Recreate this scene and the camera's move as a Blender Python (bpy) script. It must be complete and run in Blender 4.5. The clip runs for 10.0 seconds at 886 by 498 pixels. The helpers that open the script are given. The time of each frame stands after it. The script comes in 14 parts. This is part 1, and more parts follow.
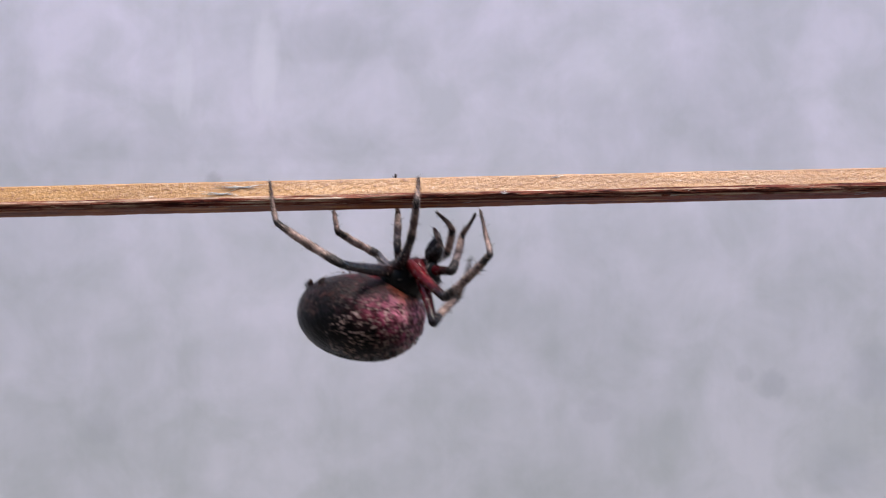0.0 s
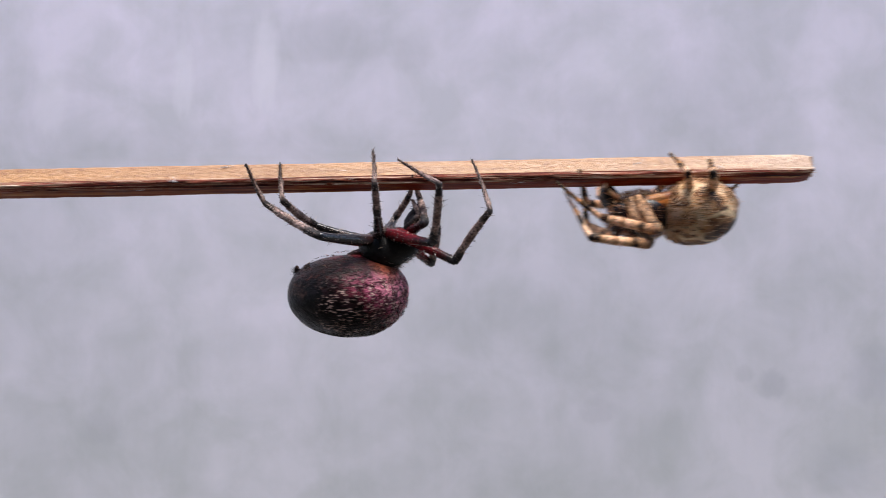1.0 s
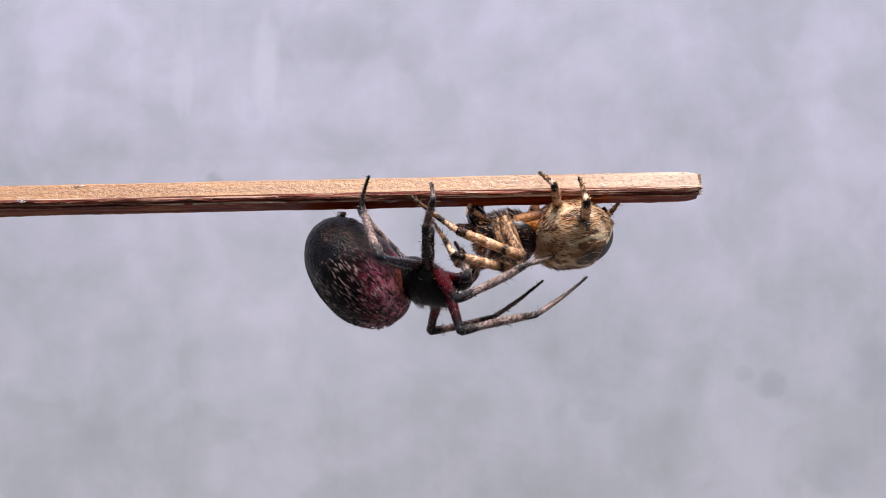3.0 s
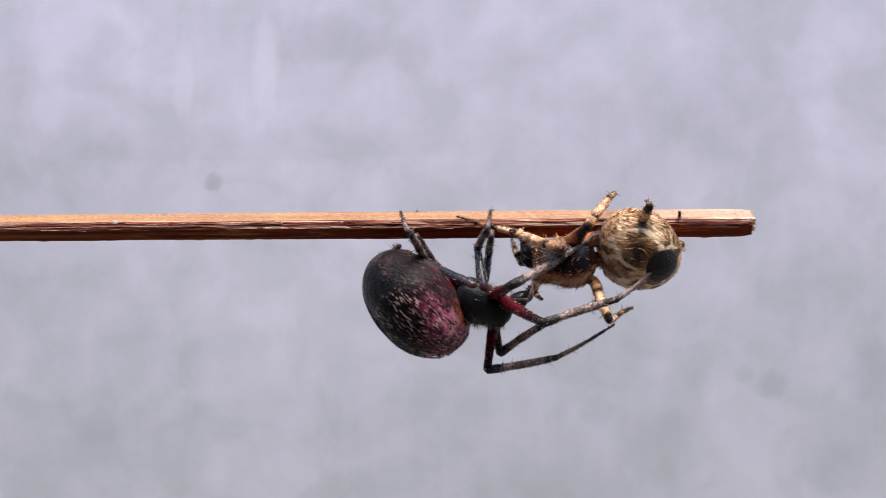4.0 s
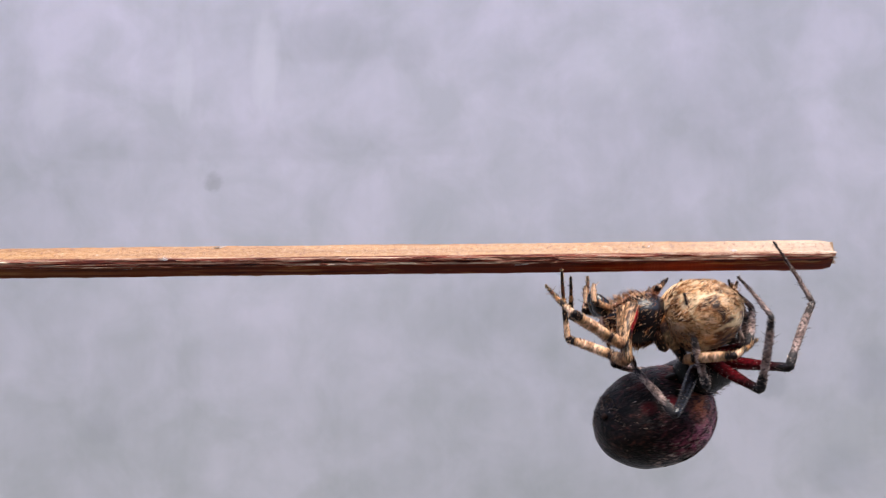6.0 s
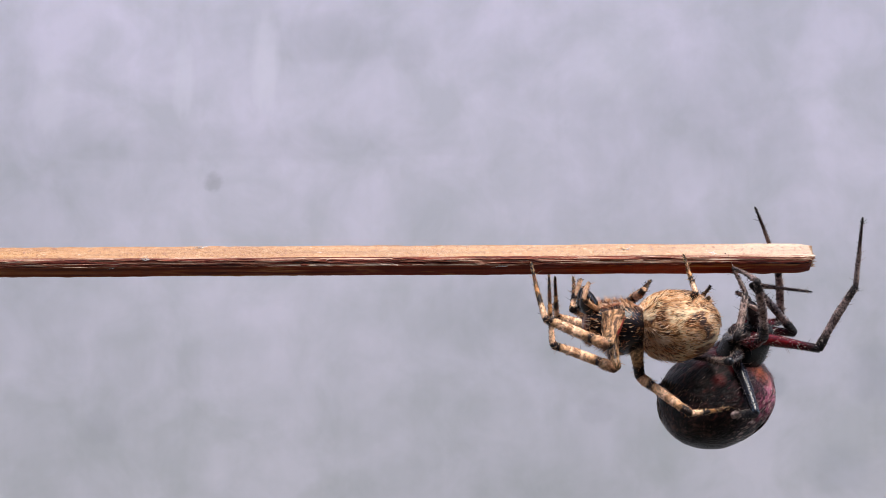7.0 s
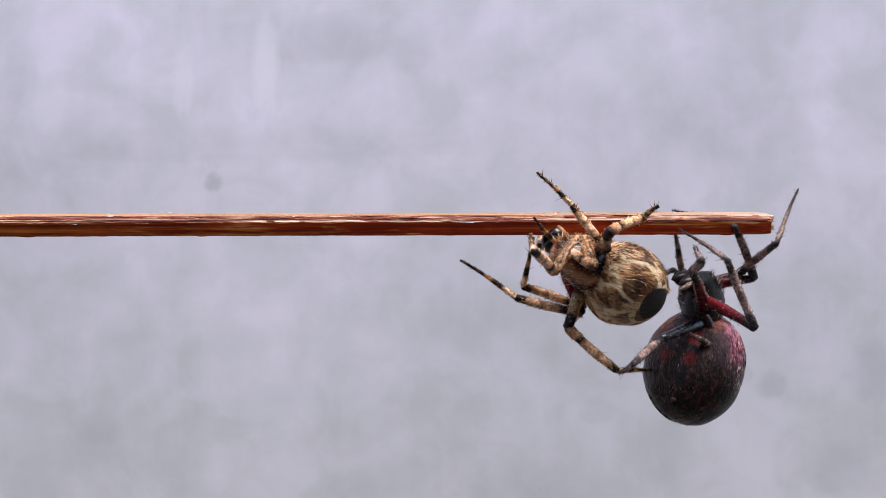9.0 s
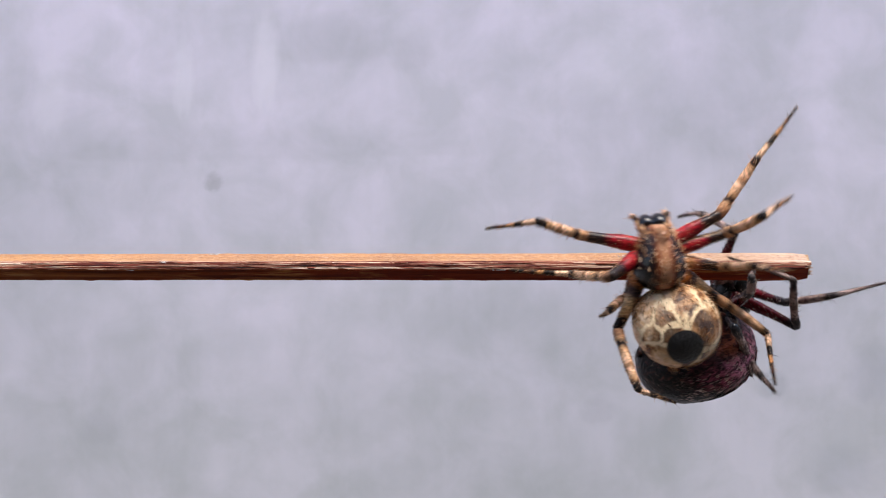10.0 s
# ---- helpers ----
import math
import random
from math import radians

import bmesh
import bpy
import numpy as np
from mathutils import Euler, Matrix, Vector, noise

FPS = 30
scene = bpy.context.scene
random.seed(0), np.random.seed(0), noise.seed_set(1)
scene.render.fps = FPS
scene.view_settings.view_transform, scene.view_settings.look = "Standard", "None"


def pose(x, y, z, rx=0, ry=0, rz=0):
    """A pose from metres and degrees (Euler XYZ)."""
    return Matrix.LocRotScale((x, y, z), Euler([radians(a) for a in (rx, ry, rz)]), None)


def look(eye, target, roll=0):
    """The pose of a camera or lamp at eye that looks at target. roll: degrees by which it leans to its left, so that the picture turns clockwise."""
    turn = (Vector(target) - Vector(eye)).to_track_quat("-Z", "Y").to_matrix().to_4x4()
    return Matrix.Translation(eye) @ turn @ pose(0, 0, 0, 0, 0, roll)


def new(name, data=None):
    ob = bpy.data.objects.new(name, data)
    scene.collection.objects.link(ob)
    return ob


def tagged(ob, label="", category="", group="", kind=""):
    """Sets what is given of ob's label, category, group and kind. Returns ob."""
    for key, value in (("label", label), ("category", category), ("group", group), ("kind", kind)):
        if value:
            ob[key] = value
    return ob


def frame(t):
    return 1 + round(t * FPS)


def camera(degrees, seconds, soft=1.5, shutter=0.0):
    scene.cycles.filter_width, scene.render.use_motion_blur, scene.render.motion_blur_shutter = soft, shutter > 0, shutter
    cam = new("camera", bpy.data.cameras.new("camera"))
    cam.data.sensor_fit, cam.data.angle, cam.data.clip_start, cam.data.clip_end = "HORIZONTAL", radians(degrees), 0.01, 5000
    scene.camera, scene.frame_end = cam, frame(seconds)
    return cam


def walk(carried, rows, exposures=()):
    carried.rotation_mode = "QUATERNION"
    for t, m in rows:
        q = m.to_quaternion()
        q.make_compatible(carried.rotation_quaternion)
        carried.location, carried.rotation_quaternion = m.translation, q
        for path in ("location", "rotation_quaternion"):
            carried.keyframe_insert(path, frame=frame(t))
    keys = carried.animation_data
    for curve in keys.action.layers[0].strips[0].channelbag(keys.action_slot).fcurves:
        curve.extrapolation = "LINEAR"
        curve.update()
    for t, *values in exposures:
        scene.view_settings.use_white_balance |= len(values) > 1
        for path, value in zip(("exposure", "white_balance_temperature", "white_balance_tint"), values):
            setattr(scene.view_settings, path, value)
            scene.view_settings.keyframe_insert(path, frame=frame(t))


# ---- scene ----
# All sizes of the animals are worked in units of U (1/16 mm), the world in metres.
U = 6.25e-5
EYE_Z = 1.30
EYE_Y = -1681 * U

cam = camera(50.0, 10.0, soft=0.6, shutter=0.35)
walk(cam, [(0.0, pose(0, EYE_Y, EYE_Z, 90, 0, 0)), (10.0, pose(0, EYE_Y, EYE_Z, 90, 0, 0))],
     exposures=[(0.0, 1.60, 6760, 10), (1.0, 1.60, 6760, 10), (2.0, 1.63, 6760, 10), (3.5, 1.68, 6760, 10), (4.5, 1.68, 6760, 10), (5.0, 1.66, 6760, 10), (5.5, 1.60, 6760, 10), (6.0, 1.58, 6760, 10), (7.5, 1.61, 6760, 10), (8.0, 1.60, 6760, 10), (8.5, 1.62, 6760, 10), (9.0, 1.67, 6760, 10), (9.5, 1.71, 6760, 10), (10.0, 1.65, 6760, 10)])

# ---- light: bright haze, its soft sun high over the right shoulder ----
SUN_EL, SUN_AZ = 72, 30
world = bpy.data.worlds.new("sky")
scene.world = world
world.use_nodes = True
wn = world.node_tree
sky = wn.nodes.new("ShaderNodeTexSky")
sky.sky_type, sky.sun_disc = "NISHITA", False
sky.sun_elevation, sky.sun_rotation = radians(SUN_EL), radians(180 - SUN_AZ)
wn.links.new(sky.outputs[0], wn.nodes["Background"].inputs[0])
wn.nodes["Background"].inputs[1].default_value = 0.135
sun = new("sun", bpy.data.lights.new("sun", "SUN"))
sun.data.energy, sun.data.angle, sun.data.color = 1.5, radians(34), (1.0, 0.95, 0.885)
sun.matrix_world = look((math.sin(radians(SUN_AZ)) * math.cos(radians(SUN_EL)), -math.cos(radians(SUN_AZ)) * math.cos(radians(SUN_EL)), math.sin(radians(SUN_EL))), (0, 0, 0))


# ---- materials ----
def node(nt, kind, **settings):
    n = nt.nodes.new(kind)
    for k, v in settings.items():
        n.inputs[k.replace("_", " ")].default_value = v
    return n


def ramp(nt, fac, stops, mode="LINEAR"):
    r = nt.nodes.new("ShaderNodeValToRGB")
    r.color_ramp.interpolation = mode
    el = r.color_ramp.elements
    while len(el) < len(stops):
        el.new(1.0)
    for e, (p, c) in zip(el, stops):
        e.position, e.color = p, (*c, 1)
    nt.links.new(fac, r.inputs[0])
    return r.outputs[0]


def mix(nt, fac, a, b, mode="MIX"):
    m = nt.nodes.new("ShaderNodeMix")
    m.data_type, m.blend_type = "RGBA", mode
    for sock, v in ((m.inputs[0], fac), (m.inputs[6], a), (m.inputs[7], b)):
        if isinstance(v, (int, float)):
            sock.default_value = v
        elif isinstance(v, tuple):
            sock.default_value = (*v, 1)
        else:
            nt.links.new(v, sock)
    return m.outputs[2]


def material(name, rough=0.6, metal=0.0, spec=0.5):
    m = bpy.data.materials.new(name)
    m.use_nodes = True
    nt = m.node_tree
    b = nt.nodes["Principled BSDF"]
    b.inputs["Roughness"].default_value, b.inputs["Metallic"].default_value = rough, metal
    b.inputs["Specular IOR Level"].default_value = spec
    co = nt.nodes.new("ShaderNodeTexCoord").outputs["Object"]
    return m, nt, b, co


def mapped(nt, co, scale, shift=(0, 0, 0)):
    mp = nt.nodes.new("ShaderNodeMapping")
    mp.inputs["Scale"].default_value = scale
    mp.inputs["Location"].default_value = shift
    nt.links.new(co, mp.inputs[0])
    return mp.outputs[0]


def noise_fac(nt, co, scale, detail=4.0, rough=0.55, dist=0.0):
    n = node(nt, "ShaderNodeTexNoise", Scale=scale, Detail=detail, Roughness=rough, Distortion=dist)
    nt.links.new(co, n.inputs["Vector"])
    return n.outputs[0]


def bump(nt, b, height, strength, distance):
    bp = node(nt, "ShaderNodeBump", Strength=strength, Distance=distance)
    nt.links.new(height, bp.inputs["Height"])
    nt.links.new(bp.outputs[0], b.inputs["Normal"])


def wall_material():
    m, nt, b, co = material("weathered_plaster", 0.85, 0, 0.2)
    big = noise_fac(nt, co, 9.0, 3.0, 0.5, 0.4)
    mid = noise_fac(nt, co, 34.0, 4.0, 0.55, 0.3)
    streak = noise_fac(nt, mapped(nt, co, (75, 75, 9)), 1.0, 3.0, 0.5)
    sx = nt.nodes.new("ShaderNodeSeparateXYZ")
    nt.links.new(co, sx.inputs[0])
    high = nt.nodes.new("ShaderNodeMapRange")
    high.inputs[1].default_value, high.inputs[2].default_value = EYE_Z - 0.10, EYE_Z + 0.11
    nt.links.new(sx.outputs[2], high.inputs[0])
    # vertical falloff of light painted into the plaster colour: paler above, greyer below
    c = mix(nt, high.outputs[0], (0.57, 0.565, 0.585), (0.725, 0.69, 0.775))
    c = mix(nt, 0.30, c, mix(nt, 1.0, c, ramp(nt, big, [(0.34, (0.80, 0.83, 0.83)), (0.66, (1.22, 1.2, 1.23))]), "MULTIPLY"))
    c = mix(nt, 0.75, c, mix(nt, 1.0, c, ramp(nt, mid, [(0.34, (0.86, 0.89, 0.87)), (0.66, (1.12, 1.10, 1.14))]), "MULTIPLY"))
    c = mix(nt, 0.14, c, mix(nt, 1.0, c, ramp(nt, streak, [(0.34, (0.84, 0.87, 0.85)), (0.66, (1.14, 1.12, 1.16))]), "MULTIPLY"))
    # damp stains, lime runs and one painted halo band: centre x, height over the eye, half width, half height,
    # strength, colour
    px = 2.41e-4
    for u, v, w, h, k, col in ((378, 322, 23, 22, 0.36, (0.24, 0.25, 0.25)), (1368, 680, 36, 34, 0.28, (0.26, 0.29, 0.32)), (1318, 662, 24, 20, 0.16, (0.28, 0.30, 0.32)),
                               (1060, 726, 40, 34, 0.16, (0.27, 0.29, 0.30)), (1545, 660, 60, 70, 0.25, (0.28, 0.31, 0.35)), (1490, 830, 80, 60, 0.18, (0.28, 0.31, 0.35)),
                               (180, 758, 50, 40, 0.14, (0.28, 0.29, 0.32)), (600, 70, 150, 60, 0.22, (0.33, 0.35, 0.35)), (730, 95, 50, 44, 0.16, (0.30, 0.31, 0.31)),
                               # first entry: shade-like halo above the stick, painted into the wall colour
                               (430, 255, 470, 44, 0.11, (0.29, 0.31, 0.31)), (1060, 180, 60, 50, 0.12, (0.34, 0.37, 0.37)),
                               (1320, 230, 160, 80, 0.12, (0.34, 0.36, 0.37)), (470, 110, 32, 110, 0.45, (0.92, 0.88, 0.97)), (325, 140, 26, 90, 0.35, (0.90, 0.87, 0.96)),
                               (90, 170, 40, 90, 0.25, (0.90, 0.87, 0.96)), (350, 565, 50, 60, 0.22, (0.76, 0.73, 0.80)), (1250, 525, 60, 50, 0.22, (0.74, 0.71, 0.79)),
                               (1090, 110, 110, 90, 0.22, (0.82, 0.80, 0.88))):
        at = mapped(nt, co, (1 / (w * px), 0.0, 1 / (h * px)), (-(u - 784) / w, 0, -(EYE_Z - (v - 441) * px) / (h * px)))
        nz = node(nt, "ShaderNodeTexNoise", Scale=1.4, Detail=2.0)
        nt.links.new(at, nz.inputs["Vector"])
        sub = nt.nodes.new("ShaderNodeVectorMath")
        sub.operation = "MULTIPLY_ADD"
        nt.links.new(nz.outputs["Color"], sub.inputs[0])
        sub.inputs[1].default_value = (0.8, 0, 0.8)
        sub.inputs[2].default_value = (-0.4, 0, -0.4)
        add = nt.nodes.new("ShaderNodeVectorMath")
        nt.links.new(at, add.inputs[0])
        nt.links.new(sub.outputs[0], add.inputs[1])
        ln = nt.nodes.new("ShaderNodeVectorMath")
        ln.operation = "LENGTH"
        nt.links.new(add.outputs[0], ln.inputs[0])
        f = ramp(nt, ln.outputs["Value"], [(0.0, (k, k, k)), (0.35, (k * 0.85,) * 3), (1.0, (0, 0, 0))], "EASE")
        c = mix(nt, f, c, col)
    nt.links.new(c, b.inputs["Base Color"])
    return m


def ground_material():
    m, nt, b, co = material("packed_earth", 0.95, 0, 0.1)
    c = ramp(nt, noise_fac(nt, co, 5.0, 6.0), [(0.3, (0.10, 0.085, 0.07)), (0.7, (0.19, 0.165, 0.14))])
    nt.links.new(c, b.inputs["Base Color"])
    return m


def wood_material(name, dark, light, spots, rough, grain=900.0):
    m, nt, b, co = material(name, rough, 0, 0.45)
    fibre = noise_fac(nt, mapped(nt, co, (18, 1, 1)), grain, 5.0, 0.6, 0.6)
    long = noise_fac(nt, mapped(nt, co, (60, 900, 900)), 1.0, 3.0, 0.6)
    c = ramp(nt, fibre, [(0.3, dark), (0.72, light)])
    c = mix(nt, ramp(nt, long, [(0.45, (0, 0, 0)), (0.72, (0.85, 0.85, 0.85))]), c, spots)
    nt.links.new(c, b.inputs["Base Color"])
    bump(nt, b, noise_fac(nt, mapped(nt, co, (0.45, 1, 1)), 2600.0, 3.0), 0.6, 0.00012)
    return m


def skin_material(name, stops, scale, fleck, fleck_lo, fleck_hi, rough, bump_d=0.0001, fscale=1.0):
    m, nt, b, co = material(name, rough, 0, 0.16)
    n1 = noise_fac(nt, co, scale, 5.0, 0.62, 0.5)
    c = ramp(nt, n1, stops)
    f = noise_fac(nt, mapped(nt, co, (1.7, 1, 1)), scale * 5 * fscale, 2.0, 0.6)
    c = mix(nt, ramp(nt, f, [(fleck_lo, (0, 0, 0)), (fleck_hi, (1, 1, 1))]), c, fleck)
    nt.links.new(c, b.inputs["Base Color"])
    bump(nt, b, noise_fac(nt, co, scale * 9, 3.0), 0.7, bump_d)
    return m


def leg_material(name, length, stops, rough=0.45, mottle=0.5, under=None, spec=0.2):
    """Bands along the limb: stops over the share of its length."""
    m, nt, b, co = material(name, rough, 0, spec)
    sx = nt.nodes.new("ShaderNodeSeparateXYZ")
    nt.links.new(mapped(nt, co, (1 / (length * U), 1, 1)), sx.inputs[0])
    wob = nt.nodes.new("ShaderNodeMath")
    wob.operation = "MULTIPLY_ADD"
    nt.links.new(noise_fac(nt, co, 1500.0, 3.0), wob.inputs[0])
    wob.inputs[1].default_value = 0.15
    nt.links.new(sx.outputs[0], wob.inputs[2])
    c = ramp(nt, wob.outputs[0], [(p + 0.06, q) for p, q in stops])
    if under:
        low = axis_fac(nt, mapped(nt, co, (0.35, 1, 1)), (0, 0.05, -0.05), 0.5, 0.5, 2600.0)
        streak = ramp(nt, noise_fac(nt, mapped(nt, co, (0.25, 1, 1)), 3600.0, 2.0), [(0.42, tuple(v * 0.15 for v in under)), (0.60, under)])
        c = mix(nt, ramp(nt, low, [(0.34, (0, 0, 0)), (0.46, (0.95, 0.95, 0.95))]), c, streak)
    sp = noise_fac(nt, co, 3200.0, 3.0, 0.7)
    c = mix(nt, mottle, c, mix(nt, 1.0, c, ramp(nt, sp, [(0.40, (0.15, 0.15, 0.16)), (0.60, (2.0, 1.95, 1.9))]), "MULTIPLY"))
    nt.links.new(c, b.inputs["Base Color"])
    bump(nt, b, noise_fac(nt, co, 4000.0, 2.0), 0.5, 0.00005)
    return m


def plain_material(name, col, rough=0.5, spec=0.2):
    m, nt, b, co = material(name, rough, 0, spec)
    c = ramp(nt, noise_fac(nt, co, 2500.0, 3.0), [(0.3, tuple(v * 0.6 for v in col)), (0.7, tuple(min(1, v * 1.4) for v in col))])
    nt.links.new(c, b.inputs["Base Color"])
    return m


def hair_material(name, stops, rough=0.5):
    m, nt, b, co = material(name, rough, 0, 0.12)
    g = nt.nodes.new("ShaderNodeNewGeometry")
    nt.links.new(ramp(nt, g.outputs["Random Per Island"], stops), b.inputs["Base Color"])
    return m


def axis_fac(nt, co, weights, shift, wobble, scale):
    """A share that runs along a direction of the body, made ragged by noise."""
    d = nt.nodes.new("ShaderNodeVectorMath")
    d.operation = "DOT_PRODUCT"
    nt.links.new(co, d.inputs[0])
    d.inputs[1].default_value = [w / U for w in weights]
    ma = nt.nodes.new("ShaderNodeMath")
    ma.operation = "MULTIPLY_ADD"
    nt.links.new(noise_fac(nt, co, scale, 5.0, 0.65, 0.4), ma.inputs[0])
    ma.inputs[1].default_value = wobble
    nt.links.new(d.outputs["Value"], ma.inputs[2])
    ad = nt.nodes.new("ShaderNodeMath")
    nt.links.new(ma.outputs[0], ad.inputs[0])
    ad.inputs[1].default_value = shift - wobble / 2
    return ad.outputs[0]


def wine_abdomen_material():
    m, nt, b, co = material("wine_abdomen", 0.29, 0, 0.13)
    # black over the back and rear, wine towards the front, grey-brown fuzz at the rear belly
    f = axis_fac(nt, co, (0.0052, 0, -0.0056), 0.47, 0.80, 380.0)
    c = ramp(nt, f, [(0.22, (0.006, 0.004, 0.005)), (0.44, (0.026, 0.008, 0.011)), (0.55, (0.12, 0.020, 0.034)), (0.68, (0.27, 0.056, 0.100)), (0.90, (0.42, 0.14, 0.20))])
    g = axis_fac(nt, co, (-0.004, 0, -0.0075), 0.02, 0.6, 420.0)
    c = mix(nt, ramp(nt, g, [(0.32, (0, 0, 0)), (0.62, (0.9, 0.9, 0.9))]), c, ramp(nt, noise_fac(nt, co, 2600.0, 3.0), [(0.38, (0.025, 0.012, 0.010)), (0.62, (0.16, 0.085, 0.066))]))
    # pale scales in a broken band over the flanks
    band = axis_fac(nt, co, (0.003, 0, 0.0), 0.5, 0.5, 260.0)
    scales = node(nt, "ShaderNodeTexVoronoi", Scale=3000.0)
    nt.links.new(mapped(nt, co, (0.36, 1.5, 1.5)), scales.inputs["Vector"])
    sc = mix(nt, 1.0, ramp(nt, band, [(0.30, (0, 0, 0)), (0.46, (1, 1, 1)), (0.66, (1, 1, 1)), (0.84, (0.1, 0.1, 0.1))]), ramp(nt, scales.outputs["Distance"], [(0.24, (1, 1, 1)), (0.46, (0, 0, 0))]), "MULTIPLY")
    sc = mix(nt, 1.0, sc, ramp(nt, noise_fac(nt, co, 700.0, 3.0), [(0.40, (0, 0, 0)), (0.56, (1, 1, 1))]), "MULTIPLY")
    blotch = noise_fac(nt, mapped(nt, co, (0.55, 1.1, 1.1)), 1500.0, 4.0, 0.65, 0.6)
    c = mix(nt, 0.85, c, mix(nt, 1.0, c, ramp(nt, blotch, [(0.44, (0.06, 0.05, 0.05)), (0.58, (1.8, 1.8, 1.8))]), "MULTIPLY"))
    c = mix(nt, sc, c, (0.72, 0.50, 0.44))
    # dark belly with small red marks
    belly = axis_fac(nt, co, (-0.0012, 0, -0.0085), 0.22, 0.30, 300.0)
    c = mix(nt, ramp(nt, belly, [(0.30, (0, 0, 0)), (0.55, (0.92, 0.92, 0.92))]), c, ramp(nt, blotch, [(0.44, (0.004, 0.003, 0.003)), (0.58, (0.014, 0.006, 0.006)), (0.70, (0.08, 0.024, 0.018))]))
    for sx, sy, dot in ((20, 34, 0.85), (34, -26, 0.3), (-24, 30, 0.35), (-14, -22, 0.2), (58, 14, 0.55)):
        ds = nt.nodes.new("ShaderNodeVectorMath")
        ds.operation = "DISTANCE"
        nt.links.new(co, ds.inputs[0])
        ds.inputs[1].default_value = (sx * U, sy * U, -74 * U)
        nt.links.new(ds.outputs["Value"], (sc2 := nt.nodes.new("ShaderNodeMath")).inputs[0])
        sc2.operation = "MULTIPLY"
        sc2.inputs[1].default_value = 1 / (22 * U)
        c = mix(nt, ramp(nt, sc2.outputs[0], [(0.15, (dot, dot, dot)), (0.8, (0, 0, 0))]), c, (0.34, 0.022, 0.028))
    # rusty patches beside the waist
    for side in (1, -1):
        off = nt.nodes.new("ShaderNodeVectorMath")
        off.operation = "DISTANCE"
        nt.links.new(co, off.inputs[0])
        off.inputs[1].default_value = (70 * U, side * 44 * U, -48 * U)
        near = nt.nodes.new("ShaderNodeMath")
        near.operation = "MULTIPLY"
        nt.links.new(off.outputs["Value"], near.inputs[0])
        near.inputs[1].default_value = 1 / (40 * U)
        c = mix(nt, ramp(nt, near.outputs[0], [(0.3, (0.75, 0.75, 0.75)), (1.0, (0, 0, 0))]), c, ramp(nt, blotch, [(0.42, (0.10, 0.02, 0.012)), (0.6, (0.50, 0.13, 0.05))]))
    nt.links.new(c, b.inputs["Base Color"])
    bump(nt, b, noise_fac(nt, mapped(nt, co, (0.5, 1, 1)), 2400.0, 4.0, 0.65), 0.9, 0.00024)
    return m


def banded_carapace_material():
    m, nt, b, co = material("red_brown_carapace", 0.27, 0, 0.4)
    ab = nt.nodes.new("ShaderNodeVectorMath")
    ab.operation = "ABSOLUTE"
    nt.links.new(co, ab.inputs[0])
    f = axis_fac(nt, ab.outputs[0], (0, 0.024, 0), 0.04, 0.35, 800.0)
    c = ramp(nt, f, [(0.16, (0.50, 0.25, 0.14)), (0.30, (0.26, 0.075, 0.034)), (0.42, (0.04, 0.014, 0.010)), (0.6, (0.010, 0.007, 0.008))])
    nt.links.new(c, b.inputs["Base Color"])
    bump(nt, b, noise_fac(nt, co, 3500.0, 3.0), 0.6, 0.00008)
    return m


def straw_abdomen_material():
    m, nt, b, co = material("straw_abdomen", 0.5, 0, 0.4)
    n1 = noise_fac(nt, mapped(nt, co, (0.8, 1, 1)), 420.0, 5.0, 0.65, 0.8)
    c = ramp(nt, n1, [(0.37, (0.03, 0.010, 0.004)), (0.45, (0.24, 0.09, 0.026)), (0.50, (0.66, 0.37, 0.17)), (0.66, (0.90, 0.67, 0.46))])
    veins = node(nt, "ShaderNodeTexVoronoi", Scale=215.0)
    veins.feature = "DISTANCE_TO_EDGE"
    warp = node(nt, "ShaderNodeTexNoise", Scale=420.0, Detail=3.0)
    nt.links.new(co, warp.inputs["Vector"])
    bend = nt.nodes.new("ShaderNodeVectorMath")
    bend.operation = "MULTIPLY_ADD"
    nt.links.new(warp.outputs["Color"], bend.inputs[0])
    bend.inputs[1].default_value = (0.0032, 0.0032, 0.0032)
    nt.links.new(co, bend.inputs[2])
    nt.links.new(bend.outputs[0], veins.inputs["Vector"])
    back = axis_fac(nt, co, (-0.005, 0, 0.010), 0.08, 0.4, 380.0)
    c = mix(nt, ramp(nt, back, [(0.38, (0, 0, 0)), (0.62, (0.85, 0.85, 0.85))]), c, ramp(nt, noise_fac(nt, co, 330.0, 4.0, 0.6, 0.6), [(0.40, (0.025, 0.010, 0.005)), (0.50, (0.20, 0.085, 0.028)), (0.64, (0.48, 0.25, 0.10))]))
    c = mix(nt, ramp(nt, veins.outputs["Distance"], [(0.03, (0.9, 0.9, 0.9)), (0.085, (0, 0, 0))]), c, (0.80, 0.60, 0.36))
    # one black patch on the back, towards the rear
    pv = mapped(nt, co, (1 / (23 * U), 1 / (35 * U), 1 / (62 * U)), (57 / 23, 0, -34 / 62))
    ln = nt.nodes.new("ShaderNodeVectorMath")
    ln.operation = "LENGTH"
    nt.links.new(pv, ln.inputs[0])
    c = mix(nt, ramp(nt, ln.outputs["Value"], [(0.86, (1, 1, 1)), (0.94, (0, 0, 0))]), c, (0.006, 0.005, 0.005))
    nt.links.new(c, b.inputs["Base Color"])
    bump(nt, b, noise_fac(nt, mapped(nt, co, (0.4, 1, 1)), 3200.0, 3.0), 0.9, 0.00018)
    return m


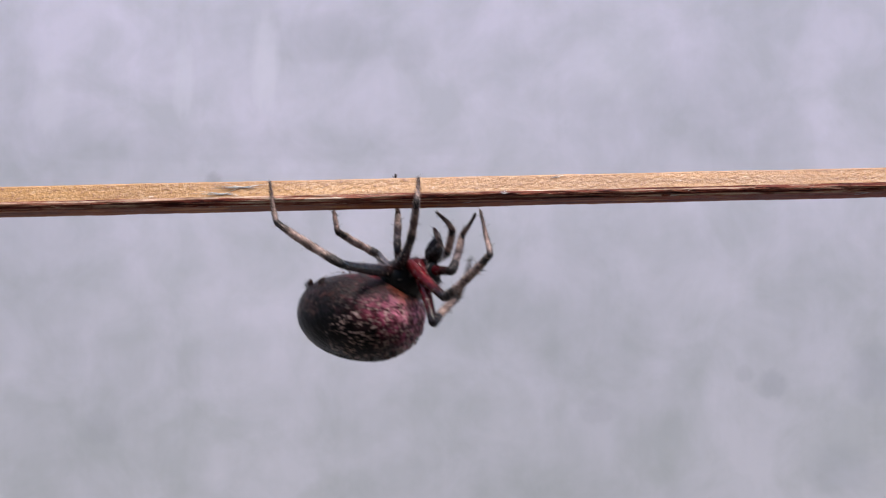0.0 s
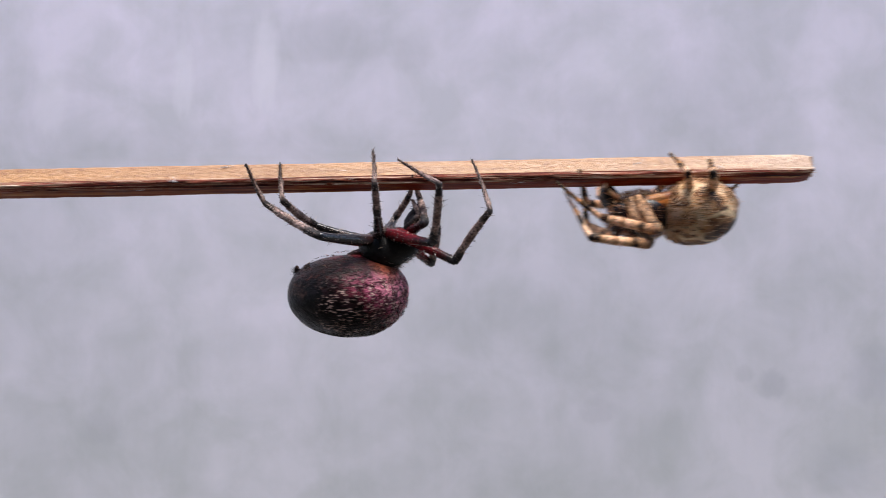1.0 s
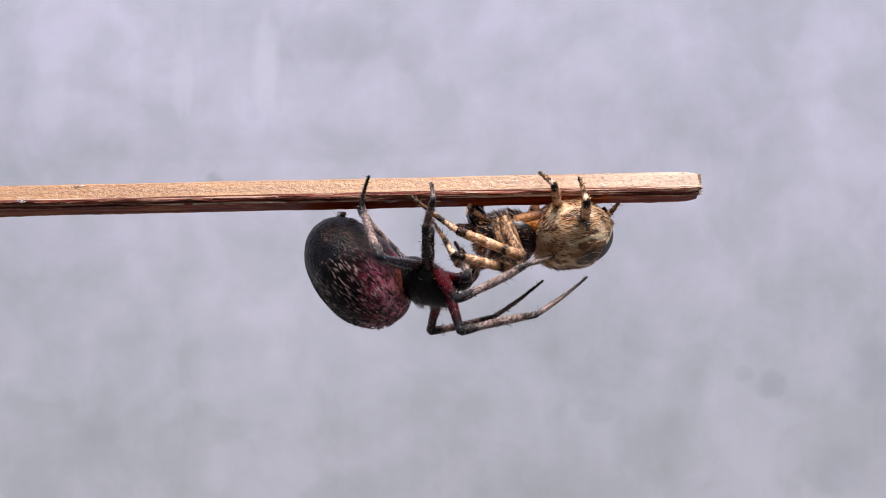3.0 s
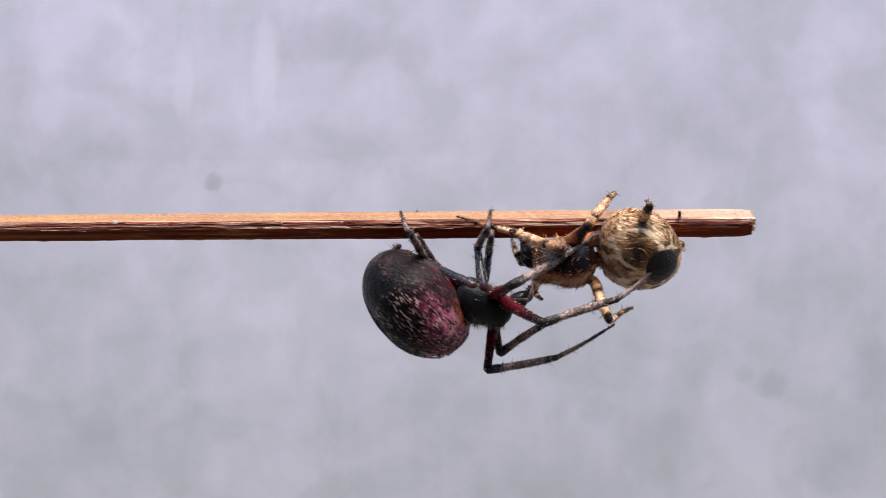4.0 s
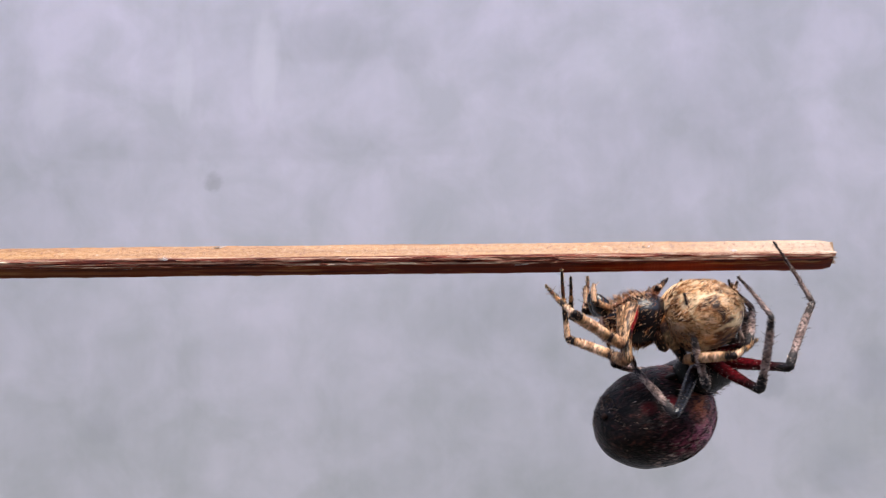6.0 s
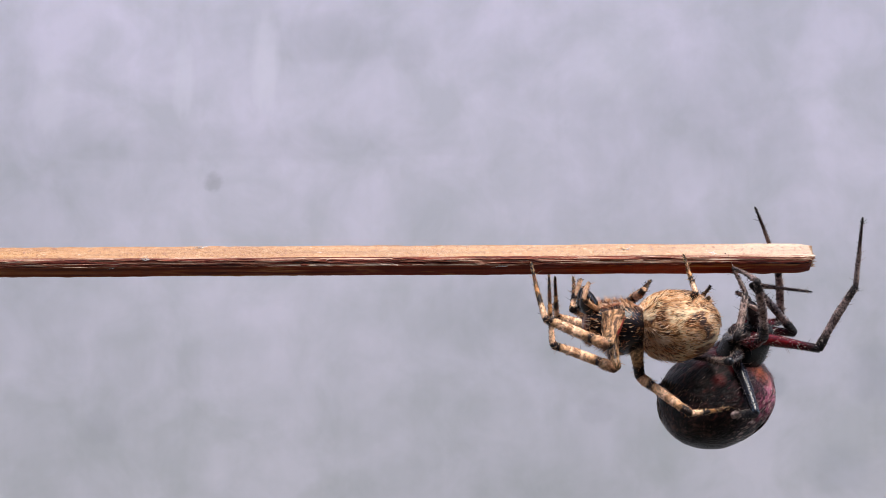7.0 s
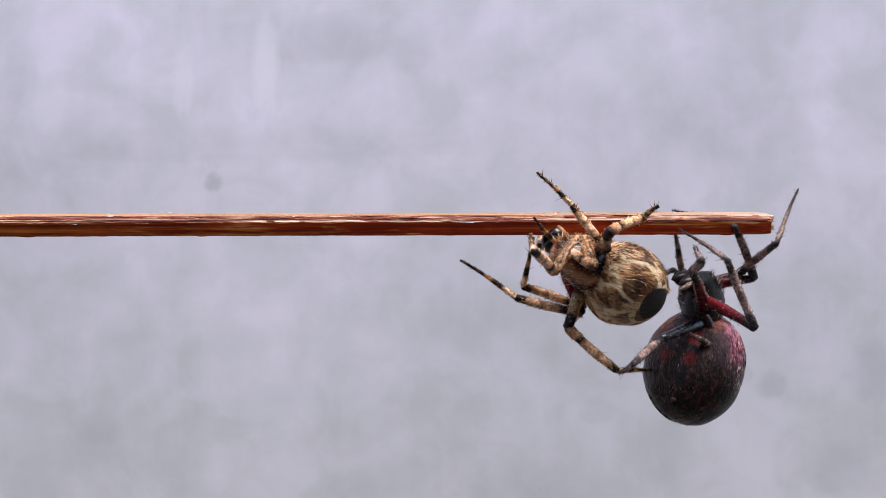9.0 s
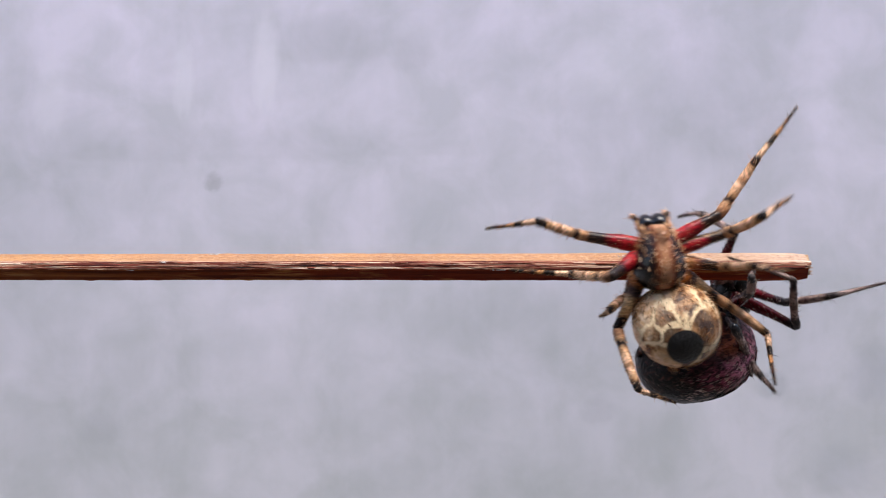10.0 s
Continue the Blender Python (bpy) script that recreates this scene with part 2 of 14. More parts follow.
# ---- mesh helpers ----
def part(name, bm, mats, parent=None, label="", smooth=True):
    me = bpy.data.meshes.new(name)
    bm.normal_update()
    bm.to_mesh(me)
    bm.free()
    for mt in (mats if isinstance(mats, (list, tuple)) else [mats]):
        me.materials.append(mt)
    if smooth:
        for p in me.polygons:
            p.use_smooth = True
    ob = new(name, me)
    if parent is not None:
        ob.parent = parent
    if label:
        ob["label"] = label
    return ob


def loft(bm, rings, sides=12, mat=0):
    """Rings (x, half width, half height, centre z, bottom flattening) along x, closed at both ends; units of U."""
    made = []
    for x, w, h, zc, *flat in rings:
        k = flat[0] if flat else 1.0
        ring = []
        for i in range(sides):
            a = 2 * math.pi * i / sides
            s = math.sin(a)
            ring.append(bm.verts.new((x * U, math.cos(a) * w * U, (zc + s * h * (k if s < 0 else 1.0)) * U)))
        made.append(ring)
    for r0, r1 in zip(made, made[1:]):
        for i in range(sides):
            f = bm.faces.new((r0[i], r0[(i + 1) % sides], r1[(i + 1) % sides], r1[i]))
            f.material_index = mat
    for ring, flip in ((made[0], True), (made[-1], False)):
        f = bm.faces.new(ring[::-1] if flip else ring)
        f.material_index = mat
    return made


def hair(bm, p, d, length, r, mat=1):
    """One bristle: a thin three-sided spike from p along d; units of U."""
    d = Vector(d).normalized()
    a = d.orthogonal().normalized()
    c = d.cross(a)
    p = Vector(p)
    base = [bm.verts.new((p + (a * math.cos(t) + c * math.sin(t)) * r) * U) for t in (0, 2.1, 4.2)]
    tip = bm.verts.new((p + d * length) * U)
    for i in range(3):
        f = bm.faces.new((base[i], base[(i + 1) % 3], tip))
        f.material_index = mat


def limb(rng, length, r0, r1, knots, spines, fuzz, fuzz_len):
    """A leg segment along x from 0 to length with swellings, spines and fuzz."""
    bm = bmesh.new()
    n = 12
    rad = []
    for i in range(n + 1):
        s = i / n
        r = r0 + (r1 - r0) * s
        for at, grow, wide in knots:
            r *= 1 + grow * math.exp(-((s - at) / wide) ** 2)
        rad.append(r * rng.uniform(0.96, 1.04))
    bow = length * 0.018
    rings = [(-r0 * 0.45, rad[0] * 0.55, rad[0] * 0.55, 0)]
    rings += [(length * i / n, rad[i], rad[i], bow * math.sin(math.pi * i / n)) for i in range(n + 1)]
    rings.append((length + r1 * 0.5, rad[-1] * 0.5, rad[-1] * 0.5, 0))
    loft(bm, rings, 10)
    for k in range(spines + fuzz):
        s, a = rng.uniform(0.03, 0.98), rng.uniform(0, 2 * math.pi)
        r = rad[min(n, int(s * n))] * 0.9
        out = Vector((0, math.cos(a), math.sin(a)))
        p = Vector((s * length, 0, bow * math.sin(math.pi * s))) + out * r
        if k < spines:
            hair(bm, p, out + Vector((rng.uniform(0.35, 0.9), 0, 0)), rng.uniform(9, 15), 0.65)
        else:
            hair(bm, p, out * rng.uniform(0.5, 1) + Vector((rng.uniform(0.6, 1.3), 0, 0)), rng.uniform(0.5, 1) * fuzz_len, 0.62)
    return bm


# ---- the setting ----
def build_setting():
    bm = bmesh.new()
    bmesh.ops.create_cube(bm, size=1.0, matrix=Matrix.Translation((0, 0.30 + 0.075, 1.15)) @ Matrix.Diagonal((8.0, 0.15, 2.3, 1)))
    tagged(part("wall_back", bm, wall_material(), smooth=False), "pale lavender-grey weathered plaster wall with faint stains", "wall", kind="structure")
    # unseen wall added behind the camera to keep low sky light off
    bm = bmesh.new()
    bmesh.ops.create_cube(bm, size=1.0, matrix=Matrix.Translation((0, -1.5 - 0.075, 1.4)) @ Matrix.Diagonal((8.0, 0.15, 2.8, 1)))
    tagged(part("sky_block_wall", bm, plain_material("sky_block_dark", (0.045, 0.035, 0.03), 0.8), smooth=False), "unseen plain dark wall added opposite to block low sky light", "wall", kind="structure")
    bm = bmesh.new()
    bmesh.ops.create_grid(bm, x_segments=8, y_segments=8, size=400.0)
    tagged(part("ground", bm, ground_material(), smooth=False), "dusty grey-brown packed earth ground", "ground", kind="structure")


# ---- the stick ----
STICK_LEN = 2500.0
# cross-section, units of U: tan face on top (z), torn fibrous ledge, brown side (y)
SECTION = ((-19.5, -17), (18.5, -17), (20.7, -16.2), (21.5, -14), (21.5, 14), (20.7, 16.2), (18.5, 17), (-8.5, 17.1), (-13.5, 16.8), (-15.8, 15.3), (-17.6, 13.0), (-19.2, 10.8), (-20.7, 8.6), (-21.5, 7.0), (-21.5, -15), (-20.8, -16.6))
FACE = {0: 1, 6: 0, 7: 2, 8: 2, 9: 2, 10: 2, 11: 2, 12: 2, 13: 1, 14: 1, 15: 1}


def fibre_material():
    m, nt, b, co = material("torn_fibres", 0.75, 0, 0.3)
    runs = noise_fac(nt, mapped(nt, co, (70, 4200, 4200)), 1.0, 5.0, 0.65, 0.8)
    broad = noise_fac(nt, mapped(nt, co, (160, 500, 500)), 1.0, 3.0, 0.6)
    c = ramp(nt, runs, [(0.34, (0.012, 0.003, 0.003)), (0.42, (0.10, 0.012, 0.007)), (0.49, (0.24, 0.045, 0.022)), (0.55, (0.46, 0.25, 0.16)), (0.63, (0.78, 0.62, 0.48))])
    c = mix(nt, ramp(nt, broad, [(0.50, (0, 0, 0)), (0.66, (0.9, 0.9, 0.9))]), c, mix(nt, 1.0, c, (0.42, 0.26, 0.22), "MULTIPLY"))
    nt.links.new(c, b.inputs["Base Color"])
    bump(nt, b, noise_fac(nt, mapped(nt, co, (160, 3600, 3600)), 1.0, 3.0), 0.9, 0.00025)
    return m


def tan_material():
    m, nt, b, co = material("split_wood_face", 0.36, 0, 0.75)
    cloud = noise_fac(nt, mapped(nt, co, (35, 240, 240)), 1.0, 4.0, 0.6)
    grain = noise_fac(nt, mapped(nt, co, (60, 1500, 1500)), 1.0, 4.0, 0.6)
    c = ramp(nt, cloud, [(0.30, (0.37, 0.165, 0.048)), (0.54, (0.45, 0.212, 0.068)), (0.74, (0.53, 0.275, 0.112))])
    # more orange towards the thick end; paler dry tip with whitish sheen painted in
    far = axis_fac(nt, co, (-0.0011, 0, 0), -1.42, 0.5, 60.0)
    c = mix(nt, ramp(nt, far, [(0.0, (0, 0, 0)), (0.6, (1, 1, 1))]), c, (0.44, 0.215, 0.048))
    tipw = axis_fac(nt, co, (0.0028, 0, 0), 0.85, 0.5, 260.0)
    c = mix(nt, ramp(nt, tipw, [(0.1, (0, 0, 0)), (0.8, (0.7, 0.7, 0.7))]), c, (0.62, 0.45, 0.33))
    c = mix(nt, 0.7, c, mix(nt, 1.0, c, ramp(nt, grain, [(0.34, (0.60, 0.48, 0.42)), (0.66, (1.2, 1.2, 1.2))]), "MULTIPLY"))
    # fine pits, a few dark specks and pale scuffs
    b.inputs["Sheen Weight"].default_value, b.inputs["Sheen Roughness"].default_value = 0.10, 0.35
    pits = noise_fac(nt, mapped(nt, co, (1900, 2600, 2600)), 1.0, 4.0, 0.65)
    specks = noise_fac(nt, mapped(nt, co, (700, 1600, 1600)), 1.0, 3.0, 0.7)
    c = mix(nt, ramp(nt, pits, [(0.55, (0, 0, 0)), (0.66, (0.75, 0.75, 0.75))]), c, (0.22, 0.075, 0.03))
    # pale flecks: glints of the bumpy face painted as colour
    c = mix(nt, ramp(nt, pits, [(0.34, (0.5, 0.5, 0.5)), (0.45, (0, 0, 0))]), c, (0.58, 0.37, 0.20))
    c = mix(nt, ramp(nt, specks, [(0.70, (0, 0, 0)), (0.76, (0.8, 0.8, 0.8))]), c, (0.12, 0.03, 0.015))
    c = mix(nt, ramp(nt, specks, [(0.26, (0.6, 0.6, 0.6)), (0.33, (0, 0, 0))]), c, (0.74, 0.62, 0.52))
    nt.links.new(c, b.inputs["Base Color"])
    nt.links.new(ramp(nt, cloud, [(0.35, (0.30, 0.30, 0.30)), (0.65, (0.46, 0.46, 0.46))]), b.inputs["Roughness"])
    bump(nt, b, pits, 0.8, 0.00018)
    return m


def brown_material():
    m, nt, b, co = material("red_brown_side", 0.33, 0, 0.16)
    runs = noise_fac(nt, mapped(nt, co, (50, 2600, 2600)), 1.0, 4.0, 0.6, 0.5)
    broad = noise_fac(nt, mapped(nt, co, (110, 420, 420)), 1.0, 3.0, 0.6)
    c = ramp(nt, runs, [(0.30, (0.07, 0.006, 0.003)), (0.50, (0.21, 0.022, 0.006)), (0.66, (0.31, 0.048, 0.011)), (0.80, (0.48, 0.16, 0.05))])
    c = mix(nt, ramp(nt, broad, [(0.60, (0, 0, 0)), (0.74, (0.85, 0.85, 0.85))]), c, (0.02, 0.007, 0.006))
    amber = axis_fac(nt, co, (-0.0011, 0, 0), -0.95, 0.5, 60.0)
    c = mix(nt, ramp(nt, amber, [(0.0, (0, 0, 0)), (0.6, (0.6, 0.6, 0.6))]), c, ramp(nt, runs, [(0.32, (0.14, 0.028, 0.007)), (0.5, (0.30, 0.085, 0.016)), (0.7, (0.42, 0.17, 0.045))]))
    # tan patches where the skin has come off
    peel = noise_fac(nt, mapped(nt, co, (70, 700, 700), (3, 1, 5)), 1.0, 4.0, 0.65, 0.4)
    c = mix(nt, ramp(nt, peel, [(0.53, (0, 0, 0)), (0.60, (0.8, 0.8, 0.8))]), c, ramp(nt, runs, [(0.35, (0.24, 0.055, 0.014)), (0.5, (0.44, 0.15, 0.036)), (0.66, (0.60, 0.30, 0.12))]))
    nt.links.new(c, b.inputs["Base Color"])
    bump(nt, b, noise_fac(nt, mapped(nt, co, (120, 3000, 3000)), 1.0, 3.0), 0.6, 0.00012)
    return m


def build_stick():
    rng = random.Random(5)
    tan, brown, fibre = tan_material(), brown_material(), fibre_material()
    end = wood_material("broken_end", (0.36, 0.17, 0.07), (0.75, 0.56, 0.38), (0.25, 0.1, 0.05), 0.8)
    bm = bmesh.new()
    n = 420
    m = len(SECTION)
    rings = []
    for i in range(n + 1):
        x = -STICK_LEN * (1 - i / n) ** 1.15
        sy, sh = (1.0, 1.0) if x < -34 else (1 - 0.26 * ((x + 34) / 34) ** 2, 1 - 0.06 * ((x + 34) / 34) ** 2)
        ring = []
        for j, (a, c) in enumerate(SECTION):
            wob = 1 + 0.03 * noise.noise((x * 0.012, j * 3.1, 0)) + 0.022 * noise.noise((x * 0.06, j * 1.7, 9))
            dy = dz = 0.0
            if 8 <= j <= 13:                 # the torn ledge is ragged
                dz = 1.5 * noise.noise((x * 0.022, j * 2.3, 4)) + 0.8 * noise.noise((x * 0.16, j * 5.1, 2))
                dy = 1.1 * noise.noise((x * 0.05, j * 4.3, 14))
            if j in (14, 15, 0):             # chipped lower edge
                dz = -1.5 * max(0, noise.noise((x * 0.03, 3.0, 21)) - 0.15) * 2.5
            dx = rng.uniform(-9, 5) if i == n else 0
            ring.append(bm.verts.new(((x + dx) * U, (a * wob + dy) * sy * U, (c * wob + dz) * sh * U)))
        rings.append(ring)
    for r0, r1 in zip(rings, rings[1:]):
        for j in range(m):
            f = bm.faces.new((r0[j], r0[(j + 1) % m], r1[(j + 1) % m], r1[j]))
            f.material_index = FACE.get(j, 0)
    for ring, flip in ((rings[0], True), (rings[-1], False)):
        mid = sum((v.co for v in ring), Vector()) / m
        c = bm.verts.new(mid + Vector((0 if flip else 5 * U, 0, 0)))
        for j in range(m):
            a, d = ring[j], ring[(j + 1) % m]
            f = bm.faces.new((d, a, c) if flip else (a, d, c))
            f.material_index = 3
    stick = tagged(new("stick"), "thin split wooden stick with tan and red-brown faces", "stick")
    part("shaft", bm, [tan, brown, fibre, end], stick, smooth=False)
    # splinters lifted along the torn ledge
    for k in range(46):
        x = -rng.uniform(30, 2000)
        L, w = rng.uniform(18, 90), rng.uniform(0.8, 2.0)
        bm = bmesh.new()
        loft(bm, [(0, 0.3, 0.3, 0), (L * 0.2, w, w * 0.6, 0.8), (L * 0.6, w * 0.9, w * 0.5, 1.2), (L, 0.2, 0.2, rng.uniform(0, 3.5))], 5)
        sp = part("splinter", bm, fibre, stick)
        s = rng.random()
        sp.matrix_basis = pose(x * U, (-14.5 - 5.5 * s) * U, (16.5 - 11 * s) * U, rng.uniform(-60, 60), rng.uniform(-1, 1), rng.choice((0, 180)) + rng.uniform(-2, 2))
    # frayed fibres at the broken end
    for k in range(26):
        bm = bmesh.new()
        L = rng.uniform(5, 15)
        loft(bm, [(-6, 1.4, 1.4, 0), (L * 0.4, 1.2, 1.0, 0.4), (L, 0.15, 0.15, rng.uniform(-2, 2))], 5)
        sp = part("splinter", bm, end, stick)
        sp.matrix_basis = pose(-4 * U, rng.uniform(-15, 15) * U, rng.uniform(-12, 12) * U, 0, rng.uniform(-12, 12), rng.uniform(-10, 10))
    # old silk: tufts and stray threads
    silk = plain_material("silk_white", (0.75, 0.74, 0.76), 0.5)
    for x, y, z, nth, spread, ln in ((-1625, 8, 18, 16, 0.5, 70), (-1650, -4, 18, 10, 0.5, 60), (-1172, -13, 16, 18, 2.2, 14), (-1080, 16, 18, 8, 1.2, 18), (-640, -15, 14, 12, 2.2, 10), (-1232, -20, 4, 5, 0.6, 30), (-860, -14, 15, 6, 2.0, 9), (-330, 8, 17, 6, 1.5, 10), (-180, -6, 18, 6, 1.5, 12), (-530, -20, 5, 5, 0.5, 40)):
        bm = bmesh.new()
        for k in range(nth):
            d = Vector((rng.choice((-1, 1)), rng.gauss(0, 0.3) * spread, rng.gauss(0.12, 0.12) * spread))
            hair(bm, (x + rng.uniform(-6, 6), y + rng.uniform(-2, 2), z + rng.uniform(0, 1)), d, rng.uniform(0.4, 1.0) * ln, 0.55, 0)
        part("silk_tuft", bm, silk, stick, "white wisps of old silk")
    return stick


# ---- spiders ----
HIP = {"1": (26, 25, -12), "2": (11, 31, -14), "3": (-8, 31, -14), "4": (-24, 29, -12)}
LEGS = ("4N", "4F", "3N", "3F", "2N", "2F", "1N", "1F")


def build_spider(kind, look_, lengths, hips, name, label):
    rng = random.Random(11 if kind == "A" else 23)
    root = tagged(new(name), label, "spider")
    k = look_["body"]
    ky, kz = look_["body_wide"], look_["body_deep"]
    # front body: carapace with a raised head part
    bm = bmesh.new()
    rings = [(-46, 10, 10, 0), (-42, 22, 20, 1), (-32, 31, 29, 2, 0.85), (-16, 36, 35, 3, 0.8), (0, 35, 36, 3, 0.75), (14, 29, 32, 4, 0.75), (26, 24, 28, 5, 0.75), (38, 21, 25, 5, 0.7), (46, 18, 21, 4, 0.7), (51, 10, 11, 3, 0.7)]
    loft(bm, [(x * k, w * k * ky, h * k * kz, z * k, *f) for x, w, h, z, *f in rings], 20)
    for i in range(look_["carapace_hair"]):
        x, a = rng.uniform(-38, 48), rng.uniform(-0.2, math.pi + 0.2) if rng.random() < look_["back_share"] else rng.uniform(0, 2 * math.pi)
        w = float(np.interp(x, [q[0] for q in rings], [q[1] for q in rings])) * 0.97
        h = float(np.interp(x, [q[0] for q in rings], [q[2] for q in rings])) * 0.97
        if math.sin(a) > 0.15 and x < 28 and rng.random() < look_["bare_top"]:
            continue
        if abs(math.cos(a)) > look_["bare_side"] and math.sin(a) > -0.35 and rng.random() < look_["bare"]:
            continue
        hair(bm, (x * k, math.cos(a) * w * k * ky, (3 + math.sin(a) * h * kz * (0.8 if math.sin(a) < 0 else 1)) * k), Vector((rng.uniform(0.5, 1), math.cos(a) * 0.45 + rng.uniform(-.3, .3), math.sin(a) * 0.45)) + noise.noise_vector(Vector((x, math.cos(a) * 30, math.sin(a) * 30)) * 0.05) * 0.9, rng.uniform(7, 16), 0.62)
    cara = part("carapace", bm, [look_["carapace"], look_["carapace_hairs"]], root)
    for ex, ey, ez, er in ((49, 5, 13, 3.6), (49, -5, 13, 3.6), (46, 5, 22, 3.4), (46, -5, 22, 3.4), (44, 16, 14, 2.6), (44, -16, 14, 2.6)):
        bm = bmesh.new()
        bmesh.ops.create_icosphere(bm, subdivisions=2, radius=er * 0.5 * U, matrix=Matrix.Translation((ex * k * U, ey * ky * k * U, ez * kz * k * U)))
        part("eye", bm, look_["eye"], cara, "glossy black eye")
    # jaws and feelers
    for sy in (1, -1):
        bm = bmesh.new()
        loft(bm, [(0, 8, 9, 0), (6, 14, 15, 0), (18, 16.5, 17, 0), (32, 12, 12, 0), (41, 6, 6, 0), (46, 1.4, 1.4, -3)], 12)
        for i in range(26):
            a = rng.uniform(0, 6.28)
            hair(bm, (rng.uniform(4, 32), math.cos(a) * 10, math.sin(a) * 10), (0.8, math.cos(a), math.sin(a)), rng.uniform(5, 10), 0.4)
        jaw = part("jaw", bm, [look_["jaw"], look_["hair"]], root, "dark glossy jaw")
        jaw.matrix_basis = pose(44 * k * U, sy * 10 * k * U, -6 * k * U, 0, 62, sy * -4)
        bm = limb(rng, 34, 4.6, 4.2, [(0.5, 0.2, 0.3)], 4, 40, 6)
        palp = part("feeler", bm, [look_["tibia"]["1"], look_["hair"]], root)
        palp.matrix_basis = pose(38 * k * U, sy * 18 * k * U, -14 * k * U, 0, 24, sy * 16)
        bm = limb(rng, 30, 4.4, 2.6, [(0.6, 0.35, 0.3)], 4, 50, 6)
        tipp = part("feeler_tip", bm, [look_["meta"]["1"], look_["hair"]], palp)
        tipp.matrix_basis = pose(34 * U, 0, 0, 0, 70, 0)
    # abdomen, centre at its own origin, x to the front, z to the back's dome
    al, aw, ah = look_["abdomen_size"]
    bm = bmesh.new()
    rings = []
    n = 56
    for i in range(n + 1):
        s = -math.cos(math.pi * i / n)
        base = max(0.0, 1 - abs(s) ** look_["egg"]) ** 0.5
        fat = 1 + look_["fat"] * s
        rings.append((s * al / 2, max(0.02, base) * aw / 2 * fat, max(0.02, base) * ah / 2 * (1 + look_["fat"] * 0.6 * s), 0))
    loft(bm, rings, 72)
    for v in bm.verts:
        d = noise.noise(v.co / U * 0.03) * 0.02 + noise.noise(v.co / U * 0.011 + Vector((7, 0, 0))) * 0.035
        v.co *= 1 + d
        z = v.co.z / U / (ah / 2)
        if z < -0.2:                      # the belly is flatter
            v.co.z *= 1 - 0.12 * (-z - 0.2)
    for i in range(look_["abdomen_hair"]):
        u, a = rng.uniform(-0.98, 0.98), rng.uniform(0, 6.283)
        r = max(0.02, 1 - abs(u) ** look_["egg"]) ** 0.5
        f = 1 + look_["fat"] * u
        p = Vector((u * al / 2, math.cos(a) * r * aw / 2 * f, math.sin(a) * r * ah / 2 * f))
        if look_["black_patch"] and p.z > 0 and ((p.x / (al / 2) + 0.77) / 0.36) ** 2 + (p.y / (aw / 2) / 0.52) ** 2 < 1:
            continue
        if look_["black_patch"] and p.z - 0.5 * p.x > 26 and rng.random() < 0.88:
            continue
        if not look_["black_patch"] and p.z < -0.35 * ah / 2 and p.x > -70 and rng.random() < 0.9:
            continue
        nrm = Vector((p.x / al ** 2, p.y / aw ** 2, p.z / ah ** 2)).normalized()
        lie = noise.noise_vector(p * look_["swirl"]) * 0.9 + Vector((-0.85, rng.uniform(-.2, .2), -0.2 * math.sin(a) + rng.uniform(-.2, .2)))
        lie -= nrm * lie.dot(nrm)
        hair(bm, p * 0.99, nrm * rng.uniform(0.06, 0.22) + lie, rng.uniform(*look_["hair_len"]), look_["hair_r"], look_["hair_kind"](p, rng))
    abd = part("abdomen", bm, [look_["abdomen"], look_["hair"], look_["front_hair"], look_["rear_hair"]], root, look_["abdomen_label"])
    bm = bmesh.new()
    for px, py in ((0, 5), (0, -5), (8, 4), (8, -4)):
        loft(bm, [(px - 4, 0.5, 0.5, 0), (px - 3, 5, 5, 0), (px + 4, 5, 5, 2), (px + 7, 2, 2, 3)], 8)
    for v in bm.verts:
        v.co = Matrix.Rotation(radians(70), 3, "Y") @ v.co
    for i in range(40):
        hair(bm, (rng.uniform(-7, 7), rng.uniform(-8, 8), -4), (rng.uniform(-.6, .6), rng.uniform(-.6, .6), -1), rng.uniform(8, 18), 0.5)
    sp = part("spinneret", bm, [look_["spin"], look_["hair"]], abd, "hairy spinnerets under the abdomen")
    sp.matrix_basis = pose(-al * 0.405 * U, 0, -ah * 0.25 * U, 0, 50, 0)
    bm = bmesh.new()
    loft(bm, [(-26, 6, 6, 0), (-14, 9, 8, 0), (0, 9, 8, 0), (14, 11, 10, 0)], 10)
    waist = part("waist", bm, look_["waist"], root)
    waist.matrix_basis = pose(-44 * k * U, 0, 0)
    # legs
    legs = {}
    for leg in LEGS:
        num = leg[0]
        hx, hy, hz = HIP[num]
        sy = 1 if (leg[1] == "N") == (kind == "A") else -1
        bm = bmesh.new()
        reach = math.hypot(hx, hy) * look_["hip"]
        loft(bm, [(2, 6, 6, 0), (8, 10, 10, 0), (reach * 0.6, 12, 12, 0), (reach - 2, 11, 11, 0), (reach + 4, 6, 6, 0)], 10)
        for i in range(70):
            a = rng.uniform(0, 6.28)
            hair(bm, (rng.uniform(8, reach), math.cos(a) * 11, math.sin(a) * 11), (0.7, math.cos(a), math.sin(a)), rng.uniform(5, 9), 0.4)
        cox = part("hip", bm, [look_["hip_skin"], look_["leg_hair"]], root)
        cox.matrix_basis = pose(0, 0, hz * look_["hip"] * U, 0, 0, math.degrees(math.atan2(sy * hy, hx)))
        fl, tl, ml = lengths[num]
        w = look_["leg_width"] * (0.88 if num == "3" else 1.0)
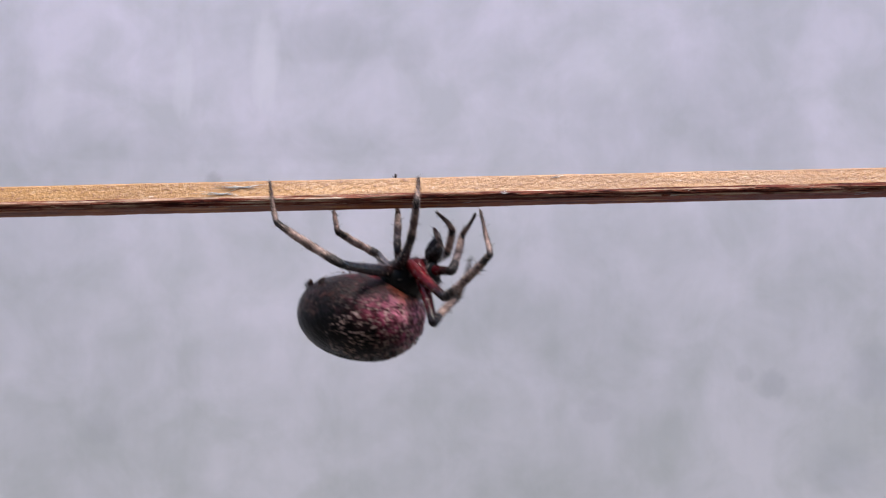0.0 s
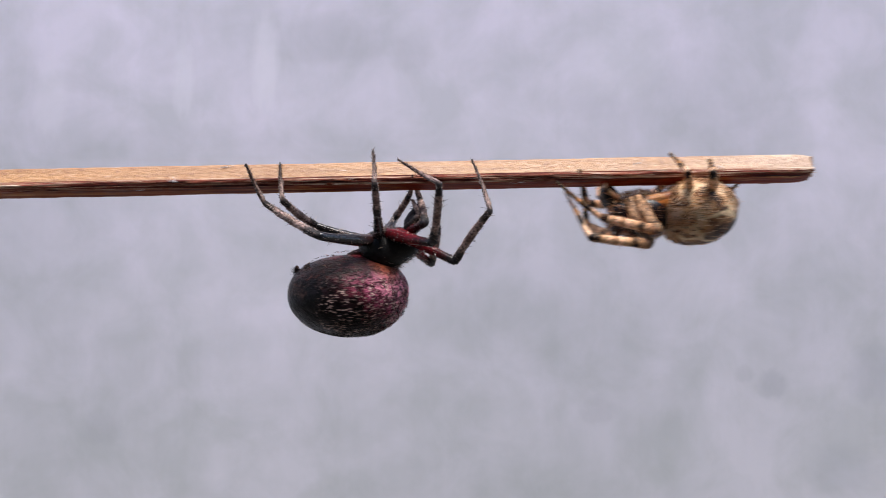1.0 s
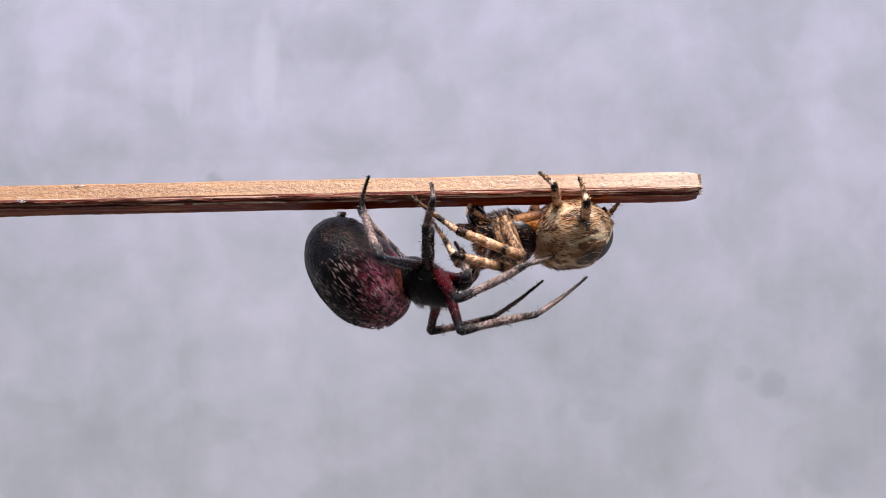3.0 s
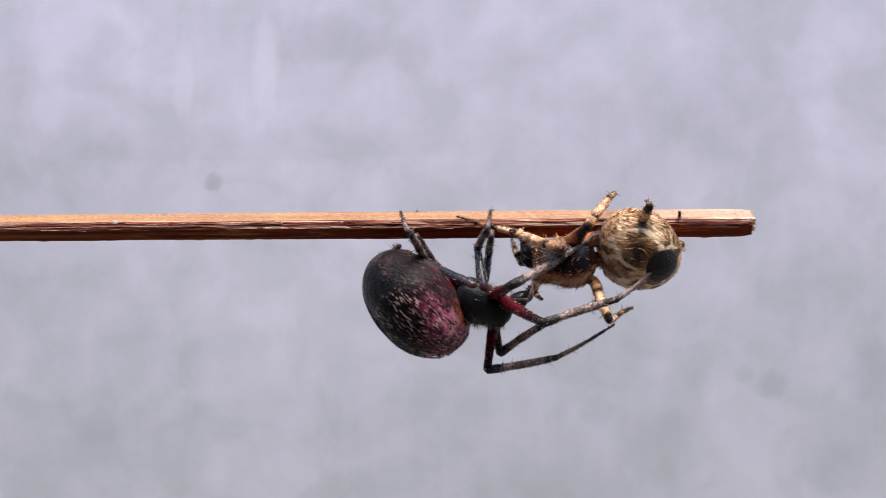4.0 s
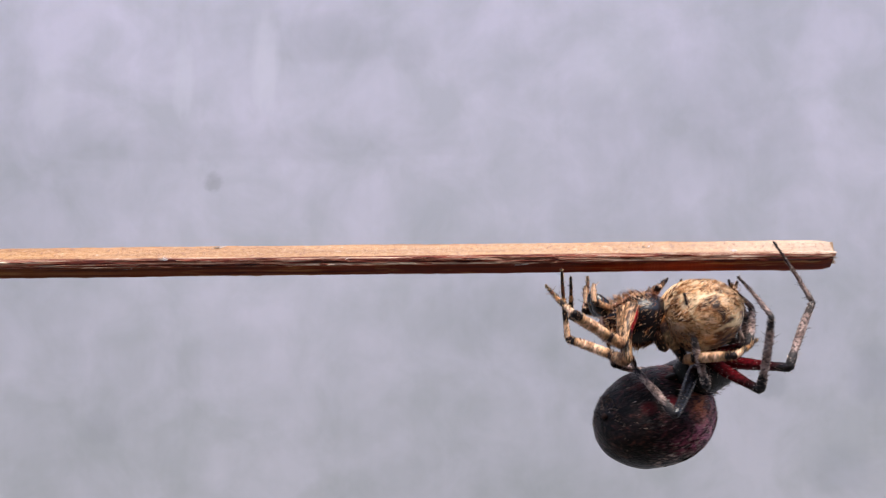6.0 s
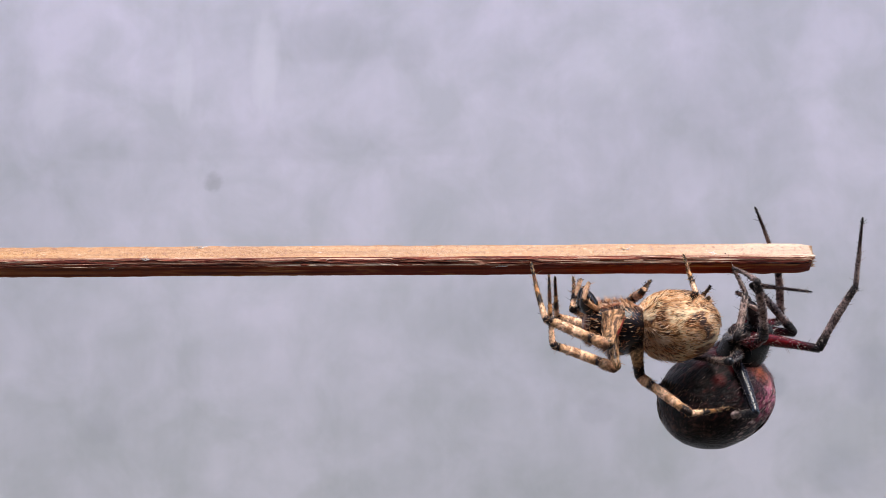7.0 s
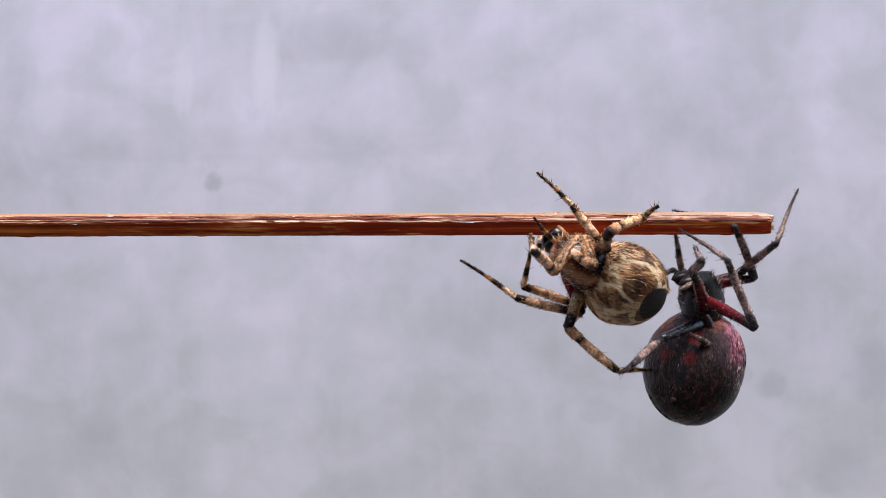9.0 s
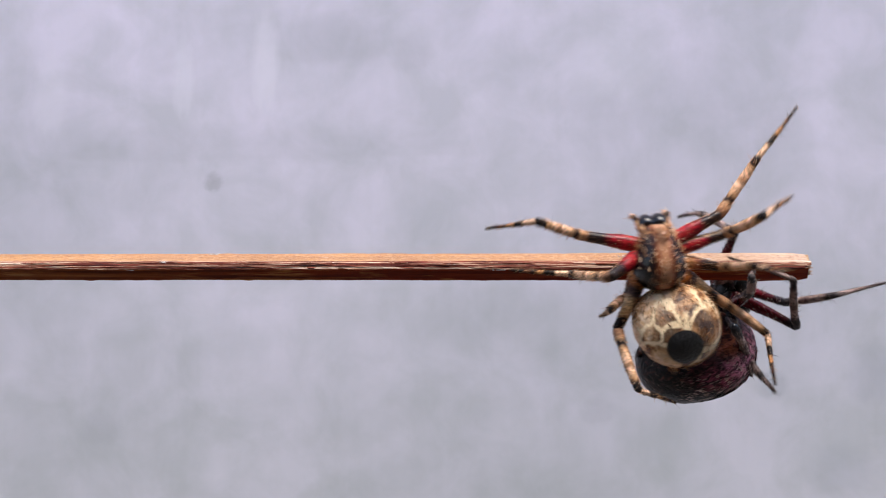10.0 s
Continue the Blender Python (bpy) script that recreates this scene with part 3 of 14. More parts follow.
        fem = part("leg", limb(rng, fl, look_["femur_r"] * w, 7.2 * w, [(0.35, 0.18, 0.3), (0.97, 0.12, 0.08)], 8, look_["fuzz"] * 2 // 3, 5), [look_["femur"][leg if leg in look_["femur"] else num], look_["leg_hair"]], root, look_["femur_label"][num])
        tib = part("tibia", limb(rng, tl, 7.6 * w, 5.6 * w, [(0.13, 0.16, 0.10), (0.26, -0.14, 0.06), (0.6, 0.12, 0.25)], 12, look_["fuzz"], 5.5), [look_["tibia"][num], look_["leg_hair"]], fem)
        met = part("metatarsus", limb(rng, ml, 4.8 * w, 1.5 * w, [(0.62, -0.08, 0.05)], 8, look_["fuzz"] * 2 // 3, 5), [look_["meta"][num], look_["foot_hair"]], fem)
        legs[leg] = (fem, tib, met)
    return root, abd, legs


LEN_A = {"1": (130, 130, 122), "2": (112, 130, 122), "3": (84, 84, 78), "4": (118, 128, 78)}
LEN_B = {"1": (100, 120, 122), "2": (96, 116, 110), "3": (80, 94, 82), "4": (108, 116, 100)}


def looks():
    hairA = hair_material("grey_hair", [(0.0, (0.004, 0.003, 0.003)), (0.86, (0.006, 0.004, 0.004)), (0.97, (0.03, 0.016, 0.014)), (1.0, (0.34, 0.22, 0.18))])
    hairB = hair_material("straw_hair", [(0.0, (0.012, 0.005, 0.003)), (0.34, (0.10, 0.030, 0.009)), (0.54, (0.46, 0.175, 0.065)), (0.78, (0.84, 0.46, 0.24)), (1.0, (0.97, 0.72, 0.50))])
    hairL = hair_material("pale_leg_hair", [(0.0, (0.012, 0.008, 0.008)), (0.38, (0.05, 0.034, 0.030)), (0.62, (0.32, 0.225, 0.195)), (1.0, (0.76, 0.62, 0.56))])
    footA = hair_material("dark_foot_hair", [(0.0, (0.008, 0.005, 0.005)), (0.6, (0.03, 0.018, 0.016)), (1.0, (0.40, 0.29, 0.25))])
    footB = hair_material("brown_foot_hair", [(0.0, (0.008, 0.004, 0.003)), (0.5, (0.05, 0.02, 0.01)), (1.0, (0.72, 0.44, 0.22))])
    mauve = hair_material("mauve_hair", [(0.0, (0.006, 0.003, 0.003)), (0.38, (0.03, 0.006, 0.010)), (0.60, (0.26, 0.060, 0.090)), (0.84, (0.46, 0.24, 0.24)), (1.0, (0.78, 0.58, 0.52))])
    fuzz = hair_material("brown_fuzz", [(0.0, (0.012, 0.008, 0.006)), (0.40, (0.035, 0.02, 0.015)), (0.70, (0.18, 0.11, 0.08)), (1.0, (0.62, 0.46, 0.37))])
    creamy = hair_material("cream_hair", [(0.0, (0.05, 0.018, 0.007)), (0.14, (0.26, 0.10, 0.03)), (0.30, (0.72, 0.36, 0.15)), (0.58, (0.93, 0.60, 0.35)), (1.0, (0.98, 0.80, 0.60))])
    eye = plain_material("eye_black", (0.004, 0.004, 0.004), 0.06, 0.5)
    redA = lambda L: leg_material("wine_femur", L, [(0, (0.09, 0.009, 0.012)), (0.40, (0.11, 0.006, 0.010)), (0.62, (0.10, 0.006, 0.010)), (0.82, (0.035, 0.007, 0.009)), (0.94, (0.02, 0.016, 0.018))], 0.25, 0.6)
    drkA = lambda L: leg_material("black_femur", L, [(0, (0.05, 0.02, 0.02)), (0.3, (0.018, 0.017, 0.022)), (0.94, (0.014, 0.015, 0.02))], 0.2, 0.3, None, 0.5)
    tibA = lambda L: leg_material("grey_tibia", L, [(0, (0.022, 0.02, 0.022)), (0.2, (0.04, 0.035, 0.035)), (0.32, (0.34, 0.24, 0.215)), (0.50, (0.12, 0.075, 0.065)), (0.60, (0.32, 0.225, 0.20)), (0.78, (0.25, 0.17, 0.15)), (0.87, (0.035, 0.028, 0.026)), (0.94, (0.03, 0.025, 0.025))], 0.6, 0.8)
    metA = lambda L: leg_material("grey_foot", L, [(0, (0.05, 0.04, 0.04)), (0.15, (0.30, 0.21, 0.185)), (0.5, (0.20, 0.13, 0.11)), (0.68, (0.04, 0.022, 0.02)), (0.8, (0.03, 0.015, 0.014)), (0.94, (0.02, 0.018, 0.018))], 0.55, 0.7)
    A = dict(body=1.14, body_wide=1.0, body_deep=1.1, hair_r=0.7, femur_r=11.0, carapace_hair=700, hip=1.0, fuzz=400, leg_width=0.96, bare_side=0.4, bare=0.97, bare_top=0.0, back_share=0.9, carapace_hairs=hairL, front_hair=mauve, rear_hair=fuzz,
             hair_kind=lambda p, r: 2 if p.x + r.gauss(0, 18) - 0.7 * p.z > 22 else 3 if p.x + p.z + r.gauss(0, 18) < -30 else 1,
             hip_skin=plain_material("dark_hip", (0.03, 0.018, 0.016), 0.4),
             carapace=skin_material("dark_carapace", [(0.35, (0.005, 0.006, 0.007)), (0.7, (0.018, 0.017, 0.017))], 500, (0.10, 0.08, 0.07), 0.66, 0.74, 0.22, 0.00016),
             jaw=plain_material("dark_jaw", (0.02, 0.014, 0.014), 0.25), waist=plain_material("dark_waist", (0.03, 0.014, 0.012), 0.35), hair=hairA, leg_hair=hairL, foot_hair=footA, eye=eye,
             spin=plain_material("spin_dark", (0.10, 0.05, 0.04), 0.6),
             abdomen=wine_abdomen_material(),
             abdomen_size=(226, 186, 164), egg=2.15, fat=0.06, black_patch=False, abdomen_hair=7000, hair_len=(4, 9), swirl=0.02,
             abdomen_label="mottled wine-brown swollen abdomen",
             femur={"1": redA(130), "2": redA(112), "3": drkA(84), "4": drkA(118)},
             femur_label={"1": "deep red femur", "2": "deep red femur", "3": "blackish femur", "4": "blackish femur"},
             tibia={n: tibA(LEN_A[n][1]) for n in "1234"}, meta={n: metA(LEN_A[n][2]) for n in "1234"})
    ylw, brn = (0.88, 0.54, 0.34), (0.010, 0.005, 0.004)
    redB = lambda L, under=None: leg_material("red_femur", L, [(0, (0.15, 0.05, 0.025)), (0.25, (0.30, 0.014, 0.018)), (0.58, (0.22, 0.007, 0.014)), (0.72, (0.016, 0.007, 0.009)), (0.94, (0.02, 0.012, 0.01))], 0.3, 0.7, under)
    palB = lambda L: leg_material("pale_femur", L, [(0, (0.34, 0.14, 0.06)), (0.3, (0.42, 0.19, 0.07)), (0.52, (0.22, 0.07, 0.035)), (0.66, (0.03, 0.014, 0.012)), (0.78, brn), (0.94, brn)], 0.35, 0.6)
    orgB = lambda L: leg_material("orange_based_femur", L, [(0, (0.48, 0.14, 0.03)), (0.22, (0.58, 0.20, 0.045)), (0.32, (0.06, 0.03, 0.025)), (0.42, (0.10, 0.06, 0.05)), (0.52, (0.56, 0.36, 0.19)), (0.72, (0.40, 0.22, 0.10)), (0.84, brn), (0.94, brn)], 0.35, 0.6)
    tibB = lambda L: leg_material("banded_tibia", L, [(0, (0.10, 0.05, 0.03)), (0.10, (0.42, 0.20, 0.10)), (0.20, (0.56, 0.31, 0.16)), (0.25, (0.02, 0.010, 0.007)), (0.30, (0.02, 0.010, 0.007)), (0.36, (0.52, 0.28, 0.14)), (0.55, ylw), (0.63, (0.36, 0.17, 0.08)), (0.70, ylw), (0.84, (0.54, 0.29, 0.14)), (0.89, brn), (0.94, brn)], 0.5, 0.45)
    metB = lambda L: leg_material("banded_foot", L, [(0, brn), (0.05, ylw), (0.22, ylw), (0.29, brn), (0.42, brn), (0.48, (0.60, 0.27, 0.10)), (0.56, (0.56, 0.24, 0.09)), (0.61, brn), (0.74, (0.16, 0.05, 0.02)), (0.80, brn), (0.94, brn)], 0.5, 0.45)
    B = dict(body=1.16, body_wide=1.1, body_deep=1.28, hair_r=0.68, femur_r=11.4, carapace_hair=3600, hip=0.92, fuzz=380, leg_width=1.16, bare_side=0.5, bare=0.65, bare_top=0.62, back_share=0.5, carapace_hairs=hairB, front_hair=creamy, rear_hair=hairB,
             hair_kind=lambda p, r: 1 if p.z - 0.5 * p.x + r.gauss(0, 8) > 36 or noise.noise(p * 0.045 + Vector((3, 9, 1))) + r.gauss(0, 0.1) < -0.08 else 2,
             hip_skin=plain_material("brown_hip", (0.15, 0.045, 0.018), 0.45),
             carapace=banded_carapace_material(),
             jaw=plain_material("black_jaw", (0.010, 0.008, 0.008), 0.15, 0.4), waist=plain_material("orange_waist", (0.40, 0.14, 0.04), 0.45), hair=hairB, leg_hair=hairB, foot_hair=footB, eye=eye,
             spin=plain_material("spin_brown", (0.12, 0.07, 0.04), 0.6),
             abdomen=straw_abdomen_material(),
             abdomen_size=(148, 150, 124), egg=2.2, fat=0.08, black_patch=True, abdomen_hair=6000, hair_len=(7, 14), swirl=0.028,
             abdomen_label="straw-coloured hairy abdomen with one black patch",
             femur={"1": redB(100), "2": redB(96), "1N": redB(100, (0.44, 0.25, 0.13)), "2N": redB(96, (0.44, 0.25, 0.13)), "3": palB(80), "4": orgB(108)},
             femur_label={"1": "red femur with a black end", "2": "red femur with a black end", "3": "", "4": "femur with an orange base"},
             tibia={n: tibB(LEN_B[n][1]) for n in "1234"}, meta={n: metB(LEN_B[n][2]) for n in "1234"})
    return A, B


build_setting()
stick = build_stick()
look_a, look_b = looks()
dark_spider, dark_abdomen, dark_legs = build_spider("A", look_a, LEN_A, None, "dark_spider", "large dark wine-brown orb spider hanging under the stick")
pale_spider, pale_abdomen, pale_legs = build_spider("B", look_b, LEN_B, None, "pale_spider", "straw-coloured hairy orb spider with banded legs under the stick")


# ---- the movement of the stick, the spiders and their limbs ----
def motions():
    walk(stick, [
        (0, pose(0.07975, 0, 1.308063, 66, -1.4, 2)), (0.1, pose(0.079, 0.00025, 1.30758, 65.5, -1.5, 2)), (0.2, pose(0.077932, 0.0005, 1.307724, 64.9, -1.7, 2)), (0.3, pose(0.076543, 0.00075, 1.306735, 64.5, -1.5, 2)),
        (0.4, pose(0.0742, 0.001, 1.305363, 64, -1.2, 2)), (0.5, pose(0.071023, 0.00125, 1.305502, 63.5, -1.2, 2)), (0.6, pose(0.066419, 0.0025, 1.306719, 63, -1.3, 2)), (0.7, pose(0.060394, 0.00375, 1.307962, 62.5, -1.4, 2.1)),
        (0.8, pose(0.053951, 0.005, 1.307988, 62, -1.3, 2.2)), (0.9, pose(0.048141, 0.00625, 1.309403, 61.4, -1.2, 2.3)), (1, pose(0.042909, 0.00625, 1.309469, 60.9, -1.3, 2.4)),
        (1.1, pose(0.039069, 0.00625, 1.307549, 61.2, -1, 2.5)), (1.2, pose(0.035824, 0.00625, 1.308476, 61.5, -1, 2.5)), (1.3, pose(0.034764, 0.00625, 1.309138, 61.8, -1.1, 2.5)),
        (1.4, pose(0.033705, 0.00625, 1.308608, 62.1, -1, 2.6)), (1.5, pose(0.032645, 0.00625, 1.309337, 62.4, -1.5, 2.6)), (1.6, pose(0.032116, 0.00625, 1.309337, 62.7, -1.1, 2.6)),
        (1.7, pose(0.030269, 0.005313, 1.309389, 63, -1, 2.7)), (1.8, pose(0.029166, 0.004375, 1.310026, 63.3, -1.2, 2.7)), (1.9, pose(0.028142, 0.003438, 1.311166, 63.6, -1.6, 2.8)),
        (2, pose(0.027387, 0.0025, 1.31139, 63.9, -1.9, 2.8)), (2.1, pose(0.028175, 0.002333, 1.312011, 63.5, -1.7, 2.8)), (2.2, pose(0.027684, 0.002167, 1.308994, 63.2, -1.3, 2.8)),
        (2.3, pose(0.027678, 0.002, 1.308496, 62.8, -1.4, 2.8)), (2.4, pose(0.027731, 0.001833, 1.308224, 62.4, -1.4, 2.8)), (2.5, pose(0.027821, 0.001667, 1.308089, 62, -1.4, 2.8)),
        (2.6, pose(0.02793, 0.0015, 1.308003, 61.6, -1.4, 2.8)), (2.7, pose(0.028035, 0.001333, 1.307881, 61.2, -1.4, 2.8)), (2.8, pose(0.028128, 0.001167, 1.307646, 60.8, -1.4, 2.8)),
        (2.9, pose(0.028252, 0.001, 1.307325, 60.5, -1.4, 2.8)), (3, pose(0.02839, 0.000833, 1.306979, 60.1, -1.4, 2.8)), (3.1, pose(0.028512, 0.000667, 1.306663, 59.7, -1.4, 2.8)),
        (3.2, pose(0.028589, 0.0005, 1.306429, 59.3, -1.4, 2.8)), (3.3, pose(0.02859, 0.000333, 1.306333, 58.9, -1.4, 2.8)), (3.4, pose(0.028357, 0.000167, 1.307262, 58.6, -1.2, 2.8)),
        (3.5, pose(0.027875, 0, 1.307438, 58.3, -1.5, 2.9)), (3.6, pose(0.027726, 0.000625, 1.304841, 57.9, -0.9, 2.9)), (3.7, pose(0.029155, 0.00125, 1.304111, 45, -0.6, 1.5)),
        (3.8, pose(0.031999, 0.001875, 1.298473, 32, -0.3, -1.1)), (3.9, pose(0.033653, 0.001875, 1.301718, 33, -0.2, -3.5)), (4, pose(0.034734, 0.001875, 1.30299, 33.9, -0.3, -4.5)),
        (4.1, pose(0.035879, 0.001875, 1.302227, 30.9, -0.1, -3.9)), (4.2, pose(0.036452, 0.001875, 1.303372, 28, -0.3, -2.8)), (4.3, pose(0.036515, 0.001875, 1.303181, 27.3, -0.5, -1.3)),
        (4.4, pose(0.036134, 0.001875, 1.303562, 26.7, -0.5, 0)), (4.5, pose(0.035497, 0.001875, 1.303372, 26, -0.6, 1.2)), (4.6, pose(0.03588, 0.0015, 1.30374, 25, -0.5, 2.7)),
        (4.7, pose(0.036133, 0.001125, 1.302906, 19, -0.1, 4.1)), (4.8, pose(0.036257, 0.00075, 1.30107, 15, 0.1, 5.3)), (4.9, pose(0.036254, 0.000375, 1.299498, 12, 0.6, 6.3)), (5, pose(0.0355, 0, 1.29775, 11, 1, 6.7)),
        (5.1, pose(0.034958, 0.00025, 1.295803, 10, 1.5, 6.2)), (5.2, pose(0.035983, 0.0005, 1.294725, 10, 1.3, 4.9)), (5.3, pose(0.036383, 0.00075, 1.295027, 11, 1.6, 3.6)),
        (5.4, pose(0.0371, 0.001, 1.296782, 20, 1.1, 2.5)), (5.5, pose(0.039148, 0.00125, 1.300696, 52, -0.8, 1.8)), (5.6, pose(0.042905, 0.001, 1.297287, 49, -0.4, 1.2)), (5.7, pose(0.04337, 0.00075, 1.302203, 46, -1.1, 0.7)),
        (5.8, pose(0.042325, 0.0005, 1.298618, 45.3, -0.5, 0.3)), (5.9, pose(0.043604, 0.00025, 1.300501, 44.7, -0.8, 0.1)), (6, pose(0.042875, 0, 1.299375, 44, -0.6, 0)), (6.1, pose(0.042642, 0.000042, 1.298812, 44, -0.5, 0)),
        (6.2, pose(0.042033, 0.000083, 1.298749, 44, -0.3, 0)), (6.3, pose(0.041723, 0.000125, 1.298758, 44, -0.3, 0)), (6.4, pose(0.041533, 0.000167, 1.298783, 44, -0.3, 0)),
        (6.5, pose(0.041416, 0.000208, 1.29882, 44, -0.3, 0)), (6.6, pose(0.041323, 0.00025, 1.298865, 44, -0.3, 0)), (6.7, pose(0.041205, 0.000292, 1.298911, 44, -0.3, 0)), (6.8, pose(0.041034, 0.000333, 1.298953, 44, -0.3, 0)),
        (6.9, pose(0.040882, 0.000375, 1.298976, 44, -0.3, 0)), (7, pose(0.040733, 0.000417, 1.298997, 44, -0.3, 0)), (7.1, pose(0.040552, 0.000458, 1.299035, 44, -0.3, 0)), (7.2, pose(0.040305, 0.0005, 1.299111, 44, -0.3, 0)),
        (7.3, pose(0.039955, 0.000542, 1.299246, 44, -0.4, 0)), (7.4, pose(0.039342, 0.000583, 1.300189, 44, -0.6, 0)), (7.5, pose(0.038918, 0.000625, 1.300566, 42.7, -0.6, 0)),
        (7.6, pose(0.039308, 0.001, 1.299811, 41.3, -0.7, 0.1)), (7.7, pose(0.04027, 0.001375, 1.29924, 40, -0.4, 0.2)), (7.8, pose(0.040221, 0.00175, 1.296886, 36, 0.1, 0.4)),
        (7.9, pose(0.039789, 0.002125, 1.294899, 33, 0.6, 0.7)), (8, pose(0.037241, 0.0025, 1.293857, 30, 1, 1)), (8.1, pose(0.036345, 0.0025, 1.297632, 22, 0.5, 1.4)), (8.2, pose(0.036857, 0.0025, 1.297441, 17, 0.5, 1.6)),
        (8.3, pose(0.036729, 0.0025, 1.296801, 15, 0.7, 1.9)), (8.4, pose(0.037752, 0.0025, 1.299936, 13, 0.4, 2)), (8.5, pose(0.038904, 0.0025, 1.29904, 12, 0.4, 2)), (8.6, pose(0.037624, 0.0025, 1.29776, 12, 0.8, 2.1)),
        (8.7, pose(0.036985, 0.0025, 1.298976, 12, 0.7, 2.1)), (8.8, pose(0.036537, 0.0025, 1.302496, 12, -0, 2.1)), (8.9, pose(0.036537, 0.0025, 1.301664, 12, 0.1, 2.1)), (9, pose(0.036921, 0.0025, 1.302943, 12, -0.2, 2.1)),
        (9.1, pose(0.036274, 0.002292, 1.301213, 12, -0, 2.1)), (9.2, pose(0.036076, 0.002083, 1.30255, 13, -0.1, 2.1)), (9.3, pose(0.036515, 0.001875, 1.30299, 15, -0, 0.1)),
        (9.4, pose(0.03746, 0.001667, 1.301714, 24, 0.1, -3.3)), (9.5, pose(0.039034, 0.001458, 1.299937, 34.9, -0.1, -5)), (9.6, pose(0.040855, 0.00125, 1.299937, 33.4, -0.3, -4.9)),
        (9.7, pose(0.040919, 0.00125, 1.299368, 31.9, -0.1, -4.7)), (9.8, pose(0.040855, 0.00125, 1.299494, 30.9, -0.1, -4.6)), (9.9, pose(0.040729, 0.00125, 1.298672, 29.9, -0.1, -4.4)),
        (10, pose(0.040729, 0.00125, 1.298039, 28.9, -0.1, -4.2)),
    ])
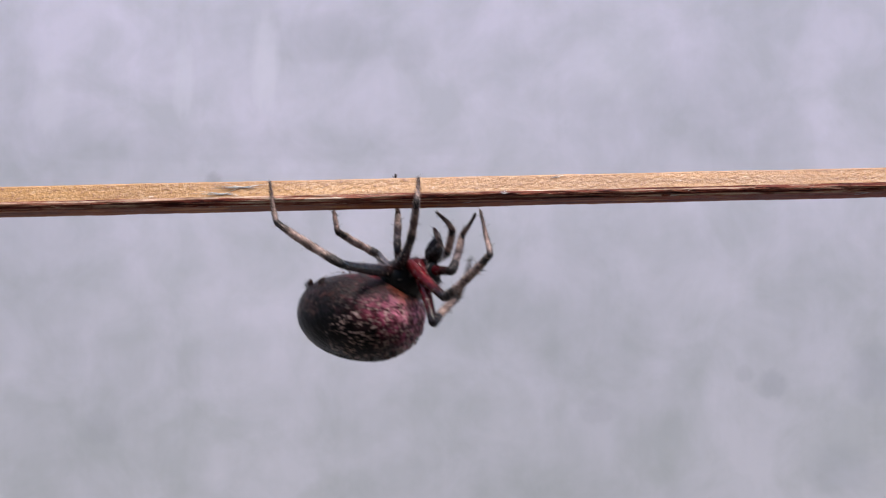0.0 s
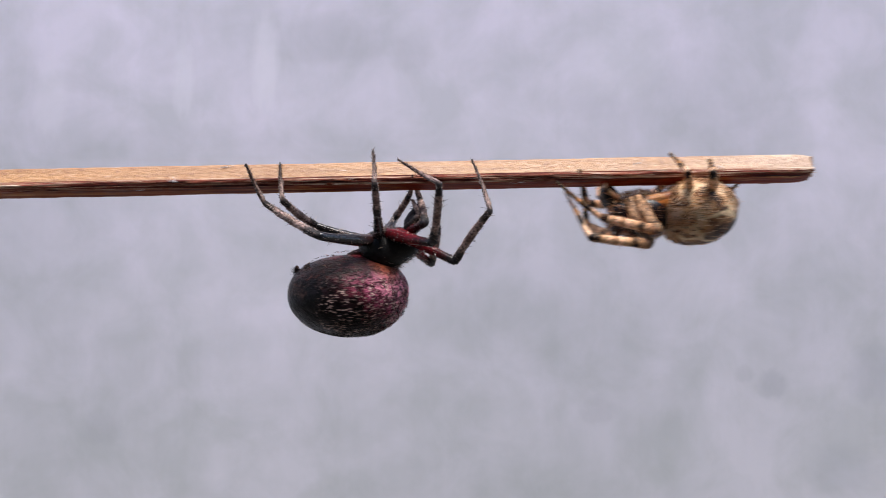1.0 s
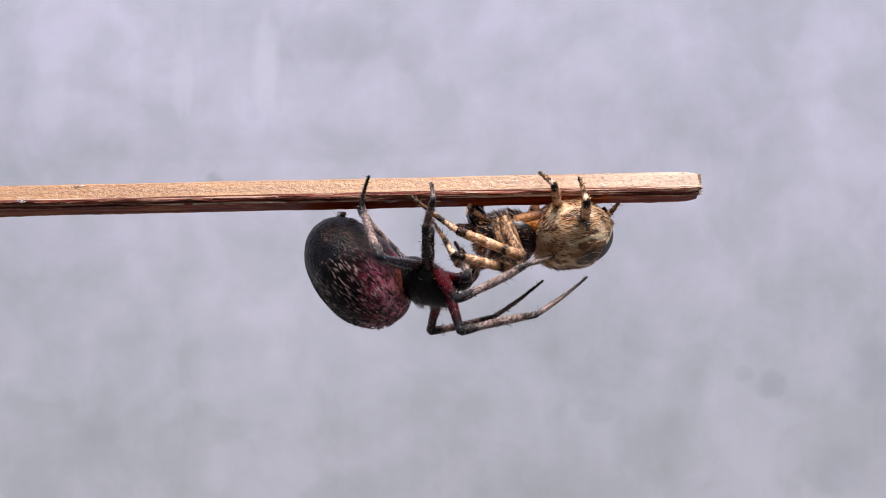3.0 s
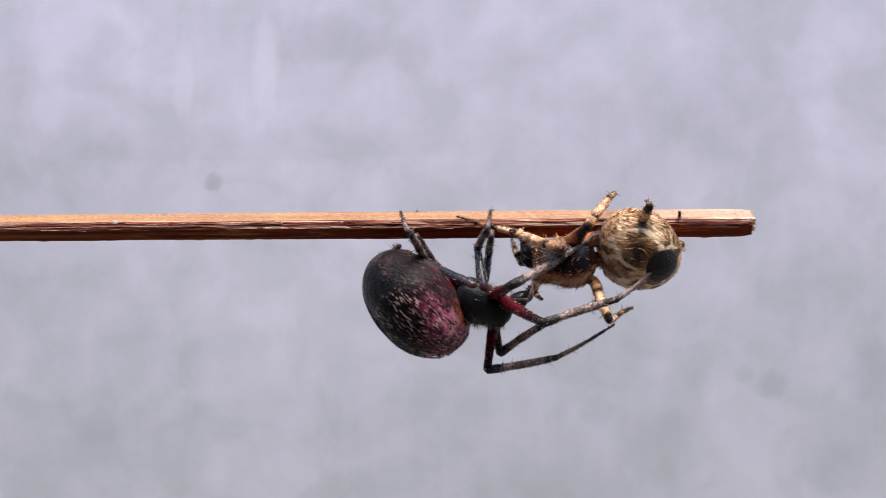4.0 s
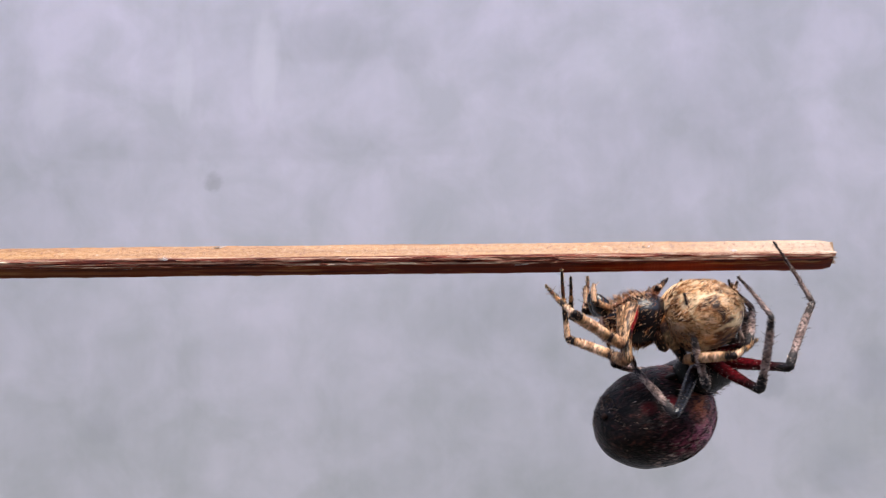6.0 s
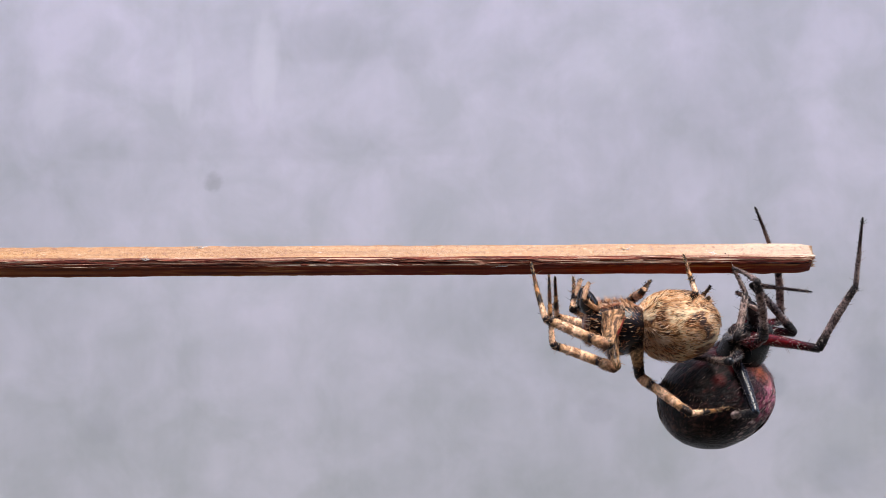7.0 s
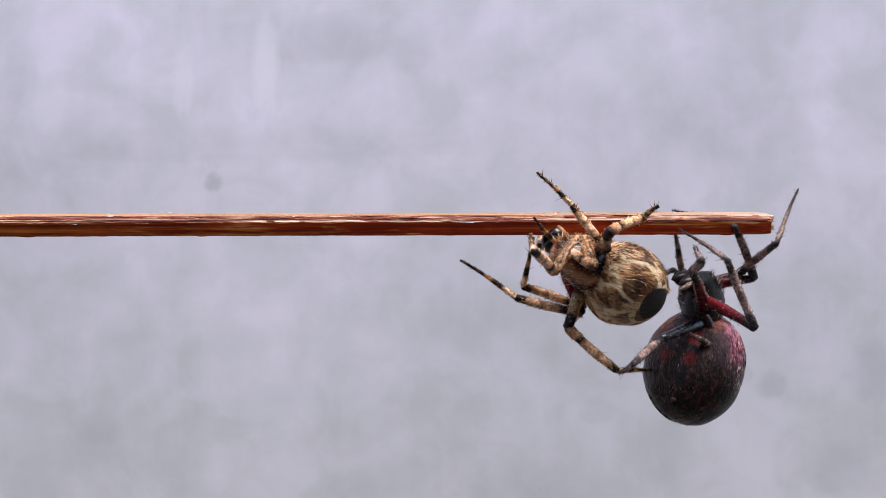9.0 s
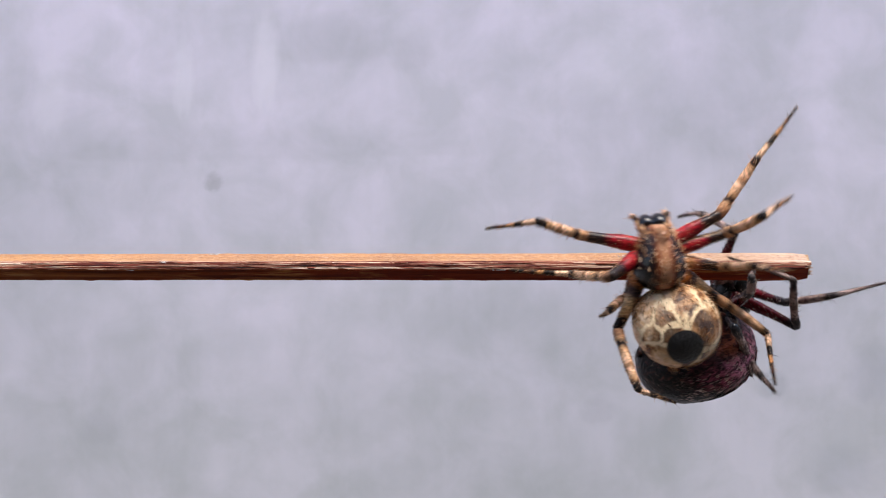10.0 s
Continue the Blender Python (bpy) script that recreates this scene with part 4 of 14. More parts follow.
    walk(dark_spider, [
        (0, pose(-0.004, 0, 1.297187, 174.1, -17.9, -0)), (0.1, pose(-0.002725, 0.00025, 1.295872, 174.1, -17.9, -0)), (0.2, pose(-0.003196, 0.0005, 1.29625, 174.1, -17.9, -0)),
        (0.3, pose(-0.00191, 0.00075, 1.295871, 174.1, -17.9, -0)), (0.4, pose(-0.000631, 0.001, 1.295228, 174.1, -17.9, -0)), (0.5, pose(-0.001202, 0.00125, 1.296142, 174.1, -17.9, -0)),
        (0.6, pose(-0.000285, 0.0025, 1.29749, 174.1, -17.9, -0)), (0.7, pose(-0.003816, 0.00375, 1.298019, 174.1, -17.9, -0)), (0.8, pose(-0.005241, 0.005, 1.297889, 174.1, -17.9, -0)),
        (0.9, pose(-0.007837, 0.00625, 1.300247, 174.1, -17.9, -0)), (1, pose(-0.006556, 0.00625, 1.300596, 174.1, -17.9, -0)), (1.1, pose(-0.005921, 0.00625, 1.29911, 174.1, -16.7, -0)),
        (1.2, pose(-0.00418, 0.00625, 1.299265, 174.1, -13.6, -0)), (1.3, pose(-0.002371, 0.00625, 1.300523, 174.2, -9.3, -0)), (1.4, pose(-0.000485, 0.00625, 1.298896, 174.3, -4.5, -0)),
        (1.5, pose(-0.000795, 0.00625, 1.299669, 174.3, -0, 0)), (1.6, pose(0.000223, 0.00625, 1.299686, 174.3, 5.1, 0)), (1.7, pose(0.000207, 0.005313, 1.299119, 174.3, 11.4, 0)),
        (1.8, pose(-0.000232, 0.004375, 1.297974, 174.3, 17.5, 0)), (1.9, pose(-0.000686, 0.003438, 1.298239, 174.2, 22.1, 0)), (2, pose(-0.002176, 0.0025, 1.301344, 174.2, 24, 0)),
        (2.1, pose(-0.002475, 0.002333, 1.301981, 174.2, 24, 0)), (2.2, pose(-0.003097, 0.002167, 1.299801, 174.2, 24, 0)), (2.3, pose(-0.003081, 0.002, 1.299271, 174.2, 24, 0)),
        (2.4, pose(-0.002967, 0.001833, 1.298909, 174.2, 24, 0)), (2.5, pose(-0.002785, 0.001667, 1.298641, 174.2, 24, 0)), (2.6, pose(-0.002564, 0.0015, 1.298391, 174.2, 24, 0)),
        (2.7, pose(-0.002333, 0.001333, 1.298085, 174.2, 24, 0)), (2.8, pose(-0.00211, 0.001167, 1.29766, 174.2, 24, 0)), (2.9, pose(-0.00186, 0.001, 1.297156, 174.2, 24, 0)),
        (3, pose(-0.001609, 0.000833, 1.296645, 174.2, 24, 0)), (3.1, pose(-0.001396, 0.000667, 1.296195, 174.2, 24, 0)), (3.2, pose(-0.001259, 0.0005, 1.295872, 174.2, 24, 0)),
        (3.3, pose(-0.001235, 0.000333, 1.295743, 174.2, 24, 0)), (3.4, pose(-0.001617, 0.000167, 1.296809, 174.2, 24, 0)), (3.5, pose(-0.001813, 0, 1.29725, 174.2, 24, 0)),
        (3.6, pose(-0.001924, 0.000625, 1.295272, 174.2, 24, 0)), (3.7, pose(-0.000811, 0.00125, 1.294631, 174.2, 24, 0)), (3.8, pose(0.000815, 0.001875, 1.290049, 174.2, 24, 0)),
        (3.9, pose(0.002766, 0.001875, 1.293379, 174.2, 24, -0)), (4, pose(0.004517, 0.001875, 1.294338, 174.2, 24, 0)), (4.1, pose(0.004923, 0.001875, 1.293912, 174.2, 22.4, 0)),
        (4.2, pose(0.006586, 0.001875, 1.293257, 174.2, 18.5, 0)), (4.3, pose(0.007573, 0.001875, 1.291749, 174.3, 13.5, 0)), (4.4, pose(0.00818, 0.001875, 1.291059, 174.3, 8.9, 0)),
        (4.5, pose(0.008652, 0.001875, 1.290521, 174.3, 5.9, 0)), (4.6, pose(0.009084, 0.0015, 1.290732, 174.3, 4.6, -0)), (4.7, pose(0.009652, 0.001125, 1.290295, 174.2, 4, -0)),
        (4.8, pose(0.01046, 0.00075, 1.288488, 174.2, 3.7, -0)), (4.9, pose(0.010869, 0.000375, 1.287252, 174.2, 3.5, -0)), (5, pose(0.011125, 0, 1.285813, 174.2, 2.9, 0)), (5.1, pose(0.011029, 0.00025, 1.284866, 174.7, 2.1, 0)),
        (5.2, pose(0.012534, 0.0005, 1.283595, 175.7, 1.2, 0)), (5.3, pose(0.012765, 0.00075, 1.283949, 177.1, 0.2, 0)), (5.4, pose(0.014815, 0.001, 1.286131, 178.7, -1.1, 0)),
        (5.5, pose(0.017139, 0.00125, 1.288363, 180, -2.9, 0)), (5.6, pose(0.024444, 0.00113, 1.282935, -178.9, -5.2, 0)), (5.7, pose(0.025035, 0.00119, 1.28794, -177.7, -8, 0.2)),
        (5.8, pose(0.024637, 0.00131, 1.285004, -176.6, -11.1, 0.3)), (5.9, pose(0.028107, 0.00137, 1.286705, -175.4, -14.3, 0.2)), (6, pose(0.029155, 0.00125, 1.286656, -174.1, -17.5, 0)),
        (6.1, pose(0.031129, 0.001292, 1.286518, -172.6, -20.8, -0.5)), (6.2, pose(0.031457, 0.001333, 1.286863, -170.9, -24.4, -1.3)), (6.3, pose(0.031771, 0.001375, 1.287182, -169, -28.1, -2.5)),
        (6.4, pose(0.032139, 0.001417, 1.287513, -166.8, -31.9, -4.1)), (6.5, pose(0.03252, 0.001458, 1.287846, -164.2, -35.7, -6.1)), (6.6, pose(0.03287, 0.0015, 1.288171, -161.2, -39.6, -8.5)),
        (6.7, pose(0.033147, 0.001542, 1.28848, -157.8, -43.3, -11.6)), (6.8, pose(0.033327, 0.001583, 1.288761, -153.8, -46.8, -15.2)), (6.9, pose(0.03349, 0.001625, 1.288993, -149.2, -50, -19.5)),
        (7, pose(0.033624, 0.001667, 1.28919, -144.1, -52.9, -24.4)), (7.1, pose(0.0337, 0.001708, 1.289366, -138.5, -55.2, -29.9)), (7.2, pose(0.03369, 0.00175, 1.289537, -132.6, -57.1, -35.7)),
        (7.3, pose(0.033562, 0.001792, 1.289718, -126.6, -58.4, -41.8)), (7.4, pose(0.033022, 0.001833, 1.290668, -120.8, -59.2, -47.7)), (7.5, pose(0.032317, 0.001875, 1.291794, -115.5, -59.5, -53.1)),
        (7.6, pose(0.033775, 0.00225, 1.29019, -111.5, -59.2, -57.7)), (7.7, pose(0.034643, 0.002625, 1.289773, -109, -58.3, -61.2)), (7.8, pose(0.034844, 0.003, 1.287254, -107.4, -57.2, -64)),
        (7.9, pose(0.033848, 0.003375, 1.285086, -106, -56.4, -66.2)), (8, pose(0.030488, 0.00375, 1.284206, -104.1, -56.1, -68.2)), (8.1, pose(0.029123, 0.003795, 1.288524, -102, -56.1, -70)),
        (8.2, pose(0.02989, 0.00391, 1.287993, -100, -56.2, -71.5)), (8.3, pose(0.028639, 0.004065, 1.287761, -97.7, -56.4, -73.1)), (8.4, pose(0.03019, 0.00423, 1.292677, -94.5, -56.8, -75.4)),
        (8.5, pose(0.030663, 0.004375, 1.291276, -89.9, -57.5, -78.7)), (8.6, pose(0.028928, 0.00452, 1.289542, -81.7, -58.5, -84.7)), (8.7, pose(0.028873, 0.004685, 1.290252, -69.9, -59.4, -93.6)),
        (8.8, pose(0.028946, 0.00484, 1.292584, -57.6, -59.3, -102.9)), (8.9, pose(0.028105, 0.004955, 1.291717, -48.3, -58.4, -109.7)), (9, pose(0.029725, 0.005, 1.293845, -44.9, -57.6, -111.8)),
        (9.1, pose(0.028611, 0.004792, 1.29191, -48.3, -57, -108.7)), (9.2, pose(0.028711, 0.004583, 1.29453, -55.7, -55.8, -102.7)), (9.3, pose(0.029254, 0.004375, 1.294659, -63.9, -54, -96.4)),
        (9.4, pose(0.029697, 0.004167, 1.294171, -70.2, -52.2, -91.8)), (9.5, pose(0.031844, 0.003958, 1.292282, -72.7, -51.3, -90)), (9.6, pose(0.033521, 0.004097, 1.291824, -72.7, -51.3, -90)),
        (9.7, pose(0.033648, 0.004861, 1.293292, -72.7, -51.3, -90)), (9.8, pose(0.034306, 0.005625, 1.293152, -72.7, -51.3, -90)), (9.9, pose(0.033998, 0.006267, 1.293346, -72.7, -51.3, -90)),
        (10, pose(0.033694, 0.006875, 1.294406, -72.7, -51.3, -90)),
    ])
    walk(dark_abdomen, [
        (0, pose(-0.006198, -0.001026, 0.002626, 8.5, -21.6, -8.6)), (0.5, pose(-0.006651, -0.001093, 0.003276, 8.4, -19.9, -8.3)), (1, pose(-0.006156, -0.001176, 0.004075, 7.9, -15.4, -7.7)),
        (1.5, pose(-0.005405, -0.001217, 0.004637, 6, -1.1, -5.9)), (2, pose(-0.007216, -0.001891, 0.003797, 7.8, -17, -7.8)), (3.5, pose(-0.007577, -0.001731, 0.002207, 8.8, -23, -8.7)),
        (4, pose(-0.006709, -0.001843, 0.003324, 8.2, -19.8, -8.2)), (4.5, pose(-0.00773, -0.001676, 0.001679, 10.1, -30.3, -10.1)), (5, pose(-0.007867, -0.001687, 0.001777, 10.8, -33.2, -10.8)),
        (5.5, pose(-0.006528, -0.001500, 0.002996, 35.7, -32.9, -6.8)), (6, pose(-0.006707, -0.001094, 0.003997, 35.4, -0.8, -6.8)), (7.5, pose(-0.006159, 0.001639, -0.001755, 41.1, -47.8, -52.7)),
        (8, pose(-0.005385, 0.001910, -0.003289, 48.8, -41.3, -63.1)), (8.5, pose(-0.007087, 0.003079, -0.002858, 57.7, -41.1, -68.0)), (9, pose(-0.006622, 0.002120, -0.003185, 49.6, -45.0, -57.8)),
        (9.5, pose(-0.005994, 0.002759, -0.004566, 65.0, -55.0, -81.3)), (9.8, pose(-0.004506, 0.001155, -0.005708, -33.8, -62.7, 31.9)), (10, pose(-0.005801, 0.002524, -0.004800, -33.9, -62.7, 31.9)),
    ])
    walk(dark_legs["4N"][0], [
        (0, pose(-0.0015, 0.001813, -0.00075, 0, 12.7, 125.9)), (0.25, pose(-0.0015, 0.001813, -0.00075, 1.2, 12.7, 131.3)), (0.5, pose(-0.0015, 0.001813, -0.00075, 2.4, 12.6, 136.8)),
        (0.75, pose(-0.0015, 0.001813, -0.00075, 2, 12.2, 135.1)), (1, pose(-0.0015, 0.001813, -0.00075, 1.7, 11.7, 133.5)), (1.25, pose(-0.0015, 0.001813, -0.00075, -0.2, 6.5, 121.6)),
        (1.5, pose(-0.0015, 0.001813, -0.00075, -0.9, 0.9, 110.1)), (1.75, pose(-0.0015, 0.001813, -0.00075, -1.1, -7.3, 113.3)), (2, pose(-0.0015, 0.001813, -0.00075, -1.8, -15.4, 116.7)),
        (2.2, pose(-0.001500, 0.001813, -0.000750, 1.1, -16.8, 106.1)), (2.4, pose(-0.001500, 0.001813, -0.000750, 0.3, -15.8, 108.7)), (2.6, pose(-0.001500, 0.001813, -0.000750, -0.9, -14.2, 112.8)), (2.8, pose(-0.001500, 0.001813, -0.000750, -2.2, -12.1, 117.7)), (3, pose(-0.001500, 0.001813, -0.000750, -3.4, -10.0, 122.6)), (3.2, pose(-0.001500, 0.001813, -0.000750, -4.2, -8.6, 126.6)), (3.35, pose(-0.001500, 0.001813, -0.000750, -4.3, -8.7, 127.2)), (3.5, pose(-0.0015, 0.001813, -0.00075, -4.6, -12.1, 128.6)),
        (3.625, pose(-0.0015, 0.001813, -0.00075, -4.8, -9.1, 129.5)), (3.75, pose(-0.0015, 0.001813, -0.00075, -4.9, -6.2, 130.3)), (3.875, pose(-0.0015, 0.001813, -0.00075, -7.3, -0.4, 170.8)),
        (4, pose(-0.0015, 0.001813, -0.00075, -5.4, 5.5, -148.7)), (4.125, pose(-0.0015, 0.001813, -0.00075, -9.5, 6.3, 173.7)), (4.25, pose(-0.0015, 0.001813, -0.00075, -13.1, 4.5, 136.2)),
        (4.375, pose(-0.0015, 0.001813, -0.00075, -12.8, 6, 139.8)), (4.5, pose(-0.0015, 0.001813, -0.00075, -12.4, 7.4, 143.3)), (4.625, pose(-0.0015, 0.001813, -0.00075, -12.5, 12.5, 142.8)),
        (4.75, pose(-0.0015, 0.001813, -0.00075, -12.6, 17.7, 142.3)), (4.875, pose(-0.0015, 0.001813, -0.00075, -10.2, 21.3, 149.6)), (5, pose(-0.0015, 0.001813, -0.00075, -7.2, 24.6, 157.3)),
        (5.125, pose(-0.0015, 0.001813, -0.00075, -2.9, 19.5, 168.6)), (5.25, pose(-0.0015, 0.001813, -0.00075, 0.1, 13.8, 179.1)), (5.375, pose(-0.0015, 0.001813, -0.00075, 0.3, 15.3, 179.6)),
        (5.5, pose(-0.0015, 0.001813, -0.00075, 0.4, 16.9, -180)), (5.625, pose(-0.0015, 0.001813, -0.00075, 6.4, 8.2, -153)), (5.75, pose(-0.0015, 0.001813, -0.00075, 7.8, -2.1, -127.2)),
        (5.875, pose(-0.0015, 0.001813, -0.00075, 16.5, -16.6, -177.3)), (6, pose(-0.0015, 0.001813, -0.00075, 34.1, -18.7, 128.7)), (6.5, pose(-0.0015, 0.001813, -0.00075, 37.1, -15.2, 118.7)),
        (7, pose(-0.0015, 0.001813, -0.00075, 39.3, -11.2, 109.1)), (7.5, pose(-0.0015, 0.001813, -0.00075, 40.8, -6.9, 99.7)), (7.75, pose(-0.0015, 0.001813, -0.00075, 39.3, 14.1, 77.7)),
        (8, pose(-0.0015, 0.001813, -0.00075, 28.6, 32.7, 51.4)), (8.25, pose(-0.0015, 0.001813, -0.00075, 32.3, 24.1, 59.1)), (8.5, pose(-0.0015, 0.001813, -0.00075, 34.5, 15.1, 65.8)),
        (8.75, pose(-0.0015, 0.001813, -0.00075, 30.5, 44.8, 58.1)), (9, pose(-0.0015, 0.001813, -0.00075, 7.8, 72.7, 32.3)), (9.25, pose(-0.0015, 0.001813, -0.00075, 33.9, 45.3, 61.7)),
        (9.5, pose(-0.0015, 0.001813, -0.00075, 38.5, 15.7, 70.5)), (9.65, pose(-0.0015, 0.001813, -0.00075, 34.3, 24.6, 58.5)), (9.8, pose(-0.0015, 0.001813, -0.00075, 27.7, 32.4, 44.8)),
        (9.9, pose(-0.0015, 0.001813, -0.00075, 29.9, 29.4, 48.9)), (10, pose(-0.0015, 0.001813, -0.00075, 31.7, 26.3, 52.8)),
    ])
    walk(dark_legs["4N"][1], [
        (0, pose(0.007375, 0, 0, 14.7, 40.8, 38.2)), (0.25, pose(0.007375, 0, 0, 21.5, 45, 48.1)), (0.5, pose(0.007375, 0, 0, 29.7, 48.3, 59.4)), (0.75, pose(0.007375, 0, 0, 29.4, 45.7, 59.1)),
        (1, pose(0.007375, 0, 0, 29.2, 43.2, 58.8)), (1.25, pose(0.007375, 0, 0, 48.5, 51.4, 84.7)), (1.5, pose(0.007375, 0, 0, 73.4, 52.3, 116.1)), (1.75, pose(0.007375, 0, 0, 32.6, 60.8, 68.1)),
        (2, pose(0.007375, 0, 0, -5, 49.8, 23.4)), (2.2, pose(0.007375, -0.000000, 0.000000, -9.1, 49.5, 29.1)), (2.4, pose(0.007375, 0.000000, -0.000000, -14.1, 46.9, 21.5)), (2.6, pose(0.007375, -0.000000, 0.000000, 55.5, 34.1, 115.4)), (2.8, pose(0.007375, 0.000000, 0.000000, 53.6, 32.2, 112.4)), (3, pose(0.007375, -0.000000, 0.000000, 51.8, 30.2, 109.2)), (3.2, pose(0.007375, 0.000000, 0.000000, 51.0, 28.1, 107.3)), (3.35, pose(0.007375, 0.000000, 0.000000, 51.4, 26.6, 108.2)), (3.5, pose(0.007375, 0, 0, 55.2, 23.9, 109.9)),
        (3.625, pose(0.007375, 0, 0, 55.5, 20.8, 110.7)), (3.75, pose(0.007375, 0, 0, 55.7, 17.7, 111.5)), (3.875, pose(0.007375, 0, 0, 103.7, 50.2, -173.7)), (4, pose(0.007375, 0, 0, 151.4, 17.5, -99.1)),
        (4.125, pose(0.007375, 0, 0, 83.5, 70.1, 178.7)), (4.25, pose(0.007375, 0, 0, 13.3, 18.3, 94.3)), (4.375, pose(0.007375, 0, 0, 8.7, 25.7, 82)), (4.5, pose(0.007375, 0, 0, 2, 32, 68.2)),
        (4.625, pose(0.007375, 0, 0, -0.6, 29.3, 63.3)), (4.75, pose(0.007375, 0, 0, -2.7, 26.5, 58.6)), (4.875, pose(0.007375, 0, 0, -16.9, 25.1, 26.7)), (5, pose(0.007375, 0, 0, -27.9, 17.2, -3)),
        (5.125, pose(0.007375, 0, 0, -36, 22.6, -26.5)), (5.25, pose(0.007375, 0, 0, -45.9, 24.3, -51.2)), (5.375, pose(0.007375, 0, 0, -46.1, 20.4, -51.7)), (5.5, pose(0.007375, 0, 0, -46.3, 16.5, -52.3)),
        (5.625, pose(0.007375, 0, 0, -56.8, 28, -79.5)), (5.75, pose(0.007375, 0, 0, -73.2, 33.2, -111)), (5.875, pose(0.007375, 0, 0, -105.7, 48.3, -158.7)), (6, pose(0.007375, 0, 0, -143, 38.5, 149.1)),
        (6.5, pose(0.007375, 0, 0, -149.9, 37.7, 137.9)), (7, pose(0.007375, 0, 0, -156.4, 36, 127)), (7.5, pose(0.007375, 0, 0, -162.3, 33.3, 116.8)), (7.75, pose(0.007375, 0, 0, -139.4, 36.7, 155.6)),
        (8, pose(0.007375, 0, 0, -119.4, 27.9, -168)), (8.25, pose(0.007375, 0, 0, -118.8, 17.1, -166.3)), (8.5, pose(0.007375, 0, 0, -118.4, 6.3, -164.8)), (8.75, pose(0.007375, 0, 0, -75.4, -60.6, 123.6)),
        (9, pose(0.007375, 0, 0, 5.4, -12.2, 18.4)), (9.25, pose(0.007375, 0, 0, 6.7, 14.8, 70.8)), (9.5, pose(0.007375, 0, 0, 31.9, 28.6, 132.7)), (9.65, pose(0.007375, 0, 0, 35.8, 18.9, 142.3)),
        (9.8, pose(0.007375, 0, 0, 37.8, 8.7, 150.9)), (9.9, pose(0.007375, 0, 0, 36.9, 10.3, 145)), (10, pose(0.007375, 0, 0, 35.7, 11.8, 139.1)),
    ])
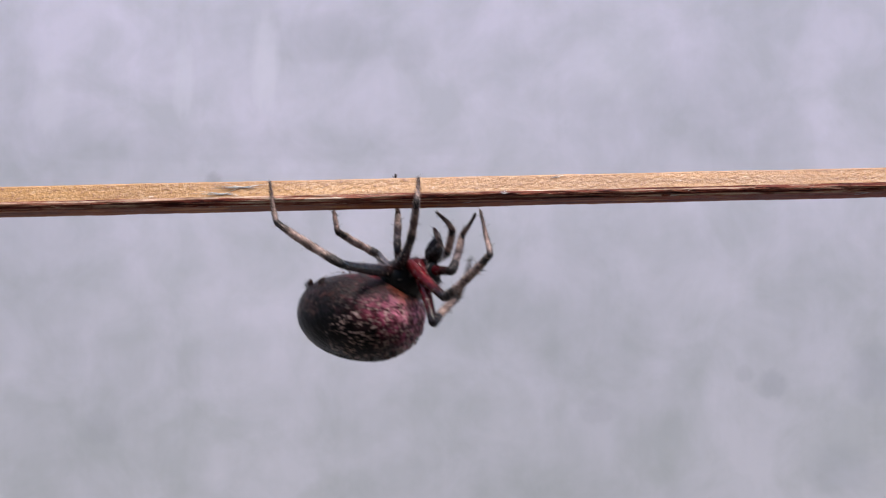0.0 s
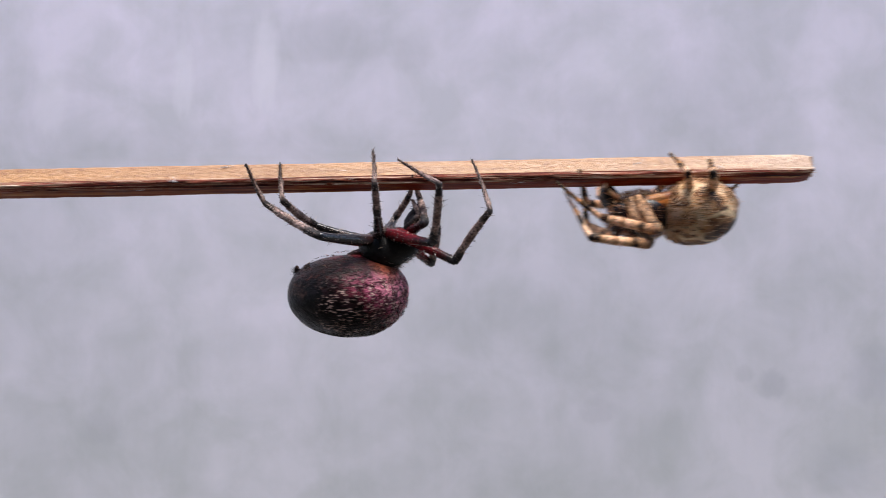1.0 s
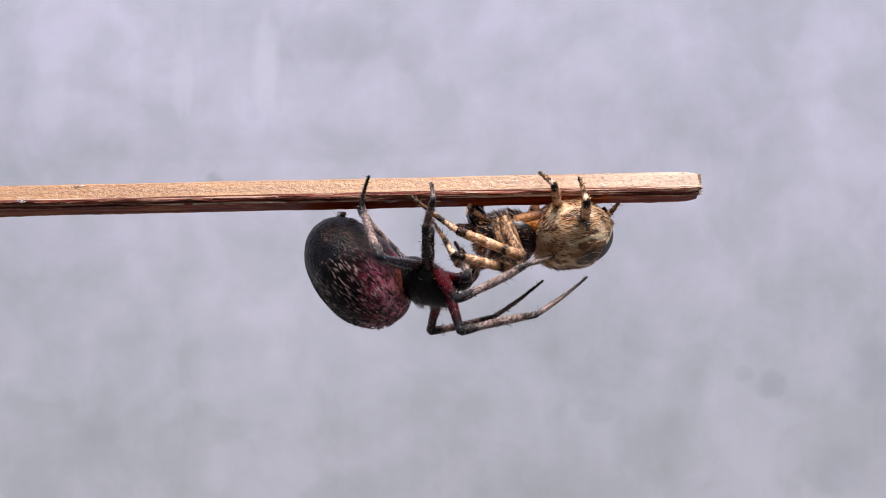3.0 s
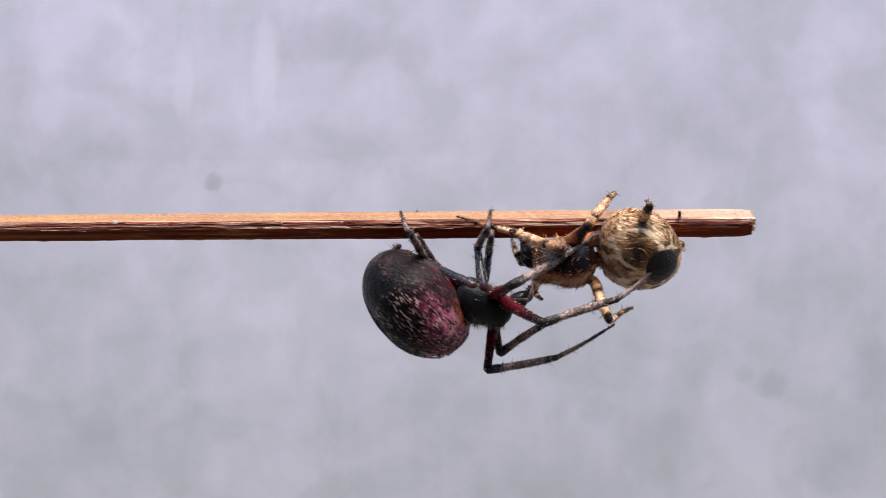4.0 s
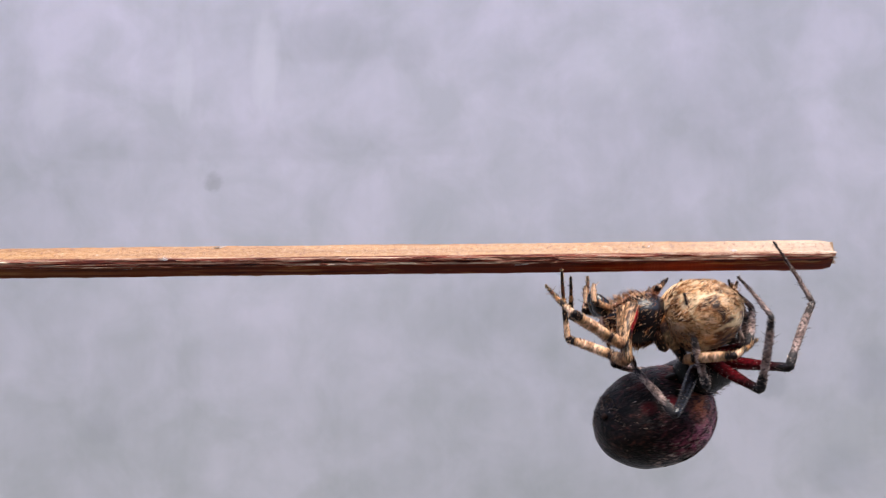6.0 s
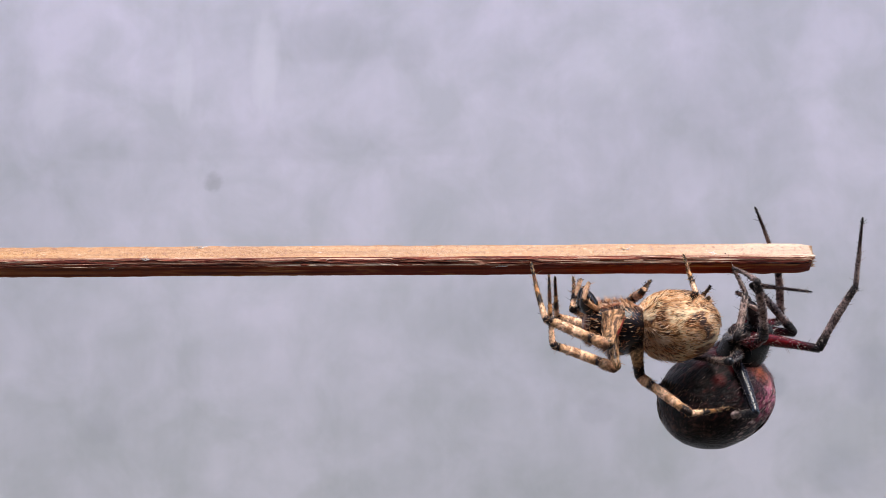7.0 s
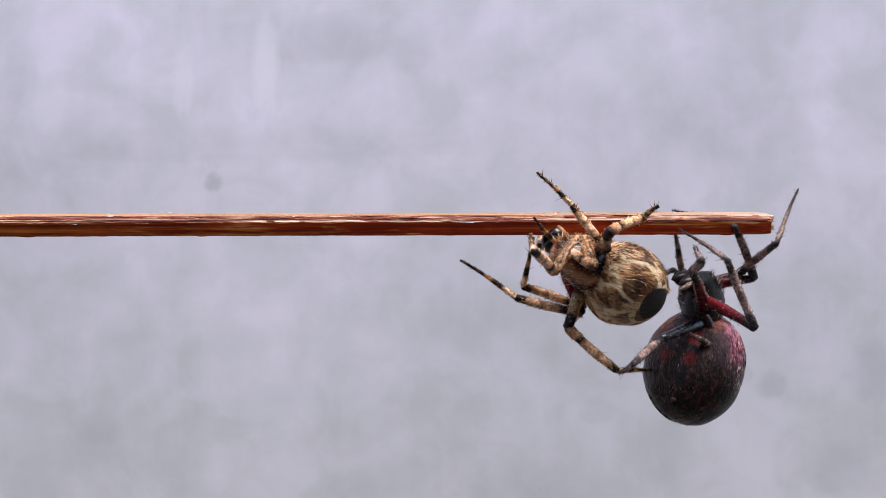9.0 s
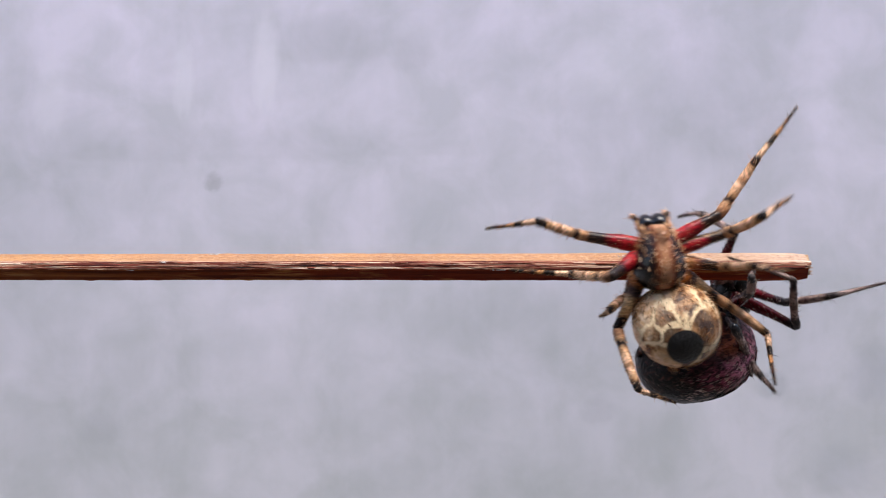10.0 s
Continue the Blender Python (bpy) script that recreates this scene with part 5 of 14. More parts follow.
    walk(dark_legs["4N"][2], [
        (0, pose(0.012134, 0.003744, -0.005228, 115.6, 83.8, 121.1)), (0.25, pose(0.011149, 0.004209, -0.005661, -53.1, 66.9, -47.8)), (0.5, pose(0.010082, 0.004584, -0.005972, -54.3, 37.7, -49.3)),
        (0.75, pose(0.010244, 0.00479, -0.005729, -44.9, 52, -36.1)), (1, pose(0.0104, 0.004988, -0.005475, -24.6, 63.5, -12.3)), (1.25, pose(0.007835, 0.004968, -0.006253, -32.6, 41.1, -22.2)),
        (1.5, pose(0.005219, 0.004392, -0.00633, -34.9, 18.3, -26.9)), (1.75, pose(0.008828, 0.003619, -0.006985, 46.3, 74, 66)), (2, pose(0.012118, 0.002052, -0.006107, 111.9, 13.9, 143.7)),
        (2.2, pose(0.011917, 0.002524, -0.006083, 112.4, 15.0, 154.7)), (2.4, pose(0.012465, 0.002006, -0.005837, 111.1, 19.0, 152.3)), (2.6, pose(0.004531, 0.005979, -0.004490, -64.9, 36.2, -25.0)), (2.8, pose(0.004794, 0.006257, -0.004264, -65.5, 39.2, -28.6)), (3, pose(0.005098, 0.006529, -0.004024, -65.2, 42.8, -31.8)), (3.2, pose(0.005276, 0.006739, -0.003766, -64.9, 47.4, -33.9)), (3.35, pose(0.005138, 0.006792, -0.003587, -65.5, 51.1, -33.9)), (3.5, pose(0.004885, 0.006874, -0.003247, -69.9, 58.7, -37.5)),
        (3.625, pose(0.004731, 0.006995, -0.002841, -64.7, 48.8, -31.1)), (3.75, pose(0.004585, 0.007094, -0.002426, -61.8, 38.6, -26.8)), (3.875, pose(0.002287, -0.000562, -0.006148, -42, 31.7, 6.8)),
        (4, pose(0.006171, -0.007536, -0.0024, -30.5, 17.7, 33.8)), (4.125, pose(0.004654, 0.000061, -0.007523, -27.8, 33.8, 39.9)), (4.25, pose(0.006804, 0.007576, -0.002507, -21.7, 49.6, 49)),
        (4.375, pose(0.008378, 0.007139, -0.003469, -30.4, 57.4, 38.2)), (4.5, pose(0.009895, 0.006301, -0.004237, -44.4, 63.9, 22.1)), (4.625, pose(0.010512, 0.006228, -0.003921, -68.9, 52.7, -6.3)),
        (4.75, pose(0.011105, 0.006108, -0.003575, -79.9, 37.7, -21.6)), (4.875, pose(0.013852, 0.003251, -0.003389, -69.3, 45.2, -5.7)), (5, pose(0.015006, -0.000405, -0.002369, -54.6, 50, 14.1)),
        (5.125, pose(0.013986, -0.003298, -0.003069, -38.4, 48.6, 35.4)), (5.25, pose(0.011944, -0.005681, -0.003294, -24.6, 43.8, 54.3)), (5.375, pose(0.012018, -0.005886, -0.002792, -28.2, 44.6, 49.2)),
        (5.5, pose(0.01207, -0.006064, -0.002277, -31.9, 45.2, 43.9)), (5.625, pose(0.008667, -0.006944, -0.003756, -49.7, 68.5, 23.2)), (5.75, pose(0.004971, -0.006248, -0.00438, -136.7, 75.6, -66.6)),
        (5.875, pose(0.002412, -0.001932, -0.00597, 178.1, 66.1, -114)), (6, pose(0.002001, 0.00322, -0.004975, 163.5, 50.9, -130.9)), (6.5, pose(0.002683, 0.004245, -0.004896, 177.1, 46, -112.9)),
        (7, pose(0.003478, 0.005169, -0.0047, -173.1, 38.9, -98.4)), (7.5, pose(0.004365, 0.00597, -0.004393, -166.5, 30.2, -86.7)), (7.75, pose(0.001535, 0.002648, -0.004784, -150.1, 25.8, -52.7)),
        (8, pose(0.000457, -0.001468, -0.00374, -139.5, 14.4, -22.7)), (8.25, pose(-0.000054, -0.00181, -0.002352, -142, 10.1, -34.4)), (8.5, pose(-0.000298, -0.002087, -0.00088, -143.5, 5.4, -45.8)),
        (8.75, pose(0.005201, 0.003272, 0.006969, -154.3, 40.8, -71.5)), (9, pose(0.014795, 0.002467, 0.00169, 154.5, 61, -134.1)), (9.25, pose(0.00992, 0.007304, -0.002044, 179.5, 67.5, -106.5)),
        (9.5, pose(0.002615, 0.005167, -0.003826, -147.4, 67.3, -70.8)), (9.65, pose(0.001382, 0.004626, -0.002586, -100.3, 37.1, -14.7)), (9.8, pose(0.000463, 0.003842, -0.001211, -94.3, -2.6, 4)),
        (9.9, pose(0.000924, 0.004509, -0.001431, -94.3, 2, 3.8)), (10, pose(0.001455, 0.005127, -0.001634, -94.3, 6.5, 3.6)),
    ])
    walk(dark_legs["4F"][0], [
        (0, pose(-0.0015, -0.001813, -0.00075, -0, 27.4, -103.1)), (0.25, pose(-0.0015, -0.001813, -0.00075, -21.7, 38.6, -141.6)), (0.5, pose(-0.0015, -0.001813, -0.00075, -48, 35.2, 175.8)),
        (0.75, pose(-0.0015, -0.001813, -0.00075, -48, 34.7, 175.9)), (1, pose(-0.0015, -0.001813, -0.00075, -47.9, 34.3, 175.9)), (1.25, pose(-0.0015, -0.001813, -0.00075, -29.7, 29.6, -150.3)),
        (1.5, pose(-0.0015, -0.001813, -0.00075, -17.9, 17.5, -121.5)), (1.75, pose(-0.0015, -0.001813, -0.00075, -17.1, 7.7, -117.9)), (2, pose(-0.0015, -0.001813, -0.00075, -16.9, -2.2, -114.4)),
        (2.2, pose(-0.001500, -0.001813, -0.000750, -17.3, -3.5, -103.2)), (2.4, pose(-0.001500, -0.001813, -0.000750, -16.9, -1.4, -105.3)), (2.6, pose(-0.001500, -0.001813, -0.000750, -16.5, 1.8, -108.9)), (2.8, pose(-0.001500, -0.001813, -0.000750, -16.5, 5.3, -113.3)), (3, pose(-0.001500, -0.001813, -0.000750, -16.8, 8.4, -117.6)), (3.2, pose(-0.001500, -0.001813, -0.000750, -17.2, 11.1, -121.0)), (3.35, pose(-0.001500, -0.001813, -0.000750, -17.3, 12.4, -122.0)), (3.5, pose(-0.0015, -0.001813, -0.00075, -17.7, 11, -123.9)),
        (3.625, pose(-0.0015, -0.001813, -0.00075, -17.1, 7.7, -120.5)), (3.75, pose(-0.0015, -0.001813, -0.00075, -16.7, 4.3, -117.1)), (3.875, pose(-0.0015, -0.001813, -0.00075, -17, 5.4, -120.5)),
        (4, pose(-0.0015, -0.001813, -0.00075, -17.4, 6.6, -124)), (4.125, pose(-0.0015, -0.001813, -0.00075, -17.4, 6.3, -124.1)), (4.25, pose(-0.0015, -0.001813, -0.00075, -17.4, 6, -124.2)),
        (4.375, pose(-0.0015, -0.001813, -0.00075, -22.1, 5.7, -167.7)), (4.5, pose(-0.0015, -0.001813, -0.00075, -25.3, 2.4, 149.1)), (4.625, pose(-0.0015, -0.001813, -0.00075, -22.3, 6.3, -173)),
        (4.75, pose(-0.0015, -0.001813, -0.00075, -17.4, 7.6, -134.6)), (4.875, pose(-0.0015, -0.001813, -0.00075, -17.5, 5.9, -135.1)), (5, pose(-0.0015, -0.001813, -0.00075, -17.5, 4.1, -135.7)),
        (5.125, pose(-0.0015, -0.001813, -0.00075, -20, 2.7, -175.3)), (5.25, pose(-0.0015, -0.001813, -0.00075, -21, 0.1, 145.3)), (5.375, pose(-0.0015, -0.001813, -0.00075, -20.6, 5.1, 154.4)),
        (5.5, pose(-0.0015, -0.001813, -0.00075, -19.3, 10.1, 163.7)), (5.625, pose(-0.0015, -0.001813, -0.00075, -21.6, 16.3, 153.7)), (5.75, pose(-0.0015, -0.001813, -0.00075, -25.1, 22, 143.1)),
        (5.875, pose(-0.0015, -0.001813, -0.00075, -11.4, 5.8, -164.2)), (6, pose(-0.0015, -0.001813, -0.00075, -15.5, -14.7, -114.6)), (6.5, pose(-0.0015, -0.001813, -0.00075, -12.9, -11.9, -126)),
        (7, pose(-0.0015, -0.001813, -0.00075, -10.9, -8.6, -137.2)), (7.5, pose(-0.0015, -0.001813, -0.00075, -9.6, -5, -148.2)), (7.75, pose(-0.0015, -0.001813, -0.00075, -9.5, -5, -149.8)),
        (8, pose(-0.0015, -0.001813, -0.00075, -9.3, -5, -151.3)), (8.25, pose(-0.0015, -0.001813, -0.00075, -8.8, -4.9, -157.6)), (8.5, pose(-0.0015, -0.001813, -0.00075, -8.3, -4.8, -163.8)),
        (8.75, pose(-0.0015, -0.001813, -0.00075, -4.3, -12.4, 170.3)), (9, pose(-0.0015, -0.001813, -0.00075, 2.8, -17.5, 143.1)), (9.25, pose(-0.0015, -0.001813, -0.00075, -1.2, -18.8, 155.9)),
        (9.5, pose(-0.0015, -0.001813, -0.00075, -5.4, -19.2, 168.9)), (9.65, pose(-0.0015, -0.001813, -0.00075, -9.3, -14.7, -177.9)), (9.8, pose(-0.0015, -0.001813, -0.00075, -11.9, -9.5, -165.3)),
        (9.9, pose(-0.0015, -0.001813, -0.00075, -10.7, -9.9, -172.6)), (10, pose(-0.0015, -0.001813, -0.00075, -9.4, -10.1, -179.9)),
    ])
    walk(dark_legs["4F"][1], [
        (0, pose(0.007375, 0, 0, -79.3, 42.4, -129.9)), (0.25, pose(0.007375, 0, 0, -53.7, 56.5, -96.9)), (0.5, pose(0.007375, 0, 0, -14.1, 56.5, -50.1)), (0.75, pose(0.007375, 0, 0, -14.6, 52.2, -50.7)),
        (1, pose(0.007375, 0, 0, -15, 47.9, -51.2)), (1.25, pose(0.007375, 0, 0, -47.8, 66.8, -89.4)), (1.5, pose(0.007375, 0, 0, -109.9, 63.3, -156.5)), (1.75, pose(0.007375, 0, 0, -86.9, 44.9, -128.6)),
        (2, pose(0.007375, 0, 0, -79.3, 23.3, -115.4)), (2.2, pose(0.007375, -0.000000, 0.000000, -84.5, 23.2, -126.5)), (2.4, pose(0.007375, 0.000000, 0.000000, -83.3, 26.0, -124.0)), (2.6, pose(0.007375, -0.000000, 0.000000, -80.5, 29.3, -119.5)), (2.8, pose(0.007375, 0.000000, 0.000000, -76.7, 32.4, -113.5)), (3, pose(0.007375, 0.000000, 0.000000, -72.8, 35.1, -107.0)), (3.2, pose(0.007375, 0.000000, 0.000000, -69.4, 37.2, -101.4)), (3.35, pose(0.007375, 0.000000, -0.000000, -68.2, 38.2, -99.5)), (3.5, pose(0.007375, 0, 0, -70.3, 38.9, -98.2)),
        (3.625, pose(0.007375, 0, 0, -75.9, 37.7, -107.1)), (3.75, pose(0.007375, 0, 0, -81, 35.8, -115.8)), (3.875, pose(0.007375, 0, 0, -81, 34.1, -115.8)), (4, pose(0.007375, 0, 0, -81, 32.4, -115.8)),
        (4.125, pose(0.007375, 0, 0, -79.9, 33, -113.7)), (4.25, pose(0.007375, 0, 0, -78.7, 33.5, -111.5)), (4.375, pose(0.007375, 0, 0, 178.6, 60.4, 130.5)), (4.5, pose(0.007375, 0, 0, 150.7, -3.1, 83)),
        (4.625, pose(0.007375, 0, 0, 140.4, 69.1, 67.7)), (4.75, pose(0.007375, 0, 0, -16.6, 36.9, -93.1)), (4.875, pose(0.007375, 0, 0, -15.6, 37, -91.5)), (5, pose(0.007375, 0, 0, -14.6, 37.2, -89.8)),
        (5.125, pose(0.007375, 0, 0, -134.7, 58.4, 137.1)), (5.25, pose(0.007375, 0, 0, -152.7, -12.4, 100.5)), (5.375, pose(0.007375, 0, 0, -151.9, -15.5, 97.2)), (5.5, pose(0.007375, 0, 0, -150.9, -18.5, 93.9)),
        (5.625, pose(0.007375, 0, 0, -153.7, -17.2, 103)), (5.75, pose(0.007375, 0, 0, -156.3, -15.6, 112)), (5.875, pose(0.007375, 0, 0, -154.1, 19.8, 165.2)), (6, pose(0.007375, 0, 0, -117.6, 35.1, -124.4)),
        (6.5, pose(0.007375, 0, 0, -119.8, 37.6, -128.1)), (7, pose(0.007375, 0, 0, -122.3, 39.9, -132)), (7.5, pose(0.007375, 0, 0, -125.1, 42, -136.3)), (7.75, pose(0.007375, 0, 0, -130.4, 42.5, -144.2)),
        (8, pose(0.007375, 0, 0, -135.7, 42.3, -152.1)), (8.25, pose(0.007375, 0, 0, -134.8, 43.6, -150.7)), (8.5, pose(0.007375, 0, 0, -133.7, 44.8, -149.2)), (8.75, pose(0.007375, 0, 0, -120.8, 56.1, -132.6)),
        (9, pose(0.007375, 0, 0, -97.2, 63.6, -105.4)), (9.25, pose(0.007375, 0, 0, -121.9, 53.2, -134.2)), (9.5, pose(0.007375, 0, 0, -133.5, 38.8, -150.2)), (9.65, pose(0.007375, 0, 0, -136.1, 39.9, -154.2)),
        (9.8, pose(0.007375, 0, 0, -138.8, 40.8, -158.3)), (9.9, pose(0.007375, 0, 0, -133.8, 42, -150.8)), (10, pose(0.007375, 0, 0, -128.6, 42.6, -143.1)),
    ])
    walk(dark_legs["4F"][2], [
        (0, pose(0.003585, -0.004538, -0.00539, 14.4, 69.1, 20.7)), (0.25, pose(0.006848, -0.004385, -0.00667, 51.4, 40.8, 64)), (0.5, pose(0.010211, -0.00339, -0.006668, 57.5, 6.9, 78.3)),
        (0.75, pose(0.010481, -0.003797, -0.006319, 56.4, 14.2, 72.4)), (1, pose(0.010734, -0.004183, -0.005935, 54.5, 21.4, 66.1)), (1.25, pose(0.007411, -0.003156, -0.007351, 56.9, 41.9, 70.6)),
        (1.5, pose(0.00408, -0.001433, -0.007147, 64, 62.1, 79.6)), (1.75, pose(0.003841, -0.004426, -0.00565, 163.8, 63.9, -174.3)), (2, pose(0.004223, -0.00664, -0.003158, -173.6, 26.1, -144.2)),
        (2.2, pose(0.002999, -0.005908, -0.003153, -176.7, 24.3, -155.5)), (2.4, pose(0.003351, -0.005957, -0.003511, -176.0, 27.5, -153.8)), (2.6, pose(0.003942, -0.006077, -0.003910, -174.3, 31.8, -150.4)), (2.8, pose(0.004684, -0.006196, -0.004286, -171.9, 36.3, -145.7)), (3, pose(0.005456, -0.006257, -0.004600, -169.2, 40.6, -140.6)), (3.2, pose(0.006115, -0.006248, -0.004834, -166.6, 44.0, -136.1)), (3.35, pose(0.006338, -0.006204, -0.004943, -165.7, 45.5, -134.9)), (3.5, pose(0.006491, -0.006162, -0.005024, -167.7, 45.2, -134.3)),
        (3.625, pose(0.005508, -0.006051, -0.004889, -171.4, 44, -139.6)), (3.75, pose(0.004554, -0.005845, -0.004677, -174.9, 42.5, -144.7)), (3.875, pose(0.004495, -0.005964, -0.004487, -60.9, 78.6, -26.1)),
        (4, pose(0.004438, -0.006079, -0.004292, -17.8, 29.2, 21.7)), (4.125, pose(0.004682, -0.006146, -0.004356, -14.6, 25.4, 28.6)), (4.25, pose(0.004929, -0.006206, -0.004416, -12, 21.4, 35.1)),
        (4.375, pose(0.004808, 0.003009, -0.006954, -34.9, 42.2, -6.4)), (4.5, pose(0.008352, 0.007928, 0.000438, -73.1, 41.2, -61.4)), (4.625, pose(0.008458, 0.002635, -0.007475, -105.7, 46.2, -107.2)),
        (4.75, pose(0.00703, -0.006389, -0.004802, -132.3, 33.5, -147.5)), (4.875, pose(0.007213, -0.006384, -0.004818, -131.3, 32.8, -145.6)), (5, pose(0.007397, -0.006375, -0.004833, -130.3, 32.1, -143.7)),
        (5.125, pose(0.004302, 0.002858, -0.006811, -97.7, 41.8, -92)), (5.25, pose(0.005948, 0.007682, 0.001719, -68.7, 27.5, -43.4)), (5.375, pose(0.006402, 0.007649, 0.002134, -70.9, 20.9, -48.7)),
        (5.5, pose(0.006862, 0.00757, 0.002537, -72.4, 14.1, -53.6)), (5.625, pose(0.005655, 0.007444, 0.002372, -68.6, 18.3, -40.2)), (5.75, pose(0.004489, 0.007144, 0.002151, -63.8, 21.6, -26.2)),
        (5.875, pose(0.000101, 0.001928, -0.002714, -102.9, 62.3, -79.2)), (6, pose(0.003684, -0.005401, -0.004605, 178.4, 42.1, -170.4)), (6.5, pose(0.003465, -0.004991, -0.004879, -169.4, 41.2, -152.1)),
        (7, pose(0.003263, -0.004559, -0.00513, -158.6, 37.6, -135.1)), (7.5, pose(0.003081, -0.004106, -0.005358, -149.9, 31.8, -120)), (7.75, pose(0.002591, -0.003456, -0.005401, -156.5, 39, -131.3)),
        (8, pose(0.00215, -0.002771, -0.005388, -165.6, 44.9, -144.8)), (8.25, pose(0.002323, -0.00284, -0.005515, -154.1, 44.6, -128.5)), (8.5, pose(0.002499, -0.002907, -0.005637, -143.4, 42, -113)),
        (8.75, pose(0.004357, -0.003288, -0.006639, 151.3, 50.4, 163.9)), (9, pose(0.006431, -0.003433, -0.007164, 123.1, 12.3, 114.9)), (9.25, pose(0.004033, -0.003438, -0.006404, 118.3, 7.4, 87.3)),
        (9.5, pose(0.001966, -0.003103, -0.005012, 116.3, 0.9, 60.3)), (9.65, pose(0.001849, -0.002674, -0.005129, 134.2, 38.9, 107.5)), (9.8, pose(0.00175, -0.002237, -0.00523, -170.9, 41.4, -174.7)),
        (9.9, pose(0.002182, -0.002898, -0.005351, -166, 42.6, -167.5)), (10, pose(0.002667, -0.003531, -0.00542, -160.9, 43.4, -160)),
    ])
    walk(dark_legs["3N"][0], [
        (0, pose(-0.0005, 0.001937, -0.000875, 0, 20.9, 62.5)), (0.25, pose(-0.0005, 0.001937, -0.000875, 1, 20.7, 65.2)), (0.5, pose(-0.0005, 0.001937, -0.000875, 1.9, 20.5, 67.9)),
        (0.75, pose(-0.0005, 0.001937, -0.000875, 4, 21.8, 73.7)), (1, pose(-0.0005, 0.001937, -0.000875, 6.2, 22.8, 79.7)), (1.25, pose(-0.0005, 0.001937, -0.000875, 3.8, 24.9, 73.7)),
        (1.5, pose(-0.0005, 0.001937, -0.000875, 1.1, 26.7, 67.5)), (1.75, pose(-0.0005, 0.001937, -0.000875, 12.8, 25.5, 93.6)), (2, pose(-0.0005, 0.001937, -0.000875, 22.5, 19.9, 118.4)),
        (2.2, pose(-0.000500, 0.001937, -0.000875, 15.9, 19.2, 100.1)), (2.4, pose(-0.000500, 0.001937, -0.000875, 15.4, 22.7, 101.3)), (2.6, pose(-0.000500, 0.001937, -0.000875, 16.2, 27.5, 105.2)), (2.8, pose(-0.000500, 0.001937, -0.000875, 18.4, 33.5, 111.0)), (3, pose(-0.000500, 0.001937, -0.000875, 22.2, 40.0, 118.2)), (3.2, pose(-0.000500, 0.001937, -0.000875, 26.6, 45.8, 124.9)), (3.35, pose(-0.000500, 0.001937, -0.000875, 26.7, 47.7, 124.7)), (3.5, pose(-0.0005, 0.001937, -0.000875, 23.3, 42.5, 119.9)),
        (3.625, pose(-0.0005, 0.001937, -0.000875, 21.3, 41.9, 116.9)), (3.75, pose(-0.0005, 0.001937, -0.000875, 19.4, 41.2, 114.1)), (3.875, pose(-0.0005, 0.001937, -0.000875, 56.3, 60.8, 159.9)),
        (4, pose(-0.0005, 0.001937, -0.000875, 109.8, 52.3, -138)), (4.125, pose(-0.0005, 0.001937, -0.000875, 42.3, 60.1, 144.6)), (4.25, pose(-0.0005, 0.001937, -0.000875, 9.2, 30.8, 100.6)),
        (4.375, pose(-0.0005, 0.001937, -0.000875, 8.9, 22.6, 99.9)), (4.5, pose(-0.0005, 0.001937, -0.000875, 8.7, 14.3, 99.3)), (4.625, pose(-0.0005, 0.001937, -0.000875, 8.1, 24, 97.6)),
        (4.75, pose(-0.0005, 0.001937, -0.000875, 7.2, 33.6, 95.7)), (4.875, pose(-0.0005, 0.001937, -0.000875, 10.3, 43.1, 100.8)), (5, pose(-0.0005, 0.001937, -0.000875, 15.5, 52.3, 107.7)),
        (5.125, pose(-0.0005, 0.001937, -0.000875, 20.3, 39.4, 114.4)), (5.25, pose(-0.0005, 0.001937, -0.000875, 22.8, 26.2, 119)), (5.375, pose(-0.0005, 0.001937, -0.000875, 29.9, 26.7, 134.7)),
        (5.5, pose(-0.0005, 0.001937, -0.000875, 36.8, 25.5, 150.3)), (5.625, pose(-0.0005, 0.001937, -0.000875, 29.4, 26.3, 133.6)), (5.75, pose(-0.0005, 0.001937, -0.000875, 22.2, 25.1, 117)),
        (5.875, pose(-0.0005, 0.001937, -0.000875, 20.4, 8.8, 110.8)), (6, pose(-0.0005, 0.001937, -0.000875, 20.3, -7.7, 105.1)), (6.5, pose(-0.0005, 0.001937, -0.000875, 20.1, 14.9, 102.2)),
        (7, pose(-0.0005, 0.001937, -0.000875, 18.5, 37.4, 98.6)), (7.5, pose(-0.0005, 0.001937, -0.000875, 13.2, 59.7, 91.7)), (7.75, pose(-0.0005, 0.001937, -0.000875, -15.6, 52.6, 57.4)),
        (8, pose(-0.0005, 0.001937, -0.000875, -31.1, 38.9, 36)), (8.25, pose(-0.0005, 0.001937, -0.000875, -54.4, 29.6, -4.1)), (8.5, pose(-0.0005, 0.001937, -0.000875, -65.4, 11.1, -34.8)),
        (8.75, pose(-0.0005, 0.001937, -0.000875, -158.2, 71.6, -142.7)), (9, pose(-0.0005, 0.001937, -0.000875, 149.4, -1.6, 148.2)), (9.25, pose(-0.0005, 0.001937, -0.000875, 121.5, 56.6, 97.8)),
        (9.5, pose(-0.0005, 0.001937, -0.000875, 29.4, 35.1, -12)), (9.65, pose(-0.0005, 0.001937, -0.000875, 53.3, 39.3, 26.8)), (9.8, pose(-0.0005, 0.001937, -0.000875, 74.9, 30.8, 63.3)),
        (9.9, pose(-0.0005, 0.001937, -0.000875, 90.8, 13.5, 103.6)), (10, pose(-0.0005, 0.001937, -0.000875, 92.1, -9.1, 137.8)),
    ])
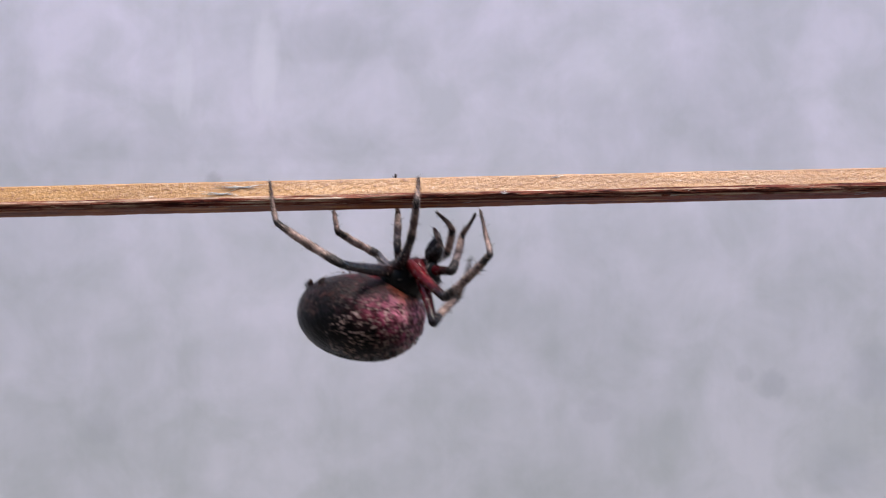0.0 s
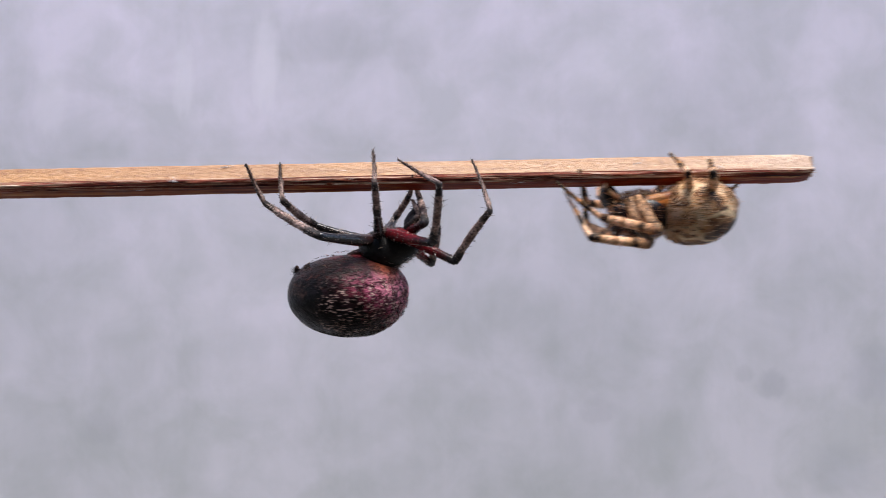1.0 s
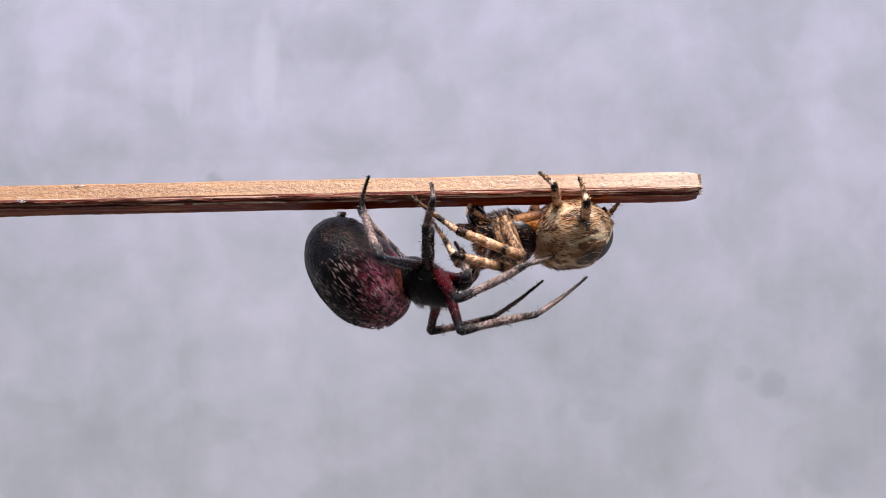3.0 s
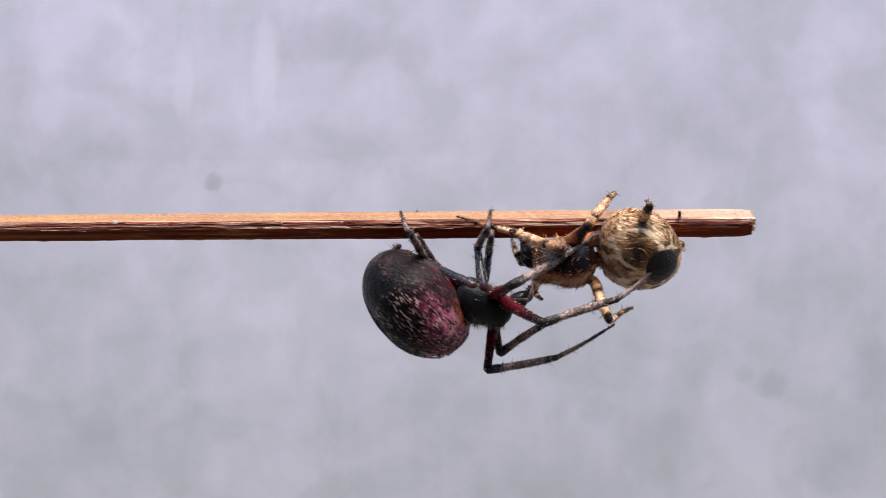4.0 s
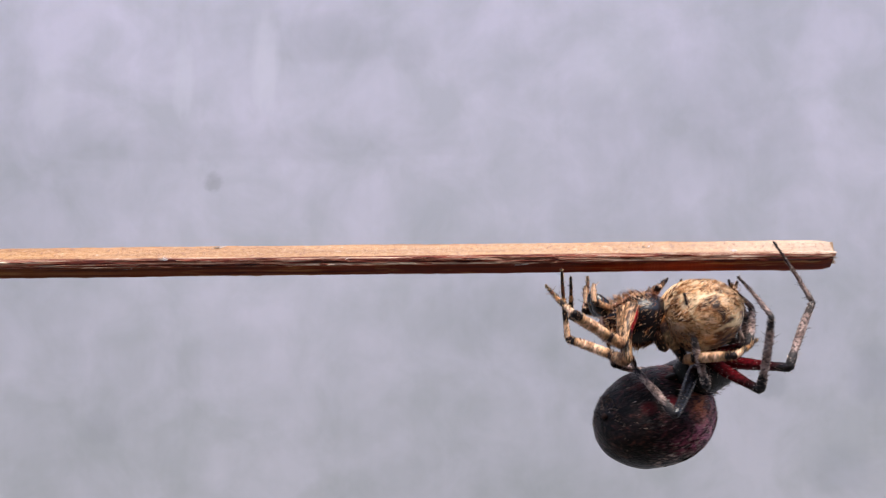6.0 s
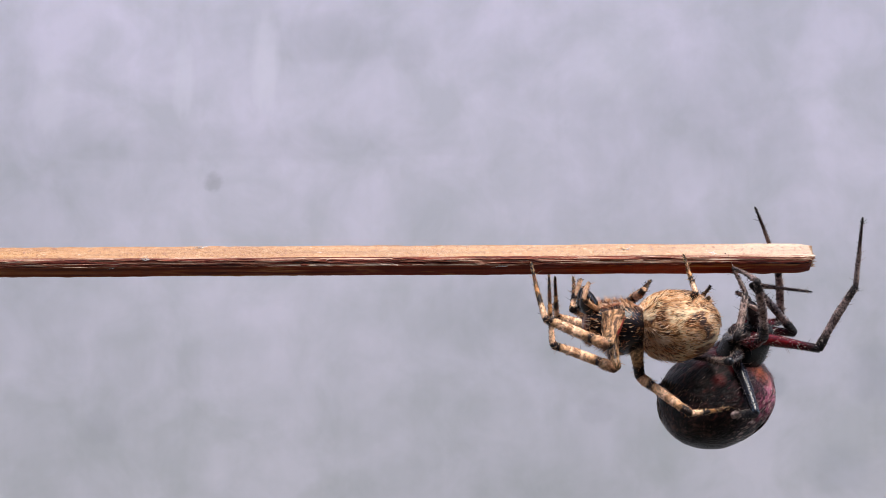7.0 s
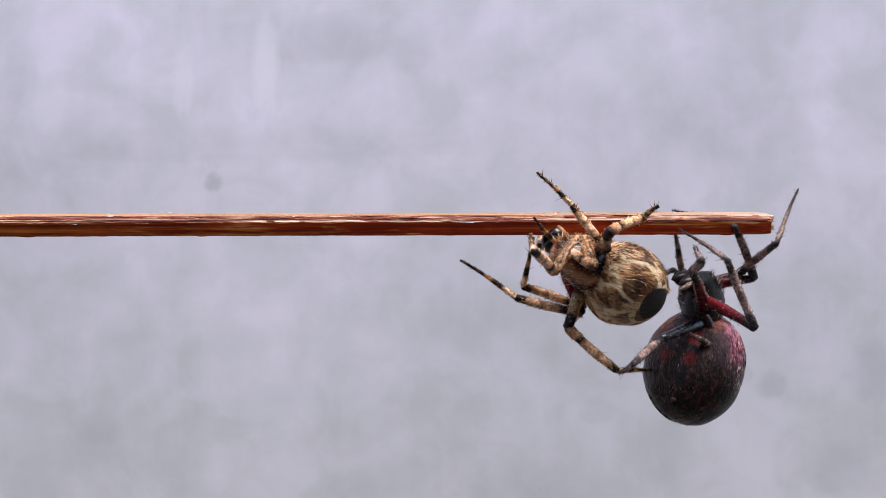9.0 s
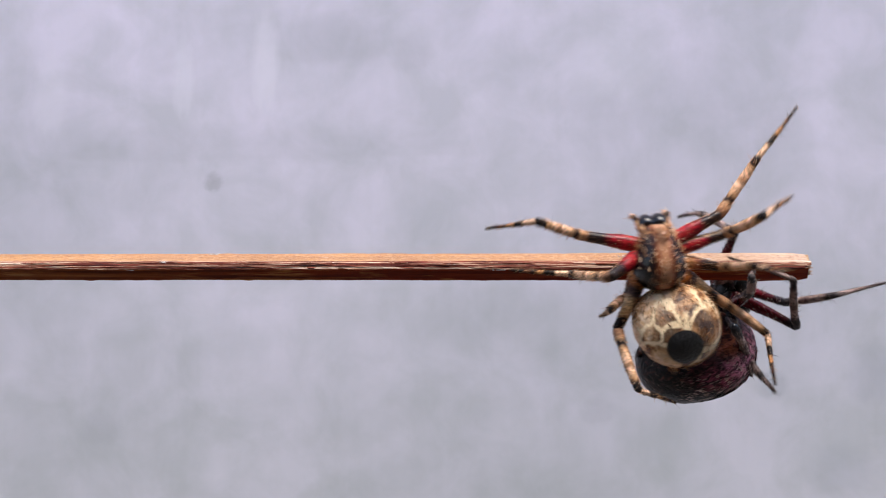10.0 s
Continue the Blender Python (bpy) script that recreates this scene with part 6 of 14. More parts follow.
    walk(dark_legs["3N"][1], [
        (0, pose(0.00525, 0, 0, 0, 16.3, 0.1)), (0.25, pose(0.00525, 0, 0, -1.1, 18.5, -3.5)), (0.5, pose(0.00525, 0, 0, -2.3, 20.7, -7.3)), (0.75, pose(0.00525, 0, 0, -1.4, 11.3, -4)), (1, pose(0.00525, 0, 0, -1.1, 1.7, -1)),
        (1.25, pose(0.00525, 0, 0, -0.9, 5.8, 1.5)), (1.5, pose(0.00525, 0, 0, -0.6, 9.9, 4.1)), (1.75, pose(0.00525, 0, 0, -1.6, 14.7, -0.7)), (2, pose(0.00525, 0, 0, -3, 19.3, -5.6)),
        (2.2, pose(0.005250, -0.000000, 0.000000, -3.9, 22.0, 6.7)), (2.4, pose(0.005250, -0.000000, 0.000000, -4.9, 14.9, 3.0)), (2.6, pose(0.005250, -0.000000, 0.000000, -5.3, 6.3, -2.3)), (2.8, pose(0.005250, 0.000000, -0.000000, -4.9, -3.2, -8.6)), (3, pose(0.005250, 0.000000, 0.000000, -3.4, -12.9, -15.4)), (3.2, pose(0.005250, 0.000000, -0.000000, -1.0, -21.4, -21.7)), (3.35, pose(0.005250, 0.000000, 0.000000, -0.3, -24.1, -23.7)), (3.5, pose(0.00525, 0, 0, -2.9, -20.2, -25.4)), (3.625, pose(0.00525, 0, 0, -4.1, -19.8, -21.9)),
        (3.75, pose(0.00525, 0, 0, -5.3, -19.4, -18.3)), (3.875, pose(0.00525, 0, 0, 8.7, -49.1, -42.1)), (4, pose(0.00525, 0, 0, 62, -64.4, -103.6)), (4.125, pose(0.00525, 0, 0, 76.2, 3.5, -126.6)),
        (4.25, pose(0.00525, 0, 0, 53.7, 70.7, -157.4)), (4.375, pose(0.00525, 0, 0, 55.9, 64.4, -155)), (4.5, pose(0.00525, 0, 0, 57.1, 58.1, -153.6)), (4.625, pose(0.00525, 0, 0, 68.3, 67.5, -141)),
        (4.75, pose(0.00525, 0, 0, 92.9, 74.8, -115.2)), (4.875, pose(0.00525, 0, 0, 133.1, 76.7, -73.8)), (5, pose(0.00525, 0, 0, 166.3, 72.1, -39.4)), (5.125, pose(0.00525, 0, 0, 90.6, 80.7, -116.5)),
        (5.25, pose(0.00525, 0, 0, 40.7, 67.4, -167.9)), (5.375, pose(0.00525, 0, 0, 24.2, 72.3, 174.6)), (5.5, pose(0.00525, 0, 0, -0.6, 74.7, 148.7)), (5.625, pose(0.00525, 0, 0, 166.9, 82.7, -43.6)),
        (5.75, pose(0.00525, 0, 0, 173.1, 60.2, -37.1)), (5.875, pose(0.00525, 0, 0, 136.6, 69, -77.2)), (6, pose(0.00525, 0, 0, 93, 64.1, -124.2)), (6.5, pose(0.00525, 0, 0, 43.4, 53.5, 179.2)),
        (7, pose(0.00525, 0, 0, 26.5, 29.5, 154.5)), (7.5, pose(0.00525, 0, 0, 22.3, 2.9, 140)), (7.75, pose(0.00525, 0, 0, 37.8, 44.8, 174.9)), (8, pose(0.00525, 0, 0, 107.5, 55, -100.8)),
        (8.25, pose(0.00525, 0, 0, -60.9, 51.4, 88.6)), (8.5, pose(0.00525, 0, 0, -62.7, -21.8, 82.8)), (8.75, pose(0.00525, 0, 0, -83.8, -42.8, 120.8)), (9, pose(0.00525, 0, 0, -122.1, -44.6, 174)),
        (9.25, pose(0.00525, 0, 0, 124.7, -71.6, -65.8)), (9.5, pose(0.00525, 0, 0, 91.4, -20.4, -24.7)), (9.65, pose(0.00525, 0, 0, 87.7, -0, -4.1)), (9.8, pose(0.00525, 0, 0, 91.4, 20.4, 16.4)),
        (9.9, pose(0.00525, 0, 0, 91.6, -21.7, 0.3)), (10, pose(0.00525, 0, 0, 114.3, -60.6, -31.8)),
    ])
    walk(dark_legs["3N"][2], [
        (0, pose(0.01029, 0.000013, -0.001471, -85.9, 51.3, -125.5)), (0.25, pose(0.010218, -0.000304, -0.001669, -91.2, 47.9, -132.5)), (0.5, pose(0.010121, -0.00062, -0.001859, -95.6, 44.1, -138.6)),
        (0.75, pose(0.010386, -0.000362, -0.001024, -87.3, 56.9, -127.8)), (1, pose(0.010497, -0.000092, -0.000159, -68.7, 67.9, -107)), (1.25, pose(0.010471, 0.000139, -0.000534, -81.9, 65.5, -121.4)),
        (1.5, pose(0.010408, 0.000369, -0.000906, -92.2, 62, -132.8)), (1.75, pose(0.010328, -0.000059, -0.00133, -138, 64.6, 176.6)), (2, pose(0.01018, -0.000486, -0.001737, -169.2, 52, 140.4)),
        (2.2, pose(0.010084, 0.000569, -0.001968, -161.9, 46.0, 161.2)), (2.4, pose(0.010316, 0.000267, -0.001351, -162.5, 49.9, 159.5)), (2.6, pose(0.010464, -0.000207, -0.000579, -164.9, 55.5, 154.3)), (2.8, pose(0.010433, -0.000781, 0.000293, -170.7, 62.3, 144.9)), (3, pose(0.010185, -0.001355, 0.001173, 177.4, 68.8, 129.3)), (3.2, pose(0.009793, -0.001808, 0.001912, 158.7, 73.2, 107.8)), (3.35, pose(0.009640, -0.001924, 0.002141, 152.8, 74.3, 101.8)), (3.5, pose(0.009701, -0.002112, 0.001815, 172.1, 72.8, 119.7)),
        (3.625, pose(0.009833, -0.001838, 0.001782, -175.5, 73, 132.7)), (3.75, pose(0.00995, -0.001558, 0.001744, -163.5, 72.3, 145.2)), (3.875, pose(0.007801, -0.002307, 0.003967, 66, 69.7, 12.4)),
        (4, pose(0.004714, -0.002208, 0.004733, 52.7, 36, -3.6)), (4.125, pose(0.002122, -0.004204, -0.000323, 49.4, 49, -8.5)), (4.25, pose(0.003646, -0.000669, -0.004954, 42.5, 61.7, -16.8)),
        (4.375, pose(0.003194, -0.000957, -0.004735, -26.1, 77.7, -88.3)), (4.5, pose(0.002768, -0.001234, -0.004458, -86, 59.6, -151.2)), (4.625, pose(0.003687, -0.001265, -0.00485, 22.2, 48.3, -32.1)),
        (4.75, pose(0.004663, -0.001249, -0.005065, 32.6, -8.4, -5.6)), (4.875, pose(0.005586, -0.001156, -0.00511, 32.9, -21.9, -6.5)), (5, pose(0.006498, -0.001026, -0.004995, 33.4, -35.5, -7.7)),
        (5.125, pose(0.004869, -0.000762, -0.00518, 36.8, -13.3, -15.7)), (5.25, pose(0.003279, -0.000421, -0.004848, 37.1, 9.1, -22.3)), (5.375, pose(0.003658, 0.000151, -0.005, 35.2, 9.2, -34.1)),
        (5.5, pose(0.004065, 0.000721, -0.005063, 33.3, 9.1, -45.8)), (5.625, pose(0.005734, -0.000461, -0.005207, 26.3, 46, -60.1)), (5.75, pose(0.007329, -0.001573, -0.004557, -30.9, 74.1, -123)),
        (5.875, pose(0.005667, -0.001833, -0.004902, -30.9, 68.2, -123)), (6, pose(0.003961, -0.001896, -0.004723, -31, 62.3, -123)), (6.5, pose(0.002127, 0.000042, -0.00422, 44.5, 48.9, -37.1)),
        (7, pose(0.001129, 0.001968, -0.002589, 59.1, 8.8, -9.1)), (7.5, pose(0.001232, 0.003369, -0.000265, 54.2, -32.9, 12.5)), (7.75, pose(0.00154, 0.000334, -0.0037, 69.9, -10.8, -27.2)),
        (8, pose(0.004688, -0.002956, -0.004302, 68.4, 15.5, -61.1)), (8.25, pose(0.00533, 0.003276, -0.004101, 59.8, 36, -80.4)), (8.5, pose(0.005859, 0.004837, 0.001947, 38, 51.5, -111.1)),
        (8.75, pose(0.003281, 0.00331, 0.003568, 17.1, -7.1, -157.3)), (9, pose(0.001532, 0.000388, 0.003686, 58.7, -59.8, 139.3)), (9.25, pose(0.005929, -0.001509, 0.004982, 95.5, -77.8, 100.5)),
        (9.5, pose(0.00972, -0.002059, 0.001829, -176.9, -71.6, 10.9)), (9.65, pose(0.010486, -0.000379, 0.000001, 46.8, -40.9, 152.7)), (9.8, pose(0.009971, 0.001393, -0.001827, 44.5, 22.3, 164.9)),
        (9.9, pose(0.010129, 0.000025, 0.001939, 41.5, -36.6, -174.8)), (10, pose(0.00744, -0.001358, 0.004574, -58, -70, -65.4)),
    ])
    walk(dark_legs["3F"][0], [
        (0, pose(-0.0005, -0.001937, -0.000875, -0, 20.7, 84.2)), (0.25, pose(-0.0005, -0.001937, -0.000875, 2.4, 17.5, 91.5)), (0.5, pose(-0.0005, -0.001937, -0.000875, 4.2, 14, 98.4)),
        (0.75, pose(-0.0005, -0.001937, -0.000875, -41.1, 65.6, 37.5)), (1, pose(-0.0005, -0.001937, -0.000875, -125.8, 30.9, -61.2)), (1.25, pose(-0.0005, -0.001937, -0.000875, -136.9, 34.4, -81.5)),
        (1.5, pose(-0.0005, -0.001937, -0.000875, -148.9, 34.4, -102.6)), (1.75, pose(-0.0005, -0.001937, -0.000875, -151, 34.9, -106.3)), (2, pose(-0.0005, -0.001937, -0.000875, -153.2, 35.3, -110.1)),
        (2.2, pose(-0.000500, -0.001937, -0.000875, -140.5, 33.5, -90.3)), (2.4, pose(-0.000500, -0.001937, -0.000875, -140.0, 36.8, -92.6)), (2.6, pose(-0.000500, -0.001937, -0.000875, -142.1, 42.0, -98.1)), (2.8, pose(-0.000500, -0.001937, -0.000875, -146.9, 48.1, -106.1)), (3, pose(-0.000500, -0.001937, -0.000875, 87.2, 42.6, 108.9)), (3.2, pose(-0.000500, -0.001937, -0.000875, 93.4, 49.2, 117.0)), (3.35, pose(-0.000500, -0.001937, -0.000875, 95.1, 52.1, 119.2)), (3.5, pose(-0.0005, -0.001937, -0.000875, 94, 47.5, 117.5)),
        (3.625, pose(-0.0005, -0.001937, -0.000875, 87.4, 46, 108.5)), (3.75, pose(-0.0005, -0.001937, -0.000875, 81.5, 43.8, 100.1)), (3.875, pose(-0.0005, -0.001937, -0.000875, 116.3, 76.9, 138.3)),
        (4, pose(-0.0005, -0.001937, -0.000875, -132.3, 60.6, -107.1)), (4.125, pose(-0.0005, -0.001937, -0.000875, -134.3, 59, -109.4)), (4.25, pose(-0.0005, -0.001937, -0.000875, -136, 57.2, -111.5)),
        (4.375, pose(-0.0005, -0.001937, -0.000875, 178.8, 61.6, -163.1)), (4.5, pose(-0.0005, -0.001937, -0.000875, 146.1, 47.9, 157.7)), (4.625, pose(-0.0005, -0.001937, -0.000875, 140.7, 45.8, 150.3)),
        (4.75, pose(-0.0005, -0.001937, -0.000875, 135.9, 43.2, 143.4)), (4.875, pose(-0.0005, -0.001937, -0.000875, 139.7, 38, 149.3)), (5, pose(-0.0005, -0.001937, -0.000875, 142.6, 32.6, 154.3)),
        (5.125, pose(-0.0005, -0.001937, -0.000875, 167.8, 28.8, -158.4)), (5.25, pose(-0.0005, -0.001937, -0.000875, -178.2, 11.1, -119.3)), (5.375, pose(-0.0005, -0.001937, -0.000875, -177.6, 14.2, -116.6)),
        (5.5, pose(-0.0005, -0.001937, -0.000875, -176.8, 17.3, -113.8)), (5.625, pose(-0.0005, -0.001937, -0.000875, -167.3, 25.7, -88.2)), (5.75, pose(-0.0005, -0.001937, -0.000875, -154.2, 29.1, -60.1)),
        (5.875, pose(-0.0005, -0.001937, -0.000875, -122.1, 38.2, -5.5)), (6, pose(-0.0005, -0.001937, -0.000875, -95.4, 22.2, 44.7)), (6.5, pose(-0.0005, -0.001937, -0.000875, -89.9, 23, 59)),
        (7, pose(-0.0005, -0.001937, -0.000875, -84.3, 22.6, 73.3)), (7.5, pose(-0.0005, -0.001937, -0.000875, -79.1, 20.9, 87.3)), (7.75, pose(-0.0005, -0.001937, -0.000875, -91.4, -1.7, 22.4)),
        (8, pose(-0.0005, -0.001937, -0.000875, -75.7, -22.3, -43.8)), (8.25, pose(-0.0005, -0.001937, -0.000875, -62.4, -25.8, -75.6)), (8.5, pose(-0.0005, -0.001937, -0.000875, -49.1, -22.4, -107.4)),
        (8.75, pose(-0.0005, -0.001937, -0.000875, -52.7, -31.3, -99.5)), (9, pose(-0.0005, -0.001937, -0.000875, -58.2, -39.5, -90)), (9.25, pose(-0.0005, -0.001937, -0.000875, -50, -23.8, -105.5)),
        (9.5, pose(-0.0005, -0.001937, -0.000875, -46.7, -6.9, -117.5)), (9.65, pose(-0.0005, -0.001937, -0.000875, -44.7, -23.3, -125.4)), (9.8, pose(-0.0005, -0.001937, -0.000875, -39.4, -39.2, -135.5)),
        (9.9, pose(-0.0005, -0.001937, -0.000875, -32, -42.5, -146.7)), (10, pose(-0.0005, -0.001937, -0.000875, -23.6, -44.6, -158.9)),
    ])
    walk(dark_legs["3F"][1], [
        (0, pose(0.00525, 0, 0, -119.3, 67.2, -137.5)), (0.25, pose(0.00525, 0, 0, 7.7, 75.4, -8.2)), (0.5, pose(0.00525, 0, 0, 29.5, 43.1, 16.1)), (0.75, pose(0.00525, 0, 0, 29.2, -32, 14.2)),
        (1, pose(0.00525, 0, 0, -156.3, -72.8, -161.1)), (1.25, pose(0.00525, 0, 0, -105.1, -64.4, 144.5)), (1.5, pose(0.00525, 0, 0, -87.8, -47.1, 123.8)), (1.75, pose(0.00525, 0, 0, -88.7, -43.8, 125.2)),
        (2, pose(0.00525, 0, 0, -89.5, -40.5, 126.3)), (2.2, pose(0.005250, 0.000000, 0.000000, -77.3, -41.4, 133.2)), (2.4, pose(0.005250, 0.000000, 0.000000, -72.7, -37.9, 127.5)), (2.6, pose(0.005250, -0.000000, 0.000000, -69.0, -34.5, 119.6)), (2.8, pose(0.005250, 0.000000, 0.000000, -65.0, -31.4, 110.3)), (3, pose(0.005250, 0.000000, 0.000000, -114.6, 30.6, -99.7)), (3.2, pose(0.005250, 0.000000, 0.000000, -102.6, 33.5, -89.9)), (3.35, pose(0.005250, 0.000000, 0.000000, -99.4, 35.4, -86.0)), (3.5, pose(0.00525, 0, 0, -99.8, 37.9, -90.7)),
        (3.625, pose(0.00525, 0, 0, -105.3, 33.2, -100.1)), (3.75, pose(0.00525, 0, 0, -109.6, 27.9, -108.5)), (3.875, pose(0.00525, 0, 0, -148.3, 19.4, 169.2)), (4, pose(0.00525, 0, 0, -150, -17, 102.9)),
        (4.125, pose(0.00525, 0, 0, -147.5, -18.4, 94.8)), (4.25, pose(0.00525, 0, 0, -144.8, -19.5, 86.6)), (4.375, pose(0.00525, 0, 0, -102.6, -49, 19.5)), (4.5, pose(0.00525, 0, 0, -54.8, -24.1, -52.6)),
        (4.625, pose(0.00525, 0, 0, -53.7, -20, -55.5)), (4.75, pose(0.00525, 0, 0, -52.9, -15.9, -58.2)), (4.875, pose(0.00525, 0, 0, -61.5, -25.8, -34.4)), (5, pose(0.00525, 0, 0, -74.5, -31.2, -7.5)),
        (5.125, pose(0.00525, 0, 0, -105.1, -69.9, 29.5)), (5.25, pose(0.00525, 0, 0, 150.7, -56.8, 139.5)), (5.375, pose(0.00525, 0, 0, 136, -54.5, 157.2)), (5.5, pose(0.00525, 0, 0, 124.2, -49.9, 172.2)),
        (5.625, pose(0.00525, 0, 0, 115.6, -67.1, -177.9)), (5.75, pose(0.00525, 0, 0, 70.4, -81.2, -131.5)), (5.875, pose(0.00525, 0, 0, -156.5, -19.7, 91.2)), (6, pose(0.00525, 0, 0, -160.9, 56.7, 80.3)),
        (6.5, pose(0.00525, 0, 0, -143.7, 68.1, 99.6)), (7, pose(0.00525, 0, 0, -104.2, 74.2, 141.2)), (7.5, pose(0.00525, 0, 0, -61.5, 69.4, -174.1)), (7.75, pose(0.00525, 0, 0, -143.1, 23.8, 90.7)),
        (8, pose(0.00525, 0, 0, -138.1, -40.9, 63)), (8.25, pose(0.00525, 0, 0, -164.3, -37.4, 103.5)), (8.5, pose(0.00525, 0, 0, 179.3, -22.5, 135.5)), (8.75, pose(0.00525, 0, 0, -177, -37.5, 128.2)),
        (9, pose(0.00525, 0, 0, -169.2, -51.9, 117.2)), (9.25, pose(0.00525, 0, 0, -173.9, -30.1, 124.1)), (9.5, pose(0.00525, 0, 0, -175.3, -8.1, 128.4)), (9.65, pose(0.00525, 0, 0, 179, -21, 150.7)),
        (9.8, pose(0.00525, 0, 0, 167.6, -30.6, 176.5)), (9.9, pose(0.00525, 0, 0, 163.2, -28.7, -174.8)), (10, pose(0.00525, 0, 0, 159.3, -26.1, -166.4)),
    ])
    walk(dark_legs["3F"][2], [
        (0, pose(0.003747, -0.001376, -0.004838, -4, 34.1, -13)), (0.25, pose(0.006564, -0.000189, -0.005079, -39.9, 70.6, -55.5)), (0.5, pose(0.008932, 0.001061, -0.003588, -136.5, 55.1, -158.1)),
        (0.75, pose(0.009566, 0.001091, 0.002782, -143.5, -8.3, -173.2)), (1, pose(0.003781, -0.000502, 0.005015, -123.6, -70.6, 160.3)), (1.25, pose(0.003403, 0.001317, 0.004735, -100, -59.5, 134.4)),
        (1.5, pose(0.003261, 0.002967, 0.003847, -90.3, -46, 122.4)), (1.75, pose(0.003069, 0.003096, 0.003636, -84.8, -41.7, 114.4)), (2, pose(0.002886, 0.003214, 0.003412, -80.4, -37, 107.4)),
        (2.2, pose(0.002553, 0.002871, 0.003471, -73.4, -34.9, 121.3)), (2.4, pose(0.002728, 0.003286, 0.003226, -73.9, -30.5, 121.8)), (2.6, pose(0.003113, 0.003763, 0.002973, -74.7, -26.4, 119.0)), (2.8, pose(0.003696, 0.004201, 0.002738, -75.8, -22.8, 114.2)), (3, pose(0.004490, -0.004454, -0.002674, -43.4, -4.4, 32.7)), (3.2, pose(0.005256, -0.004378, -0.002898, -50.4, -7.2, 44.3)), (3.35, pose(0.005549, -0.004270, -0.003039, -53.9, -7.0, 50.5)), (3.5, pose(0.005202, -0.004145, -0.003222, -57, -5.7, 50)),
        (3.625, pose(0.004479, -0.004324, -0.002876, -56.4, -1, 40)), (3.75, pose(0.003776, -0.004398, -0.00246, -56.7, 3.7, 30)), (3.875, pose(0.000386, 0.000932, -0.001741, -58.8, 7.7, 9)),
        (4, pose(0.004129, 0.004895, 0.001531, -62.2, 10.7, -12.3)), (4.125, pose(0.004832, 0.004963, 0.001659, -62, 6.8, -10.5)), (4.25, pose(0.005543, 0.004939, 0.001756, -61.8, 2.9, -8.8)),
        (4.375, pose(0.0085, 0.001149, 0.00396, -63.3, -11.9, 10.3)), (4.5, pose(0.00816, -0.003807, 0.002145, -70.2, -25.3, 31.5)), (4.625, pose(0.008047, -0.004063, 0.001798, -62.7, -31.3, 15.7)),
        (4.75, pose(0.007914, -0.004289, 0.001439, -53, -35.2, -1.8)), (4.875, pose(0.009151, -0.002672, 0.002281, -42, -45.1, -18.9)), (5, pose(0.009701, -0.000584, 0.002722, -24.9, -51.6, -41.6)),
        (5.125, pose(0.00682, 0.000889, 0.00493, -3.1, -81.9, -64.4)), (5.25, pose(0.003065, 0.001868, 0.004393, 139.9, -65.7, 151.5)), (5.375, pose(0.002436, 0.001183, 0.004271, 141.3, -57, 149.9)),
        (5.5, pose(0.001897, 0.000459, 0.004014, 142.1, -48.2, 148.9)), (5.625, pose(0.003209, -0.000074, 0.004836, 140.2, -59.6, 151.3)), (5.75, pose(0.004719, -0.000601, 0.005188, 135.7, -70.9, 156.2)),
        (5.875, pose(0.00515, 0.004943, 0.001766, -137.2, -65.1, 64.9)), (6, pose(0.005735, 0.002842, -0.004388, -117.8, -37.1, 40.7)), (6.5, pose(0.004924, 0.00193, -0.004871, -124.3, 0.2, 60.1)),
        (7, pose(0.004133, 0.000899, -0.005051, -117.6, 37.5, 79.5)), (7.5, pose(0.003412, -0.000189, -0.004914, -73.5, 65.5, 132.8)), (7.75, pose(0.005195, 0.004804, -0.002118, -141.9, 40.3, 53.3)),
        (8, pose(0.007049, 0.003536, 0.003439, -150.1, -4.3, 29.1)), (8.25, pose(0.004279, 0.004058, 0.003186, -163.7, -24.5, 79.4)), (8.5, pose(0.001792, 0.003401, 0.002008, 169.8, -25.6, 137.6)),
        (8.75, pose(0.002677, 0.003272, 0.003199, 172.1, -39.4, 133.3)), (9, pose(0.003771, 0.00288, 0.004133, 176.8, -53, 126.9)), (9.25, pose(0.002703, 0.003758, 0.002636, 174.8, -31.7, 129.8)),
        (9.5, pose(0.002018, 0.00407, 0.000743, 174.1, -10.3, 131.6)), (9.65, pose(0.000978, 0.0024, 0.001886, 169.4, -19, 150.2)), (9.8, pose(0.000741, 0.000278, 0.002674, 161.6, -25.6, 170.5)),
        (9.9, pose(0.000662, -0.00042, 0.002518, 156.9, -20.7, -177.6)), (10, pose(0.00067, -0.001111, 0.002314, 153.5, -15.1, -166.5)),
    ])
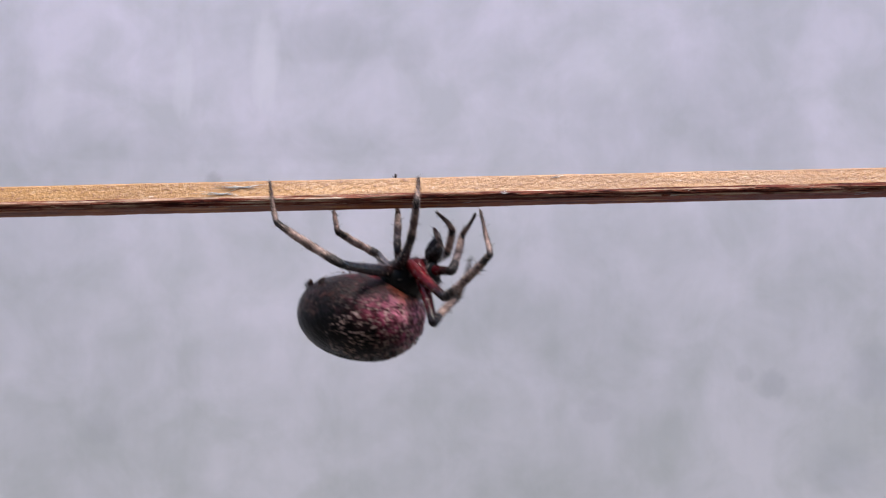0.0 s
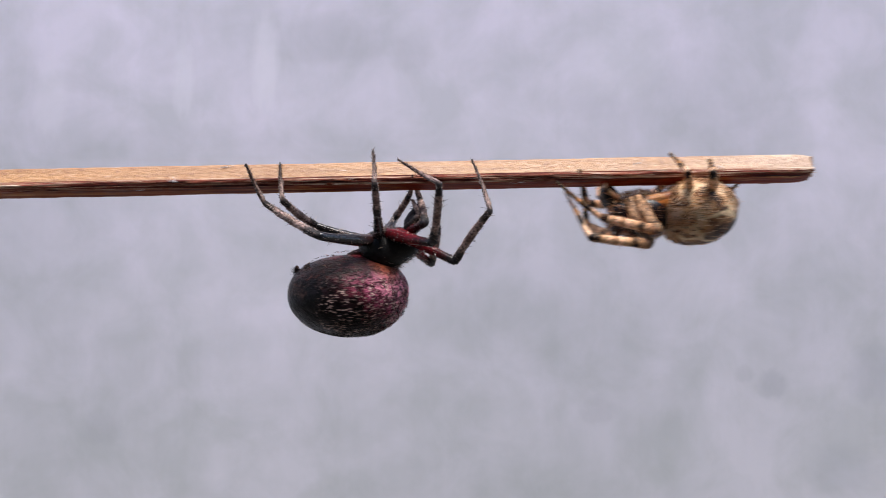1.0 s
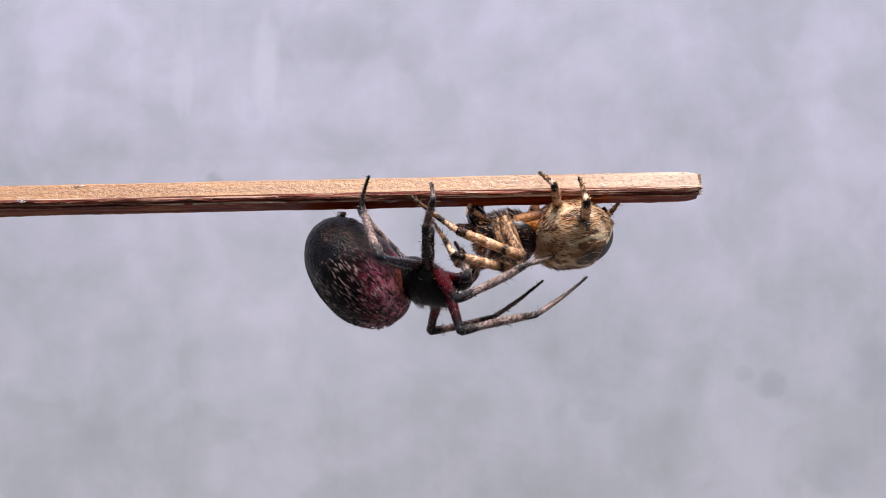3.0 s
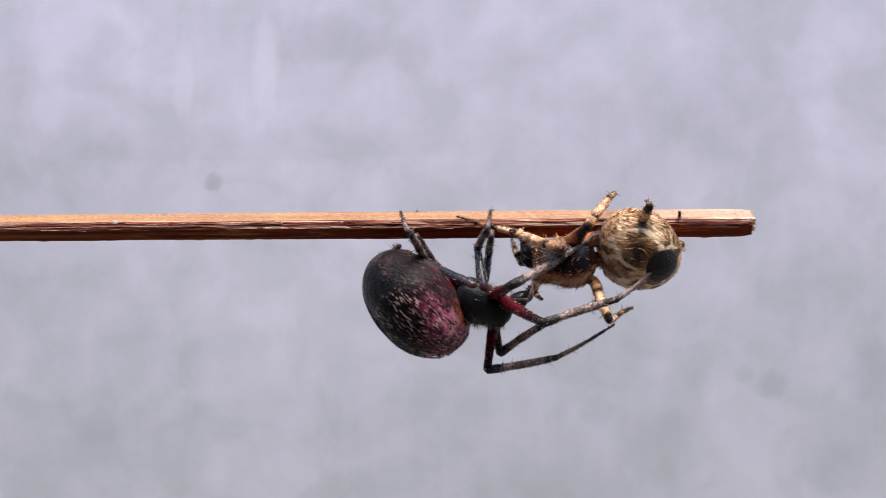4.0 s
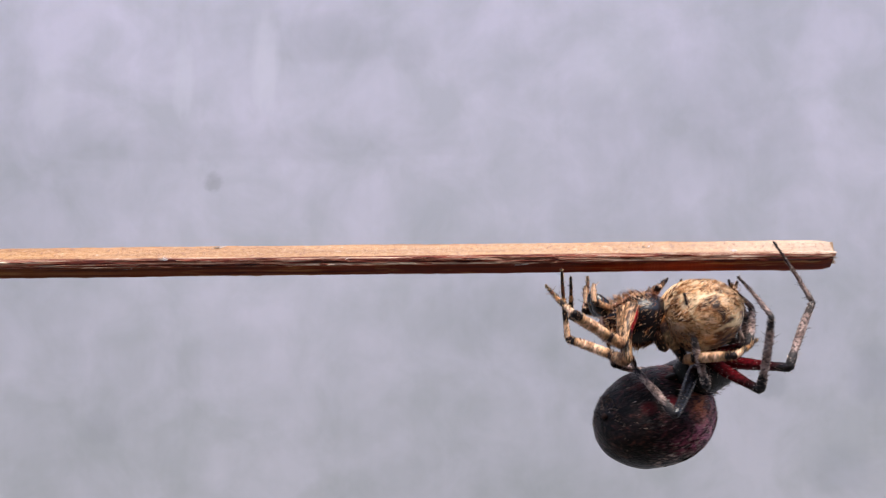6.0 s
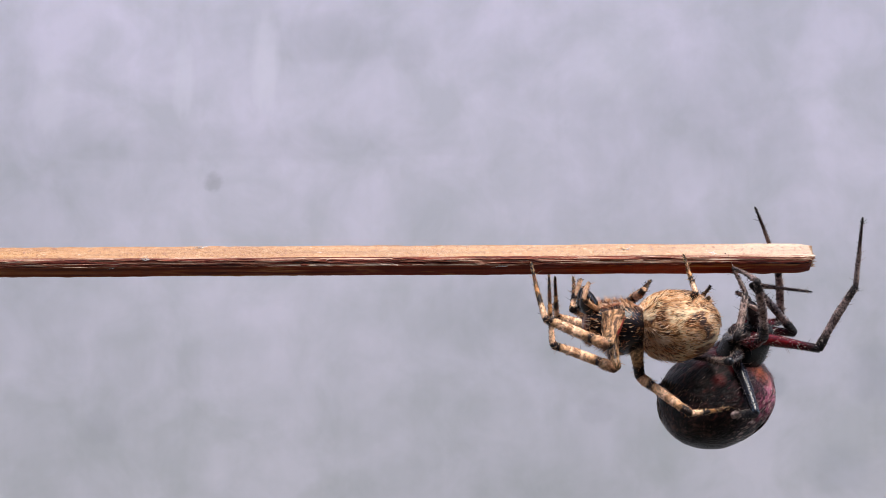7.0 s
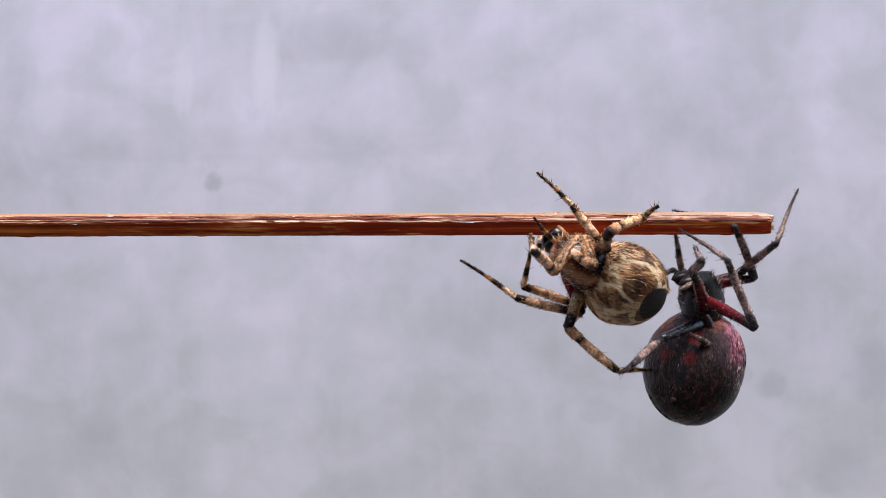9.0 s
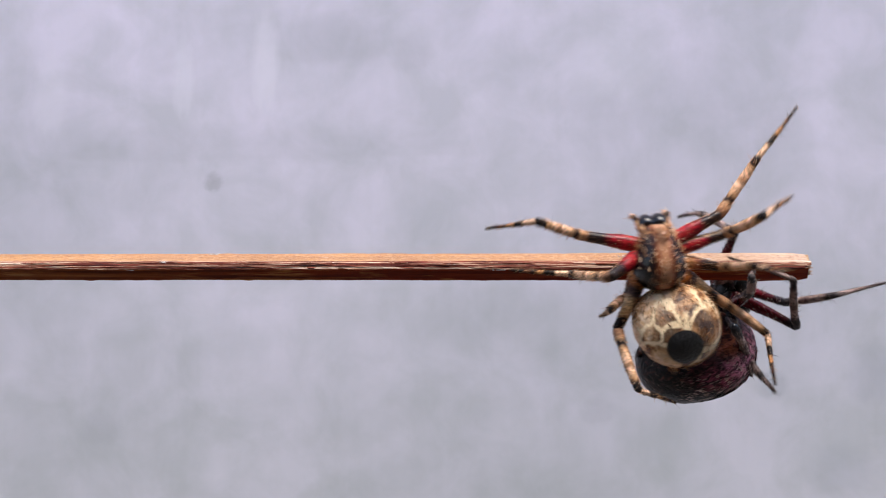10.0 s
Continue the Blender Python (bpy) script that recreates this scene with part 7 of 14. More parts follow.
    walk(dark_legs["2N"][0], [
        (0, pose(0.000687, 0.001937, -0.000875, 0, -45, 57.5)), (0.25, pose(0.000687, 0.001937, -0.000875, 1.8, -41.7, 54.8)), (0.5, pose(0.000687, 0.001937, -0.000875, 3.4, -38.3, 52.4)),
        (0.75, pose(0.000687, 0.001937, -0.000875, 6, -32.4, 47.9)), (1, pose(0.000687, 0.001937, -0.000875, 8, -26.4, 44)), (1.25, pose(0.000687, 0.001937, -0.000875, 6.8, -24.7, 46.7)),
        (1.5, pose(0.000687, 0.001937, -0.000875, 5.7, -22.9, 49.3)), (1.75, pose(0.000687, 0.001937, -0.000875, 3.4, -19.4, 55.9)), (2, pose(0.000687, 0.001937, -0.000875, 1.5, -15.7, 62.1)),
        (2.5, pose(0.000687, 0.001937, -0.000875, 1.2, -16.3, 63.1)), (3, pose(0.000687, 0.001937, -0.000875, 0.9, -16.9, 64.1)), (3.5, pose(0.000687, 0.001937, -0.000875, 0.6, -17.5, 65.1)),
        (3.625, pose(0.000687, 0.001937, -0.000875, 0.1, -10.8, 67.1)), (3.75, pose(0.000687, 0.001937, -0.000875, -0.1, -4, 69)), (3.875, pose(0.000687, 0.001937, -0.000875, -0.2, 2.3, 75.9)),
        (4, pose(0.000687, 0.001937, -0.000875, 0.4, 8.6, 82.7)), (4.125, pose(0.000687, 0.001937, -0.000875, 0, -1.5, 76.7)), (4.25, pose(0.000687, 0.001937, -0.000875, 0.7, -11.6, 70.6)),
        (4.375, pose(0.000687, 0.001937, -0.000875, 0.4, -26.3, 71.8)), (4.5, pose(0.000687, 0.001937, -0.000875, -0.4, -40.9, 73.2)), (4.625, pose(0.000687, 0.001937, -0.000875, 0.9, -25.7, 70.8)),
        (4.75, pose(0.000687, 0.001937, -0.000875, 1.5, -10.4, 68.9)), (4.875, pose(0.000687, 0.001937, -0.000875, 1.6, 2.1, 67.1)), (5, pose(0.000687, 0.001937, -0.000875, 1.4, 14.6, 65.3)),
        (5.125, pose(0.000687, 0.001937, -0.000875, 3.9, 14.4, 75.5)), (5.25, pose(0.000687, 0.001937, -0.000875, 6.4, 13.9, 85.6)), (5.375, pose(0.000687, 0.001937, -0.000875, 10.2, 21.4, 98.1)),
        (5.5, pose(0.000687, 0.001937, -0.000875, 16, 27.9, 111.9)), (5.625, pose(0.000687, 0.001937, -0.000875, 9.9, 23.9, 97.9)), (5.75, pose(0.000687, 0.001937, -0.000875, 5.1, 18.7, 84.9)),
        (5.875, pose(0.000687, 0.001937, -0.000875, 3.7, -0.6, 76.3)), (6, pose(0.000687, 0.001937, -0.000875, 5.3, -20, 67.6)), (6.5, pose(0.000687, 0.001937, -0.000875, 5.5, 2.4, 66.3)),
        (7, pose(0.000687, 0.001937, -0.000875, 5.2, 24.7, 65.1)), (7.5, pose(0.000687, 0.001937, -0.000875, 4.1, 47, 63.2)), (7.75, pose(0.000687, 0.001937, -0.000875, -12.8, 37.5, 38.4)),
        (8, pose(0.000687, 0.001937, -0.000875, -22.2, 24, 20.2)), (8.25, pose(0.000687, 0.001937, -0.000875, -18.6, 29.3, 28.2)), (8.5, pose(0.000687, 0.001937, -0.000875, -14, 33.9, 37)),
        (8.75, pose(0.000687, 0.001937, -0.000875, -21.1, 26.5, 22.9)), (9, pose(0.000687, 0.001937, -0.000875, -25.8, 17.9, 10.7)), (9.25, pose(0.000687, 0.001937, -0.000875, -26.5, 23.5, 8.5)),
        (9.5, pose(0.000687, 0.001937, -0.000875, -27.6, 29.2, 6.2)), (9.65, pose(0.000687, 0.001937, -0.000875, -23.5, 23.2, 15.3)), (9.8, pose(0.000687, 0.001937, -0.000875, -20.7, 16.7, 23.6)),
        (9.9, pose(0.000687, 0.001937, -0.000875, -18.9, 14.9, 30.3)), (10, pose(0.000687, 0.001937, -0.000875, -17.3, 12.9, 36.8)),
    ])
    walk(dark_legs["2N"][1], [
        (0, pose(0.007, 0, 0, -16, 60, -27.4)), (0.25, pose(0.007, 0, 0, -12.3, 66.1, -23.2)), (0.5, pose(0.007, 0, 0, -6, 72.1, -16.5)), (0.75, pose(0.007, 0, 0, 15.6, 70.3, 6.3)), (1, pose(0.007, 0, 0, 31.6, 66.2, 23.4)),
        (1.25, pose(0.007, 0, 0, 29, 51.9, 20.5)), (1.5, pose(0.007, 0, 0, 27.9, 37.6, 18.9)), (1.75, pose(0.007, 0, 0, 20.3, 41.4, 7)), (2, pose(0.007, 0, 0, 11.4, 43.8, -6)), (2.5, pose(0.007, 0, 0, -18.3, 56.5, -44)),
        (3, pose(0.007, 0, 0, -57.1, 52.5, -90.8)), (3.5, pose(0.007, 0, 0, -78.3, 35.6, -120.5)), (3.625, pose(0.007, 0, 0, -76.5, 38.5, -117.6)), (3.75, pose(0.007, 0, 0, -74.5, 41.3, -114.4)),
        (3.875, pose(0.007, 0, 0, -74.9, 44.9, -115.1)), (4, pose(0.007, 0, 0, -75.5, 48.5, -115.8)), (4.125, pose(0.007, 0, 0, -74.9, 46.2, -115)), (4.25, pose(0.007, 0, 0, -74.3, 43.9, -114.3)),
        (4.375, pose(0.007, 0, 0, -78.9, 41.5, -120.9)), (4.5, pose(0.007, 0, 0, -82.8, 38.7, -127)), (4.625, pose(0.007, 0, 0, -38, 62.3, -71.8)), (4.75, pose(0.007, 0, 0, 19.7, 46.2, -4)),
        (4.875, pose(0.007, 0, 0, 26.1, 30.8, 6.1)), (5, pose(0.007, 0, 0, 28.9, 14.9, 13.3)), (5.125, pose(0.007, 0, 0, -13.8, 72, -39.8)), (5.25, pose(0.007, 0, 0, -116.9, 33.3, -152.2)),
        (5.375, pose(0.007, 0, 0, -126.1, 42.2, -167.1)), (5.5, pose(0.007, 0, 0, -139.6, 48.6, 174)), (5.625, pose(0.007, 0, 0, -121.3, 48.6, -161.7)), (5.75, pose(0.007, 0, 0, -105.2, 43.7, -139.6)),
        (5.875, pose(0.007, 0, 0, -95, 58.9, -126.6)), (6, pose(0.007, 0, 0, -67.6, 71, -96.7)), (6.5, pose(0.007, 0, 0, -21.5, 52.5, -45.7)), (7, pose(0.007, 0, 0, -10.8, 26.3, -29.3)), (7.5, pose(0.007, 0, 0, -8.6, -1, -19.5)),
        (7.75, pose(0.007, 0, 0, -8.5, 1.7, -0.9)), (8, pose(0.007, 0, 0, -7.5, 4.3, 17.7)), (8.25, pose(0.007, 0, 0, -9.4, 7.2, -1.4)), (8.5, pose(0.007, 0, 0, -12.3, 9.4, -20.8)), (8.75, pose(0.007, 0, 0, -9.9, 0.4, 5.9)),
        (9, pose(0.007, 0, 0, -11.9, -8.7, 32.6)), (9.25, pose(0.007, 0, 0, -10.9, -7.6, 25.6)), (9.5, pose(0.007, 0, 0, -10.1, -6.3, 18.6)), (9.65, pose(0.007, 0, 0, -9.8, -0.4, 13.9)), (9.8, pose(0.007, 0, 0, -10, 5.5, 9.2)),
        (9.9, pose(0.007, 0, 0, -10.7, 9.4, 3.8)), (10, pose(0.007, 0, 0, -11.8, 13.2, -1.7)),
    ])
    walk(dark_legs["2N"][2], [
        (0, pose(0.010611, -0.001868, -0.007035, -19, 4.8, -152.2)), (0.25, pose(0.010019, -0.001296, -0.007431, -19.9, 9.1, -159.6)), (0.5, pose(0.009388, -0.000708, -0.007734, -21.4, 13.3, -167.1)),
        (0.75, pose(0.009724, 0.000302, -0.007649, -21.7, 12.6, -168.8)), (1, pose(0.010012, 0.001306, -0.007432, -22.1, 12, -170.4)), (1.25, pose(0.011697, 0.001752, -0.006394, -16.6, 9.1, -141)),
        (1.5, pose(0.013089, 0.002089, -0.004958, -13.3, 3.9, -112.3)), (1.75, pose(0.01305, 0.000747, -0.005372, -14.5, 7.5, -124.9)), (2, pose(0.01283, -0.000617, -0.005626, -16.5, 10.7, -137.7)),
        (2.5, pose(0.010231, -0.003117, -0.006772, -15.3, 15, -132.2)), (3, pose(0.006933, -0.004941, -0.00645, -13.6, 19.1, -126.4)), (3.5, pose(0.003648, -0.005693, -0.004729, -11.5, 23, -120.4)),
        (3.625, pose(0.004056, -0.005639, -0.005054, -13.3, 25, -124.9)), (3.75, pose(0.004475, -0.005562, -0.005358, -15.3, 27, -129.4)), (3.875, pose(0.00456, -0.005212, -0.005735, -11.9, 41.3, -123.5)),
        (4, pose(0.004655, -0.004841, -0.006089, -4.9, 55.1, -114.2)), (4.125, pose(0.004622, -0.005094, -0.005866, -32.7, 46.2, -149.5)), (4.25, pose(0.004594, -0.005338, -0.005633, -46.8, 30.1, -171.9)),
        (4.375, pose(0.003874, -0.005223, -0.005382, -54, 24.8, 172.5)), (4.5, pose(0.003182, -0.005061, -0.005082, -59.2, 18, 158.3)), (4.625, pose(0.008177, -0.003585, -0.007196, -52.3, 26.4, 176.5)),
        (4.75, pose(0.012609, -0.000394, -0.005865, -42.2, 32.1, -162.9)), (4.875, pose(0.013938, 0.00074, -0.004164, -32.1, 34, -144.5)), (5, pose(0.014642, 0.001806, -0.002087, -21.7, 33.2, -125.9)),
        (5.125, pose(0.008929, -0.001606, -0.007727, 31, 44.9, -49.8)), (5.25, pose(0.000993, -0.003167, -0.004461, 60.4, 11.4, 6.2)), (5.375, pose(0.001135, -0.001346, -0.005459, 59.3, 3.6, -2.1)),
        (5.5, pose(0.001662, 0.000563, -0.006099, 59.3, -4.4, -10.3)), (5.625, pose(0.001897, -0.001689, -0.006093, 60.1, 9.8, 6.6)), (5.75, pose(0.002529, -0.00381, -0.005614, 65.4, 23, 25)),
        (5.875, pose(0.004499, -0.003368, -0.006958, -178.3, 76, 149.3)), (6, pose(0.006692, -0.002626, -0.007683, -137.5, 5.8, -160.9)), (6.5, pose(0.010453, -0.00354, -0.006447, -137.6, 8.5, -161.4)),
        (7, pose(0.01335, -0.003569, -0.0036, -137.7, 11.2, -162)), (7.5, pose(0.01466, -0.002706, 0.000148, -137.8, 13.9, -162.5)), (7.75, pose(0.01512, -0.000126, -0.000241, -135.7, 16.8, -154.5)),
        (8, pose(0.014718, 0.002467, -0.000604, -133.1, 19.4, -146.2)), (8.25, pose(0.015058, -0.000201, -0.001023, -131.1, 18.4, -140.1)), (8.5, pose(0.014493, -0.002847, -0.001327, -129.3, 17.3, -134)),
        (8.75, pose(0.015082, 0.000836, -0.000052, -128.7, 9.3, -131.4)), (9, pose(0.013768, 0.004322, 0.001235, -128.4, 1.3, -129)), (9.25, pose(0.014266, 0.003475, 0.001071, -128.6, 6.1, -131.2)),
        (9.5, pose(0.014654, 0.002576, 0.000891, -128.9, 10.9, -133.5)), (9.65, pose(0.014888, 0.001949, 0.000055, -129.6, 0.6, -139.8)), (9.8, pose(0.014984, 0.001288, -0.000781, -129.1, -9.7, -146.1)),
        (9.9, pose(0.014998, 0.000527, -0.001328, -127.4, -13.5, -154.6)), (10, pose(0.014906, -0.00024, -0.001857, -125.1, -17, -163.3)),
    ])
    walk(dark_legs["2F"][0], [
        (0, pose(0.000687, -0.001937, -0.000875, 0, -19.2, 50.8)), (0.25, pose(0.000687, -0.001937, -0.000875, -1.6, -13.9, 56.4)), (0.5, pose(0.000687, -0.001937, -0.000875, -2.6, -8.4, 61.7)),
        (0.75, pose(0.000687, -0.001937, -0.000875, -2, -5.8, 56.7)), (1, pose(0.000687, -0.001937, -0.000875, -1.6, -3.1, 51.8)), (1.25, pose(0.000687, -0.001937, -0.000875, -1.7, 0.2, 53.4)),
        (1.5, pose(0.000687, -0.001937, -0.000875, -1.6, 3.5, 54.9)), (1.75, pose(0.000687, -0.001937, -0.000875, -1, 7.7, 61.4)), (2, pose(0.000687, -0.001937, -0.000875, 0.1, 11.8, 68)),
        (2.5, pose(0.000687, -0.001937, -0.000875, -0.2, 8.6, 65.9)), (3, pose(0.000687, -0.001937, -0.000875, -0.5, 5.4, 63.9)), (3.5, pose(0.000687, -0.001937, -0.000875, -0.6, 2.2, 61.9)),
        (3.625, pose(0.000687, -0.001937, -0.000875, 6.1, -16.4, 11.9)), (3.75, pose(0.000687, -0.001937, -0.000875, 26.1, -22.4, -43.9)), (3.875, pose(0.000687, -0.001937, -0.000875, 22.3, -37.8, -36.4)),
        (4, pose(0.000687, -0.001937, -0.000875, 14.1, -52.4, -24.9)), (4.125, pose(0.000687, -0.001937, -0.000875, 17.8, -36.9, -30.1)), (4.25, pose(0.000687, -0.001937, -0.000875, 19.4, -21.3, -33.4)),
        (4.375, pose(0.000687, -0.001937, -0.000875, 19.2, -14, -32.8)), (4.5, pose(0.000687, -0.001937, -0.000875, 19.1, -6.7, -32.1)), (4.625, pose(0.000687, -0.001937, -0.000875, 13.9, -4.6, 17.6)),
        (4.75, pose(0.000687, -0.001937, -0.000875, 12.1, 0.7, 66.9)), (4.875, pose(0.000687, -0.001937, -0.000875, 3.4, 11.6, -3.6)), (5, pose(0.000687, -0.001937, -0.000875, -9.8, 6.9, -75.3)),
        (5.125, pose(0.000687, -0.001937, -0.000875, -9.5, 3.9, -71.5)), (5.25, pose(0.000687, -0.001937, -0.000875, -9.3, 0.9, -67.7)), (5.375, pose(0.000687, -0.001937, -0.000875, 17.2, 39.8, -2.5)),
        (5.5, pose(0.000687, -0.001937, -0.000875, 68.8, 24.1, 81.7)), (5.625, pose(0.000687, -0.001937, -0.000875, 64.2, 27.5, 71.3)), (5.75, pose(0.000687, -0.001937, -0.000875, 58.9, 30, 60.3)),
        (5.875, pose(0.000687, -0.001937, -0.000875, 58, 20.3, 58)), (6, pose(0.000687, -0.001937, -0.000875, 57.4, 10.6, 56)), (6.5, pose(0.000687, -0.001937, -0.000875, 59.8, -26.8, 40.2)),
        (7, pose(0.000687, -0.001937, -0.000875, 83.9, -60.6, 7.3)), (7.5, pose(0.000687, -0.001937, -0.000875, 166.3, -61, -82.9)), (7.75, pose(0.000687, -0.001937, -0.000875, 174.3, -60.6, -92.1)),
        (8, pose(0.000687, -0.001937, -0.000875, -178, -59.6, -100.9)), (8.25, pose(0.000687, -0.001937, -0.000875, 151.1, -59, -65.3)), (8.5, pose(0.000687, -0.001937, -0.000875, 128.6, -50.1, -37.9)),
        (8.75, pose(0.000687, -0.001937, -0.000875, 104, -70.6, -10.2)), (9, pose(0.000687, -0.001937, -0.000875, 24.4, -72.5, 72.4)), (9.25, pose(0.000687, -0.001937, -0.000875, 51.3, -82.9, 45.1)),
        (9.5, pose(0.000687, -0.001937, -0.000875, 150.8, -81.9, -55)), (9.65, pose(0.000687, -0.001937, -0.000875, 67.4, -46.9, 31.6)), (9.8, pose(0.000687, -0.001937, -0.000875, 63.7, -4.2, 39.7)),
        (9.9, pose(0.000687, -0.001937, -0.000875, 66.2, -9, 17.6)), (10, pose(0.000687, -0.001937, -0.000875, 70.5, -12.5, -4.9)),
    ])
    walk(dark_legs["2F"][1], [
        (0, pose(0.007, 0, 0, -39.7, 19.9, -128.2)), (0.25, pose(0.007, 0, 0, -41.6, 20.1, -133.8)), (0.5, pose(0.007, 0, 0, -43.6, 20, -139.5)), (0.75, pose(0.007, 0, 0, -44, 24.6, -140.6)),
        (1, pose(0.007, 0, 0, -44.5, 29.1, -141.8)), (1.25, pose(0.007, 0, 0, -45.3, 28.3, -143.5)), (1.5, pose(0.007, 0, 0, -46.1, 27.5, -145.1)), (1.75, pose(0.007, 0, 0, -51.8, 28.7, -157.2)),
        (2, pose(0.007, 0, 0, -57.7, 28.9, -169.4)), (2.5, pose(0.007, 0, 0, -56.6, 28.4, -167.1)), (3, pose(0.007, 0, 0, -55.5, 27.8, -164.7)), (3.5, pose(0.007, 0, 0, -54.4, 27.3, -162.4)),
        (3.625, pose(0.007, 0, 0, -67.3, 31.5, 171.6)), (3.75, pose(0.007, 0, 0, -81.2, 30.2, 144.9)), (3.875, pose(0.007, 0, 0, -85.9, 33.7, 136.2)), (4, pose(0.007, 0, 0, -91.3, 36.6, 126.8)),
        (4.125, pose(0.007, 0, 0, -91.8, 30.9, 125.9)), (4.25, pose(0.007, 0, 0, -92.1, 25.2, 125.1)), (4.375, pose(0.007, 0, 0, -90.2, 21.1, 130.1)), (4.5, pose(0.007, 0, 0, -88.6, 17, 134.8)),
        (4.625, pose(0.007, 0, 0, -77, 19.3, 171.1)), (4.75, pose(0.007, 0, 0, -66.2, 14.6, -153)), (4.875, pose(0.007, 0, 0, -70.4, 25.6, -165.3)), (5, pose(0.007, 0, 0, -78, 35.3, 180)),
        (5.125, pose(0.007, 0, 0, -81.3, 32.2, 173.9)), (5.25, pose(0.007, 0, 0, -84.2, 28.9, 168.3)), (5.375, pose(0.007, 0, 0, -72.1, 15.7, -160.7)), (5.5, pose(0.007, 0, 0, -68.6, -1.2, -133.9)),
        (5.625, pose(0.007, 0, 0, -69.5, -9.8, -124.7)), (5.75, pose(0.007, 0, 0, -71.8, -18.3, -115)), (5.875, pose(0.007, 0, 0, -70.8, -25.5, -117.8)), (6, pose(0.007, 0, 0, -69.3, -32.6, -121)),
        (6.5, pose(0.007, 0, 0, -65.5, -17.2, -129.8)), (7, pose(0.007, 0, 0, -64.3, -1.5, -137.2)), (7.5, pose(0.007, 0, 0, -65.1, 14.3, -144.5)), (7.75, pose(0.007, 0, 0, -64.9, 13.7, -143.6)),
        (8, pose(0.007, 0, 0, -64.7, 13.2, -142.7)), (8.25, pose(0.007, 0, 0, -56.4, 16.2, -110.9)), (8.5, pose(0.007, 0, 0, -47.7, 14.5, -78.9)), (8.75, pose(0.007, 0, 0, -45.6, 21.9, -72.1)),
        (9, pose(0.007, 0, 0, -42.4, 29, -64.6)), (9.25, pose(0.007, 0, 0, -51.2, 15.4, -87.6)), (9.5, pose(0.007, 0, 0, -53.9, -0.4, -107.7)), (9.65, pose(0.007, 0, 0, -42.8, -25.5, -153.4)),
        (9.8, pose(0.007, 0, 0, -12.5, -32.6, 148.4)), (9.9, pose(0.007, 0, 0, -25.9, -56.6, 167)), (10, pose(0.007, 0, 0, -77.3, -71, -137)),
    ])
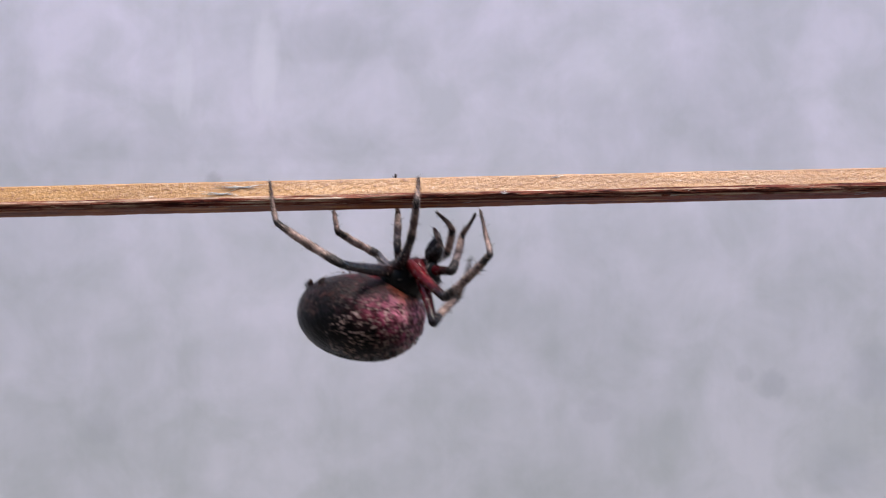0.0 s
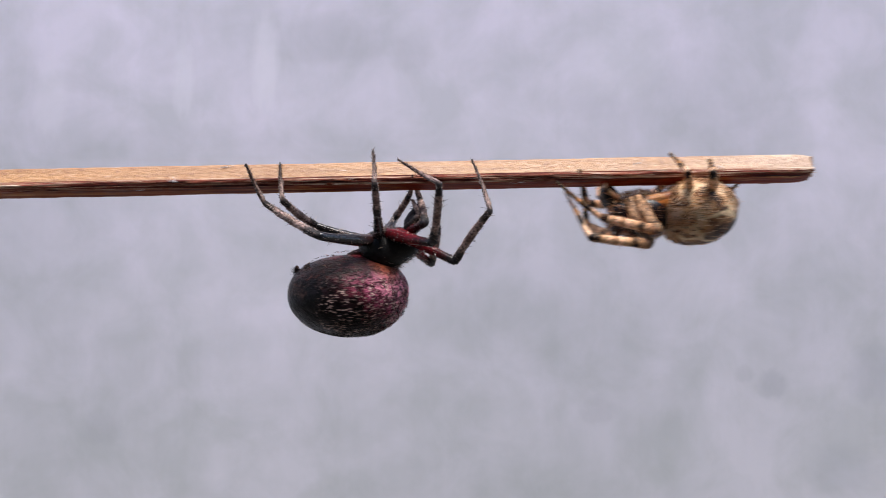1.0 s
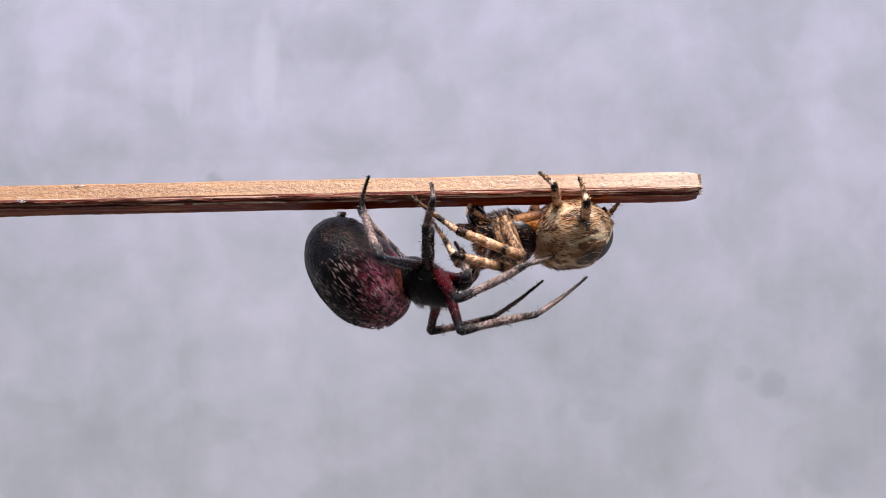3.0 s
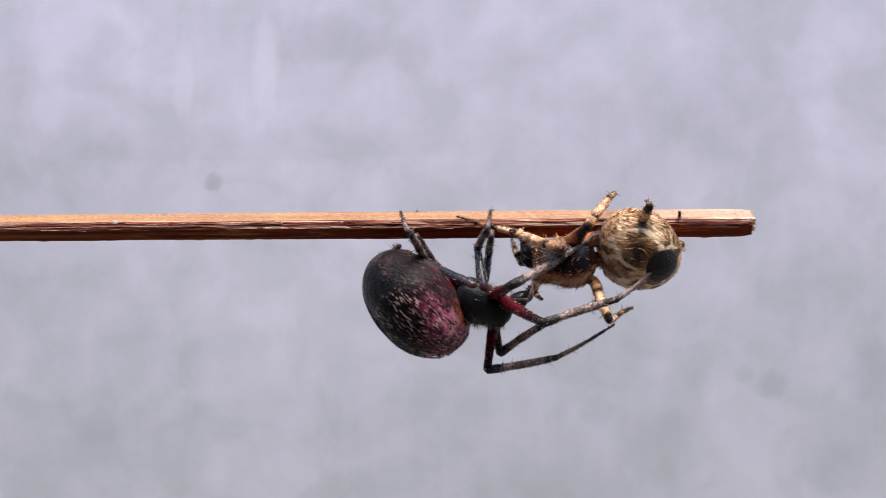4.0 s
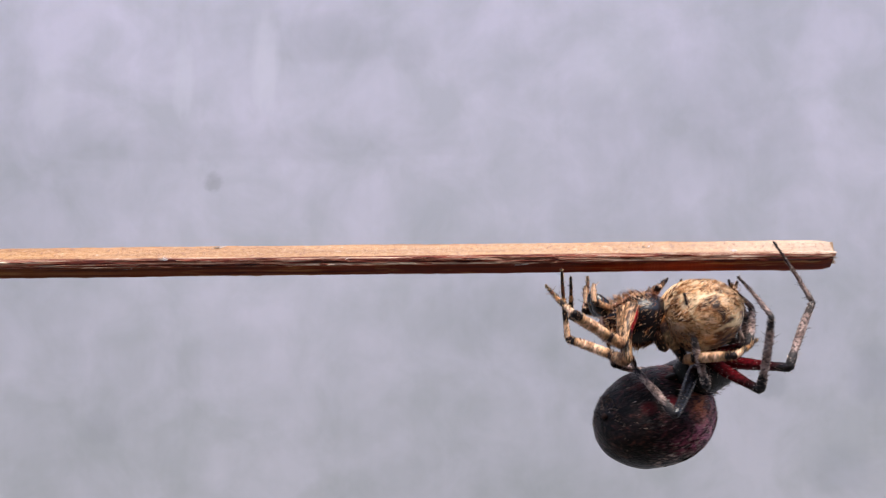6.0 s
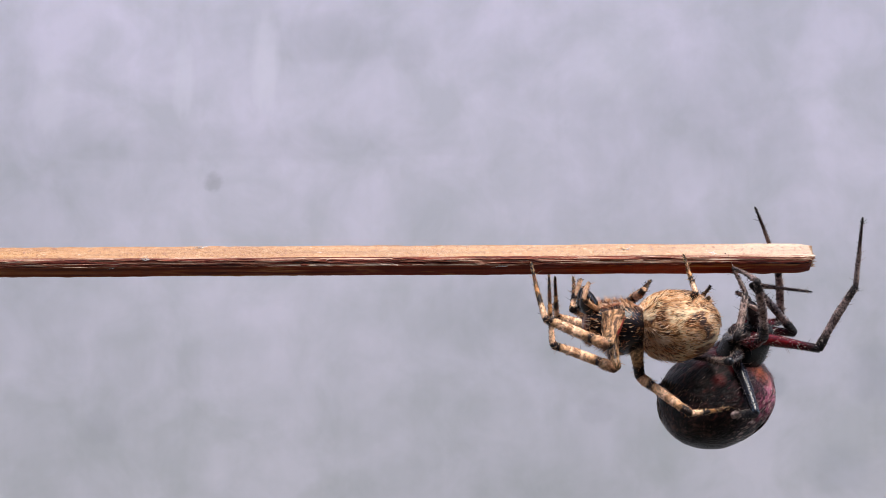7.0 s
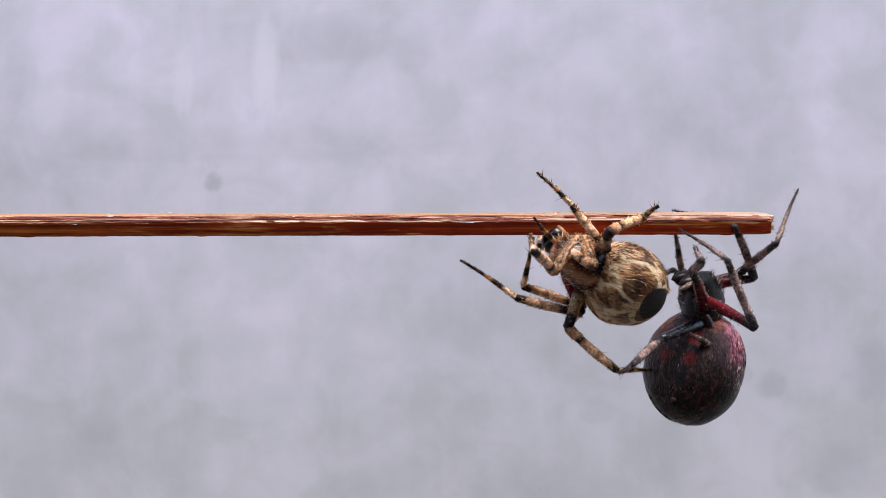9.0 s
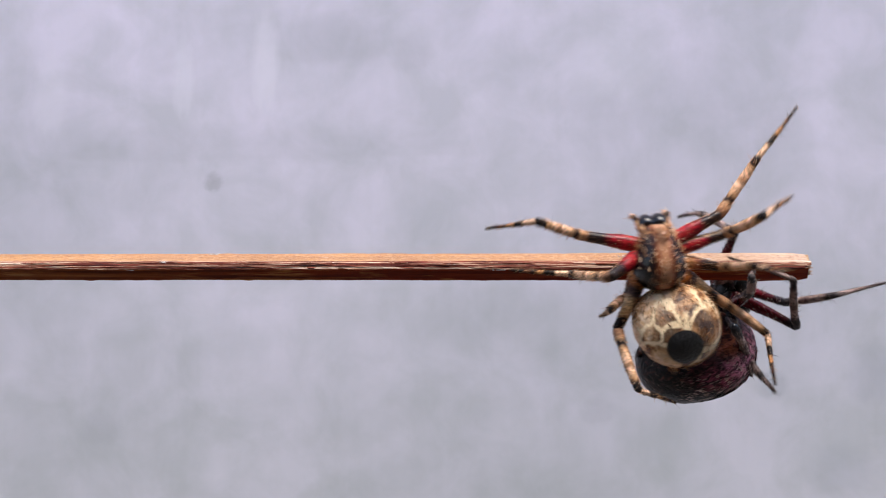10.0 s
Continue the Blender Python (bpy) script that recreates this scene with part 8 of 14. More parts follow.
    walk(dark_legs["2F"][2], [
        (0, pose(0.00228, -0.006008, -0.002765, 5.8, 23.9, 27.1)), (0.25, pose(0.001716, -0.005507, -0.002787, 8.4, 19.1, 34.1)), (0.5, pose(0.001197, -0.004958, -0.002785, 10.3, 14.2, 40.7)),
        (0.75, pose(0.001291, -0.004689, -0.00338, 10, 13.4, 39.4)), (1, pose(0.001422, -0.00439, -0.003953, 9.7, 12.7, 38.1)), (1.25, pose(0.001251, -0.004258, -0.003851, 10.2, 8.1, 41.1)),
        (1.5, pose(0.001084, -0.004122, -0.003746, 10.5, 3.5, 44.1)), (1.75, pose(0.00043, -0.002762, -0.003902, 10.6, -4.1, 37.2)), (2, pose(0.000005, -0.001307, -0.003922, 11.6, -11.7, 30.2)),
        (2.5, pose(0.000033, -0.001602, -0.003861, 11, -8.7, 33.2)), (3, pose(0.00007, -0.001894, -0.003795, 10.6, -5.7, 36.2)), (3.5, pose(0.000117, -0.002183, -0.003724, 10.4, -2.7, 39.2)),
        (3.625, pose(0.000146, 0.001008, -0.004244, 5.4, 15.8, -2.8)), (3.75, pose(0.00126, 0.00404, -0.004092, -12.5, 25.5, -50.5)), (3.875, pose(0.002127, 0.004681, -0.004512, -21, 49.3, -64.1)),
        (4, pose(0.003093, 0.005227, -0.004841, -52.5, 68.7, -100.1)), (4.125, pose(0.002912, 0.00565, -0.00417, -19.9, 52.4, -63.3)), (4.25, pose(0.002772, 0.006016, -0.003457, -9.9, 31.2, -48.6)),
        (4.375, pose(0.002121, 0.005798, -0.002931, -11.6, 18.3, -52.7)), (4.5, pose(0.001524, 0.005515, -0.002371, -12.3, 5.2, -56.1)), (4.625, pose(-0.000577, 0.001181, -0.002686, -3.9, 16.9, -14.2)),
        (4.75, pose(-0.000005, -0.003569, -0.002052, 10.9, 19.6, 30.8)), (4.875, pose(-0.000089, -0.001854, -0.003511, 55.2, 49.7, 100)), (5, pose(0.000373, 0.000003, -0.0047, 103.2, 22.6, 172.6)),
        (5.125, pose(0.000167, 0.000726, -0.004335, 101.9, 21, 169)), (5.25, pose(0.000033, 0.001442, -0.003924, 100.7, 19.4, 165.5)), (5.375, pose(-0.000382, -0.002583, -0.002202, 40.7, 59.2, 84.3)),
        (5.5, pose(0.001365, -0.005851, 0.000166, -14.3, 16.6, 7.8)), (5.625, pose(0.002439, -0.006579, 0.001389, -12.1, 29, 13.4)), (5.75, pose(0.003733, -0.00699, 0.002545, -7.9, 41, 20.7)),
        (5.875, pose(0.003574, -0.006487, 0.003493, -13.6, 52.1, 12.8)), (6, pose(0.003475, -0.005867, 0.004378, -24.4, 62.3, 0)), (6.5, pose(0.002033, -0.005963, 0.002404, -21.3, 27.6, 4.3)),
        (7, pose(0.00104, -0.005519, 0.000211, -20.9, -7.2, 6.3)), (7.5, pose(0.000589, -0.004573, -0.002, -22, -42, 8.6)), (7.75, pose(0.000648, -0.004684, -0.00193, -27.3, -41.4, 16.7)),
        (8, pose(0.000709, -0.004794, -0.00186, -32.5, -40.2, 24.6)), (8.25, pose(0.004219, -0.007289, -0.002271, -19.5, -40.5, 4.7)), (8.5, pose(0.008517, -0.007718, -0.002038, -7.5, -37.4, -14.4)),
        (8.75, pose(0.009316, -0.007173, -0.003034, -6, -40.1, -16.7)), (9, pose(0.010047, -0.006418, -0.003942, -4.4, -42.8, -19.2)), (9.25, pose(0.007322, -0.007828, -0.002151, 7.2, -53.5, -34.7)),
        (9.5, pose(0.004536, -0.007742, 0.000051, 27.4, -61, -58.5)), (9.65, pose(0.000444, -0.003282, 0.003502, 13.4, -24, -38.9)), (9.8, pose(0.001173, 0.003591, 0.004377, 12.5, 14.2, -29.3)),
        (9.9, pose(0.002637, 0.001006, 0.00678, 6, 34, -44.9)), (10, pose(0.005067, -0.001803, 0.007683, -10.8, 50.6, -69.3)),
    ])
    walk(dark_legs["1N"][0], [
        (0, pose(0.001625, 0.001563, -0.00075, 0, -58.7, 93.6)), (0.25, pose(0.001625, 0.001563, -0.00075, 23.8, -57.3, 65.7)), (0.5, pose(0.001625, 0.001563, -0.00075, 42.2, -50.7, 43.1)),
        (0.75, pose(0.001625, 0.001563, -0.00075, 48.5, -47.1, 34.8)), (1, pose(0.001625, 0.001563, -0.00075, 53.5, -42.9, 27.6)), (1.25, pose(0.001625, 0.001563, -0.00075, 47.6, -41.8, 36.5)),
        (1.5, pose(0.001625, 0.001563, -0.00075, 42.1, -39.9, 44.9)), (1.75, pose(0.001625, 0.001563, -0.00075, 45, -29.8, 39.7)), (2, pose(0.001625, 0.001563, -0.00075, 46.8, -19.5, 35.5)),
        (2.5, pose(0.001625, 0.001563, -0.00075, 42.9, -28.3, 45.1)), (3, pose(0.001625, 0.001563, -0.00075, 36.9, -36.3, 56.3)), (3.5, pose(0.001625, 0.001563, -0.00075, 28.1, -43.1, 69.9)),
        (3.625, pose(0.001625, 0.001563, -0.00075, 32.4, -33.6, 63.1)), (3.75, pose(0.001625, 0.001563, -0.00075, 35.1, -23.8, 57.6)), (3.875, pose(0.001625, 0.001563, -0.00075, 35.5, -15.5, 56.2)),
        (4, pose(0.001625, 0.001563, -0.00075, 35.8, -7.2, 54.9)), (4.125, pose(0.001625, 0.001563, -0.00075, 35, -16.6, 58.5)), (4.25, pose(0.001625, 0.001563, -0.00075, 33.6, -25.9, 62.4)),
        (4.375, pose(0.001625, 0.001563, -0.00075, 27.5, -38.1, 73.9)), (4.5, pose(0.001625, 0.001563, -0.00075, 16.6, -48.8, 89.6)), (4.625, pose(0.001625, 0.001563, -0.00075, 23.1, -46.3, 80.8)),
        (4.75, pose(0.001625, 0.001563, -0.00075, 28.7, -43.2, 72.9)), (4.875, pose(0.001625, 0.001563, -0.00075, 31.4, -42.1, 68.9)), (5, pose(0.001625, 0.001563, -0.00075, 34, -40.9, 65)),
        (5.125, pose(0.001625, 0.001563, -0.00075, 54.7, -55.9, 37.7)), (5.25, pose(0.001625, 0.001563, -0.00075, 92.5, -60.2, -6.3)), (5.375, pose(0.001625, 0.001563, -0.00075, 60.7, -58.9, 30.3)),
        (5.5, pose(0.001625, 0.001563, -0.00075, 38.6, -49.2, 57.4)), (5.625, pose(0.001625, 0.001563, -0.00075, 36.4, -30.4, 60.8)), (5.75, pose(0.001625, 0.001563, -0.00075, 35.6, -11.4, 63.1)),
        (5.875, pose(0.001625, 0.001563, -0.00075, 36.7, -9.3, 56.6)), (6, pose(0.001625, 0.001563, -0.00075, 37.7, -7.1, 50.1)), (6.433, pose(0.001625, 0.001563, -0.00075, 41.3, -34.8, 40.3)),
        (6.867, pose(0.001625, 0.001563, -0.00075, 56.9, -60.9, 19.8)), (7.3, pose(0.001625, 0.001563, -0.00075, 127, -72.7, -54.5)), (7.4, pose(0.001625, 0.001563, -0.00075, 40.5, -48.8, 38.5)),
        (7.5, pose(0.001625, 0.001563, -0.00075, 31.8, -6.4, 55.9)), (7.65, pose(0.001625, 0.001563, -0.00075, 31.8, 2.6, 56.3)), (7.8, pose(0.001625, 0.001563, -0.00075, 31.8, 11.7, 56.7)),
        (7.85, pose(0.001625, 0.001563, -0.00075, 30.2, 9.7, 48)), (7.9, pose(0.001625, 0.001563, -0.00075, 28.9, 7.4, 39.4)), (7.95, pose(0.001625, 0.001563, -0.00075, 28.8, -3.5, 34.9)),
        (8, pose(0.001625, 0.001563, -0.00075, 29.5, -14.3, 30.2)), (8.05, pose(0.001625, 0.001563, -0.00075, 28.4, -18.8, 34)), (8.1, pose(0.001625, 0.001563, -0.00075, 27, -23.3, 38)),
        (8.3, pose(0.001625, 0.001563, -0.00075, 23.1, -20.7, 48.3)), (8.5, pose(0.001625, 0.001563, -0.00075, 19.9, -17.6, 58.1)), (8.75, pose(0.001625, 0.001563, -0.00075, 16.2, -10.1, 73.4)),
        (9, pose(0.001625, 0.001563, -0.00075, 14.6, -2, 87.9)), (9.25, pose(0.001625, 0.001563, -0.00075, 15.1, -2.2, 76.1)), (9.5, pose(0.001625, 0.001563, -0.00075, 15.5, -2.3, 64.4)),
        (9.65, pose(0.001625, 0.001563, -0.00075, 15.6, -10.1, 63.5)), (9.8, pose(0.001625, 0.001563, -0.00075, 15.8, -18, 62.7)), (9.9, pose(0.001625, 0.001563, -0.00075, 4.5, -38.2, 86.1)),
        (10, pose(0.001625, 0.001563, -0.00075, -21.9, -50.9, 122.9)),
    ])
    walk(dark_legs["1N"][1], [
        (0, pose(0.008125, 0, 0, 110.6, -38.7, -152.6)), (0.25, pose(0.008125, 0, 0, 95.3, 0.7, -110.4)), (0.5, pose(0.008125, 0, 0, 111.7, 39.7, -67.5)), (0.75, pose(0.008125, 0, 0, 113.8, 43.8, -64.3)),
        (1, pose(0.008125, 0, 0, 116.5, 47.8, -60.7)), (1.25, pose(0.008125, 0, 0, 108.7, 7.3, -76.3)), (1.5, pose(0.008125, 0, 0, 111.8, -33.6, -88.9)), (1.75, pose(0.008125, 0, 0, 103.5, 3.7, -58.9)),
        (2, pose(0.008125, 0, 0, 116.6, 40, -26.1)), (2.5, pose(0.008125, 0, 0, 95.8, 29.4, -61.7)), (3, pose(0.008125, 0, 0, 86, 11.6, -88.8)), (3.5, pose(0.008125, 0, 0, 85.4, -8.5, -112.5)),
        (3.625, pose(0.008125, 0, 0, 84.4, -3.3, -102.9)), (3.75, pose(0.008125, 0, 0, 84.3, 1.9, -93.5)), (3.875, pose(0.008125, 0, 0, 85.5, 8.5, -79.9)), (4, pose(0.008125, 0, 0, 88.3, 14.6, -65.9)),
        (4.125, pose(0.008125, 0, 0, 84.7, 7.7, -84.5)), (4.25, pose(0.008125, 0, 0, 83.5, -0.1, -102.5)), (4.375, pose(0.008125, 0, 0, 84.7, -8.7, -117.8)), (4.5, pose(0.008125, 0, 0, 88.3, -16.7, -133.9)),
        (4.625, pose(0.008125, 0, 0, 86.6, -16.4, -128.1)), (4.75, pose(0.008125, 0, 0, 85, -16, -122.4)), (4.875, pose(0.008125, 0, 0, 84.4, -16.3, -120.1)), (5, pose(0.008125, 0, 0, 83.7, -16.6, -117.8)),
        (5.125, pose(0.008125, 0, 0, 83.6, 10.5, -115.4)), (5.25, pose(0.008125, 0, 0, 84.8, 37.6, -112.5)), (5.375, pose(0.008125, 0, 0, 85.1, 13.1, -111.7)), (5.5, pose(0.008125, 0, 0, 85.1, -11.5, -111.1)),
        (5.625, pose(0.008125, 0, 0, 84.3, -7.6, -105.8)), (5.75, pose(0.008125, 0, 0, 83.8, -3.6, -100.6)), (5.875, pose(0.008125, 0, 0, 83.5, -2, -94.9)), (6, pose(0.008125, 0, 0, 83.4, -0.4, -89.2)),
        (6.433, pose(0.008125, 0, 0, 83.5, 7.2, -86.3)), (6.867, pose(0.008125, 0, 0, 84.1, 14.8, -83.2)), (7.3, pose(0.008125, 0, 0, 85.2, 22.3, -80)), (7.4, pose(0.008125, 0, 0, 83.9, -17.2, -105.9)),
        (7.5, pose(0.008125, 0, 0, 108.6, -51.5, -146.6)), (7.65, pose(0.008125, 0, 0, 110.6, -38.2, -149.5)), (7.8, pose(0.008125, 0, 0, 111.7, -24.9, -151.5)), (7.85, pose(0.008125, 0, 0, 101.5, -26.6, -128.4)),
        (7.9, pose(0.008125, 0, 0, 91.5, -24.5, -105.3)), (7.95, pose(0.008125, 0, 0, 101.8, -39.1, -124.5)), (8, pose(0.008125, 0, 0, 121, -49.2, -151.7)), (8.05, pose(0.008125, 0, 0, 88.2, -11.4, -94)),
        (8.1, pose(0.008125, 0, 0, 97.6, 34.2, -52)), (8.3, pose(0.008125, 0, 0, 87.1, 24.3, -73.2)), (8.5, pose(0.008125, 0, 0, 81.5, 11.9, -91)), (8.75, pose(0.008125, 0, 0, 80.5, 1, -100.5)),
        (9, pose(0.008125, 0, 0, 81.2, -10, -109.9)), (9.25, pose(0.008125, 0, 0, 90.6, -24.1, -141.1)), (9.5, pose(0.008125, 0, 0, 108, -30.9, -177.6)), (9.65, pose(0.008125, 0, 0, 103.8, -40.5, -170.5)),
        (9.8, pose(0.008125, 0, 0, 97.2, -49.5, -161.2)), (9.9, pose(0.008125, 0, 0, 83.3, -23, -138.5)), (10, pose(0.008125, 0, 0, 81, 5.6, -123.9)),
    ])
    walk(dark_legs["1N"][2], [
        (0, pose(0.002493, -0.002914, 0.00508, -59, 67.6, -80.3)), (0.25, pose(0.005287, -0.007613, -0.000095, -91.1, 28.1, -120.4)), (0.5, pose(0.010518, -0.005777, -0.005188, -92.8, -15.7, -135.2)),
        (0.75, pose(0.010668, -0.005287, -0.005621, -92.3, -10, -137.3)), (1, pose(0.010801, -0.00476, -0.006016, -92, -4.3, -139.4)), (1.25, pose(0.010032, -0.007831, -0.001029, -84.3, 31.1, -108.1)),
        (1.5, pose(0.008255, -0.006763, 0.004501, -43.7, 52.1, -50.7)), (1.75, pose(0.012308, -0.006946, -0.000526, -69.1, 23.5, -89.9)), (2, pose(0.013717, -0.002737, -0.005221, -71.8, -11, -113.3)),
        (2.5, pose(0.011479, -0.006232, -0.003992, -71.4, -1.2, -116.6)), (3, pose(0.008289, -0.007958, -0.00163, -71.7, 8.7, -119.9)), (3.5, pose(0.005053, -0.007426, 0.001195, -72.5, 18.5, -123.4)),
        (3.625, pose(0.006307, -0.007905, 0.000471, -70.5, 15.4, -116.5)), (3.75, pose(0.007626, -0.008105, -0.00027, -68.9, 12.1, -109.8)), (3.875, pose(0.009527, -0.007912, -0.001203, -68.3, 11.7, -107.2)),
        (4, pose(0.011332, -0.007177, -0.002053, -67.8, 11.3, -104.7)), (4.125, pose(0.008896, -0.008015, -0.001084, -69.3, 9.8, -112.8)), (4.25, pose(0.006371, -0.007933, 0.000009, -70.6, 8.2, -120.8)),
        (4.375, pose(0.004375, -0.007103, 0.001229, -72.3, 4.5, -136.2)), (4.5, pose(0.00273, -0.005609, 0.002333, -73, 0.6, -151.4)), (4.625, pose(0.003312, -0.006129, 0.002299, -71.1, 15.3, -137.7)),
        (4.75, pose(0.003939, -0.006593, 0.002243, -65.1, 29, -122.1)), (4.875, pose(0.004214, -0.006746, 0.002282, -63.3, 30.1, -118.4)), (5, pose(0.004494, -0.006889, 0.002317, -61.3, 31.2, -114.6)),
        (5.125, pose(0.004701, -0.007217, -0.001484, -63.5, -1, -122.6)), (5.25, pose(0.005665, -0.00595, -0.004956, -61, -33.2, -130.8)), (5.375, pose(0.005196, -0.007353, -0.001836, -55.7, -2.8, -147.3)),
        (5.5, pose(0.005256, -0.007428, 0.001616, -59.2, 27.9, -163)), (5.625, pose(0.005928, -0.007749, 0.001068, -53.7, 27.9, -151.2)), (5.75, pose(0.006629, -0.00797, 0.000507, -48.3, 26.9, -139.5)),
        (5.875, pose(0.007429, -0.00809, 0.000282, -46, 35.2, -135.1)), (6, pose(0.008237, -0.008124, 0.000053, -42.6, 43.4, -129.7)), (6.433, pose(0.008649, -0.008044, -0.001021, -33.8, 29, -115)),
        (6.867, pose(0.009051, -0.007801, -0.002074, -29.8, 13.4, -104.1)), (7.3, pose(0.009435, -0.007401, -0.003086, -28.9, -2.6, -94.5)), (7.4, pose(0.005993, -0.007464, 0.0024, -26.4, 16.4, -74.2)),
        (7.5, pose(0.003906, -0.002784, 0.006361, -15.9, 33, -49.7)), (7.65, pose(0.002628, -0.003242, 0.005029, -15.4, 24.4, -48.7)), (7.8, pose(0.001651, -0.003522, 0.003421, -15.1, 15.8, -47.8)),
        (7.85, pose(0.003616, -0.0057, 0.003633, -23.4, 22.3, -72.9)), (7.9, pose(0.00617, -0.007131, 0.003368, -34.3, 24.8, -99.6)), (7.95, pose(0.004555, -0.005197, 0.005125, -21.5, 35.7, -74.6)),
        (8, pose(0.003449, -0.002519, 0.006149, -2.7, 40.3, -44.5)), (8.05, pose(0.007574, -0.007945, 0.001608, -24.1, -0.4, -99.4)), (8.1, pose(0.012258, -0.005299, -0.004567, -1.8, -40.8, -154.9)),
        (8.3, pose(0.010265, -0.00709, -0.003342, 1.8, -28, -161.3)), (8.5, pose(0.007992, -0.007949, -0.001677, 3.7, -14.9, -166.3)), (8.75, pose(0.006651, -0.007989, -0.00014, 4.3, -8.2, -169.4)),
        (9, pose(0.005403, -0.007525, 0.001405, 4.5, -1.4, -172.4)), (9.25, pose(0.002355, -0.004658, 0.003319, 9.4, 21.4, -145.1)), (9.5, pose(0.001157, -0.000298, 0.004168, 28, 38.5, -109.3)),
        (9.65, pose(0.002029, -0.00102, 0.005274, 29.5, 38.6, -106.9)), (9.8, pose(0.003132, -0.001704, 0.006179, 31, 38.7, -104.4)), (9.9, pose(0.002526, -0.00496, 0.003173, 4.5, 27.9, -150.7)),
        (10, pose(0.003617, -0.006713, -0.000794, -5.8, 5.4, 174.8)),
    ])
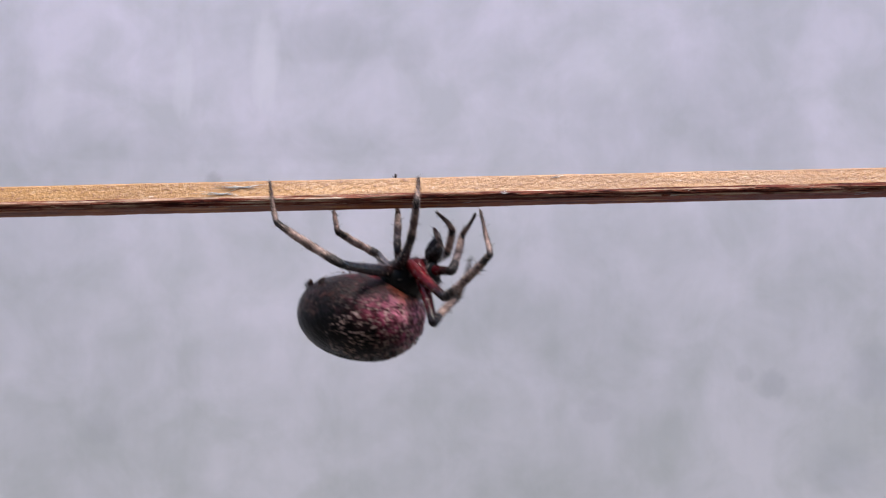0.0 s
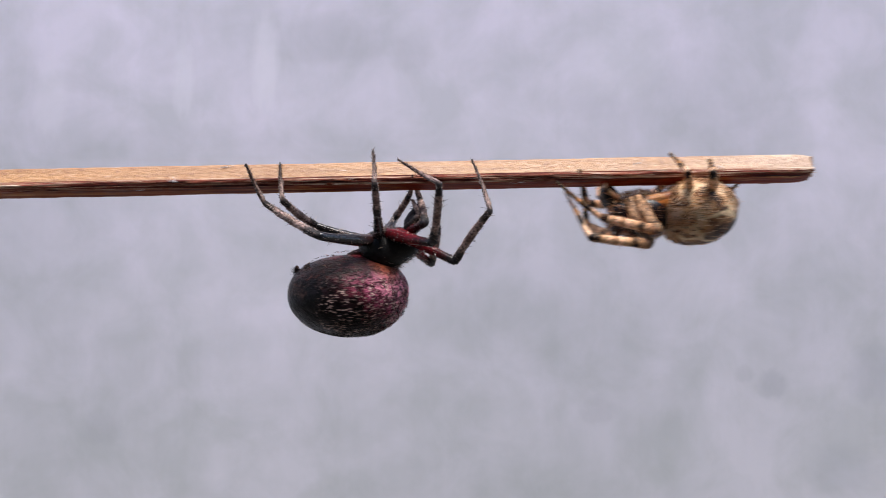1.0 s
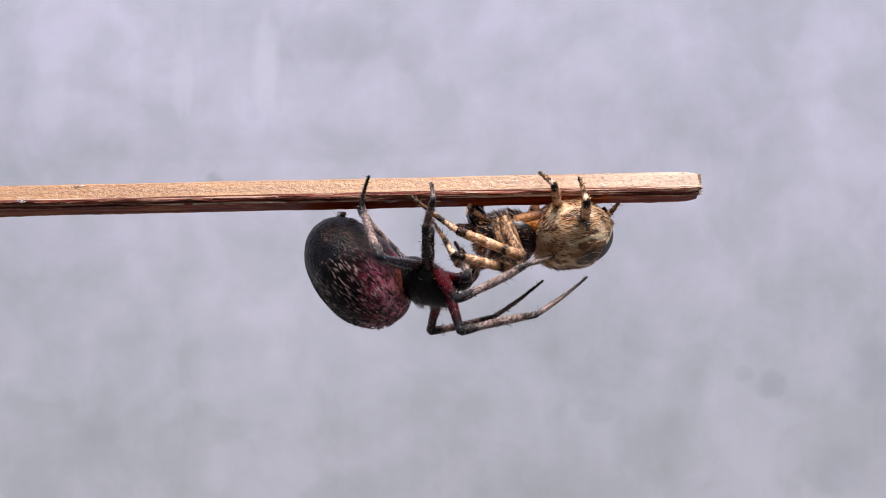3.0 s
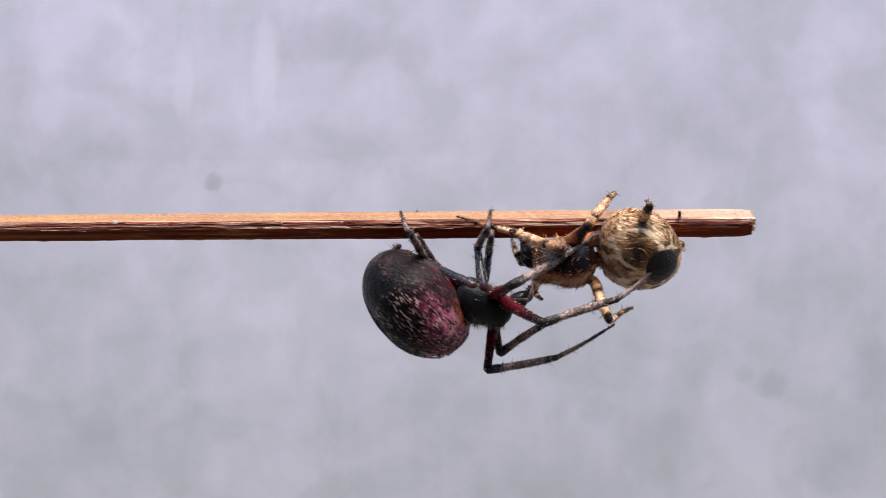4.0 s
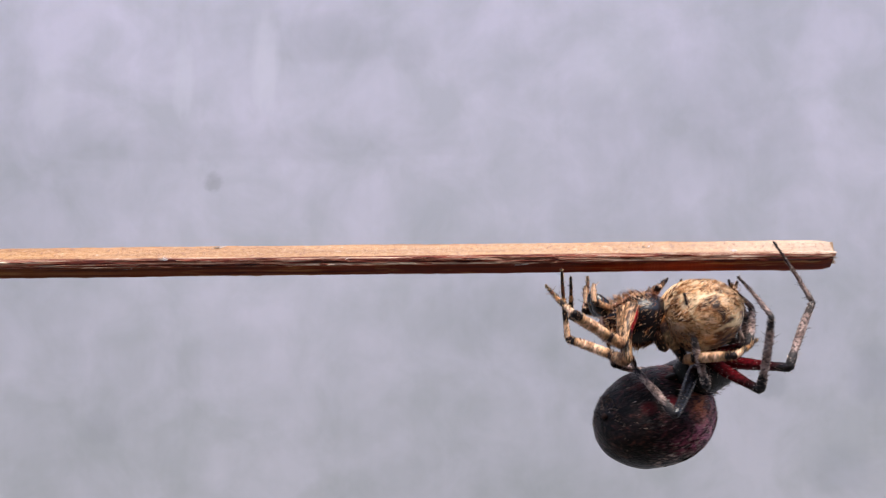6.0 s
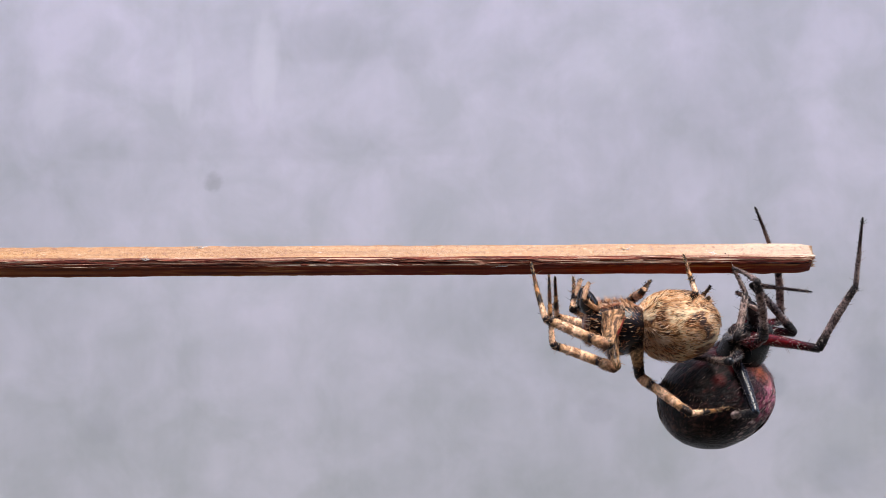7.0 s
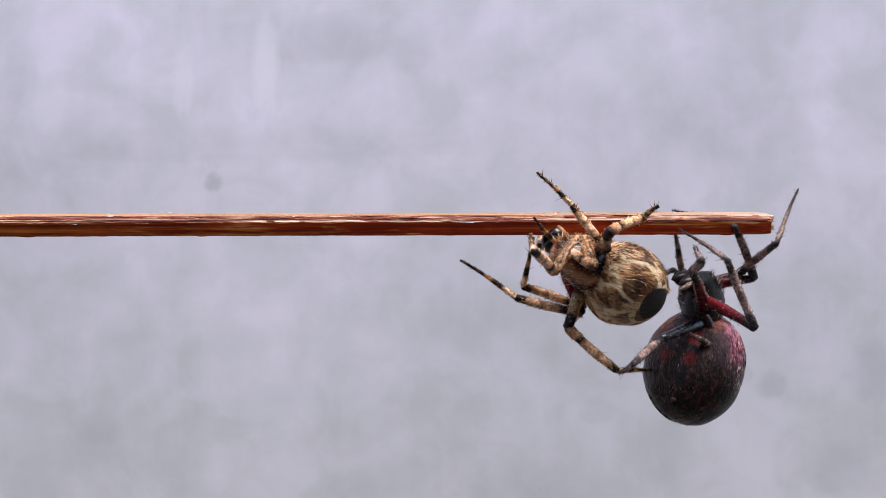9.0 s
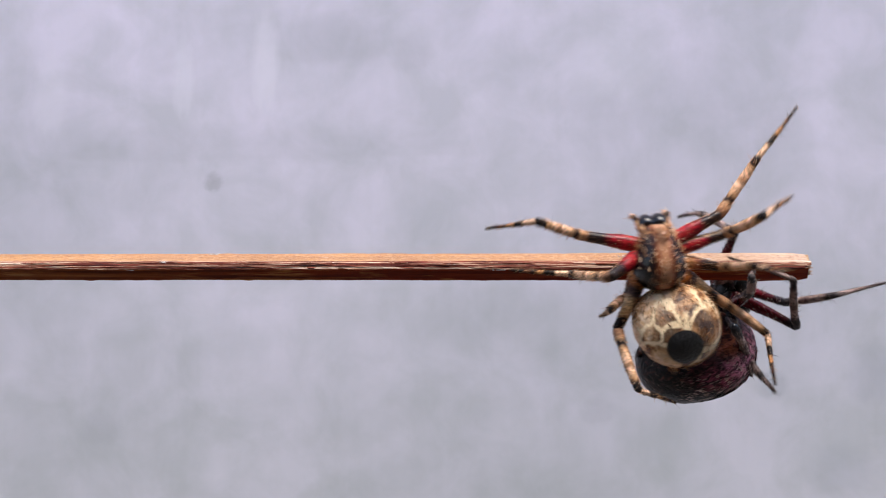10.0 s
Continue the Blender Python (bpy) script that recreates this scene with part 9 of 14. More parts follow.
    walk(dark_legs["1F"][0], [
        (0, pose(0.001625, -0.001563, -0.00075, 0, 6.5, -66.3)), (0.25, pose(0.001625, -0.001563, -0.00075, 0.9, -15, -78.6)), (0.5, pose(0.001625, -0.001563, -0.00075, 7.5, -35.8, -93.6)),
        (0.75, pose(0.001625, -0.001563, -0.00075, 0.6, -32.3, -81.4)), (1, pose(0.001625, -0.001563, -0.00075, -5, -27.8, -70.1)), (1.25, pose(0.001625, -0.001563, -0.00075, -7.6, -9.8, -62.3)),
        (1.5, pose(0.001625, -0.001563, -0.00075, -7.7, 8.4, -55.3)), (1.75, pose(0.001625, -0.001563, -0.00075, -7.7, -12.9, -54.7)), (2, pose(0.001625, -0.001563, -0.00075, -7.9, -34.1, -54.1)),
        (2.5, pose(0.001625, -0.001563, -0.00075, -0.9, -40.7, -65.6)), (3, pose(0.001625, -0.001563, -0.00075, 8.6, -45.9, -79.4)), (3.5, pose(0.001625, -0.001563, -0.00075, 20.4, -49.2, -95.4)),
        (3.625, pose(0.001625, -0.001563, -0.00075, 9.2, -59.6, -81.6)), (3.75, pose(0.001625, -0.001563, -0.00075, -12.4, -67.4, -57.7)), (3.875, pose(0.001625, -0.001563, -0.00075, -27.3, -71.4, -41.8)),
        (4, pose(0.001625, -0.001563, -0.00075, -48.1, -73.5, -20)), (4.125, pose(0.001625, -0.001563, -0.00075, -41.2, -52.8, -27.6)), (4.25, pose(0.001625, -0.001563, -0.00075, -39.5, -31.8, -30.1)),
        (4.375, pose(0.001625, -0.001563, -0.00075, -46.7, -26, -15.3)), (4.5, pose(0.001625, -0.001563, -0.00075, -51.8, -18.9, -2)), (4.625, pose(0.001625, -0.001563, -0.00075, -51.9, -15.9, -1.7)),
        (4.75, pose(0.001625, -0.001563, -0.00075, -52, -13, -1.3)), (4.875, pose(0.001625, -0.001563, -0.00075, -50.3, -12, -9)), (5, pose(0.001625, -0.001563, -0.00075, -48.8, -10.8, -16.6)),
        (5.125, pose(0.001625, -0.001563, -0.00075, -50.6, -17.8, -9.4)), (5.25, pose(0.001625, -0.001563, -0.00075, -53.4, -24.5, -1.6)), (5.375, pose(0.001625, -0.001563, -0.00075, -53.8, -25.3, -0.8)),
        (5.5, pose(0.001625, -0.001563, -0.00075, -54.1, -26.1, 0)), (5.625, pose(0.001625, -0.001563, -0.00075, -47.6, -18.6, -17)), (5.75, pose(0.001625, -0.001563, -0.00075, -43.8, -9.7, -32.4)),
        (5.875, pose(0.001625, -0.001563, -0.00075, -42.3, -11, -40.8)), (6, pose(0.001625, -0.001563, -0.00075, -40.6, -12.2, -49.4)), (6.433, pose(0.001625, -0.001563, -0.00075, -39, -31.8, -53.5)),
        (6.867, pose(0.001625, -0.001563, -0.00075, -34.7, -51.2, -59.9)), (7.3, pose(0.001625, -0.001563, -0.00075, -20.7, -69.7, -75.8)), (7.4, pose(0.001625, -0.001563, -0.00075, -64.1, -83.6, -31.6)),
        (7.5, pose(0.001625, -0.001563, -0.00075, -161.5, -75.8, 66.7)), (7.65, pose(0.001625, -0.001563, -0.00075, -163.4, -36.4, 68.8)), (7.8, pose(0.001625, -0.001563, -0.00075, -163.6, 3, 69.3)),
        (7.85, pose(0.001625, -0.001563, -0.00075, -172.9, -55.9, 87.5)), (7.9, pose(0.001625, -0.001563, -0.00075, 51.2, -59.6, -130.4)), (7.95, pose(0.001625, -0.001563, -0.00075, 91.4, -72.8, -173.8)),
        (8, pose(0.001625, -0.001563, -0.00075, 150.5, -66.8, 124.1)), (8.05, pose(0.001625, -0.001563, -0.00075, 152.5, -68.3, 121.9)), (8.1, pose(0.001625, -0.001563, -0.00075, 154.8, -69.7, 119.5)),
        (8.3, pose(0.001625, -0.001563, -0.00075, -138.6, -79.3, 51.1)), (8.5, pose(0.001625, -0.001563, -0.00075, -85.1, -66.9, -4.2)), (8.55, pose(0.001625, -0.001563, -0.00075, -177.6, -76, 91.2)),
        (8.6, pose(0.001625, -0.001563, -0.00075, 145.3, -52.6, 131.2)), (8.65, pose(0.001625, -0.001563, -0.00075, -148.8, -76.8, 61.1)), (8.7, pose(0.001625, -0.001563, -0.00075, -79.4, -53.5, -12.4)),
        (8.85, pose(0.001625, -0.001563, -0.00075, -114.9, -72, 26.7)), (9, pose(0.001625, -0.001563, -0.00075, 173.4, -67.1, 102)), (9.25, pose(0.001625, -0.001563, -0.00075, 169.4, -65.8, 106.3)),
        (9.5, pose(0.001625, -0.001563, -0.00075, 166, -64.4, 110.1)), (9.65, pose(0.001625, -0.001563, -0.00075, 159, -57.4, 118.1)), (9.8, pose(0.001625, -0.001563, -0.00075, 154.7, -50.1, 123.4)),
        (9.9, pose(0.001625, -0.001563, -0.00075, 156.4, -53.4, 121.2)), (10, pose(0.001625, -0.001563, -0.00075, 158.4, -56.6, 118.7)),
    ])
    walk(dark_legs["1F"][1], [
        (0, pose(0.008125, 0, 0, 52.7, 18, 144.6)), (0.25, pose(0.008125, 0, 0, 53.3, -1.2, 148.6)), (0.5, pose(0.008125, 0, 0, 52.6, -20.3, 152.6)), (0.75, pose(0.008125, 0, 0, 53.4, -10.6, 149.3)),
        (1, pose(0.008125, 0, 0, 53.7, -0.8, 146.2)), (1.25, pose(0.008125, 0, 0, 53.5, 9.5, 142.4)), (1.5, pose(0.008125, 0, 0, 52.4, 19.8, 138.4)), (1.75, pose(0.008125, 0, 0, 48.1, 14.7, 123.7)),
        (2, pose(0.008125, 0, 0, 45.2, 8.6, 109.8)), (2.5, pose(0.008125, 0, 0, 46.8, 12, 118.8)), (3, pose(0.008125, 0, 0, 49, 15, 127.9)), (3.5, pose(0.008125, 0, 0, 51.6, 17.7, 137.4)),
        (3.625, pose(0.008125, 0, 0, 48.1, 21.3, 126.8)), (3.75, pose(0.008125, 0, 0, 43.8, 24.3, 115.8)), (3.875, pose(0.008125, 0, 0, 42.7, 22.1, 112.8)), (4, pose(0.008125, 0, 0, 41.6, 20, 109.9)),
        (4.125, pose(0.008125, 0, 0, 36.2, 22.9, 95)), (4.25, pose(0.008125, 0, 0, 30, 24.3, 79.7)), (4.375, pose(0.008125, 0, 0, 26.1, 26.9, 70.7)), (4.5, pose(0.008125, 0, 0, 21.7, 28.8, 61.3)),
        (4.625, pose(0.008125, 0, 0, 20.5, 28.2, 58.8)), (4.75, pose(0.008125, 0, 0, 19.3, 27.5, 56.2)), (4.875, pose(0.008125, 0, 0, 20.7, 24.9, 59.3)), (5, pose(0.008125, 0, 0, 21.8, 22.1, 62.2)),
        (5.125, pose(0.008125, 0, 0, 23.3, 26.6, 65.8)), (5.25, pose(0.008125, 0, 0, 25.2, 31, 69.7)), (5.375, pose(0.008125, 0, 0, 24.8, 39.7, 69)), (5.5, pose(0.008125, 0, 0, 24.2, 48.4, 68.1)),
        (5.625, pose(0.008125, 0, 0, 39.5, 24.3, 93.2)), (5.75, pose(0.008125, 0, 0, 42.7, -2.6, 109.6)), (5.875, pose(0.008125, 0, 0, 42.3, -0.6, 123.9)), (6, pose(0.008125, 0, 0, 42.4, 1.5, 138.2)),
        (6.433, pose(0.008125, 0, 0, 42.1, 3.6, 130.3)), (6.867, pose(0.008125, 0, 0, 41.4, 5.7, 122.4)), (7.3, pose(0.008125, 0, 0, 40.5, 7.7, 114.5)), (7.4, pose(0.008125, 0, 0, 40.4, -2, 111.8)),
        (7.5, pose(0.008125, 0, 0, 40.7, -11.7, 109)), (7.65, pose(0.008125, 0, 0, 40.9, 7.5, 103.9)), (7.8, pose(0.008125, 0, 0, 39.2, 26.6, 98.2)), (7.85, pose(0.008125, 0, 0, 40, -2.4, 101.9)),
        (7.9, pose(0.008125, 0, 0, 38.9, -31.4, 105.7)), (7.95, pose(0.008125, 0, 0, 48.5, 6.3, 65.5)), (8, pose(0.008125, 0, 0, 28.2, 40.6, 19.1)), (8.05, pose(0.008125, 0, 0, 25.3, 23.7, 13.7)),
        (8.1, pose(0.008125, 0, 0, 24.3, 6.7, 9.7)), (8.3, pose(0.008125, 0, 0, 37.5, 28.7, 50.8)), (8.5, pose(0.008125, 0, 0, 66.5, 34.5, 103.4)), (8.55, pose(0.008125, 0, 0, 60.3, 6.1, 86)),
        (8.6, pose(0.008125, 0, 0, 62.6, -22.8, 70.4)), (8.65, pose(0.008125, 0, 0, 59.2, -5.2, 84.3)), (8.7, pose(0.008125, 0, 0, 60, 12.7, 97.4)), (8.85, pose(0.008125, 0, 0, 61.1, 6.7, 103.5)),
        (9, pose(0.008125, 0, 0, 61.5, 0.7, 109.5)), (9.25, pose(0.008125, 0, 0, 61.5, -0.5, 112.6)), (9.5, pose(0.008125, 0, 0, 61.4, -1.8, 115.6)), (9.65, pose(0.008125, 0, 0, 45.9, 49.3, 81.6)),
        (9.8, pose(0.008125, 0, 0, -46.1, 54.6, -23.8)), (9.9, pose(0.008125, 0, 0, -7.2, 18.5, 35.1)), (10, pose(0.008125, 0, 0, -10.4, -28.1, 69.3)),
    ])
    walk(dark_legs["1F"][2], [
        (0, pose(0.001824, 0.004475, -0.002506, 92.1, 15.8, 164.8)), (0.25, pose(0.001195, 0.004238, 0.000166, 92.5, 7.5, 166.5)), (0.5, pose(0.001362, 0.003513, 0.002819, 92.6, -0.7, 168.2)),
        (0.75, pose(0.001259, 0.004081, 0.001492, 90.8, 22.3, 159.3)), (1, pose(0.001374, 0.004519, 0.000119, 83.7, 44.7, 146.7)), (1.25, pose(0.001775, 0.004889, -0.001342, 89.1, 34, 155.1)),
        (1.5, pose(0.002411, 0.005078, -0.002753, 92.2, 22.9, 161.5)), (1.75, pose(0.00376, 0.006538, -0.002056, 84.8, 35, 146.4)), (2, pose(0.005403, 0.007558, -0.00122, 72, 44.6, 126.6)),
        (2.5, pose(0.0043, 0.006967, -0.001685, 80.7, 32.5, 140.4)), (3, pose(0.0033, 0.006189, -0.002105, 85.2, 19.3, 150.7)), (3.5, pose(0.00243, 0.005243, -0.002468, 87.1, 5.6, 159.5)),
        (3.625, pose(0.003587, 0.006058, -0.002953, 86, 6.2, 148.9)), (3.75, pose(0.004898, 0.006667, -0.003339, 84.8, 6.7, 138.3)), (3.875, pose(0.005204, 0.006936, -0.003062, 84.2, 11.6, 134.4)),
        (4, pose(0.005522, 0.00718, -0.002773, 83.2, 16.4, 130.4)), (4.125, pose(0.007468, 0.007458, -0.003155, 82.3, 11.4, 126.4)), (4.25, pose(0.009455, 0.007284, -0.003345, 81.7, 6.3, 122.5)),
        (4.375, pose(0.010523, 0.006839, -0.003673, 80.5, 17.7, 117)), (4.5, pose(0.011538, 0.006245, -0.00392, 78.1, 29, 110.8)), (4.625, pose(0.011837, 0.006122, -0.003841, 75.5, 27.6, 105.5)),
        (4.75, pose(0.01213, 0.005989, -0.003757, 73.2, 26, 100.3)), (4.875, pose(0.01189, 0.006337, -0.003418, 74.4, 16.6, 103.6)), (5, pose(0.011633, 0.006657, -0.003063, 75, 7.1, 106.6)),
        (5.125, pose(0.011104, 0.006626, -0.003638, 75.8, 6.8, 113.2)), (5.25, pose(0.010547, 0.006533, -0.00418, 76.6, 6.3, 119.9)), (5.375, pose(0.010368, 0.005836, -0.005188, 76.9, 10.6, 122.2)),
        (5.5, pose(0.010138, 0.005004, -0.006077, 77.4, 14.8, 124.6)), (5.625, pose(0.007709, 0.007396, -0.003337, 57.9, 53.7, 92.4)), (5.75, pose(0.0054, 0.007646, 0.000369, -21.9, 59, 2.2)),
        (5.875, pose(0.003594, 0.006744, 0.000081, 94.6, 57.9, 126.6)), (6, pose(0.002074, 0.005418, -0.000212, 109.7, 6.4, 151.9)), (6.433, pose(0.002879, 0.006183, -0.000517, 107.4, 15.1, 139.5)),
        (6.867, pose(0.00379, 0.006824, -0.000811, 103, 23.2, 126.2)), (7.3, pose(0.004787, 0.007327, -0.001088, 96.2, 29.9, 111.2)), (7.4, pose(0.005115, 0.007542, 0.000284, 94.4, 43.3, 108.1)),
        (7.5, pose(0.005535, 0.007523, 0.001647, 90.7, 56.6, 103.3)), (7.65, pose(0.006196, 0.007821, -0.001061, 89.8, 25.8, 102.1)), (7.8, pose(0.007085, 0.007188, -0.003643, 89.7, -5, 101.4)),
        (7.85, pose(0.006454, 0.007944, 0.000337, 89, 11.6, 89.5)), (7.9, pose(0.006249, 0.006678, 0.004231, 84.4, 27.7, 76)), (7.95, pose(0.011469, 0.007351, -0.000889, 88.5, 17.2, 86.6)),
        (8, pose(0.013958, 0.00202, -0.005283, 90.4, 6.1, 96)), (8.05, pose(0.015353, 0.001768, -0.003263, 83.6, 11.3, 53.4)), (8.1, pose(0.016081, 0.001353, -0.000942, 75.1, 10.5, 10.1)),
        (8.3, pose(0.012627, 0.005528, -0.003897, 96.2, 29.3, 66.9)), (8.5, pose(0.006575, 0.006513, -0.004604, 125.2, 21.4, 129.1)), (8.55, pose(0.008695, 0.008059, -0.000861, 113.9, 30.4, 103.7)),
        (8.6, pose(0.010635, 0.007055, 0.003154, 98.5, 33.8, 75)), (8.65, pose(0.008927, 0.008051, 0.000741, 105.5, 40.2, 86.6)), (8.7, pose(0.007101, 0.007861, -0.001781, 114.8, 45.2, 100.4)),
        (8.85, pose(0.006236, 0.007845, -0.00095, 147, 52.1, 142.3)), (9, pose(0.005412, 0.007658, -0.000098, 177.3, 43.1, -177.5)), (9.25, pose(0.005007, 0.007503, 0.000076, -172.5, 40, -162.2)),
        (9.5, pose(0.004613, 0.007322, 0.00025, -164.2, 35, -148.6)), (9.65, pose(0.008895, 0.005244, -0.006158, 151, 23.8, 131.7)), (9.8, pose(0.012434, -0.001896, -0.006622, 146.7, -16.2, 74.7)),
        (9.9, pose(0.014434, 0.004427, -0.002572, 147.9, 12, 43.9)), (10, pose(0.010663, 0.006701, 0.003831, 131.7, 36.2, 6.4)),
    ])
    walk(pale_spider, [
        (0, pose(0.060687, 0, 1.303187, -168.5, -5.8, 180)), (0.1, pose(0.060002, 0.00025, 1.302681, -168.5, -5.8, 180)), (0.2, pose(0.059008, 0.0005, 1.3028, -168.5, -5.8, 180)),
        (0.3, pose(0.057688, 0.00075, 1.301786, -168.5, -5.8, 180)), (0.4, pose(0.055396, 0.001, 1.30039, -168.5, -5.8, 180)), (0.5, pose(0.052239, 0.00125, 1.300506, -168.5, -5.8, 180)),
        (0.6, pose(0.047553, 0.0025, 1.301697, -168.5, -5.8, 180)), (0.7, pose(0.04132, 0.00375, 1.302913, -168.5, -5.8, 180)), (0.8, pose(0.034602, 0.005, 1.302914, -168.5, -5.8, 180)),
        (0.9, pose(0.028508, 0.00625, 1.304311, -168.5, -5.8, 180)), (1, pose(0.023044, 0.00625, 1.30437, -168.5, -5.8, 180)), (1.1, pose(0.019, 0.00625, 1.302485, -168.5, -5.8, 180)),
        (1.2, pose(0.015544, 0.00625, 1.303494, -168.5, -5.8, 180)), (1.3, pose(0.014294, 0.00625, 1.304254, -168.5, -5.8, 180)), (1.4, pose(0.013098, 0.00625, 1.303806, -168.5, -5.8, 180)),
        (1.5, pose(0.011985, 0.00625, 1.304569, -168.5, -5.8, 180)), (1.6, pose(0.011462, 0.00625, 1.304519, -168.5, -5.8, 180)), (1.7, pose(0.009629, 0.005313, 1.304453, -168.5, -5.8, 180)),
        (1.8, pose(0.008542, 0.004375, 1.304948, -168.5, -5.8, 180)), (1.9, pose(0.007532, 0.003438, 1.305969, -168.5, -5.8, 180)), (2, pose(0.006783, 0.0025, 1.306143, -168.5, -5.8, 180)),
        (2.1, pose(0.007563, 0.002333, 1.306764, -168.5, -5.8, 180)), (2.2, pose(0.007049, 0.002167, 1.303748, -168.5, -5.8, 180)), (2.3, pose(0.007007, 0.002, 1.303251, -168.5, -5.8, 180)),
        (2.4, pose(0.007013, 0.001833, 1.302981, -168.5, -5.8, 180)), (2.5, pose(0.00705, 0.001667, 1.302851, -168.5, -5.8, 180)), (2.6, pose(0.007099, 0.0015, 1.302772, -168.5, -5.8, 180)),
        (2.7, pose(0.00714, 0.001333, 1.302659, -168.5, -5.8, 180)), (2.8, pose(0.007169, 0.001167, 1.302436, -168.5, -5.8, 180)), (2.9, pose(0.00723, 0.001, 1.302132, -168.5, -5.8, 180)),
        (3, pose(0.007308, 0.000833, 1.301806, -168.5, -5.8, 180)), (3.1, pose(0.007376, 0.000667, 1.301513, -168.5, -5.8, 180)), (3.2, pose(0.007406, 0.0005, 1.301308, -168.5, -5.8, 180)),
        (3.3, pose(0.007372, 0.000333, 1.301246, -168.5, -5.8, 180)), (3.4, pose(0.007116, 0.000167, 1.302215, -168.5, -5.8, 180)), (3.5, pose(0.006625, 0, 1.302438, -168.5, -5.8, 180)),
        (3.6, pose(0.006495, 0.00056, 1.299957, -165.1, -4.5, -179.7)), (3.7, pose(0.007967, 0.00103, 1.299431, -156.8, -1.4, -178.8)), (3.8, pose(0.010863, 0.00147, 1.294021, -146.7, 2.1, -177)),
        (3.9, pose(0.012561, 0.001315, 1.29745, -138.2, 4.8, -175.1)), (4, pose(0.013661, 0.00125, 1.298798, -134.7, 5.8, -174.2)), (4.1, pose(0.014628, 0.001250, 1.297897, -150.0, 1.0, -177.7)),
        (4.2, pose(0.014776, 0.001250, 1.298712, -165.2, -4.5, -179.7)), (4.3, pose(0.014332, 0.001250, 1.298127, -168.5, -5.8, 180.0)), (4.4, pose(0.013526, 0.001250, 1.298179, -168.5, -5.8, 180.0)),
        (4.5, pose(0.012712, 0.00125, 1.29785, -168.5, -5.8, 180)), (4.6, pose(0.0132, 0.000875, 1.298355, -167.2, -5.2, 179.7)), (4.7, pose(0.013705, 0.0005, 1.297845, -164.1, -3.7, 179.6)),
        (4.8, pose(0.01413, 0.000125, 1.296397, -160.4, -2, 179.7)), (4.9, pose(0.014379, -0.00025, 1.295151, -157.3, -0.6, 179.9)), (5, pose(0.01373, -0.000625, 1.293539, -156, 0, 180)),
        (5.1, pose(0.013075, -0.000245, 1.291589, -160.2, 0, 180)), (5.2, pose(0.013829, 0.000315, 1.290498, -170.4, 0, 180)), (5.3, pose(0.013905, 0.000935, 1.290765, 177.3, -0, 180)),
        (5.4, pose(0.014351, 0.001495, 1.292449, 167.2, -0, 180)), (5.5, pose(0.016286, 0.001875, 1.296247, 163, -0, 180)), (5.6, pose(0.020102, 0.001365, 1.292541, 165.4, 0.7, -179.5)),
        (5.7, pose(0.020717, 0.000495, 1.296951, 171.1, 2.3, -178.2)), (5.8, pose(0.019866, -0.000495, 1.292797, 178.1, 4.1, -176.5)), (5.9, pose(0.021334, -0.001365, 1.294196, -176.1, 5.4, -174.8)),
        (6, pose(0.020748, -0.001875, 1.292818, -173.6, 5.9, -174.1)), (6.1, pose(0.020605, -0.001833, 1.292174, -173.8, 5.6, -174.1)), (6.2, pose(0.020064, -0.001792, 1.292041, -174.3, 4.7, -174.2)),
        (6.3, pose(0.019804, -0.00175, 1.291991, -175.1, 3.5, -174.4)), (6.4, pose(0.01965, -0.001708, 1.291965, -176.1, 1.8, -174.5)), (6.5, pose(0.019559, -0.001667, 1.29196, -177.2, -0.2, -174.6)),
        (6.6, pose(0.019486, -0.001625, 1.291969, -178.5, -2.3, -174.7)), (6.7, pose(0.019386, -0.001583, 1.291988, -179.8, -4.6, -174.8)), (6.8, pose(0.019235, -0.001542, 1.292009, 178.8, -7, -174.8)),
        (6.9, pose(0.019109, -0.0015, 1.292015, 177.5, -9.3, -174.7)), (7, pose(0.018997, -0.001458, 1.292024, 176.2, -11.4, -174.6)), (7.1, pose(0.018868, -0.001417, 1.292055, 175, -13.4, -174.4)),
        (7.2, pose(0.01869, -0.001375, 1.292126, 174, -15, -174.3)), (7.3, pose(0.018432, -0.001333, 1.292259, 173.2, -16.3, -174.1)), (7.4, pose(0.017938, -0.001292, 1.2932, 172.7, -17.1, -174)),
        (7.5, pose(0.017662, -0.00125, 1.293577, 172.5, -17.4, -174)), (7.6, pose(0.018301, -0.000875, 1.29288, 172.5, -17.4, -173.7)), (7.7, pose(0.019616, -0.0005, 1.292474, 172.6, -17.3, -172.8)),
        (7.8, pose(0.019932, -0.000125, 1.290381, 173.2, -17.1, -171.5)), (7.9, pose(0.019785, 0.00025, 1.288739, 174.4, -17.1, -169.9)), (8, pose(0.017353, 0.000625, 1.288117, 176.4, -17.2, -168.1)),
        (8.1, pose(0.015589, 0.000625, 1.292672, -144.1, -22.4, -171.3)), (8.2, pose(0.015615, 0.000625, 1.292674, -123.6, -24.3, -173.9)), (8.3, pose(0.015363, 0.000625, 1.291968, -118.8, -24.4, -174)),
        (8.4, pose(0.016342, 0.000625, 1.295024, -117, -24.1, -173.8)), (8.5, pose(0.017478, 0.000625, 1.29409, -116.8, -23.8, -173.7)), (8.6, pose(0.016188, 0.000625, 1.292895, -117.5, -24, -173.7)),
        (8.7, pose(0.015545, 0.000625, 1.294312, -119.2, -24.4, -173.6)), (8.8, pose(0.015097, 0.000625, 1.298072, -121.6, -24.9, -173.5)), (8.9, pose(0.015094, 0.000625, 1.297441, -124.3, -25.1, -173.4)),
